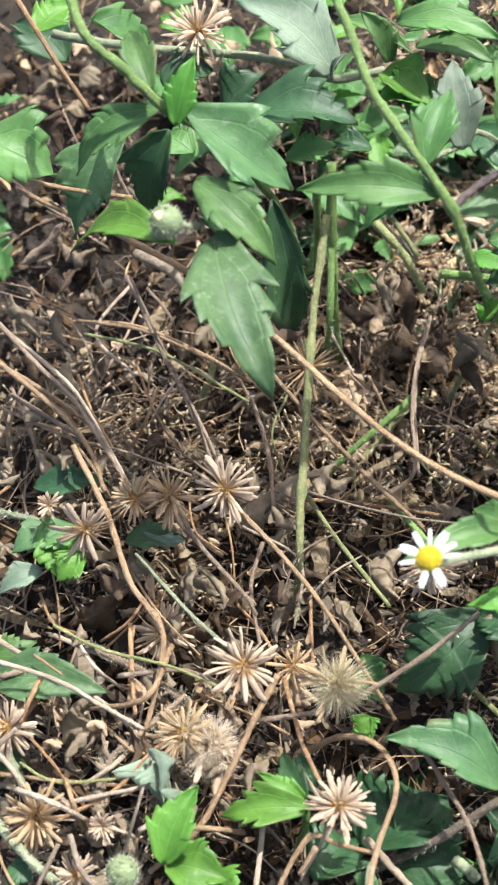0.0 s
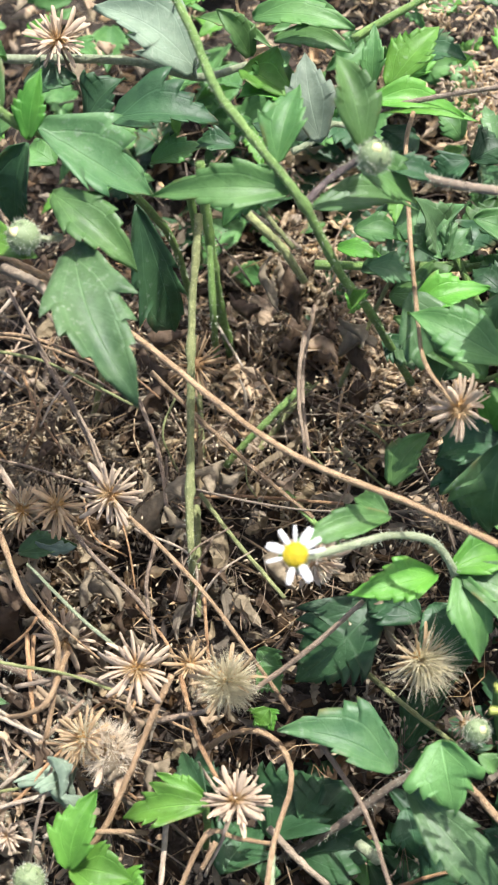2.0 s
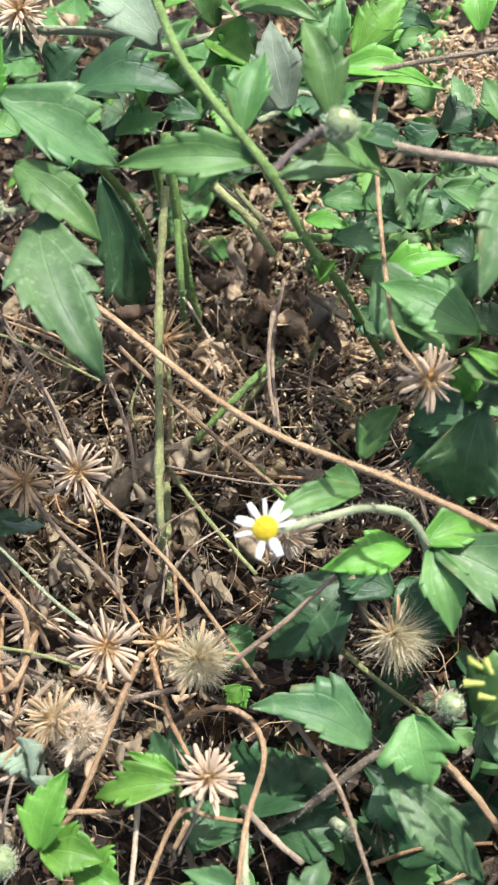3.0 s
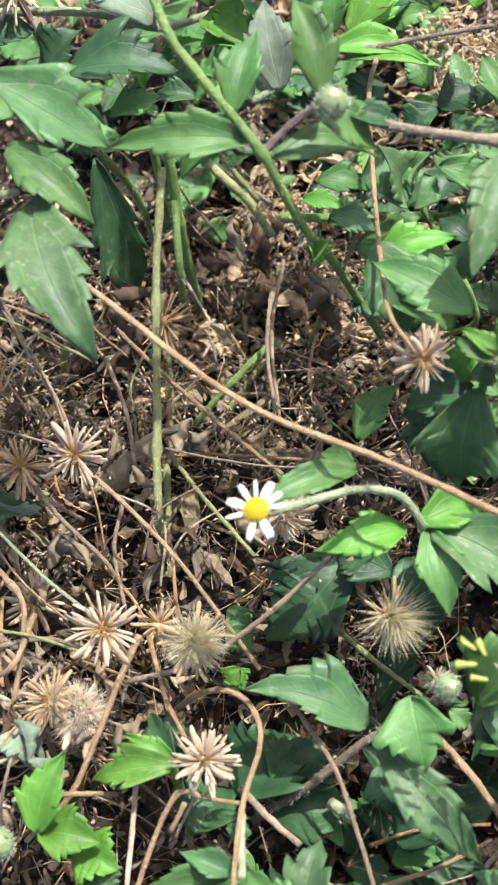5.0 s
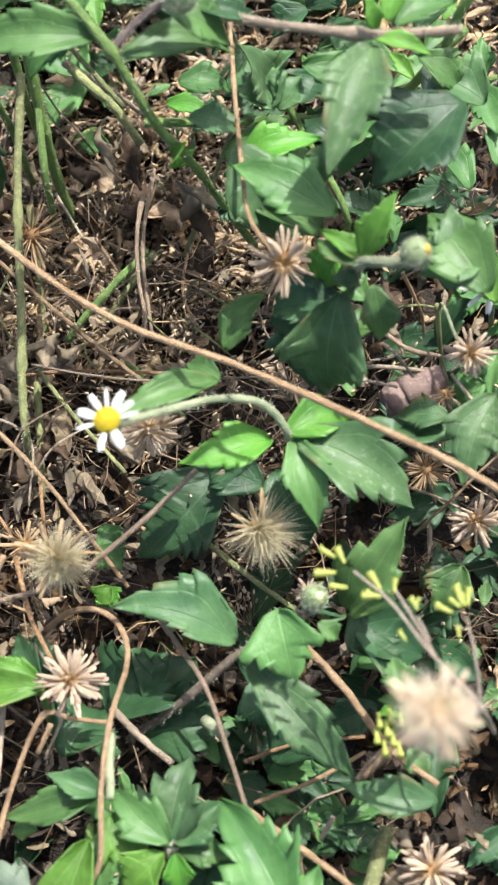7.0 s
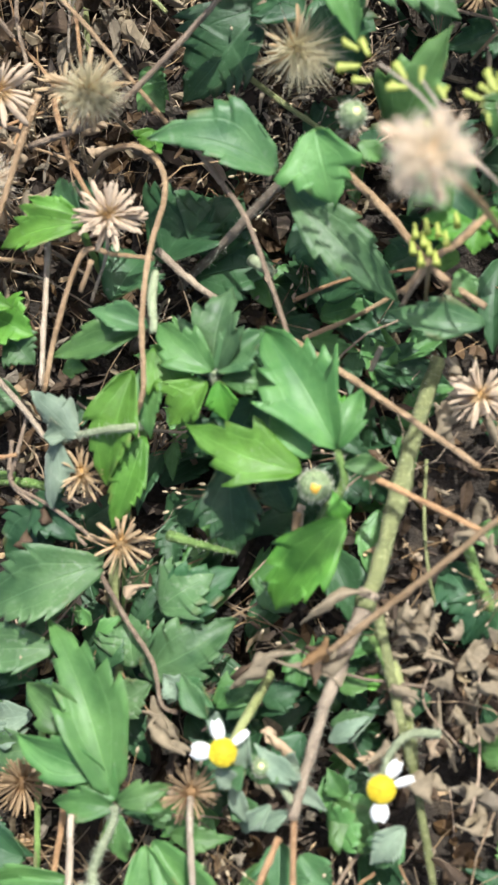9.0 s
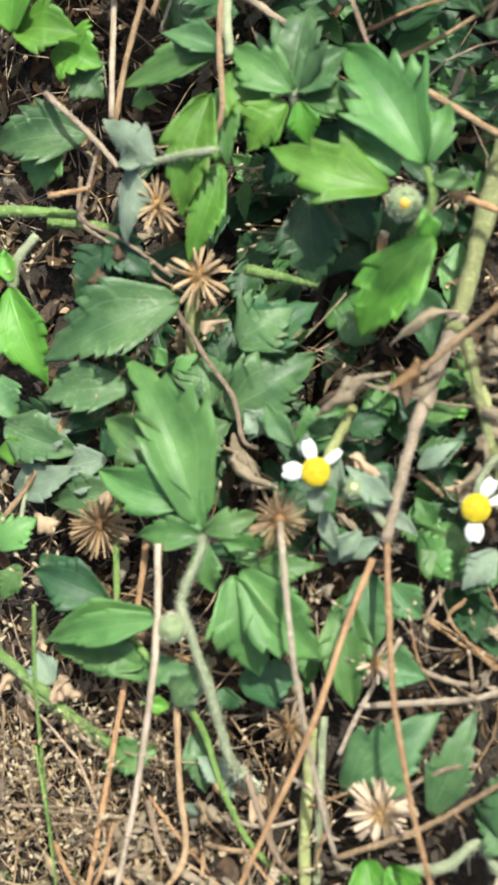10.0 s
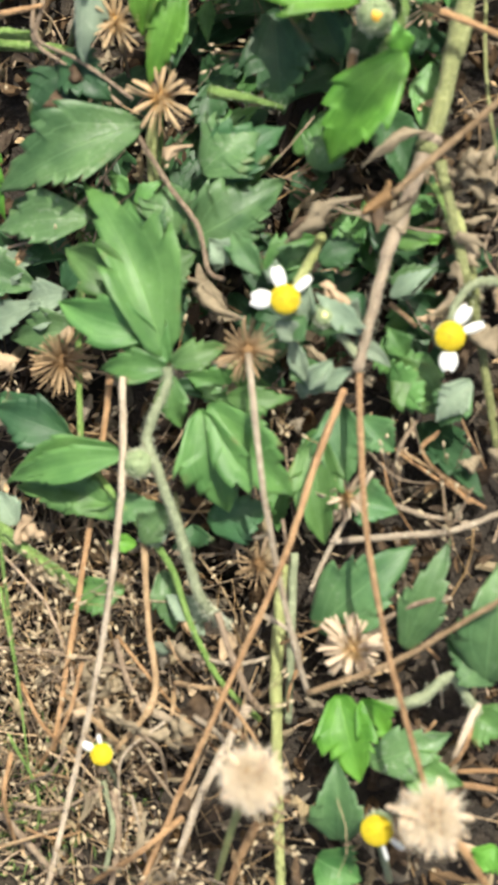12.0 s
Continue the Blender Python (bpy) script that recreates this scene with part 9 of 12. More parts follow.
crumpled("dead_leaf", (0.1040, -0.0923, 0.0110), (-0.04, -1.00, 0.03), 0.0107, 0.0062, DEAD_GREY, label="crumpled grey-brown dead leaf in the litter", twist=107)
crumpled("dead_leaf", (0.1110, -0.0791, 0.0201), (-0.62, 0.74, 0.26), 0.0059, 0.0060, DEAD_GREY, label="crumpled grey-brown dead leaf in the litter", twist=108)
crumpled("dead_leaf", (0.1092, -0.0881, 0.0120), (0.91, 0.41, -0.04), 0.0079, 0.0054, DEAD_GREY, label="crumpled grey-brown dead leaf in the litter", twist=240)
crumpled("dead_leaf", (0.1084, -0.0952, 0.0093), (-0.18, 0.84, 0.52), 0.0095, 0.0046, DEAD_GREY, label="crumpled grey-brown dead leaf in the litter", twist=215)
crumpled("dead_leaf", (0.1156, -0.1180, 0.0128), (-0.60, -0.71, -0.38), 0.0085, 0.0056, DEAD_GREY, label="crumpled grey-brown dead leaf in the litter", twist=224)
crumpled("dead_leaf", (-0.0032, -0.1240, 0.0259), (1.00, 0.02, -0.03), 0.0046, 0.0075, DEAD_BROWN, label="crumpled grey-brown dead leaf in the litter", twist=198)
crumpled("dead_leaf", (0.0013, -0.1162, 0.0242), (0.03, -0.93, 0.37), 0.0052, 0.0057, DEAD_BROWN, label="crumpled grey-brown dead leaf in the litter", twist=295)
crumpled("dead_leaf", (0.1040, -0.1442, 0.0085), (-0.44, -0.83, 0.35), 0.0062, 0.0053, DEAD_GREY, label="crumpled grey-brown dead leaf in the litter", twist=312)
crumpled("dead_leaf", (0.0955, -0.1450, 0.0112), (0.81, 0.34, -0.47), 0.0051, 0.0052, DEAD_GREY, label="crumpled grey-brown dead leaf in the litter", twist=158)
crumpled("dead_leaf", (0.0869, -0.1558, 0.0055), (0.95, 0.23, -0.21), 0.0102, 0.0042, DEAD_GREY, label="crumpled grey-brown dead leaf in the litter", twist=177)
crumpled("dead_leaf", (0.0977, -0.1566, 0.0161), (1.00, -0.03, -0.04), 0.0086, 0.0038, DEAD_GREY, label="crumpled grey-brown dead leaf in the litter", twist=313)
crumpled("dead_leaf", (0.0895, -0.1550, 0.0086), (0.01, 0.91, 0.41), 0.0063, 0.0050, DEAD_GREY, label="crumpled grey-brown dead leaf in the litter", twist=218)
crumpled("dead_leaf", (0.0974, -0.1431, 0.0205), (0.82, 0.32, 0.48), 0.0076, 0.0051, DEAD_GREY, label="crumpled grey-brown dead leaf in the litter", twist=119)
crumpled("dead_leaf", (0.0851, -0.1416, 0.0032), (0.75, 0.33, -0.58), 0.0063, 0.0038, DEAD_GREY, label="crumpled grey-brown dead leaf in the litter", twist=221)
crumpled("dead_leaf", (0.0793, -0.1522, 0.0162), (-0.80, 0.56, -0.23), 0.0085, 0.0058, DEAD_GREY, label="crumpled grey-brown dead leaf in the litter", twist=190)
crumpled("dead_leaf", (0.0971, -0.2191, 0.0027), (-0.72, -0.69, 0.04), 0.0093, 0.0059, DEAD_BROWN, label="crumpled grey-brown dead leaf in the litter", twist=216)
crumpled("dead_leaf", (0.1024, -0.2152, 0.0129), (-0.41, -0.84, 0.36), 0.0084, 0.0067, DEAD_GREY, label="crumpled grey-brown dead leaf in the litter", twist=273)
crumpled("dead_leaf", (0.0948, -0.2142, 0.0102), (-0.73, -0.06, 0.68), 0.0083, 0.0067, DEAD_GREY, label="crumpled grey-brown dead leaf in the litter", twist=316)
crumpled("dead_leaf", (0.0988, -0.2024, 0.0021), (-0.54, 0.83, -0.11), 0.0070, 0.0047, DEAD_GREY, label="crumpled grey-brown dead leaf in the litter", twist=306)
crumpled("dead_leaf", (0.1031, -0.1872, 0.0129), (0.31, -0.79, 0.53), 0.0055, 0.0049, DEAD_BROWN, label="crumpled grey-brown dead leaf in the litter", twist=142)
crumpled("dead_leaf", (0.1036, -0.1865, 0.0118), (0.78, -0.14, -0.61), 0.0072, 0.0064, DEAD_GREY, label="crumpled grey-brown dead leaf in the litter", twist=304)
crumpled("dead_leaf", (-0.0087, -0.1838, 0.0080), (-0.98, -0.13, -0.14), 0.0099, 0.0063, CHAFF, label="crumpled grey-brown dead leaf in the litter", twist=82)
crumpled("dead_leaf", (-0.0042, -0.1869, 0.0023), (0.73, 0.68, -0.01), 0.0056, 0.0051, CHAFF, label="crumpled grey-brown dead leaf in the litter", twist=118)
crumpled("dead_leaf", (-0.0224, -0.1701, 0.0063), (0.24, -0.73, -0.64), 0.0084, 0.0039, DEAD_GREY, label="crumpled grey-brown dead leaf in the litter", twist=82)
crumpled("dead_leaf", (-0.0230, -0.1834, 0.0072), (-0.75, 0.47, -0.46), 0.0102, 0.0064, CHAFF, label="crumpled grey-brown dead leaf in the litter", twist=281)
crumpled("dead_leaf", (-0.0083, -0.1629, 0.0013), (-0.76, 0.41, -0.50), 0.0091, 0.0041, CHAFF, label="crumpled grey-brown dead leaf in the litter", twist=164)
crumpled("dead_leaf", (-0.0090, -0.1814, 0.0089), (0.82, 0.37, 0.44), 0.0123, 0.0049, CHAFF, label="crumpled grey-brown dead leaf in the litter", twist=277)
crumpled("dead_leaf", (-0.0042, -0.2978, 0.0107), (0.19, 0.85, 0.50), 0.0115, 0.0038, DEAD_GREY, label="crumpled grey-brown dead leaf in the litter", twist=153)
crumpled("dead_leaf", (0.0073, -0.3025, -0.0008), (0.19, 0.84, -0.51), 0.0073, 0.0058, CHAFF, label="crumpled grey-brown dead leaf in the litter", twist=238)
crumpled("dead_leaf", (0.0170, -0.2823, 0.0067), (-0.76, 0.34, -0.56), 0.0081, 0.0047, DEAD_GREY, label="crumpled grey-brown dead leaf in the litter", twist=243)
crumpled("dead_leaf", (0.0121, -0.2908, 0.0089), (0.48, -0.64, -0.60), 0.0055, 0.0055, DEAD_BROWN, label="crumpled grey-brown dead leaf in the litter", twist=131)
crumpled("dead_leaf", (0.0233, -0.2984, 0.0024), (-0.23, -0.90, -0.37), 0.0098, 0.0036, CHAFF, label="crumpled grey-brown dead leaf in the litter", twist=315)
crumpled("dead_leaf", (0.0073, -0.2858, 0.0113), (-0.89, -0.27, 0.36), 0.0047, 0.0045, DEAD_GREY, label="crumpled grey-brown dead leaf in the litter", twist=178)
crumpled("dead_leaf", (0.0218, -0.2968, 0.0121), (-0.48, -0.87, 0.14), 0.0050, 0.0058, DEAD_BROWN, label="crumpled grey-brown dead leaf in the litter", twist=167)
crumpled("dead_leaf", (0.0011, -0.2883, 0.0070), (0.56, 0.82, 0.15), 0.0049, 0.0037, CHAFF, label="crumpled grey-brown dead leaf in the litter", twist=91)
crumpled("dead_leaf", (0.0108, -0.2829, 0.0053), (0.04, 0.98, 0.17), 0.0083, 0.0056, CHAFF, label="crumpled grey-brown dead leaf in the litter", twist=137)
straw([(0.0284, -0.2826, 0.0073), (0.0407, -0.2941, 0.0058), (0.0557, -0.3014, 0.0000)], 0.00048, material=STRAW_RED)
straw([(0.0202, -0.2676, 0.0078), (0.0291, -0.2680, 0.0155), (0.0333, -0.2701, 0.0000)], 0.00072, material=STRAW)
straw([(-0.0043, -0.2530, 0.0113), (-0.0064, -0.2604, 0.0078), (-0.0068, -0.2682, 0.0013)], 0.00069, material=STRAW_RED)
straw([(-0.0201, -0.2841, 0.0159), (-0.0194, -0.2937, 0.0238), (-0.0227, -0.3083, 0.0059)], 0.00062, material=STRAW_RED)
straw([(-0.0063, -0.2826, 0.0147), (-0.0108, -0.2891, 0.0153), (-0.0222, -0.2939, 0.0047)], 0.00048, material=STRAW_DULL)
straw([(0.0192, -0.2558, 0.0107), (0.0222, -0.2613, 0.0132), (0.0237, -0.2672, 0.0007)], 0.00037, material=STRAW)
straw([(0.0245, -0.2609, 0.0074), (0.0368, -0.2626, 0.0119), (0.0462, -0.2614, 0.0000)], 0.00062, material=STRAW_PALE)
straw([(-0.0194, -0.2674, 0.0092), (-0.0122, -0.2779, 0.0135), (-0.0063, -0.2876, 0.0000)], 0.00056, material=STRAW_RED)
straw([(-0.0200, -0.3046, 0.0057), (-0.0118, -0.3062, 0.0090), (-0.0072, -0.3064, 0.0000)], 0.00036, material=STRAW_RED)
straw([(0.0323, -0.2682, 0.0149), (0.0423, -0.2806, 0.0182), (0.0456, -0.2978, 0.0049)], 0.00045, material=STRAW_RED)
straw([(0.0266, -0.2750, 0.0153), (0.0321, -0.2777, 0.0193), (0.0333, -0.2839, 0.0053)], 0.00073, material=STRAW_PALE)
straw([(-0.0017, -0.2617, 0.0147), (-0.0053, -0.2751, 0.0163), (-0.0166, -0.2894, 0.0047)], 0.00057, material=STRAW_RED)
straw([(-0.0204, -0.2919, 0.0068), (-0.0141, -0.2907, 0.0058), (-0.0093, -0.2930, 0.0000)], 0.00044, material=STRAW)
straw([(0.0139, -0.2713, 0.0080), (0.0277, -0.2784, 0.0131), (0.0383, -0.2874, 0.0000)], 0.00037, material=STRAW)
straw([(0.0185, -0.3025, 0.0049), (0.0116, -0.3161, 0.0018), (0.0023, -0.3281, 0.0000)], 0.00036, material=STRAW_DULL)
straw([(-0.0134, -0.2668, 0.0022), (-0.0058, -0.2687, 0.0070), (-0.0017, -0.2667, 0.0000)], 0.00049, material=STRAW_DULL)
straw([(-0.0111, -0.2684, 0.0067), (0.0010, -0.2766, 0.0131), (0.0076, -0.2877, 0.0000)], 0.00071, material=STRAW)
straw([(0.0105, -0.2943, 0.0157), (0.0115, -0.3027, 0.0124), (0.0112, -0.3122, 0.0057)], 0.00041, material=STRAW_PALE)
straw([(0.0229, -0.2996, 0.0143), (0.0135, -0.3068, 0.0214), (-0.0034, -0.3184, 0.0043)], 0.00079, material=STRAW_RED)
straw([(0.0033, -0.2682, 0.0051), (-0.0014, -0.2781, 0.0117), (-0.0020, -0.2921, 0.0000)], 0.00043, material=STRAW_DULL)
straw([(0.0051, -0.2560, 0.0060), (0.0144, -0.2659, 0.0108), (0.0207, -0.2771, 0.0000)], 0.00050, material=STRAW_RED)
straw([(0.0090, -0.2772, 0.0136), (0.0175, -0.2833, 0.0153), (0.0168, -0.2952, 0.0036)], 0.00049, material=STRAW_DULL)
straw([(0.0272, -0.2583, 0.0052), (0.0312, -0.2729, 0.0076), (0.0315, -0.2892, 0.0000)], 0.00038, material=STRAW_PALE)
straw([(0.0324, -0.2775, 0.0091), (0.0379, -0.2802, 0.0119), (0.0385, -0.2872, 0.0000)], 0.00078, material=STRAW_RED)
straw([(0.0191, -0.2763, 0.0155), (0.0076, -0.2855, 0.0131), (0.0047, -0.3005, 0.0055)], 0.00041, material=STRAW_PALE)
straw([(0.0189, -0.2694, 0.0027), (0.0187, -0.2769, 0.0077), (0.0113, -0.2842, 0.0000)], 0.00062, material=STRAW)
straw([(0.0844, -0.2630, 0.0023), (0.0860, -0.2684, 0.0051), (0.0862, -0.2750, 0.0000)], 0.00041, material=STRAW_PALE)
straw([(0.0836, -0.2022, 0.0058), (0.0786, -0.2101, 0.0110), (0.0747, -0.2186, 0.0000)], 0.00056, material=STRAW_DULL)
straw([(0.0911, -0.1980, 0.0082), (0.0949, -0.2079, 0.0073), (0.0994, -0.2173, 0.0000)], 0.00039, material=STRAW_RED)
straw([(0.1028, -0.2103, 0.0070), (0.1068, -0.2215, 0.0040), (0.1132, -0.2316, 0.0000)], 0.00045, material=STRAW_RED)
straw([(0.0946, -0.2764, 0.0051), (0.0907, -0.2848, 0.0121), (0.0820, -0.2934, 0.0000)], 0.00058, material=STRAW_RED)
straw([(0.0472, -0.2581, 0.0079), (0.0619, -0.2535, 0.0126), (0.0750, -0.2579, 0.0000)], 0.00046, material=STRAW_RED)
straw([(0.0735, -0.2478, 0.0068), (0.0795, -0.2553, 0.0092), (0.0857, -0.2631, 0.0000)], 0.00055, material=STRAW_RED)
straw([(0.0509, -0.2647, 0.0066), (0.0494, -0.2704, 0.0112), (0.0476, -0.2784, 0.0000)], 0.00039, material=STRAW_RED)
straw([(0.0609, -0.2055, 0.0028), (0.0652, -0.2010, 0.0028), (0.0707, -0.1984, 0.0000)], 0.00039, material=STRAW_DULL)
straw([(0.0847, -0.2777, 0.0044), (0.0769, -0.2875, 0.0011), (0.0752, -0.2995, 0.0000)], 0.00044, material=STRAW_RED)
straw([(0.0427, -0.2500, 0.0123), (0.0512, -0.2558, 0.0128), (0.0516, -0.2668, 0.0023)], 0.00063, material=STRAW_PALE)
straw([(0.0896, -0.2903, 0.0020), (0.1008, -0.2897, 0.0065), (0.1107, -0.2954, 0.0000)], 0.00063, material=STRAW_RED)
straw([(0.0705, -0.2110, 0.0140), (0.0786, -0.2184, 0.0186), (0.0884, -0.2196, 0.0040)], 0.00026, material=STRAW_DULL)
straw([(0.0764, -0.2314, 0.0055), (0.0777, -0.2396, 0.0083), (0.0785, -0.2482, 0.0000)], 0.00062, material=STRAW_DULL)
straw([(0.0491, -0.2274, 0.0120), (0.0503, -0.2340, 0.0140), (0.0494, -0.2410, 0.0020)], 0.00051, material=STRAW_DULL)
straw([(0.0729, -0.2103, 0.0041), (0.0760, -0.2227, 0.0087), (0.0816, -0.2338, 0.0000)], 0.00030, material=STRAW_RED)
withered_cluster((0.0900, 0.2085, 0.0350), 0.0137, 90)
withered_cluster((0.0994, 0.1913, 0.0350), 0.0115, 80)
withered_cluster((0.0586, 0.2419, 0.0500), 0.0118, 70)
withered_cluster((0.0860, 0.2325, 0.0450), 0.0118, 60)
withered_cluster((0.0995, 0.2376, 0.0500), 0.0097, 50)
withered_cluster((0.1014, 0.2028, 0.0350), 0.0112, 90)
withered_cluster((0.1161, 0.1960, 0.0350), 0.0102, 80)
withered_cluster((0.1029, 0.1882, 0.0300), 0.0065, 40)
leaf(shoot_a, (-0.0508, 0.1715, 0.0850), (-0.0350, 0.1770, 0.0850), 0.0152, DEEP_SHADE)
leaf(shoot_a, (-0.0094, 0.1239, 0.1000), (-0.0160, 0.1252, 0.1050), 0.0042, FRESH, depth=0.05)
leaf(shoot_a, (-0.0332, 0.1329, 0.1000), (-0.0427, 0.1392, 0.1000), 0.0134, GREEN)
leaf(shoot_a, (-0.0081, 0.1432, 0.0850), (0.0089, 0.1491, 0.0850), 0.0103, GREEN)
leaf(shoot_a, (-0.0252, 0.1247, 0.0700), (-0.0297, 0.1367, 0.0800), 0.0140, DEEP_SHADE)
leaf(shoot_b2, (0.0176, 0.1489, 0.0850), (0.0036, 0.1493, 0.0850), 0.0086, DEEP_SHADE)
leaf(shoot_b2, (0.0342, 0.1523, 0.0800), (0.0223, 0.1573, 0.0850), 0.0121, DEEP_SHADE)
leaf(shoot_b2, (0.0478, 0.1626, 0.0800), (0.0587, 0.1454, 0.0800), 0.0156, DEEP_SHADE)
leaf(shoot_b2, (0.0543, 0.1210, 0.0800), (0.0692, 0.1201, 0.0750), 0.0101, GREEN, depth=0.15)
leaf(shoot_b2, (0.0477, 0.1281, 0.0600), (0.0618, 0.1238, 0.0600), 0.0070, FRESH, depth=0.1)
leaf(shoot_b2, (0.0719, 0.1631, 0.0700), (0.0615, 0.1526, 0.0700), 0.0141, DEEP_SHADE)
leaf(shoot_b2, (0.0895, 0.1592, 0.0600), (0.1020, 0.1655, 0.0600), 0.0143, DEEP_SHADE)
leaf(shoot_b2, (0.0860, 0.1681, 0.0600), (0.0788, 0.1756, 0.0650), 0.0108, GREEN)
leaf(shoot_b2, (0.0715, 0.1946, 0.0700), (0.0877, 0.1917, 0.0700), 0.0127, DEEP_SHADE)
leaf(shoot_b2, (0.0048, 0.2168, 0.0800), (-0.0057, 0.2076, 0.0800), 0.0111, FRESH)
leaf(shoot_b2, (0.0435, 0.2013, 0.0900), (0.0307, 0.2065, 0.0900), 0.0107, GREEN)
leaf(shoot_c2, (0.0938, 0.0608, 0.0700), (0.1013, 0.0664, 0.0800), 0.0126, FRESH, depth=0.15)
leaf(shoot_c2, (0.0974, 0.1052, 0.0700), (0.0892, 0.1131, 0.0700), 0.0117, DEEP_SHADE)
leaf(shoot_c2, (0.0619, 0.1014, 0.0500), (0.0705, 0.0942, 0.0450), 0.0104, DEEP_SHADE)
leaf(shoot_c2, (0.0990, 0.0524, 0.0500), (0.1057, 0.0633, 0.0500), 0.0115, GREEN)
leaf(shoot_f, (0.1197, -0.0708, 0.0300), (0.0944, -0.0661, 0.0300), 0.0108, DUSTY, depth=0.2)
leaf(shoot_f, (0.1130, -0.0566, 0.0300), (0.1170, -0.0652, 0.0280), 0.0072, GREEN)
leaf(shoot_f, (-0.0135, -0.0616, 0.0300), (-0.0006, -0.0682, 0.0300), 0.0166, FRESH, teeth=4)
leaf(shoot_f, (-0.0091, -0.0675, 0.0280), (-0.0016, -0.0751, 0.0260), 0.0121, DUSTY)
leaf(shoot_f, (0.0718, -0.0888, 0.0260), (0.0563, -0.0923, 0.0220), 0.0132, DEEP_SHADE)
leaf(shoot_f, (0.0763, -0.1242, 0.0160), (0.0677, -0.1156, 0.0180), 0.0117, DEEP_SHADE)
leaf(shoot_f, (0.0312, -0.1402, 0.0140), (0.0462, -0.1314, 0.0140), 0.0178, DUSTY, depth=0.3)
stem(dusty_weed, [(-0.0356, -0.1021, 0.0220), (-0.0217, -0.1032, 0.0220), (-0.0086, -0.1047, 0.0200)], 0.00170, material=STEM, hairy=40)
stem(dusty_weed, [(-0.0293, -0.1224, 0.0180), (-0.0270, -0.1155, 0.0200), (-0.0216, -0.1091, 0.0200)], 0.00160, material=STEM_PALE, hairy=40)
leaf(dusty_weed, (-0.0071, -0.0829, 0.0220), (-0.0332, -0.0846, 0.0200), 0.0177, DUSTY, teeth=4)
leaf(dusty_weed, (-0.0161, -0.0830, 0.0200), (-0.0230, -0.0962, 0.0180), 0.0148, GREEN)
leaf(dusty_weed, (-0.0293, -0.1228, 0.0200), (-0.0208, -0.1487, 0.0120), 0.0141, FRESH, teeth=4, depth=0.25)
leaf(dusty_weed, (-0.0285, -0.1214, 0.0200), (-0.0309, -0.1122, 0.0200), 0.0059, FRESH)
leaf(dusty_weed, (-0.0354, -0.1453, 0.0140), (-0.0299, -0.1573, 0.0120), 0.0119, DUSTY)
leaf(dusty_weed, (-0.0346, -0.1661, 0.0120), (-0.0236, -0.1651, 0.0120), 0.0074, FRESH, depth=0.1)
leaf(dusty_weed, (-0.0172, -0.1753, 0.0080), (-0.0064, -0.1720, 0.0080), 0.0074, GREY_LEAF, depth=0.1)
leaf(dusty_weed, (-0.0283, -0.1961, 0.0120), (-0.0337, -0.2048, 0.0100), 0.0074, GREEN)
leaf(dusty_weed, (-0.0259, -0.1647, 0.0100), (-0.0119, -0.1578, 0.0100), 0.0104, GREY_LEAF)
crumpled("dead_leaf", (-0.0710, -0.0678, 0.0333), (0.75, 0.08, -0.66), 0.0068, 0.0025, DEAD_GREY, label="crumpled grey-brown dead leaf in the litter", twist=263)
crumpled("dead_leaf", (-0.0197, -0.0583, 0.0344), (-0.52, 0.77, 0.36), 0.0084, 0.0029, DEAD_GREY, label="crumpled grey-brown dead leaf in the litter", twist=232)
crumpled("dead_leaf", (-0.0768, -0.0534, 0.0343), (-0.86, 0.38, -0.33), 0.0084, 0.0035, DEAD_BROWN, label="crumpled grey-brown dead leaf in the litter", twist=247)
crumpled("dead_leaf", (-0.0536, -0.0280, 0.0305), (0.72, 0.68, 0.16), 0.0104, 0.0038, DEAD_GREY, label="crumpled grey-brown dead leaf in the litter", twist=91)
crumpled("dead_leaf", (-0.0408, -0.0523, 0.0243), (0.86, -0.01, 0.51), 0.0083, 0.0029, DEAD_BROWN, label="crumpled grey-brown dead leaf in the litter", twist=143)
crumpled("dead_leaf", (-0.0475, -0.0354, 0.0309), (0.07, 0.78, 0.62), 0.0082, 0.0035, DEAD_GREY, label="crumpled grey-brown dead leaf in the litter", twist=214)
crumpled("dead_leaf", (-0.0585, 0.0032, 0.0377), (-0.09, -0.96, 0.28), 0.0084, 0.0049, DEAD_GREY, label="crumpled grey-brown dead leaf in the litter", twist=291)
crumpled("dead_leaf", (-0.0217, -0.0399, 0.0338), (0.43, -0.76, 0.49), 0.0110, 0.0044, DEAD_GREY, label="crumpled grey-brown dead leaf in the litter", twist=282)
crumpled("dead_leaf", (-0.0861, -0.0225, 0.0235), (-0.98, -0.09, -0.18), 0.0097, 0.0045, DEAD_BROWN, label="crumpled grey-brown dead leaf in the litter", twist=254)
crumpled("dead_leaf", (-0.0321, -0.0278, 0.0380), (0.28, -0.92, -0.28), 0.0080, 0.0030, DEAD_BROWN, label="crumpled grey-brown dead leaf in the litter", twist=196)
crumpled("dead_leaf", (-0.0705, -0.0216, 0.0279), (0.21, 0.89, -0.41), 0.0123, 0.0045, DEAD_BROWN, label="crumpled grey-brown dead leaf in the litter", twist=213)
crumpled("dead_leaf", (-0.0738, 0.0068, 0.0297), (0.73, -0.58, -0.36), 0.0058, 0.0046, DEAD_GREY, label="crumpled grey-brown dead leaf in the litter", twist=254)
crumpled("dead_leaf", (-0.0534, -0.0234, 0.0240), (0.34, 0.91, 0.25), 0.0116, 0.0028, DEAD_GREY, label="crumpled grey-brown dead leaf in the litter", twist=236)
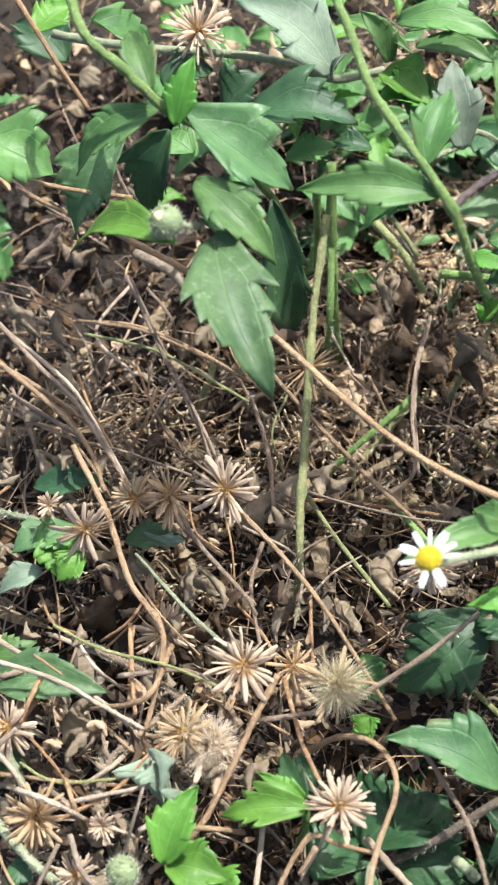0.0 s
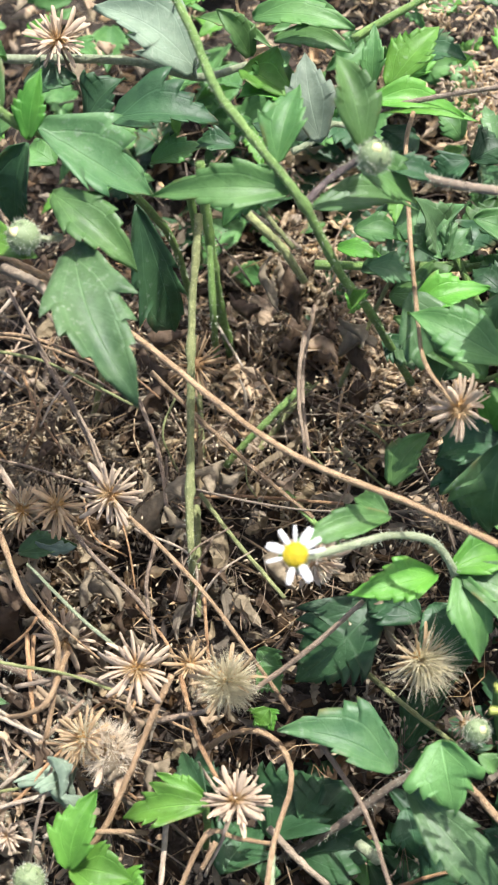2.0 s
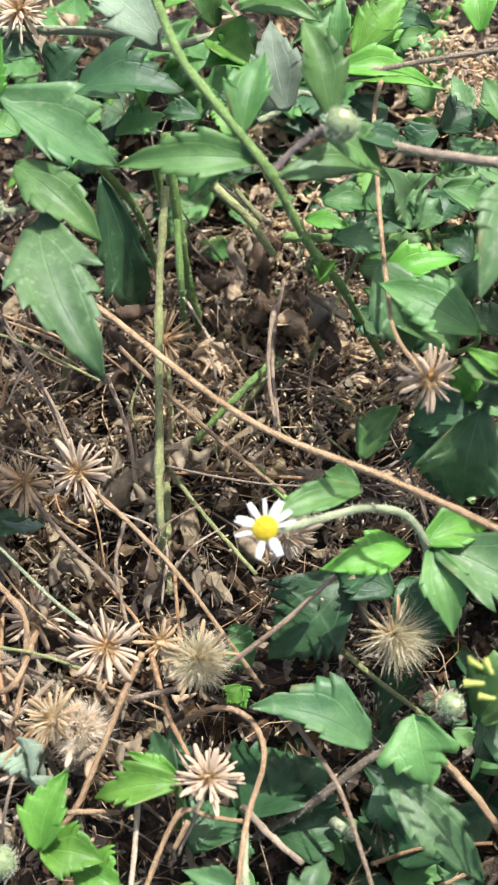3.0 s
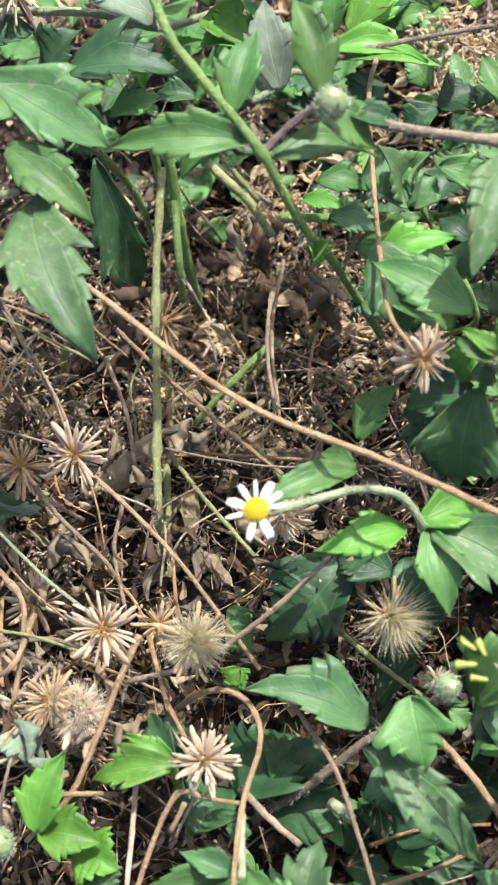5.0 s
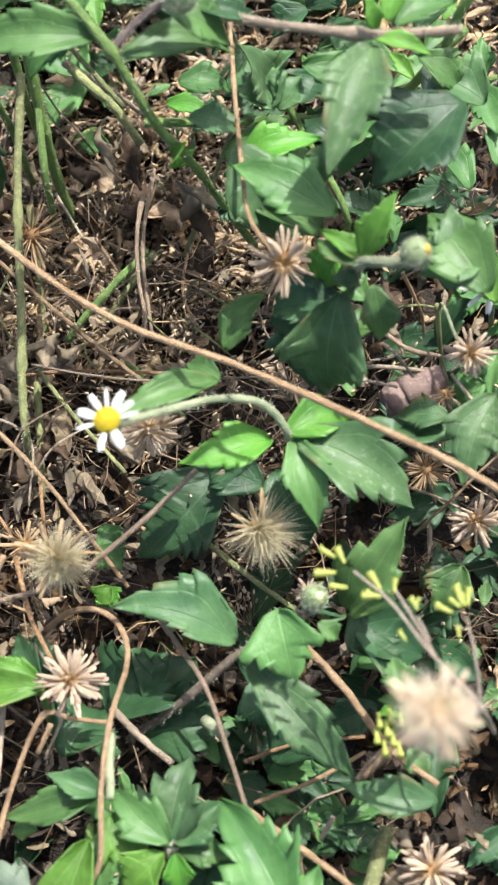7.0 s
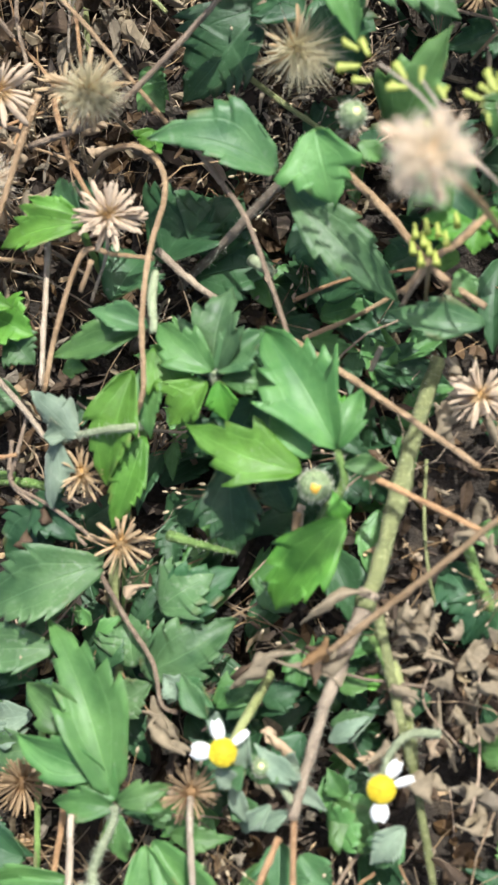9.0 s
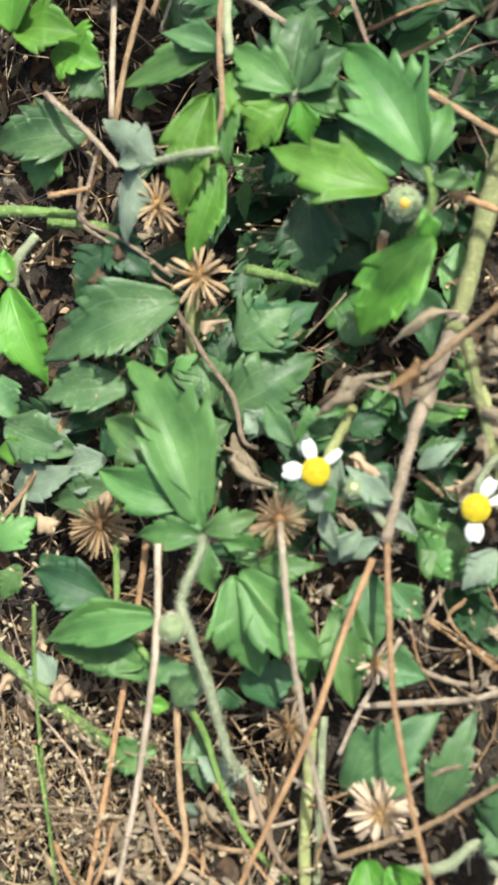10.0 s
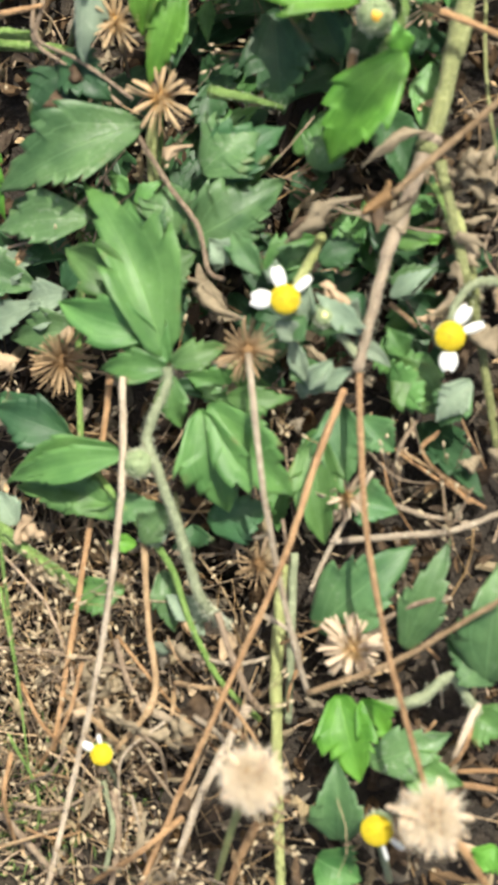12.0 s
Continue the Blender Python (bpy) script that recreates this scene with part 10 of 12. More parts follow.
crumpled("dead_leaf", (-0.0516, -0.0003, 0.0380), (-0.48, 0.64, 0.60), 0.0074, 0.0036, DEAD_GREY, label="crumpled grey-brown dead leaf in the litter", twist=254)
crumpled("dead_leaf", (-0.0329, -0.0042, 0.0268), (-0.19, 0.93, -0.30), 0.0125, 0.0033, DEAD_GREY, label="crumpled grey-brown dead leaf in the litter", twist=146)
crumpled("dead_leaf", (-0.0373, -0.0281, 0.0386), (-0.15, 0.95, 0.27), 0.0114, 0.0036, DEAD_BROWN, label="crumpled grey-brown dead leaf in the litter", twist=164)
crumpled("dead_leaf", (-0.0723, 0.0595, 0.0353), (0.19, -0.92, 0.35), 0.0143, 0.0039, DEAD_GREY, label="crumpled grey-brown dead leaf in the litter", twist=228)
crumpled("dead_leaf", (-0.0694, 0.0366, 0.0377), (0.87, 0.05, 0.49), 0.0122, 0.0055, CHAFF, label="crumpled grey-brown dead leaf in the litter", twist=113)
crumpled("dead_leaf", (-0.1005, 0.0601, 0.0400), (-0.84, 0.54, 0.09), 0.0098, 0.0045, DEAD_GREY, label="crumpled grey-brown dead leaf in the litter", twist=189)
crumpled("dead_leaf", (-0.0959, 0.0497, 0.0326), (0.45, 0.87, -0.19), 0.0110, 0.0038, CHAFF, label="crumpled grey-brown dead leaf in the litter", twist=96)
crumpled("dead_leaf", (-0.0393, 0.0248, 0.0297), (0.14, -0.92, -0.38), 0.0105, 0.0040, CHAFF, label="crumpled grey-brown dead leaf in the litter", twist=264)
crumpled("dead_leaf", (-0.0871, 0.0143, 0.0418), (0.23, -0.82, -0.52), 0.0066, 0.0032, CHAFF, label="crumpled grey-brown dead leaf in the litter", twist=117)
crumpled("dead_leaf", (-0.0910, 0.0537, 0.0338), (-0.93, -0.37, -0.00), 0.0089, 0.0033, DEAD_GREY, label="crumpled grey-brown dead leaf in the litter", twist=198)
crumpled("dead_leaf", (-0.0518, 0.0222, 0.0410), (0.79, -0.41, 0.45), 0.0109, 0.0027, CHAFF, label="crumpled grey-brown dead leaf in the litter", twist=189)
crumpled("dead_leaf", (0.0199, 0.1599, -0.0068), (-0.72, -0.62, -0.31), 0.0087, 0.0152, DEAD_GREY, label="crumpled grey-brown dead leaf in the litter", twist=266)
crumpled("dead_leaf", (0.0452, 0.1502, -0.0112), (-0.81, 0.51, -0.30), 0.0137, 0.0119, DEAD_GREY, label="crumpled grey-brown dead leaf in the litter", twist=103)
crumpled("dead_leaf", (0.0252, 0.1541, -0.0011), (0.57, -0.78, 0.25), 0.0169, 0.0141, DEAD_GREY, label="crumpled grey-brown dead leaf in the litter", twist=254)
crumpled("dead_leaf", (0.0297, 0.1580, -0.0002), (-0.28, 0.61, 0.74), 0.0076, 0.0148, DEAD_BROWN, label="crumpled grey-brown dead leaf in the litter", twist=161)
crumpled("dead_leaf", (0.0235, 0.1356, -0.0098), (-0.68, 0.73, -0.08), 0.0170, 0.0122, CHAFF, label="crumpled grey-brown dead leaf in the litter", twist=218)
crumpled("dead_leaf", (0.0141, 0.1312, -0.0092), (0.81, 0.58, 0.01), 0.0084, 0.0130, DEAD_GREY, label="crumpled grey-brown dead leaf in the litter", twist=273)
crumpled("dead_leaf", (0.0304, 0.1010, -0.0012), (0.15, -0.98, -0.15), 0.0145, 0.0139, CHAFF, label="crumpled grey-brown dead leaf in the litter", twist=128)
crumpled("dead_leaf", (0.0109, 0.1146, -0.0039), (0.96, 0.19, -0.20), 0.0111, 0.0151, CHAFF, label="crumpled grey-brown dead leaf in the litter", twist=139)
straw([(-0.0316, -0.0503, 0.0330), (-0.0193, -0.0401, 0.0359), (-0.0164, -0.0210, 0.0230)], 0.00081, material=STRAW_PALE)
straw([(-0.0501, -0.0387, 0.0303), (-0.0409, -0.0325, 0.0349), (-0.0375, -0.0197, 0.0203)], 0.00074, material=STRAW_PALE)
straw([(-0.0792, -0.0296, 0.0404), (-0.0891, -0.0449, 0.0402), (-0.0911, -0.0614, 0.0304)], 0.00055, material=STRAW_PALE)
straw([(-0.0523, -0.0574, 0.0393), (-0.0568, -0.0739, 0.0385), (-0.0568, -0.0897, 0.0293)], 0.00068, material=STEM_BROWN)
straw([(-0.0599, 0.0044, 0.0336), (-0.0506, -0.0064, 0.0398), (-0.0447, -0.0076, 0.0236)], 0.00061, material=STRAW_PALE)
straw([(-0.0659, -0.0444, 0.0418), (-0.0538, -0.0483, 0.0479), (-0.0476, -0.0485, 0.0318)], 0.00086, material=STRAW_PALE)
straw([(-0.0691, -0.0275, 0.0432), (-0.0756, -0.0328, 0.0404), (-0.0865, -0.0323, 0.0332)], 0.00075, material=STEM_BROWN)
straw([(-0.0208, -0.0500, 0.0389), (-0.0109, -0.0495, 0.0414), (-0.0029, -0.0471, 0.0289)], 0.00090, material=STRAW)
straw([(-0.0488, -0.0551, 0.0426), (-0.0447, -0.0638, 0.0395), (-0.0379, -0.0693, 0.0326)], 0.00086, material=STEM_BROWN)
straw([(-0.0542, -0.0390, 0.0370), (-0.0497, -0.0466, 0.0396), (-0.0489, -0.0509, 0.0270)], 0.00074, material=STRAW)
straw([(-0.0293, 0.0024, 0.0388), (-0.0334, -0.0155, 0.0445), (-0.0530, -0.0158, 0.0288)], 0.00096, material=STRAW)
straw([(-0.0303, -0.0286, 0.0366), (-0.0310, -0.0474, 0.0446), (-0.0368, -0.0603, 0.0266)], 0.00052, material=STEM_BROWN)
straw([(-0.0615, -0.0403, 0.0314), (-0.0514, -0.0467, 0.0390), (-0.0488, -0.0495, 0.0214)], 0.00093, material=STEM_BROWN)
straw([(-0.0432, -0.0090, 0.0412), (-0.0235, -0.0051, 0.0392), (-0.0053, -0.0104, 0.0312)], 0.00083, material=STEM_BROWN)
straw([(-0.0266, -0.0445, 0.0323), (-0.0198, -0.0507, 0.0326), (-0.0194, -0.0573, 0.0223)], 0.00057, material=STEM_BROWN)
straw([(-0.0436, -0.0501, 0.0326), (-0.0358, -0.0512, 0.0333), (-0.0306, -0.0516, 0.0226)], 0.00053, material=STRAW_PALE)
crumpled("dead_leaf", (0.0388, 0.1282, 0.0039), (-0.98, -0.21, 0.03), 0.0062, 0.0108, DEAD_BROWN, label="crumpled grey-brown dead leaf in the litter", twist=234)
crumpled("dead_leaf", (0.0403, 0.1392, -0.0055), (-0.05, 0.99, 0.14), 0.0113, 0.0094, DEAD_BROWN, label="crumpled grey-brown dead leaf in the litter", twist=218)
crumpled("dead_leaf", (0.0134, 0.0795, -0.0084), (-0.76, 0.50, -0.42), 0.0131, 0.0091, DEAD_BROWN, label="crumpled grey-brown dead leaf in the litter", twist=271)
crumpled("dead_leaf", (0.0092, 0.1186, -0.0038), (-0.67, 0.73, -0.10), 0.0115, 0.0113, DEAD_BROWN, label="crumpled grey-brown dead leaf in the litter", twist=197)
crumpled("dead_leaf", (0.0471, 0.1271, -0.0102), (-0.02, 1.00, -0.05), 0.0103, 0.0079, DEAD_BROWN, label="crumpled grey-brown dead leaf in the litter", twist=304)
crumpled("dead_leaf", (0.0525, 0.1410, -0.0064), (0.26, 0.91, -0.31), 0.0093, 0.0076, DEAD_BROWN, label="crumpled grey-brown dead leaf in the litter", twist=310)
crumpled("dead_leaf", (0.0087, 0.0744, -0.0096), (0.17, -0.96, 0.23), 0.0139, 0.0069, DEAD_BROWN, label="crumpled grey-brown dead leaf in the litter", twist=258)
crumpled("dead_leaf", (0.0008, 0.1000, -0.0114), (-0.85, -0.45, -0.27), 0.0146, 0.0123, CHAFF, label="crumpled grey-brown dead leaf in the litter", twist=84)
crumpled("dead_leaf", (0.0208, 0.1347, 0.0061), (-0.51, -0.78, 0.36), 0.0086, 0.0131, CHAFF, label="crumpled grey-brown dead leaf in the litter", twist=232)
crumpled("dead_leaf", (0.0559, 0.0314, 0.0050), (-0.72, -0.67, 0.18), 0.0056, 0.0075, DEAD_GREY, label="crumpled grey-brown dead leaf in the litter", twist=212)
crumpled("dead_leaf", (0.0715, 0.0209, 0.0088), (-0.74, -0.64, -0.22), 0.0099, 0.0075, DEAD_GREY, label="crumpled grey-brown dead leaf in the litter", twist=116)
crumpled("dead_leaf", (0.0852, 0.0316, 0.0079), (0.86, 0.51, 0.05), 0.0089, 0.0084, DEAD_GREY, label="crumpled grey-brown dead leaf in the litter", twist=319)
crumpled("dead_leaf", (0.0554, 0.0200, 0.0042), (-0.27, 0.95, -0.16), 0.0115, 0.0057, DEAD_GREY, label="crumpled grey-brown dead leaf in the litter", twist=228)
crumpled("dead_leaf", (0.1085, 0.0799, 0.0128), (0.81, 0.20, 0.55), 0.0083, 0.0059, DEAD_BROWN, label="crumpled grey-brown dead leaf in the litter", twist=240)
crumpled("dead_leaf", (0.1259, 0.0910, 0.0113), (-0.25, 0.86, -0.44), 0.0117, 0.0068, DEAD_BROWN, label="crumpled grey-brown dead leaf in the litter", twist=156)
crumpled("dead_leaf", (0.1125, 0.0842, 0.0214), (-0.51, 0.85, -0.15), 0.0144, 0.0067, DEAD_BROWN, label="crumpled grey-brown dead leaf in the litter", twist=216)
crumpled("dead_leaf", (0.1110, 0.0643, 0.0220), (0.60, -0.75, 0.27), 0.0130, 0.0059, DEAD_GREY, label="crumpled grey-brown dead leaf in the litter", twist=106)
crumpled("dead_leaf", (0.1086, 0.0772, 0.0158), (0.93, 0.34, -0.15), 0.0064, 0.0059, DEAD_GREY, label="crumpled grey-brown dead leaf in the litter", twist=196)
crumpled("dead_leaf", (0.1043, 0.0416, 0.0179), (-0.57, -0.73, -0.36), 0.0063, 0.0063, DEAD_BROWN, label="crumpled grey-brown dead leaf in the litter", twist=234)
straw([(0.1183, 0.0475, 0.0226), (0.1275, 0.0465, 0.0295), (0.1385, 0.0534, 0.0126)], 0.00048, material=STEM_OLIVE)
straw([(0.1104, 0.0719, 0.0300), (0.1179, 0.0706, 0.0354), (0.1263, 0.0772, 0.0200)], 0.00043, material=STEM_OLIVE)
straw([(0.1316, 0.0304, 0.0374), (0.1388, 0.0272, 0.0435), (0.1476, 0.0375, 0.0274)], 0.00051, material=STRAW)
straw([(0.1088, 0.0518, 0.0499), (0.1135, 0.0477, 0.0487), (0.1172, 0.0456, 0.0399)], 0.00052, material=STRAW_PALE)
straw([(0.1128, 0.0437, 0.0377), (0.1023, 0.0472, 0.0358), (0.0911, 0.0513, 0.0277)], 0.00045, material=STRAW_PALE)
straw([(0.1100, 0.0460, 0.0279), (0.1199, 0.0440, 0.0248), (0.1263, 0.0378, 0.0179)], 0.00049, material=STEM_OLIVE)
straw([(0.1277, 0.0382, 0.0226), (0.1316, 0.0342, 0.0211), (0.1347, 0.0318, 0.0126)], 0.00054, material=STRAW)
straw([(0.1276, 0.0428, 0.0472), (0.1352, 0.0333, 0.0454), (0.1456, 0.0290, 0.0372)], 0.00054, material=STRAW_PALE)

head_n1 = thing("dry_daisy", (0.1361, 0.0705, 0.0000), "pale dry daisy head with a green calyx", "dry flower", "dry daisy heads")
seed_head(head_n1, (0.1324, 0.0457, 0.0550), (0.18, -0.66, 0.73), 0.0071, "pale", rays=26, spread=(15, 90), fluff=0, core=0.24)
stem(head_n1, [(0.1324, 0.0462, 0.0540), (0.1295, 0.0524, 0.0500), (0.1258, 0.0681, 0.0400), (0.1263, 0.0640, 0.0000)], 0.00060, material=STEM_PALE, name="stalk")

head_n2 = thing("dry_daisy", (0.1277, 0.0572, 0.0000), "small tan dry daisy head facing down", "dry flower", "dry daisy heads")
seed_head(head_n2, (0.1263, 0.0447, 0.0300), (0.04, -0.95, 0.30), 0.0056, "pale", rays=18, spread=(5, 60), fluff=0, core=0.24)
stem(head_n2, [(0.1263, 0.0451, 0.0290), (0.1285, 0.0448, 0.0120), (0.1298, 0.0458, 0.0000)], 0.00070, material=STRAW_DULL, name="stalk")

head_n3 = thing("dry_daisy", (0.1349, 0.0159, 0.0000), "pale ragged dry daisy head below a leaf", "dry flower", "dry daisy heads")
seed_head(head_n3, (0.1330, 0.0062, 0.0300), (0.05, -0.90, 0.44), 0.0082, "pale", rays=30, spread=(10, 85), fluff=0, core=0.24)
stem(head_n3, [(0.1331, 0.0065, 0.0290), (0.1354, 0.0051, 0.0120), (0.1369, 0.0053, 0.0000)], 0.00070, material=STRAW_DULL, name="stalk")

head_n4 = thing("dry_daisy", (0.1209, 0.0322, 0.0000), "dark brown dry head in the shade", "dry flower", "dry daisy heads")
seed_head(head_n4, (0.1203, 0.0249, 0.0200), (0.09, -0.39, 0.91), 0.0069, "brown", rays=30, spread=(30, 95), fluff=0, core=0.24)
stem(head_n4, [(0.1203, 0.0253, 0.0190), (0.1220, 0.0221, 0.0080), (0.1230, 0.0212, 0.0000)], 0.00070, material=STRAW_DULL, name="stalk")

leaves_n = thing("daisy_plant", (0.1357, 0.0373, 0.0000), "broad dusty leaves of a neighbouring weed", "plant")
leaf(leaves_n, (0.1284, 0.0256, 0.0450), (0.1083, 0.0307, 0.0400), 0.0142, DUSTY, depth=0.1)
leaf(leaves_n, (0.1394, 0.0350, 0.0500), (0.1292, 0.0107, 0.0450), 0.0170, DUSTY, teeth=4, depth=0.3)
leaf(leaves_n, (0.1369, 0.0406, 0.0450), (0.1292, 0.0378, 0.0400), 0.0105, GREEN, depth=0.1)
leaf(leaves_n, (0.1389, 0.0618, 0.0850), (0.1191, 0.0569, 0.0800), 0.0192, DUSTY, teeth=5, depth=0.15)
leaf(leaves_n, (0.1401, 0.0576, 0.0600), (0.1379, 0.0717, 0.0600), 0.0094, FRESH)
stem(leaves_n, [(0.1426, 0.0371, 0.0000), (0.1390, 0.0346, 0.0300), (0.1367, 0.0371, 0.0450)], 0.00110, material=STEM_PALE)
stem(leaves_n, [(0.1249, 0.0681, 0.0400), (0.1260, 0.0627, 0.0200), (0.1289, 0.0563, 0.0000)], 0.00080, material=STEM_OLIVE)
leaf(leaves_n, (0.1220, 0.1478, 0.0600), (0.1294, 0.1618, 0.0600), 0.0102, DEEP_SHADE)
leaf(leaves_n, (0.1105, 0.1561, 0.0650), (0.1026, 0.1715, 0.0700), 0.0119, GREEN, depth=0.15)
leaf(leaves_n, (0.1212, 0.1390, 0.1000), (0.1319, 0.1427, 0.1050), 0.0138, FRESH, depth=0.2)
leaf(leaves_n, (0.1219, 0.1380, 0.1000), (0.1309, 0.1345, 0.1000), 0.0077, FRESH, depth=0.2)
leaf(leaves_n, (0.1151, 0.1404, 0.0800), (0.1290, 0.1464, 0.0800), 0.0097, DUSTY)
leaf(leaves_n, (0.1398, 0.1151, 0.0700), (0.1243, 0.1256, 0.0700), 0.0177, DUSTY, depth=0.15)
leaf(leaves_n, (0.0931, 0.1344, 0.0600), (0.0880, 0.1247, 0.0600), 0.0151, DEEP_SHADE, depth=0.1)
stem(leaves_n, [(0.1411, 0.1404, 0.1000), (0.1334, 0.1317, 0.0900), (0.1266, 0.1364, 0.0600), (0.1192, 0.1562, 0.0200)], 0.00160, material=STEM, hairy=80)
stem(leaves_n, [(0.1212, 0.1258, 0.0600), (0.1325, 0.1243, 0.0650), (0.1434, 0.1235, 0.0700)], 0.00120, material=STEM, hairy=40)

flower_n = thing("daisy_plant", (0.1441, 0.0941, -0.0000), "white daisy flower with a yellow centre", "plant")
calyx(flower_n, (0.1398, 0.0661, 0.0533), (0.00, -0.21, 0.98), 0.0033)
flower(flower_n, (0.1398, 0.0657, 0.0550), (0.00, -0.21, 0.98), 0.0035, (92, 133, 173, -148, -108), 0.0063, kind="petal", droop=80)
stem(flower_n, [(0.1400, 0.0660, 0.0530), (0.1412, 0.0724, 0.0300), (0.1424, 0.0791, 0.0000)], 0.00100, material=STEM_PALE, name="flower_stalk")
straw([(0.0957, 0.0538, 0.0300), (0.1089, 0.0519, 0.0340), (0.1253, 0.0510, 0.0300)], 0.00070, material=STRAW_PALE, label="thin bleached stalk over dark litter")
straw([(0.1060, 0.0657, 0.0350), (0.1156, 0.0576, 0.0340), (0.1255, 0.0564, 0.0300)], 0.00080, material=STRAW_DULL, label="curved grey-tan dry stalk")
straw([(0.1153, 0.0735, 0.0500), (0.1203, 0.0713, 0.0300), (0.1212, 0.0685, 0.0200)], 0.00060, material=STRAW, label="thin tan dry stalk")

fuzzy_stems = thing("withered_plant", (-0.0436, -0.0050, 0.0000), "withered fuzzy grey stems in the dry tangle", "plant")
stem(fuzzy_stems, [(-0.0600, 0.0037, 0.0340), (-0.0467, -0.0019, 0.0360), (-0.0341, -0.0068, 0.0360), (-0.0239, -0.0134, 0.0300), (-0.0336, -0.0114, 0.0000)], 0.00130, material=STRAW_DULL, hairy=260)
stem(fuzzy_stems, [(-0.0448, -0.0395, 0.0300), (-0.0423, -0.0305, 0.0340), (-0.0334, -0.0220, 0.0360), (-0.0235, -0.0110, 0.0360)], 0.00090, material=STRAW_DULL, hairy=160)
stem(fuzzy_stems, [(-0.0798, -0.0103, 0.0340), (-0.0697, -0.0066, 0.0360), (-0.0671, -0.0004, 0.0340)], 0.00100, material=STRAW_DULL, hairy=80)
stem(fuzzy_stems, [(-0.0454, -0.0460, 0.0300), (-0.0453, -0.0368, 0.0320), (-0.0462, -0.0264, 0.0300)], 0.00100, material=STRAW_DULL, hairy=120)
stem(fuzzy_stems, [(-0.0397, -0.0454, 0.0300), (-0.0355, -0.0514, 0.0300), (-0.0333, -0.0570, 0.0280)], 0.00130, material=STRAW_DULL, hairy=120)
leaf(fuzzy_stems, (-0.0260, -0.0278, 0.0360), (-0.0264, -0.0417, 0.0300), 0.0096, GREY_LEAF, depth=0.1, curl=2.0, roll=40)

head_o = thing("dry_daisy", (-0.0495, -0.0431, 0.0000), "closed withered daisy bud with curled bracts", "dry flower", "dry daisy heads")
seed_head(head_o, (-0.0420, -0.0501, 0.0340), (0.13, -0.35, 0.93), 0.0054, "pale", rays=26, spread=(0, 45), fluff=0, core=0.24)
stem(head_o, [(-0.0422, -0.0499, 0.0330), (-0.0437, -0.0522, 0.0136), (-0.0453, -0.0528, 0.0000)], 0.00070, material=STRAW_DULL, name="stalk")

head_q = thing("dry_daisy", (-0.0281, -0.0126, 0.0000), "ragged withered head on a hairy stem", "dry flower", "dry daisy heads")
seed_head(head_q, (-0.0215, -0.0231, 0.0380), (-0.32, -0.05, 0.95), 0.0096, "tan", rays=26, spread=(10, 85), fluff=20, core=0.24)
stem(head_q, [(-0.0217, -0.0228, 0.0370), (-0.0228, -0.0234, 0.0152), (-0.0240, -0.0229, 0.0000)], 0.00070, material=STRAW_DULL, name="stalk")
crumpled("dead_leaf", (-0.0122, -0.0286, 0.0365), (-0.12, -0.98, 0.16), 0.0092, 0.0051, DEAD_GREY, label="crumpled grey-brown dead leaf in the litter", twist=295)
crumpled("dead_leaf", (-0.0105, -0.0354, 0.0352), (-0.07, -1.00, 0.05), 0.0107, 0.0050, CHAFF, label="crumpled grey-brown dead leaf in the litter", twist=221)
crumpled("dead_leaf", (-0.0023, -0.0339, 0.0347), (-0.10, -0.99, -0.13), 0.0098, 0.0062, DEAD_GREY, label="crumpled grey-brown dead leaf in the litter", twist=204)
crumpled("dead_leaf", (-0.0127, -0.0210, 0.0353), (-0.99, 0.05, -0.13), 0.0080, 0.0051, DEAD_GREY, label="crumpled grey-brown dead leaf in the litter", twist=202)
crumpled("dead_leaf", (-0.0178, -0.0213, 0.0328), (0.91, 0.41, 0.09), 0.0057, 0.0037, DEAD_GREY, label="crumpled grey-brown dead leaf in the litter", twist=251)
crumpled("dead_leaf", (-0.0755, 0.0828, 0.0294), (0.85, 0.41, -0.34), 0.0082, 0.0054, DEAD_GREY, label="crumpled grey-brown dead leaf in the litter", twist=256)
crumpled("dead_leaf", (-0.0801, 0.1031, 0.0248), (0.93, 0.36, -0.02), 0.0094, 0.0037, DEAD_GREY, label="crumpled grey-brown dead leaf in the litter", twist=206)
crumpled("dead_leaf", (-0.0876, 0.0535, 0.0460), (0.64, 0.46, 0.62), 0.0063, 0.0057, DEAD_GREY, label="crumpled grey-brown dead leaf in the litter", twist=204)
crumpled("dead_leaf", (-0.0722, 0.0503, 0.0247), (0.92, -0.04, 0.40), 0.0092, 0.0040, DEAD_GREY, label="crumpled grey-brown dead leaf in the litter", twist=223)
crumpled("dead_leaf", (-0.0832, 0.0762, 0.0432), (0.67, 0.45, 0.59), 0.0071, 0.0049, DEAD_GREY, label="crumpled grey-brown dead leaf in the litter", twist=283)
crumpled("dead_leaf", (-0.0942, 0.1173, 0.0229), (0.85, -0.42, 0.31), 0.0086, 0.0036, DEAD_GREY, label="crumpled grey-brown dead leaf in the litter", twist=314)
crumpled("dead_leaf", (-0.1015, 0.0771, 0.0204), (-0.73, -0.69, 0.02), 0.0094, 0.0058, DEAD_GREY, label="crumpled grey-brown dead leaf in the litter", twist=182)
crumpled("dead_leaf", (-0.0828, 0.0713, 0.0445), (0.75, -0.64, -0.18), 0.0064, 0.0062, DEAD_GREY, label="crumpled grey-brown dead leaf in the litter", twist=300)
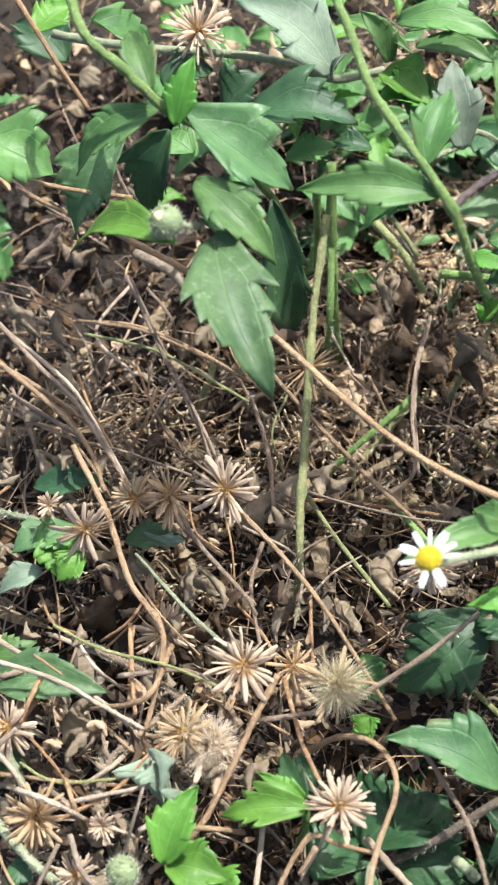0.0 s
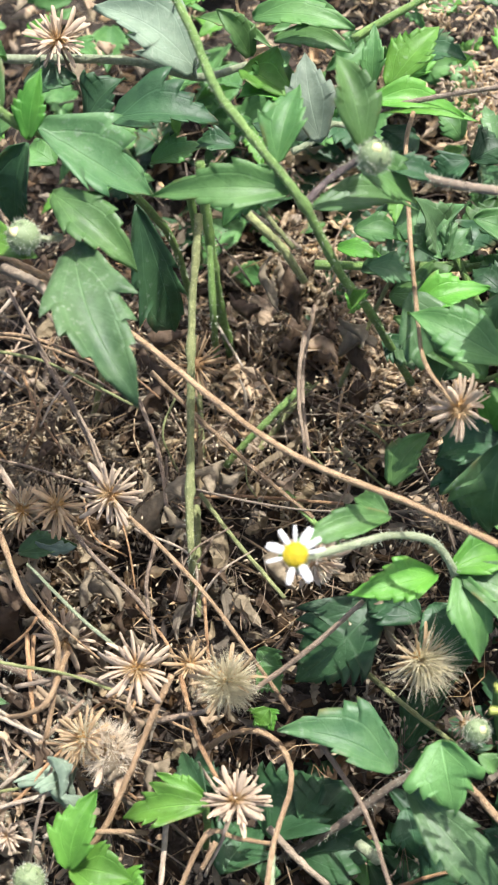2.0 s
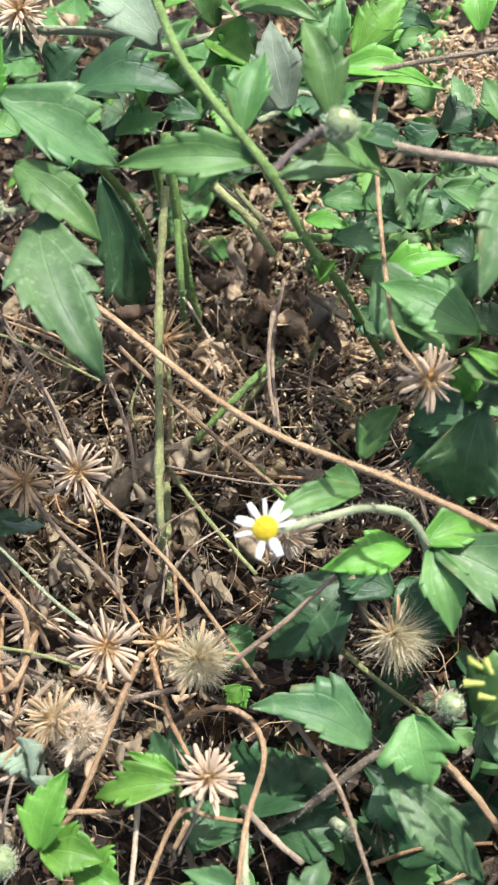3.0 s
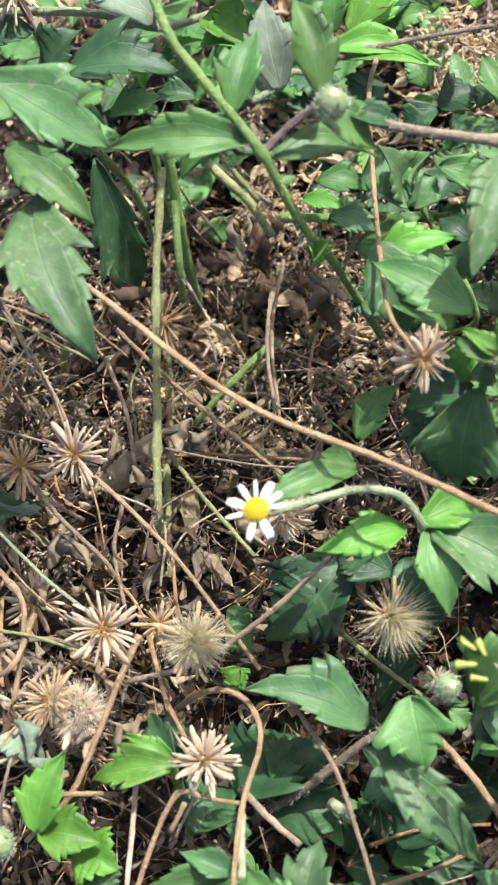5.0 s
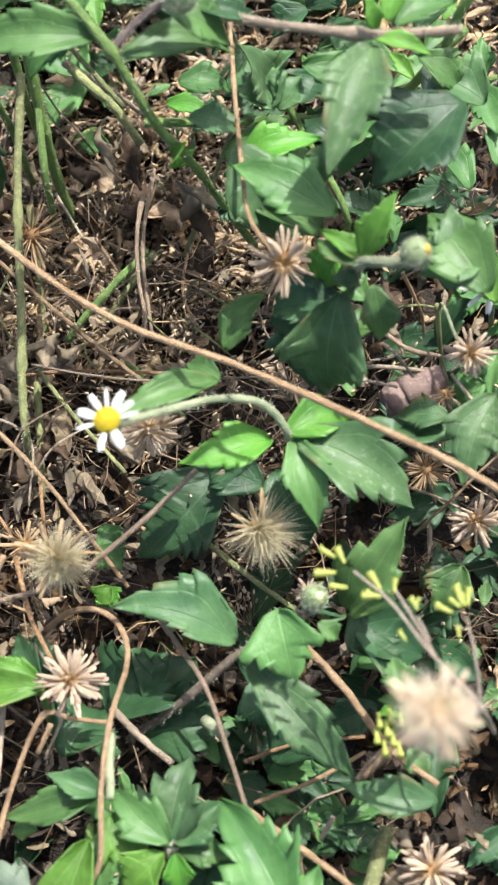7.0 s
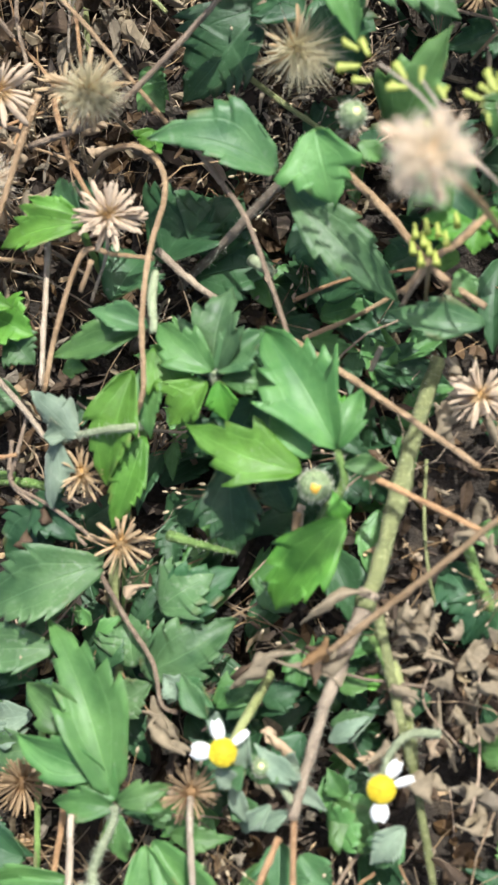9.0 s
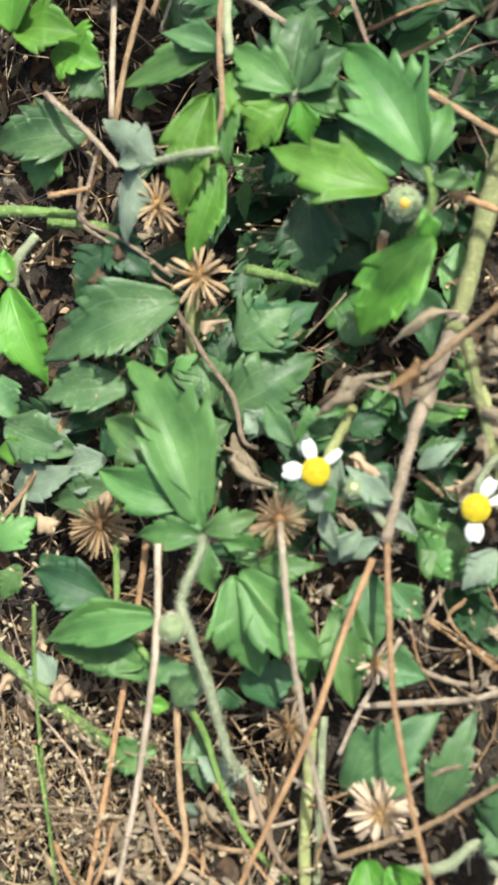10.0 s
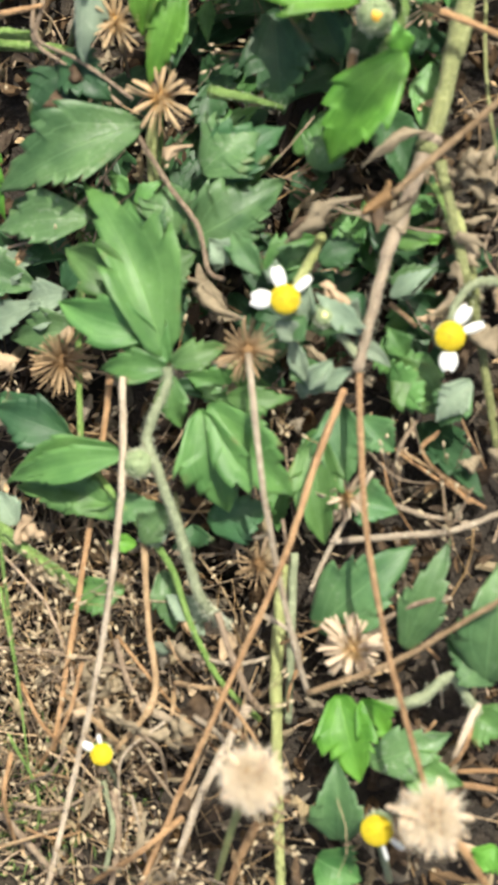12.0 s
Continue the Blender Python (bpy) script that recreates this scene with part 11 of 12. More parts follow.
crumpled("dead_leaf", (-0.1021, 0.1190, 0.0222), (0.08, 0.98, 0.18), 0.0103, 0.0042, DEAD_GREY, label="crumpled grey-brown dead leaf in the litter", twist=235)
crumpled("dead_leaf", (-0.0696, 0.0568, 0.0431), (0.52, 0.86, 0.03), 0.0054, 0.0054, DEAD_GREY, label="crumpled grey-brown dead leaf in the litter", twist=224)
leaf(dusty_weed, (-0.0330, -0.1587, 0.0120), (-0.0119, -0.1668, 0.0100), 0.0134, DUSTY, depth=0.15)
leaf(dusty_weed, (-0.0313, -0.1763, 0.0080), (-0.0120, -0.1705, 0.0100), 0.0104, GREY_LEAF, depth=0.15)
leaf(dusty_weed, (-0.0345, -0.1915, 0.0120), (-0.0244, -0.1835, 0.0100), 0.0104, GREEN)
leaf(dusty_weed, (-0.0048, -0.1578, 0.0080), (-0.0181, -0.1530, 0.0100), 0.0119, DEEP_SHADE)
leaf(dusty_weed, (-0.0064, -0.1668, 0.0080), (0.0004, -0.1584, 0.0100), 0.0089, DEEP_SHADE)
leaf(dusty_weed, (0.0130, -0.1592, 0.0120), (0.0034, -0.1659, 0.0100), 0.0102, DEEP_SHADE)
leaf(dusty_weed, (-0.0189, -0.1458, 0.0120), (-0.0051, -0.1525, 0.0120), 0.0118, DUSTY)
leaf(dusty_weed, (0.0121, -0.1448, 0.0140), (0.0082, -0.1390, 0.0160), 0.0042, GREEN, depth=0.1)
leaf(dusty_weed, (0.0169, -0.1679, 0.0100), (0.0289, -0.1596, 0.0100), 0.0117, DUSTY, depth=0.2)
leaf(dusty_weed, (0.0584, -0.1612, 0.0120), (0.0496, -0.1695, 0.0120), 0.0100, DUSTY, depth=0.1)
leaf(dusty_weed, (0.0384, -0.1635, 0.0140), (0.0331, -0.1578, 0.0160), 0.0072, GREY_LEAF, depth=0.1)
crumpled("dead_leaf", (0.0298, -0.1720, 0.0150), (0.51, -0.84, -0.19), 0.0103, 0.0072, DEAD_GREY, label="crumpled grey-brown dead leaf in the litter", twist=200)
crumpled("dead_leaf", (0.0588, -0.1943, 0.0160), (0.95, -0.30, 0.00), 0.0102, 0.0056, GREY_LEAF, label="crumpled grey-brown dead leaf in the litter", twist=90)
crumpled("dead_leaf", (0.0368, -0.1764, 0.0140), (0.94, -0.35, 0.00), 0.0092, 0.0051, DEAD_GREY, label="crumpled grey-brown dead leaf in the litter", twist=200)
straw([(-0.0159, -0.1564, 0.0120), (-0.0268, -0.1754, 0.0120), (-0.0384, -0.1883, 0.0100)], 0.00090, material=STRAW, label="yellow-tan dry stalk on the leaves")
straw([(-0.0252, -0.1665, 0.0120), (-0.0306, -0.1930, 0.0100)], 0.00070, material=STEM_PALE, label="pale green grass stalk")
straw([(-0.0008, -0.1677, 0.0140), (-0.0020, -0.1909, 0.0120), (-0.0023, -0.2083, 0.0100)], 0.00100, material=STEM, label="thin upright green stalk")
crumpled("dead_leaf", (0.1201, -0.0986, 0.0169), (-0.29, 0.86, 0.41), 0.0104, 0.0063, DEAD_GREY, label="crumpled grey-brown dead leaf in the litter", twist=318)
crumpled("dead_leaf", (0.1205, -0.1263, 0.0156), (0.35, -0.92, -0.17), 0.0076, 0.0048, DEAD_GREY, label="crumpled grey-brown dead leaf in the litter", twist=124)
crumpled("dead_leaf", (0.1145, -0.1241, 0.0187), (0.89, -0.37, 0.26), 0.0092, 0.0056, DEAD_GREY, label="crumpled grey-brown dead leaf in the litter", twist=148)
crumpled("dead_leaf", (0.1259, -0.1144, 0.0175), (0.83, 0.53, -0.17), 0.0101, 0.0044, DEAD_GREY, label="crumpled grey-brown dead leaf in the litter", twist=191)
crumpled("dead_leaf", (0.1174, -0.1154, 0.0140), (0.38, -0.71, 0.59), 0.0087, 0.0032, DEAD_GREY, label="crumpled grey-brown dead leaf in the litter", twist=127)
crumpled("dead_leaf", (0.1054, -0.1547, 0.0175), (0.95, -0.19, -0.26), 0.0080, 0.0033, DEAD_GREY, label="crumpled grey-brown dead leaf in the litter", twist=118)
crumpled("dead_leaf", (0.1088, -0.1464, 0.0163), (0.70, 0.70, 0.14), 0.0067, 0.0037, DEAD_GREY, label="crumpled grey-brown dead leaf in the litter", twist=140)
crumpled("dead_leaf", (0.1007, -0.1446, 0.0144), (0.93, 0.02, 0.38), 0.0102, 0.0041, DEAD_GREY, label="crumpled grey-brown dead leaf in the litter", twist=165)
crumpled("dead_leaf", (0.1033, -0.1464, 0.0199), (0.29, 0.96, -0.07), 0.0094, 0.0026, DEAD_GREY, label="crumpled grey-brown dead leaf in the litter", twist=215)
crumpled("dead_leaf", (0.0975, -0.1463, 0.0213), (0.32, -0.64, 0.70), 0.0083, 0.0038, DEAD_GREY, label="crumpled grey-brown dead leaf in the litter", twist=274)
crumpled("dead_leaf", (0.0945, -0.1531, 0.0171), (0.96, -0.13, -0.25), 0.0060, 0.0028, DEAD_GREY, label="crumpled grey-brown dead leaf in the litter", twist=275)
crumpled("dead_leaf", (0.0932, -0.1456, 0.0151), (0.79, -0.37, 0.50), 0.0060, 0.0040, DEAD_GREY, label="crumpled grey-brown dead leaf in the litter", twist=246)
crumpled("dead_leaf", (0.1182, -0.1619, 0.0203), (0.75, -0.42, 0.51), 0.0104, 0.0058, DEAD_GREY, label="crumpled grey-brown dead leaf in the litter", twist=267)
crumpled("dead_leaf", (0.1155, -0.1544, 0.0191), (0.67, -0.20, 0.71), 0.0073, 0.0075, DEAD_GREY, label="crumpled grey-brown dead leaf in the litter", twist=227)
crumpled("dead_leaf", (0.1112, -0.1908, 0.0094), (-0.50, -0.71, 0.50), 0.0113, 0.0071, DEAD_GREY, label="crumpled grey-brown dead leaf in the litter", twist=256)
crumpled("dead_leaf", (0.1124, -0.1882, 0.0115), (-0.86, -0.51, 0.06), 0.0063, 0.0070, DEAD_GREY, label="crumpled grey-brown dead leaf in the litter", twist=144)
crumpled("dead_leaf", (0.1161, -0.1608, 0.0180), (0.87, 0.03, 0.49), 0.0107, 0.0059, DEAD_GREY, label="crumpled grey-brown dead leaf in the litter", twist=200)
crumpled("dead_leaf", (0.1127, -0.1729, 0.0156), (0.14, -0.65, 0.75), 0.0074, 0.0047, DEAD_GREY, label="crumpled grey-brown dead leaf in the litter", twist=228)
crumpled("dead_leaf", (0.1212, -0.1576, 0.0160), (0.93, -0.26, -0.24), 0.0081, 0.0044, DEAD_GREY, label="crumpled grey-brown dead leaf in the litter", twist=225)
crumpled("dead_leaf", (0.1104, -0.1686, 0.0112), (0.57, -0.32, -0.76), 0.0068, 0.0056, DEAD_GREY, label="crumpled grey-brown dead leaf in the litter", twist=156)
crumpled("dead_leaf", (0.1168, -0.1713, 0.0166), (0.81, 0.10, 0.58), 0.0094, 0.0069, DEAD_GREY, label="crumpled grey-brown dead leaf in the litter", twist=208)
crumpled("dead_leaf", (0.0911, -0.1774, 0.0099), (0.38, 0.72, -0.58), 0.0089, 0.0048, CHAFF, label="crumpled grey-brown dead leaf in the litter", twist=275)
crumpled("dead_leaf", (0.0865, -0.1815, 0.0082), (0.69, -0.59, -0.41), 0.0090, 0.0038, CHAFF, label="crumpled grey-brown dead leaf in the litter", twist=206)
crumpled("dead_leaf", (0.0885, -0.1801, 0.0125), (-0.59, -0.70, 0.41), 0.0056, 0.0055, CHAFF, label="crumpled grey-brown dead leaf in the litter", twist=302)
crumpled("dead_leaf", (0.1039, -0.1761, 0.0157), (0.53, 0.70, 0.48), 0.0075, 0.0050, CHAFF, label="crumpled grey-brown dead leaf in the litter", twist=313)
stem(thick_stem, [(0.1121, -0.1239, 0.0080), (0.1155, -0.1341, 0.0080), (0.1200, -0.1454, 0.0000)], 0.00160, 0.00140, material=STEM, hairy=80, name="branch")
stem(thick_stem, [(0.0928, -0.1545, 0.0160), (0.0953, -0.1629, 0.0140), (0.0969, -0.1742, 0.0100), (0.0967, -0.1817, 0.0000)], 0.00220, 0.00160, material=STEM_OLIVE, hairy=120, name="branch")
stem(thick_stem, [(0.0887, -0.1482, 0.0200), (0.0915, -0.1545, 0.0180), (0.0927, -0.1587, 0.0160)], 0.00090, material=STEM, hairy=20, name="branch")
straw([(0.1026, -0.1020, 0.0120), (0.1020, -0.1170, 0.0140), (0.1027, -0.1301, 0.0140), (0.1040, -0.1393, 0.0100)], 0.00050, material=STEM_OLIVE, label="thin olive stalk in the dark gap")
straw([(0.1049, -0.1514, 0.0060), (0.1005, -0.1643, 0.0080), (0.1102, -0.1769, 0.0060)], 0.00040, material=STRAW_DULL, label="thin kinked dead stalk on soil")
leaf(shoot_f2, (0.0908, -0.1587, 0.0120), (0.0843, -0.1609, 0.0120), 0.0049, FRESH, depth=0.05)
leaf(shoot_f2, (0.0798, -0.1743, 0.0120), (0.0888, -0.1679, 0.0140), 0.0049, GREY_LEAF, depth=0.05, curl=1.5)
leaf(shoot_f2, (0.1064, -0.1290, 0.0000), (0.1150, -0.1440, 0.0020), 0.0164, DEEP_SHADE, depth=0.2)
leaf(shoot_f2, (0.1182, -0.1352, 0.0020), (0.1104, -0.1498, 0.0000), 0.0148, DEEP_SHADE, depth=0.2)
leaf(shoot_f2, (0.0805, -0.1883, 0.0120), (0.0765, -0.1813, 0.0140), 0.0066, GREEN)
leaf(shoot_f2, (0.0860, -0.1883, 0.0100), (0.0799, -0.1969, 0.0080), 0.0115, GREEN)
leaf(leaves_n, (0.1173, -0.0436, 0.0300), (0.1108, -0.0353, 0.0340), 0.0091, DEEP_SHADE, depth=0.3)
leaf(leaves_n, (0.1180, -0.0452, 0.0300), (0.1044, -0.0480, 0.0300), 0.0085, FRESH, depth=0.3, teeth=3)
leaf(leaves_n, (0.1187, -0.0459, 0.0300), (0.1170, -0.0526, 0.0300), 0.0084, FRESH, depth=0.2, teeth=3)
leaf(leaves_n, (0.1188, -0.0433, 0.0320), (0.1254, -0.0456, 0.0320), 0.0051, FRESH, depth=0.2, teeth=3)
crumpled("dead_leaf", (-0.0322, -0.2272, 0.0130), (-0.26, -0.69, 0.68), 0.0077, 0.0053, CHAFF, label="crumpled grey-brown dead leaf in the litter", twist=99)
crumpled("dead_leaf", (-0.0275, -0.2272, 0.0094), (-0.50, -0.82, -0.28), 0.0103, 0.0051, DEAD_GREY, label="crumpled grey-brown dead leaf in the litter", twist=195)
crumpled("dead_leaf", (-0.0240, -0.2304, 0.0132), (0.08, -0.93, 0.36), 0.0074, 0.0058, DEAD_GREY, label="crumpled grey-brown dead leaf in the litter", twist=315)
crumpled("dead_leaf", (0.0093, -0.2759, 0.0176), (0.88, -0.30, 0.36), 0.0113, 0.0037, DEAD_GREY, label="crumpled grey-brown dead leaf in the litter", twist=90)
crumpled("dead_leaf", (-0.0025, -0.2639, 0.0087), (0.13, 0.93, -0.34), 0.0065, 0.0044, DEAD_GREY, label="crumpled grey-brown dead leaf in the litter", twist=307)
crumpled("dead_leaf", (0.0025, -0.2639, 0.0124), (-0.97, 0.15, 0.17), 0.0061, 0.0041, DEAD_GREY, label="crumpled grey-brown dead leaf in the litter", twist=135)
crumpled("dead_leaf", (0.0038, -0.2705, 0.0095), (0.28, 0.64, -0.72), 0.0072, 0.0042, CHAFF, label="crumpled grey-brown dead leaf in the litter", twist=159)
crumpled("dead_leaf", (0.0035, -0.2681, 0.0113), (0.94, -0.18, -0.28), 0.0077, 0.0064, DEAD_GREY, label="crumpled grey-brown dead leaf in the litter", twist=317)
crumpled("dead_leaf", (0.0215, -0.2805, 0.0086), (0.44, -0.76, -0.47), 0.0093, 0.0060, DEAD_GREY, label="crumpled grey-brown dead leaf in the litter", twist=145)
crumpled("dead_leaf", (0.0160, -0.2787, 0.0154), (-0.92, 0.13, 0.36), 0.0086, 0.0036, DEAD_GREY, label="crumpled grey-brown dead leaf in the litter", twist=97)
crumpled("dead_leaf", (0.0242, -0.2775, 0.0128), (0.44, -0.90, 0.04), 0.0063, 0.0043, DEAD_GREY, label="crumpled grey-brown dead leaf in the litter", twist=137)
crumpled("dead_leaf", (0.0276, -0.2811, 0.0113), (0.14, -0.79, 0.60), 0.0083, 0.0058, DEAD_BROWN, label="crumpled grey-brown dead leaf in the litter", twist=224)
crumpled("dead_leaf", (0.0271, -0.2737, 0.0144), (-0.54, 0.51, 0.67), 0.0078, 0.0078, DEAD_BROWN, label="crumpled grey-brown dead leaf in the litter", twist=253)
straw([(-0.0308, -0.2584, 0.0080), (-0.0121, -0.2591, 0.0100), (0.0070, -0.2634, 0.0100), (0.0181, -0.2651, 0.0080)], 0.00050, material=STRAW_DULL, label="thin brown broken stalk")
straw([(0.0057, -0.2564, 0.0100), (0.0084, -0.2663, 0.0100), (0.0128, -0.2764, 0.0080)], 0.00080, material=STRAW_DULL, label="brown broken stalk end")
straw([(0.0007, -0.2923, 0.0060), (0.0035, -0.3031, 0.0080), (0.0008, -0.3148, 0.0060)], 0.00080, material=STEM_PALE, label="greyish green dead stalk")
straw([(-0.0316, -0.3107, 0.0080), (-0.0218, -0.3073, 0.0100), (-0.0069, -0.3029, 0.0100)], 0.00050, material=STRAW, label="thin tan broken stalk")
straw([(-0.0223, -0.2978, 0.0080), (-0.0098, -0.2987, 0.0100), (0.0020, -0.2930, 0.0100)], 0.00050, material=STRAW_DULL, label="thin brown broken stalk")
straw([(0.0222, -0.2199, 0.0120), (0.0241, -0.2326, 0.0120), (0.0256, -0.2425, 0.0100)], 0.00050, material=STEM_OLIVE, label="thin olive grass stalk")
leaf(shoot_b, (0.0538, 0.1004, 0.0700), (0.0590, 0.1021, 0.0750), 0.0050, FRESH, depth=0.1)
leaf(shoot_b, (0.0547, 0.0994, 0.0700), (0.0516, 0.1022, 0.0750), 0.0040, FRESH, depth=0.1)
leaf(shoot_b2, (0.0181, 0.1792, 0.0850), (0.0347, 0.1664, 0.0850), 0.0149, FRESH, depth=0.08, teeth=3)
leaf(shoot_b2, (0.0481, 0.1937, 0.0900), (0.0252, 0.1915, 0.0900), 0.0106, GREEN, depth=0.1)
leaf(shoot_b2, (0.0639, 0.1725, 0.0800), (0.0761, 0.1900, 0.0850), 0.0158, FRESH, depth=0.3)
leaf(shoot_b2, (0.0570, 0.1684, 0.0800), (0.0881, 0.1618, 0.0800), 0.0080, FRESH, depth=0.15)
leaf(shoot_b2, (0.0656, 0.1316, 0.0600), (0.0812, 0.1374, 0.0600), 0.0140, DUSTY, depth=0.2)
leaf(shoot_b2, (0.0550, 0.1226, 0.0550), (0.0699, 0.1233, 0.0550), 0.0105, DUSTY, depth=0.1)
leaf(shoot_b2, (0.0637, 0.1172, 0.0500), (0.0933, 0.1087, 0.0500), 0.0193, GREEN, depth=0.2)
leaf(shoot_b2, (0.0655, 0.1039, 0.0450), (0.0829, 0.0898, 0.0450), 0.0174, DUSTY, depth=0.2)
leaf(shoot_b2, (0.0936, 0.1375, 0.0500), (0.0971, 0.1489, 0.0550), 0.0143, GREEN)
leaf(shoot_b2, (0.0918, 0.1219, 0.0450), (0.0988, 0.1311, 0.0500), 0.0124, GREEN)
straw([(0.0302, 0.1098, -0.0000), (0.0321, 0.1219, 0.0060), (0.0371, 0.1318, 0.0120)], 0.00060, material=STRAW, label="thin tan stalk over the litter")
straw([(0.0028, 0.1301, 0.0100), (0.0129, 0.1122, 0.0120)], 0.00050, material=STRAW_PALE, label="thin bleached stalk piece")
stem(shoot_b2, [(0.0328, 0.1346, 0.0500), (0.0245, 0.1410, 0.0600), (0.0182, 0.1449, 0.0700)], 0.00090, material=STEM_OLIVE, hairy=40)
stem(shoot_b2, [(0.0447, 0.1097, 0.0000), (0.0569, 0.1268, 0.0200), (0.0649, 0.1318, 0.0400)], 0.00090, material=STEM_OLIVE)
crumpled("dead_leaf", (-0.0434, 0.2337, 0.0315), (0.40, -0.61, -0.69), 0.0078, 0.0081, CHAFF, label="crumpled grey-brown dead leaf in the litter", twist=207)
crumpled("dead_leaf", (-0.0732, 0.2541, 0.0412), (0.10, 0.97, -0.23), 0.0245, 0.0086, DEAD_GREY, label="crumpled grey-brown dead leaf in the litter", twist=115)
crumpled("dead_leaf", (-0.0579, 0.2390, 0.0374), (-0.90, 0.21, -0.39), 0.0097, 0.0100, DEAD_BROWN, label="crumpled grey-brown dead leaf in the litter", twist=187)
crumpled("dead_leaf", (-0.0520, 0.2561, 0.0323), (-0.32, 0.89, -0.32), 0.0135, 0.0070, CHAFF, label="crumpled grey-brown dead leaf in the litter", twist=114)
crumpled("dead_leaf", (-0.0965, 0.2227, 0.0427), (0.08, -0.99, 0.14), 0.0101, 0.0084, CHAFF, label="crumpled grey-brown dead leaf in the litter", twist=100)
crumpled("dead_leaf", (-0.0776, 0.2546, 0.0301), (-0.81, -0.57, -0.15), 0.0090, 0.0088, CHAFF, label="crumpled grey-brown dead leaf in the litter", twist=89)
crumpled("dead_leaf", (0.0745, 0.2410, 0.0407), (0.36, -0.93, -0.10), 0.0125, 0.0088, GOLDEN, label="crumpled grey-brown dead leaf in the litter", twist=215)
crumpled("dead_leaf", (0.0266, 0.2236, 0.0497), (0.33, 0.94, -0.04), 0.0112, 0.0086, DEAD_GREY, label="crumpled grey-brown dead leaf in the litter", twist=98)
crumpled("dead_leaf", (0.0190, 0.2291, 0.0394), (0.06, 0.97, -0.24), 0.0117, 0.0064, DEAD_GREY, label="crumpled grey-brown dead leaf in the litter", twist=306)
crumpled("dead_leaf", (0.0357, 0.2772, 0.0199), (0.47, 0.88, -0.05), 0.0079, 0.0094, DEAD_GREY, label="crumpled grey-brown dead leaf in the litter", twist=176)
crumpled("dead_leaf", (0.0443, 0.2451, 0.0182), (0.74, -0.54, -0.40), 0.0138, 0.0062, GOLDEN, label="crumpled grey-brown dead leaf in the litter", twist=224)
crumpled("dead_leaf", (0.0476, 0.2457, 0.0201), (-0.52, -0.86, 0.01), 0.0101, 0.0075, GOLDEN, label="crumpled grey-brown dead leaf in the litter", twist=281)
crumpled("dead_leaf", (0.0193, 0.2225, 0.0469), (0.74, -0.60, 0.29), 0.0115, 0.0062, GOLDEN, label="crumpled grey-brown dead leaf in the litter", twist=253)
crumpled("dead_leaf", (-0.0464, 0.2079, 0.0497), (0.34, -0.87, -0.37), 0.0093, 0.0070, DEAD_GREY, label="crumpled grey-brown dead leaf in the litter", twist=101)
crumpled("dead_leaf", (-0.0414, 0.2219, 0.0484), (-0.43, 0.87, -0.23), 0.0232, 0.0047, CHAFF, label="crumpled grey-brown dead leaf in the litter", twist=158)
crumpled("dead_leaf", (-0.0220, 0.2162, 0.0529), (-0.36, 0.91, -0.19), 0.0188, 0.0049, CHAFF, label="crumpled grey-brown dead leaf in the litter", twist=288)
straw([(-0.1004, 0.1017, 0.0500), (-0.0831, 0.0892, 0.0500), (-0.0702, 0.0789, 0.0500), (-0.0592, 0.0648, 0.0480), (-0.0485, 0.0493, 0.0460)], 0.00075, material=STRAW_PALE, label="bleached straight dry stalk across the litter")
straw([(-0.0947, 0.0873, 0.0460), (-0.0783, 0.0785, 0.0460), (-0.0660, 0.0710, 0.0440)], 0.00080, material=STRAW, label="tan dry stalk across the litter")
straw([(-0.0853, 0.0795, 0.0440), (-0.0763, 0.0757, 0.0440), (-0.0694, 0.0702, 0.0420)], 0.00070, material=STRAW_RED, label="orange-tan dry stalk across the litter")
straw([(-0.0600, 0.1214, 0.0500), (-0.0445, 0.0952, 0.0460), (-0.0324, 0.0759, 0.0420), (-0.0247, 0.0607, 0.0400)], 0.00075, material=STRAW_DULL, label="grey-brown straight dry stalk")
straw([(-0.0719, 0.1026, 0.0440), (-0.0561, 0.0990, 0.0460), (-0.0427, 0.0949, 0.0460), (-0.0156, 0.0805, 0.0460)], 0.00055, material=STEM_OLIVE, label="thin olive dry stalk over seed sprays")
straw([(-0.0750, 0.1063, 0.0460), (-0.0527, 0.1028, 0.0480), (-0.0315, 0.0944, 0.0480), (-0.0156, 0.0873, 0.0460)], 0.00055, material=STRAW, label="thin tan dry stalk over seed sprays")
straw([(-0.0958, 0.0761, 0.0400), (-0.0714, 0.0661, 0.0420), (-0.0527, 0.0625, 0.0420), (-0.0309, 0.0569, 0.0400)], 0.00050, material=STRAW_DULL, label="thin grey-brown dry stalk")
straw([(-0.0605, 0.1258, 0.0400), (-0.0683, 0.1032, 0.0440), (-0.0530, 0.0885, 0.0440)], 0.00060, material=STRAW_PALE, label="broken pale stalk in the seed sprays")
straw([(-0.0548, 0.0959, 0.0400), (-0.0468, 0.0800, 0.0400), (-0.0380, 0.0676, 0.0380)], 0.00050, material=STRAW_RED, label="thin orange stalk in the seed sprays")
straw([(-0.0444, 0.1136, 0.0400), (-0.0488, 0.0952, 0.0420), (-0.0489, 0.0839, 0.0400)], 0.00040, material=STRAW, label="hair-thin stalk in the seed sprays")
straw([(-0.0348, 0.0949, 0.0440), (-0.0414, 0.0842, 0.0440), (-0.0462, 0.0759, 0.0400)], 0.00040, material=STRAW_PALE, label="hair-thin pale stalk in the seed sprays")
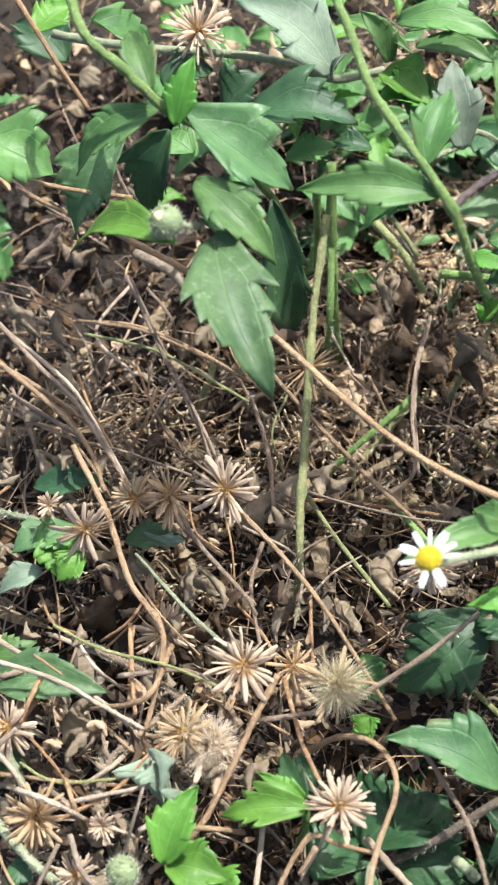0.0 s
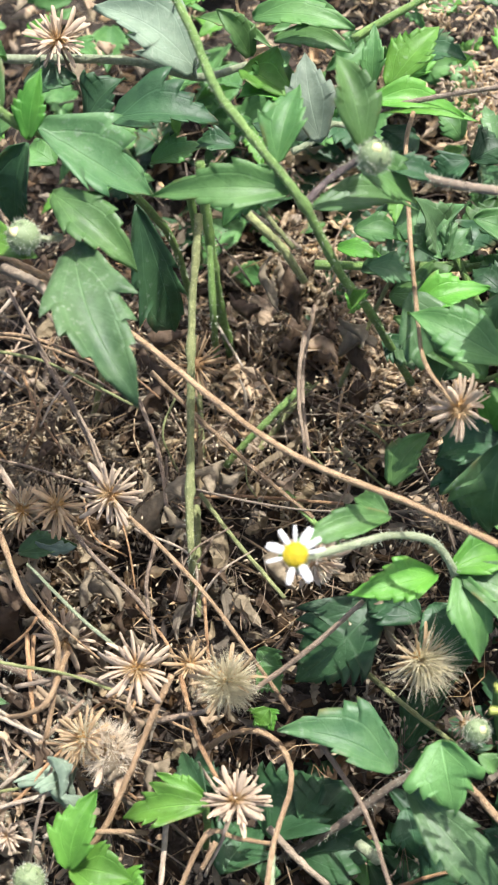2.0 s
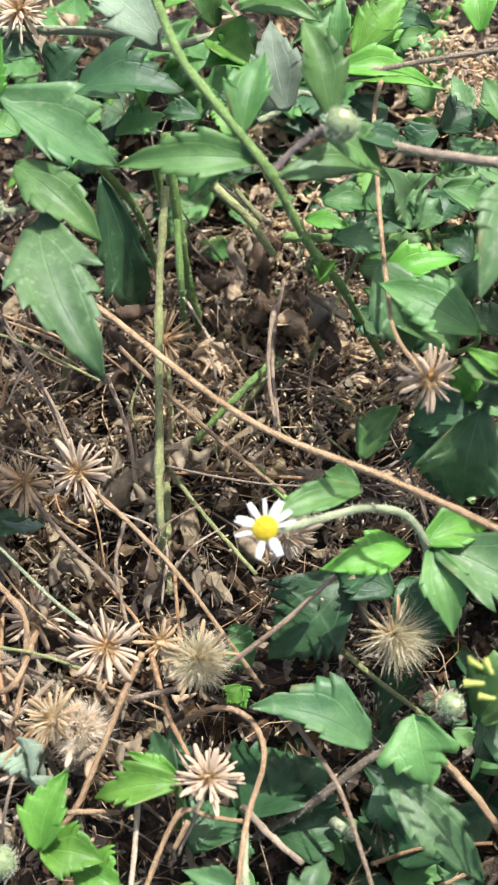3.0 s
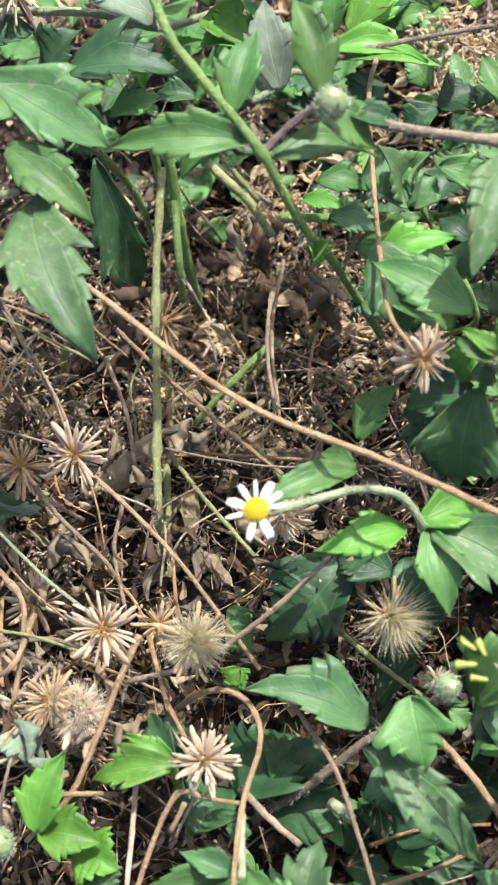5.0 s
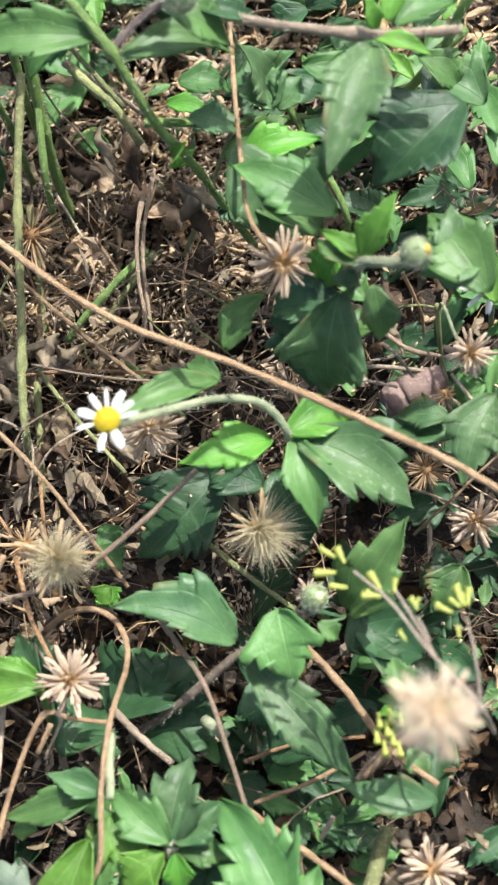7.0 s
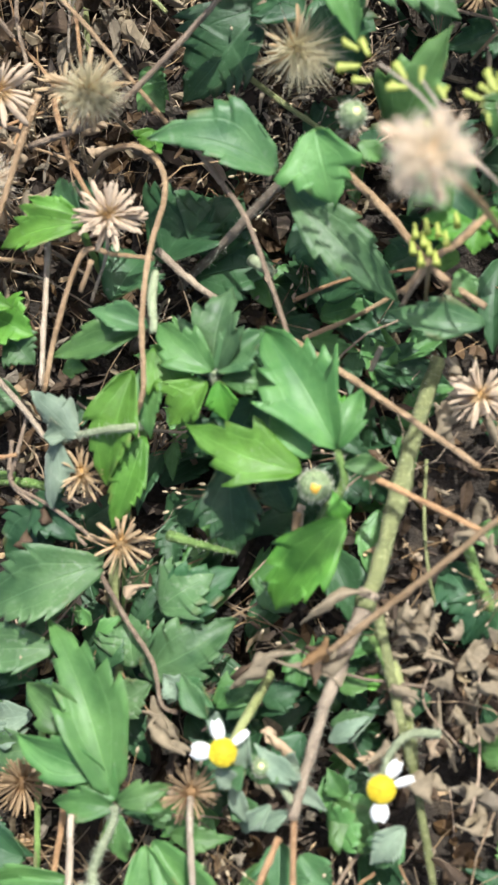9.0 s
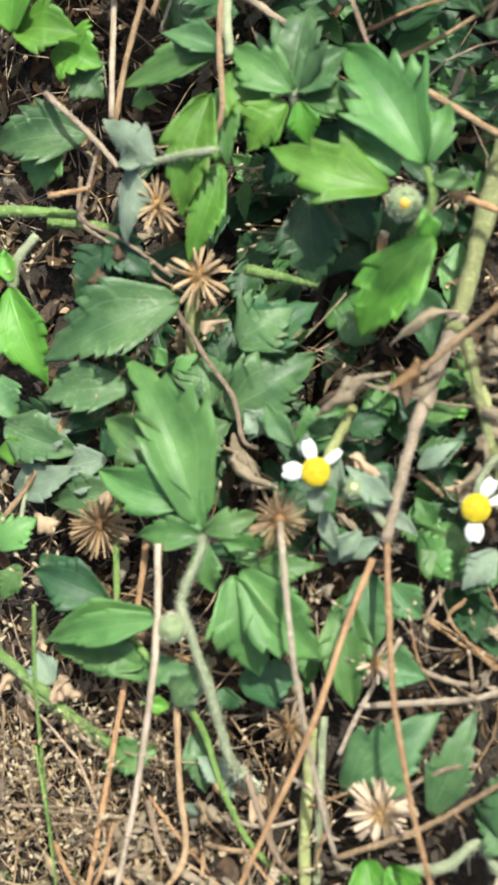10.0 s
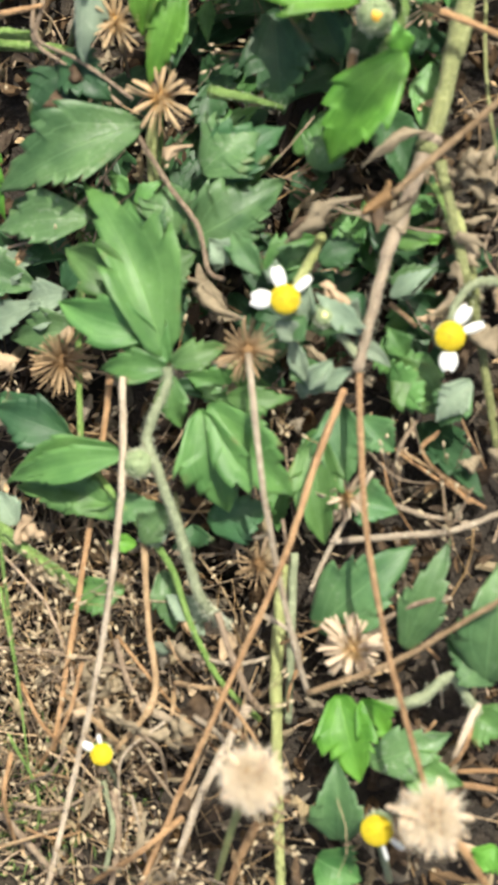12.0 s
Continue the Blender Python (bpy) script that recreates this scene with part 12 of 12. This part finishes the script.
straw([(-0.0787, -0.0091, 0.0460), (-0.0595, -0.0133, 0.0460), (-0.0457, -0.0189, 0.0440), (-0.0330, -0.0240, 0.0420)], 0.00080, material=STRAW_PALE, label="bleached dry stalk over a green leaf")
straw([(-0.0645, 0.0043, 0.0420), (-0.0485, -0.0023, 0.0440), (-0.0281, -0.0056, 0.0440), (-0.0130, -0.0099, 0.0420)], 0.00055, material=STEM_OLIVE, label="thin olive dry stalk")
straw([(-0.0433, 0.0089, 0.0360), (-0.0396, -0.0080, 0.0380), (-0.0373, -0.0183, 0.0360)], 0.00075, material=STRAW_RED, label="rusty straight dry stalk")
straw([(-0.0689, -0.0350, 0.0340), (-0.0568, -0.0398, 0.0360), (-0.0392, -0.0372, 0.0360)], 0.00055, material=STEM_OLIVE, label="thin bent olive stalk")
straw([(-0.0540, -0.0502, 0.0360), (-0.0398, -0.0413, 0.0380), (-0.0318, -0.0306, 0.0380), (-0.0234, -0.0207, 0.0360)], 0.00065, material=STRAW_RED, label="rusty dry stalk over dead leaves")
straw([(-0.0523, -0.0457, 0.0380), (-0.0393, -0.0423, 0.0400), (-0.0280, -0.0383, 0.0380)], 0.00075, material=STRAW_PALE, label="short pale broken stalk")
straw([(-0.0754, -0.0329, 0.0400), (-0.0673, -0.0402, 0.0400), (-0.0612, -0.0471, 0.0380)], 0.00080, material=STRAW_PALE, label="pale stalk under a dry head")
straw([(-0.0448, -0.0230, 0.0360), (-0.0339, -0.0294, 0.0360), (-0.0235, -0.0227, 0.0360)], 0.00050, material=STRAW, label="thin tan stalk over dead leaves")
straw([(-0.0686, -0.0051, 0.0420), (-0.0592, -0.0103, 0.0420)], 0.00050, material=STRAW, label="short thin tan stalk")
straw([(-0.0645, -0.0114, 0.0440), (-0.0665, -0.0183, 0.0440), (-0.0695, -0.0249, 0.0400)], 0.00080, material=STRAW_RED, label="short rusty stalk on the leaf")

pale_stem = thing("weed_stem", (-0.0763, -0.0491, 0.0300), "thick pale weed stem in dry tangle", "plant")
stem(pale_stem, [(-0.0745, -0.0503, 0.0360), (-0.0608, -0.0615, 0.0360), (-0.0523, -0.0667, 0.0340), (-0.0466, -0.0693, 0.0200)], 0.00150, material=STEM_PALE, hairy=80)

hairy_runner = thing("weed_stem", (-0.0958, 0.0454, 0.0300), "hairy grey-green runner stem in the litter", "plant")
stem(hairy_runner, [(-0.0935, 0.0418, 0.0360), (-0.0799, 0.0395, 0.0380), (-0.0703, 0.0385, 0.0360), (-0.0663, 0.0434, 0.0200)], 0.00110, material=STEM_PALE, hairy=200)
leaf(hairy_runner, (-0.0628, 0.0358, 0.0400), (-0.0763, 0.0273, 0.0420), 0.0120, GREEN, depth=0.2)
leaf(hairy_runner, (-0.0587, 0.0270, 0.0440), (-0.0662, 0.0181, 0.0420), 0.0108, FRESH, depth=0.2)
leaf(hairy_runner, (-0.0729, 0.0236, 0.0360), (-0.0851, 0.0157, 0.0340), 0.0086, GREY_LEAF, depth=0.1)
leaf(hairy_runner, (-0.0815, 0.0521, 0.0340), (-0.0576, 0.0559, 0.0340), 0.0106, DEEP_SHADE, depth=0.2)
crumpled("dead_leaf", (-0.0353, 0.0341, 0.0440), (0.99, -0.10, 0.00), 0.0131, 0.0044, GREY_LEAF, label="curled leaf end with a brown tip", twist=40)
crumpled("dead_leaf", (-0.0280, -0.0357, 0.0430), (0.42, -0.89, -0.17), 0.0117, 0.0069, GREY_LEAF, label="curled grey leaf in the dry tangle", twist=60)
crumpled("dead_leaf", (-0.0219, -0.0409, 0.0400), (0.88, 0.02, -0.48), 0.0084, 0.0047, GREY_LEAF, label="curled grey leaf in the dry tangle", twist=60)
crumpled("dead_leaf", (-0.0281, 0.0252, 0.0300), (0.24, 0.97, 0.00), 0.0116, 0.0058, DEAD_GREY, label="crumpled grey-brown dead leaf in the litter", twist=120)
crumpled("dead_leaf", (-0.0221, 0.0248, 0.0290), (0.60, -0.79, -0.13), 0.0154, 0.0051, DEAD_GREY, label="crumpled grey-brown dead leaf in the litter", twist=120)
crumpled("dead_leaf", (-0.0107, -0.0253, 0.0380), (0.70, -0.63, -0.32), 0.0123, 0.0111, DEAD_GREY, label="crumpled grey-brown dead leaf in the litter", twist=160)
crumpled("dead_leaf", (-0.0494, -0.0225, 0.0300), (0.99, -0.15, 0.00), 0.0070, 0.0099, CHAFF, label="crumpled grey-brown dead leaf in the litter", twist=80)
crumpled("dead_leaf", (-0.0783, 0.0597, 0.0340), (0.77, -0.64, -0.00), 0.0142, 0.0089, DEAD_GREY, label="crumpled grey-brown dead leaf in the litter", twist=120)
crumpled("dead_leaf", (-0.0795, 0.1059, 0.0420), (0.45, -0.86, -0.24), 0.0166, 0.0066, DEAD_GREY, label="crumpled grey-brown dead leaf in the litter", twist=200)
crumpled("dead_leaf", (-0.0935, 0.1094, 0.0420), (0.61, -0.76, -0.21), 0.0186, 0.0092, DEAD_GREY, label="crumpled grey-brown dead leaf in the litter", twist=200)
crumpled("dead_leaf", (-0.0913, 0.0921, 0.0370), (0.46, -0.78, -0.43), 0.0140, 0.0073, DEAD_BROWN, label="crumpled grey-brown dead leaf in the litter", twist=200)
crumpled("dead_leaf", (-0.0764, 0.0911, 0.0350), (0.29, -0.94, -0.17), 0.0120, 0.0073, DEAD_GREY, label="crumpled grey-brown dead leaf in the litter", twist=200)
stem(green_stems, [(0.0034, 0.1402, 0.0620), (0.0021, 0.1158, 0.0540), (0.0020, 0.0948, 0.0480), (0.0025, 0.0712, 0.0400), (0.0031, 0.0500, 0.0360), (0.0042, 0.0358, 0.0320), (0.0021, 0.0300, 0.0100)], 0.00135, 0.00120, material=STEM_OLIVE, hairy=160, knots=(0.3, 0.62))
stem(green_stems, [(0.0032, 0.1511, 0.0460), (0.0043, 0.1382, 0.0420), (0.0048, 0.1217, 0.0300), (0.0019, 0.1211, 0.0000)], 0.00130, 0.00110, material=STEM, hairy=120)
stem(green_stems, [(0.0082, 0.0791, 0.0040), (0.0164, 0.0847, 0.0120), (0.0276, 0.0951, 0.0160), (0.0341, 0.1067, 0.0100)], 0.00120, 0.00120, material=STEM, hairy=80)
stem(green_stems, [(0.0154, 0.1502, 0.0500), (0.0227, 0.1440, 0.0460), (0.0278, 0.1412, 0.0400), (0.0347, 0.1343, 0.0300)], 0.00150, 0.00130, material=STEM_OLIVE, hairy=100)
stem(green_stems, [(0.0285, 0.0699, 0.0040), (0.0379, 0.0574, 0.0100), (0.0469, 0.0503, 0.0060)], 0.00110, material=STEM, hairy=60)
straw([(0.0357, 0.1153, 0.0300), (0.0341, 0.1034, 0.0280), (0.0341, 0.0910, 0.0240), (0.0362, 0.0768, 0.0200), (0.0344, 0.0707, 0.0180), (0.0271, 0.0662, 0.0160)], 0.00075, material=STRAW_DULL, label="kinked tan stalk hanging into the hollow", knots=(0.05,))
straw([(0.0040, 0.0587, 0.0300), (0.0224, 0.0537, 0.0320), (0.0419, 0.0502, 0.0340), (0.0744, 0.0501, 0.0340)], 0.00040, material=STEM_BROWN, label="thin reddish-brown stalk in the litter")
straw([(0.0500, 0.1342, 0.0500), (0.0450, 0.1279, 0.0400)], 0.00035, material=STRAW_PALE, label="hair-thin pale stalk in the litter")
crumpled("dead_leaf", (-0.0099, 0.1143, 0.0300), (0.99, 0.16, 0.00), 0.0123, 0.0131, DEAD_BROWN, label="purplish-brown dead leaf under the shoots", twist=40)
crumpled("dead_leaf", (0.0406, 0.1224, 0.0030), (0.61, -0.77, -0.15), 0.0130, 0.0156, CHAFF, label="pale papery dead leaf in the hollow", twist=60)
crumpled("dead_leaf", (0.0242, 0.1364, 0.0250), (0.14, -0.84, -0.52), 0.0191, 0.0065, DEAD_GREY, label="crumpled grey-brown dead leaf in the litter", twist=160)
crumpled("dead_leaf", (0.0283, 0.1391, 0.0150), (0.28, -0.82, -0.50), 0.0202, 0.0116, DEAD_BROWN, label="crumpled grey-brown dead leaf in the litter", twist=60)
crumpled("dead_leaf", (0.0112, 0.1390, 0.0110), (0.86, -0.49, 0.14), 0.0145, 0.0098, DEAD_BROWN, label="crumpled grey-brown dead leaf in the litter", twist=120)
crumpled("dead_leaf", (0.0522, 0.1156, 0.0150), (0.26, -0.85, -0.46), 0.0215, 0.0113, DEAD_BROWN, label="crumpled grey-brown dead leaf in the litter", twist=100)
crumpled("dead_leaf", (0.0372, 0.1033, 0.0000), (0.88, -0.48, 0.00), 0.0180, 0.0173, DEAD_BROWN, label="crumpled grey-brown dead leaf in the litter", twist=60)
crumpled("dead_leaf", (0.0003, 0.0613, 0.0300), (-0.92, -0.39, 0.00), 0.0151, 0.0106, DEAD_GREY, label="crumpled grey-brown dead leaf in the litter", twist=200)
crumpled("dead_leaf", (0.0096, 0.0623, 0.0300), (-0.30, -0.95, 0.00), 0.0122, 0.0071, DEAD_GREY, label="crumpled grey-brown dead leaf in the litter", twist=200)
crumpled("dead_leaf", (-0.0032, 0.0504, 0.0260), (0.72, -0.70, 0.00), 0.0109, 0.0071, DEAD_GREY, label="crumpled grey-brown dead leaf in the litter", twist=200)
crumpled("dead_leaf", (0.0500, 0.1164, 0.0270), (0.55, -0.71, -0.45), 0.0133, 0.0067, DEAD_GREY, label="crumpled grey-brown dead leaf in the litter", twist=180)
leaf(leaves_n, (0.1369, 0.0482, 0.0850), (0.1220, 0.0721, 0.0850), 0.0177, GREEN, depth=0.15, roll=-10)
leaf(leaves_n, (0.0928, 0.0820, 0.0600), (0.0657, 0.0998, 0.0650), 0.0178, GREEN, depth=0.15)
leaf(leaves_n, (0.0910, 0.0971, 0.0500), (0.0806, 0.0889, 0.0450), 0.0133, DUSTY, depth=0.15)
leaf(leaves_n, (0.1343, 0.1245, 0.0700), (0.1214, 0.1209, 0.0650), 0.0147, GREY_LEAF, depth=0.1)
leaf(leaves_n, (0.0941, 0.0587, 0.0600), (0.0780, 0.0565, 0.0550), 0.0190, DEEP_SHADE, depth=0.2)
leaf(leaves_n, (0.0924, 0.0608, 0.0560), (0.0885, 0.0414, 0.0450), 0.0239, DEEP_SHADE, depth=0.2, teeth=3)
leaf(leaves_n, (0.1051, 0.0601, 0.0600), (0.0974, 0.0674, 0.0600), 0.0095, GREEN)
leaf(flower_pair, (0.0592, -0.1809, 0.0300), (0.0599, -0.1718, 0.0340), 0.0046, GREY_LEAF, depth=0.05, curl=1.2)
leaf(flower_pair, (0.0638, -0.1902, 0.0240), (0.0578, -0.1968, 0.0220), 0.0047, GREY_LEAF, depth=0.05, curl=1.0)
leaf(flower_pair, (0.0541, -0.1844, 0.0240), (0.0582, -0.1960, 0.0200), 0.0042, GREY_LEAF, depth=0.05)
leaf(flower_pair, (0.0709, -0.1807, 0.0240), (0.0626, -0.1824, 0.0300), 0.0063, GREY_LEAF, depth=0.05, curl=1.4)
leaf(flower_pair, (0.0476, -0.1689, 0.0260), (0.0403, -0.1577, 0.0240), 0.0062, DUSTY, depth=0.1)
leaf(flower_pair, (0.0692, -0.1853, 0.0220), (0.0772, -0.1916, 0.0200), 0.0042, GREY_LEAF, depth=0.05)
leaf(flower_pair, (0.0775, -0.1747, 0.0180), (0.0882, -0.1685, 0.0200), 0.0047, GREY_LEAF, depth=0.25)
leaf(flower_pair, (0.0961, -0.1953, 0.0160), (0.0875, -0.2047, 0.0140), 0.0078, GREY_LEAF, depth=0.2)
leaf(flower_pair, (0.0762, -0.1980, 0.0100), (0.0863, -0.1927, 0.0120), 0.0127, GREEN, depth=0.2)
leaf(flower_pair, (0.0607, -0.1655, 0.0180), (0.0706, -0.1613, 0.0160), 0.0085, DEEP_SHADE)
crumpled("dead_leaf", (0.0366, -0.1736, 0.0210), (-0.69, 0.70, -0.15), 0.0130, 0.0057, DEAD_GREY, label="crumpled grey-brown dead leaf in the litter", twist=140)
crumpled("dead_leaf", (0.0656, -0.1750, 0.0250), (-0.80, 0.56, 0.20), 0.0100, 0.0050, CHAFF, label="crumpled grey-brown dead leaf in the litter", twist=60)
crumpled("dead_leaf", (0.0925, -0.1792, 0.0160), (0.91, 0.42, 0.00), 0.0062, 0.0056, DEAD_GREY, label="crumpled grey-brown dead leaf in the litter", twist=120)
crumpled("dead_leaf", (0.0576, -0.1565, 0.0250), (0.86, 0.48, 0.19), 0.0103, 0.0031, DEAD_BROWN, label="crumpled grey-brown dead leaf in the litter", twist=200)
crumpled("dead_leaf", (0.0667, -0.1542, 0.0300), (0.95, 0.31, 0.00), 0.0117, 0.0041, DEAD_GREY, label="crumpled grey-brown dead leaf in the litter", twist=260)
crumpled("dead_leaf", (0.0748, -0.1558, 0.0290), (0.23, -0.95, -0.20), 0.0100, 0.0041, DEAD_BROWN, label="crumpled grey-brown dead leaf in the litter", twist=160)
straw([(0.0771, -0.1756, 0.0140), (0.0812, -0.1793, 0.0140), (0.0831, -0.1813, 0.0120)], 0.00070, material=STRAW, label="short tan broken stalk on the soil")
straw([(0.0779, -0.2107, 0.0100), (0.0843, -0.2150, 0.0120), (0.0951, -0.2221, 0.0120)], 0.00037, material=STRAW, label="tan stalk in the dark gap")
straw([(0.0880, -0.2070, 0.0120), (0.0838, -0.2112, 0.0140), (0.0883, -0.2179, 0.0120), (0.0949, -0.2248, 0.0100)], 0.00037, material=STRAW_RED, label="kinked rusty stalk in the dark gap")
straw([(0.0882, -0.2179, 0.0100), (0.0899, -0.2296, 0.0100), (0.0957, -0.2207, 0.0100)], 0.00034, material=STRAW_DULL, label="thin kinked stalk in the dark gap")
straw([(0.0691, -0.2550, 0.0100), (0.0793, -0.2492, 0.0140), (0.0889, -0.2467, 0.0140)], 0.00070, material=STRAW_DULL, label="pale dry stalk over leaves")
crumpled("dead_leaf", (-0.0151, -0.2288, 0.0179), (-0.54, -0.84, 0.07), 0.0079, 0.0047, CHAFF, label="crumpled grey-brown dead leaf in the litter", twist=310)
crumpled("dead_leaf", (-0.0132, -0.2275, 0.0164), (0.72, -0.64, -0.27), 0.0076, 0.0062, CHAFF, label="crumpled grey-brown dead leaf in the litter", twist=104)
crumpled("dead_leaf", (-0.0020, -0.2745, 0.0147), (-0.72, 0.27, 0.64), 0.0064, 0.0050, CHAFF, label="crumpled grey-brown dead leaf in the litter", twist=208)
crumpled("dead_leaf", (-0.0019, -0.2692, 0.0067), (-0.44, -0.73, -0.52), 0.0096, 0.0056, DEAD_GREY, label="crumpled grey-brown dead leaf in the litter", twist=308)
crumpled("dead_leaf", (0.0048, -0.2749, 0.0108), (0.75, -0.52, -0.40), 0.0068, 0.0051, DEAD_GREY, label="crumpled grey-brown dead leaf in the litter", twist=283)
crumpled("dead_leaf", (0.0014, -0.2697, 0.0124), (-0.93, -0.28, -0.24), 0.0068, 0.0056, DEAD_GREY, label="crumpled grey-brown dead leaf in the litter", twist=155)
crumpled("dead_leaf", (0.0006, -0.2779, 0.0100), (-0.06, -0.88, -0.46), 0.0109, 0.0051, CHAFF, label="crumpled grey-brown dead leaf in the litter", twist=96)
crumpled("dead_leaf", (0.0053, -0.2626, 0.0064), (0.72, 0.33, -0.61), 0.0070, 0.0049, DEAD_GREY, label="crumpled grey-brown dead leaf in the litter", twist=254)
crumpled("dead_leaf", (0.0281, -0.2521, 0.0102), (0.56, 0.66, -0.51), 0.0092, 0.0050, GREY_LEAF, label="crumpled grey-brown dead leaf in the litter", twist=291)
crumpled("dead_leaf", (0.0169, -0.2576, 0.0087), (-0.93, 0.31, -0.21), 0.0094, 0.0058, GREY_LEAF, label="crumpled grey-brown dead leaf in the litter", twist=305)
crumpled("dead_leaf", (0.0219, -0.2596, 0.0119), (0.82, -0.43, 0.37), 0.0090, 0.0045, DEAD_GREY, label="crumpled grey-brown dead leaf in the litter", twist=155)
leaf(dusty_weed, (0.0277, -0.2512, 0.0100), (0.0194, -0.2454, 0.0120), 0.0071, GREY_LEAF, depth=0.1)
leaf(dusty_weed, (-0.0050, -0.2154, 0.0200), (0.0093, -0.2269, 0.0180), 0.0100, GREEN, depth=0.08)
leaf(dusty_weed, (0.0109, -0.2093, 0.0240), (-0.0185, -0.2167, 0.0200), 0.0088, GREEN, depth=0.1)
leaf(dusty_weed, (-0.0026, -0.2054, 0.0180), (-0.0224, -0.1978, 0.0180), 0.0131, DEEP_SHADE, depth=0.1)
leaf(dusty_weed, (0.0131, -0.2326, 0.0160), (0.0063, -0.2318, 0.0180), 0.0043, FRESH, depth=0.05)
leaf(dusty_weed, (0.0231, -0.2269, 0.0180), (0.0131, -0.2319, 0.0160), 0.0071, GREY_LEAF, depth=0.05)
stem(dusty_weed, [(-0.0216, -0.2066, 0.0200), (-0.0219, -0.2252, 0.0180), (-0.0211, -0.2469, 0.0140), (-0.0218, -0.2797, 0.0000)], 0.00060, 0.00040, material=STEM, name="blade")
stem(dusty_weed, [(-0.0345, -0.2179, 0.0140), (-0.0236, -0.2268, 0.0140), (-0.0135, -0.2355, 0.0120), (-0.0034, -0.2428, 0.0100)], 0.00150, material=STEM, hairy=60)

# ---------------------------------------------------------------- low growth between the plants
def undergrowth(name, label, count, material, spots, size, heights, seed):
    """Low leaves too many to count, joined in one mesh; spots: centres and radii of the patches."""
    rng = np.random.default_rng(seed)
    verts, faces, uvs = [], [], []
    for _ in range(count):
        cx, cy, r = spots[rng.integers(0, len(spots))]
        x, y = rng.normal(cx, r * 0.5), rng.normal(cy, r * 0.5)
        z = ground_height(x, y) + rng.uniform(*heights)
        a = rng.uniform(0, 2 * math.pi)
        length = rng.uniform(*size)
        tip = (x + math.cos(a) * length, y + math.sin(a) * length, z + rng.normal(0, 0.25) * length)
        me = leaf_mesh("scrap", (x, y, z), tip, length * rng.uniform(0.4, 0.65), material, roll=rng.normal(0, 22), bend=rng.uniform(0, 0.15), teeth=4, depth=rng.uniform(0.15, 0.4))
        b = len(verts)
        co = np.zeros(len(me.vertices) * 3)
        me.vertices.foreach_get("co", co)
        verts += [tuple(p) for p in co.reshape(-1, 3)]
        per_vertex = [None] * len(me.vertices)
        for loop, uv in zip(me.loops, me.uv_layers[0].data):
            per_vertex[loop.vertex_index] = tuple(uv.uv)
        uvs += per_vertex
        faces += [tuple(i + b for i in p.vertices) for p in me.polygons]
        bpy.data.meshes.remove(me)
    ob = new(name, mesh_of(name, verts, faces, material, uvs))
    return tagged(ob, label, "weeds", kind="stuff")


RIGHT = [(0.13, 0.12, 0.04), (0.12, 0.04, 0.04), (0.10, -0.03, 0.04), (0.06, -0.06, 0.035), (0.03, -0.09, 0.03), (0.09, -0.10, 0.04), (0.02, -0.15, 0.035), (0.07, -0.17, 0.04), (0.05, 0.19, 0.04), (0.0, 0.19, 0.04)]
# The dark tone of these low leaves stands for shade between the plants.
undergrowth("low_weeds", "green weed leaves close to the soil, coloured dark for shade", 150, DEEP_SHADE, RIGHT, (0.014, 0.030), (0.002, 0.012), 21)
undergrowth("low_weeds", "green weed leaves in gaps between the plants", 60, GREEN, RIGHT, (0.010, 0.022), (0.004, 0.016), 22)
TOP = [(0.03, 0.22, 0.05), (0.09, 0.20, 0.05), (0.14, 0.16, 0.04), (-0.03, 0.21, 0.04), (0.15, 0.08, 0.03), (0.0, 0.25, 0.05), (0.06, 0.26, 0.05), (0.12, 0.24, 0.05), (-0.06, 0.25, 0.04)]
undergrowth("low_weeds", "green weed leaves below the tall shoots", 80, GREEN, TOP, (0.012, 0.026), (0.012, 0.050), 24)
undergrowth("low_weeds", "bright green young leaves below the tall shoots", 34, FRESH, TOP, (0.008, 0.018), (0.015, 0.045), 25)
SIDE = [(0.145, -0.06, 0.025), (0.15, -0.10, 0.025), (0.15, -0.14, 0.025), (0.14, -0.18, 0.03), (0.135, -0.02, 0.025)]
undergrowth("low_weeds", "dull green leaves at the edge of the dead tangle", 46, DEEP_SHADE, SIDE, (0.010, 0.024), (0.001, 0.012), 26)
undergrowth("low_weeds", "green leaves at the edge of the dead tangle", 26, GREEN, SIDE, (0.008, 0.020), (0.003, 0.014), 27)
OUTER = [(0.24, 0.1, 0.09), (0.24, -0.1, 0.09), (0.22, -0.3, 0.1), (0.0, 0.33, 0.1), (0.15, 0.3, 0.1), (-0.18, 0.2, 0.08), (-0.17, -0.15, 0.08), (0.1, -0.38, 0.08), (-0.1, -0.38, 0.08)]
undergrowth("low_weeds", "green weeds spreading round the clearing", 170, GREEN, OUTER, (0.015, 0.040), (0.005, 0.040), 23)
FAR = [(0.42, 0.2, 0.2), (0.42, -0.2, 0.2), (0.3, -0.5, 0.2), (0.0, -0.55, 0.2), (-0.35, -0.35, 0.2), (-0.38, 0.05, 0.2), (-0.35, 0.4, 0.2), (0.0, 0.55, 0.2), (0.35, 0.5, 0.2)]
undergrowth("low_weeds", "green weeds beyond the clearing", 420, DUSTY, FAR, (0.02, 0.05), (0.004, 0.05), 28)
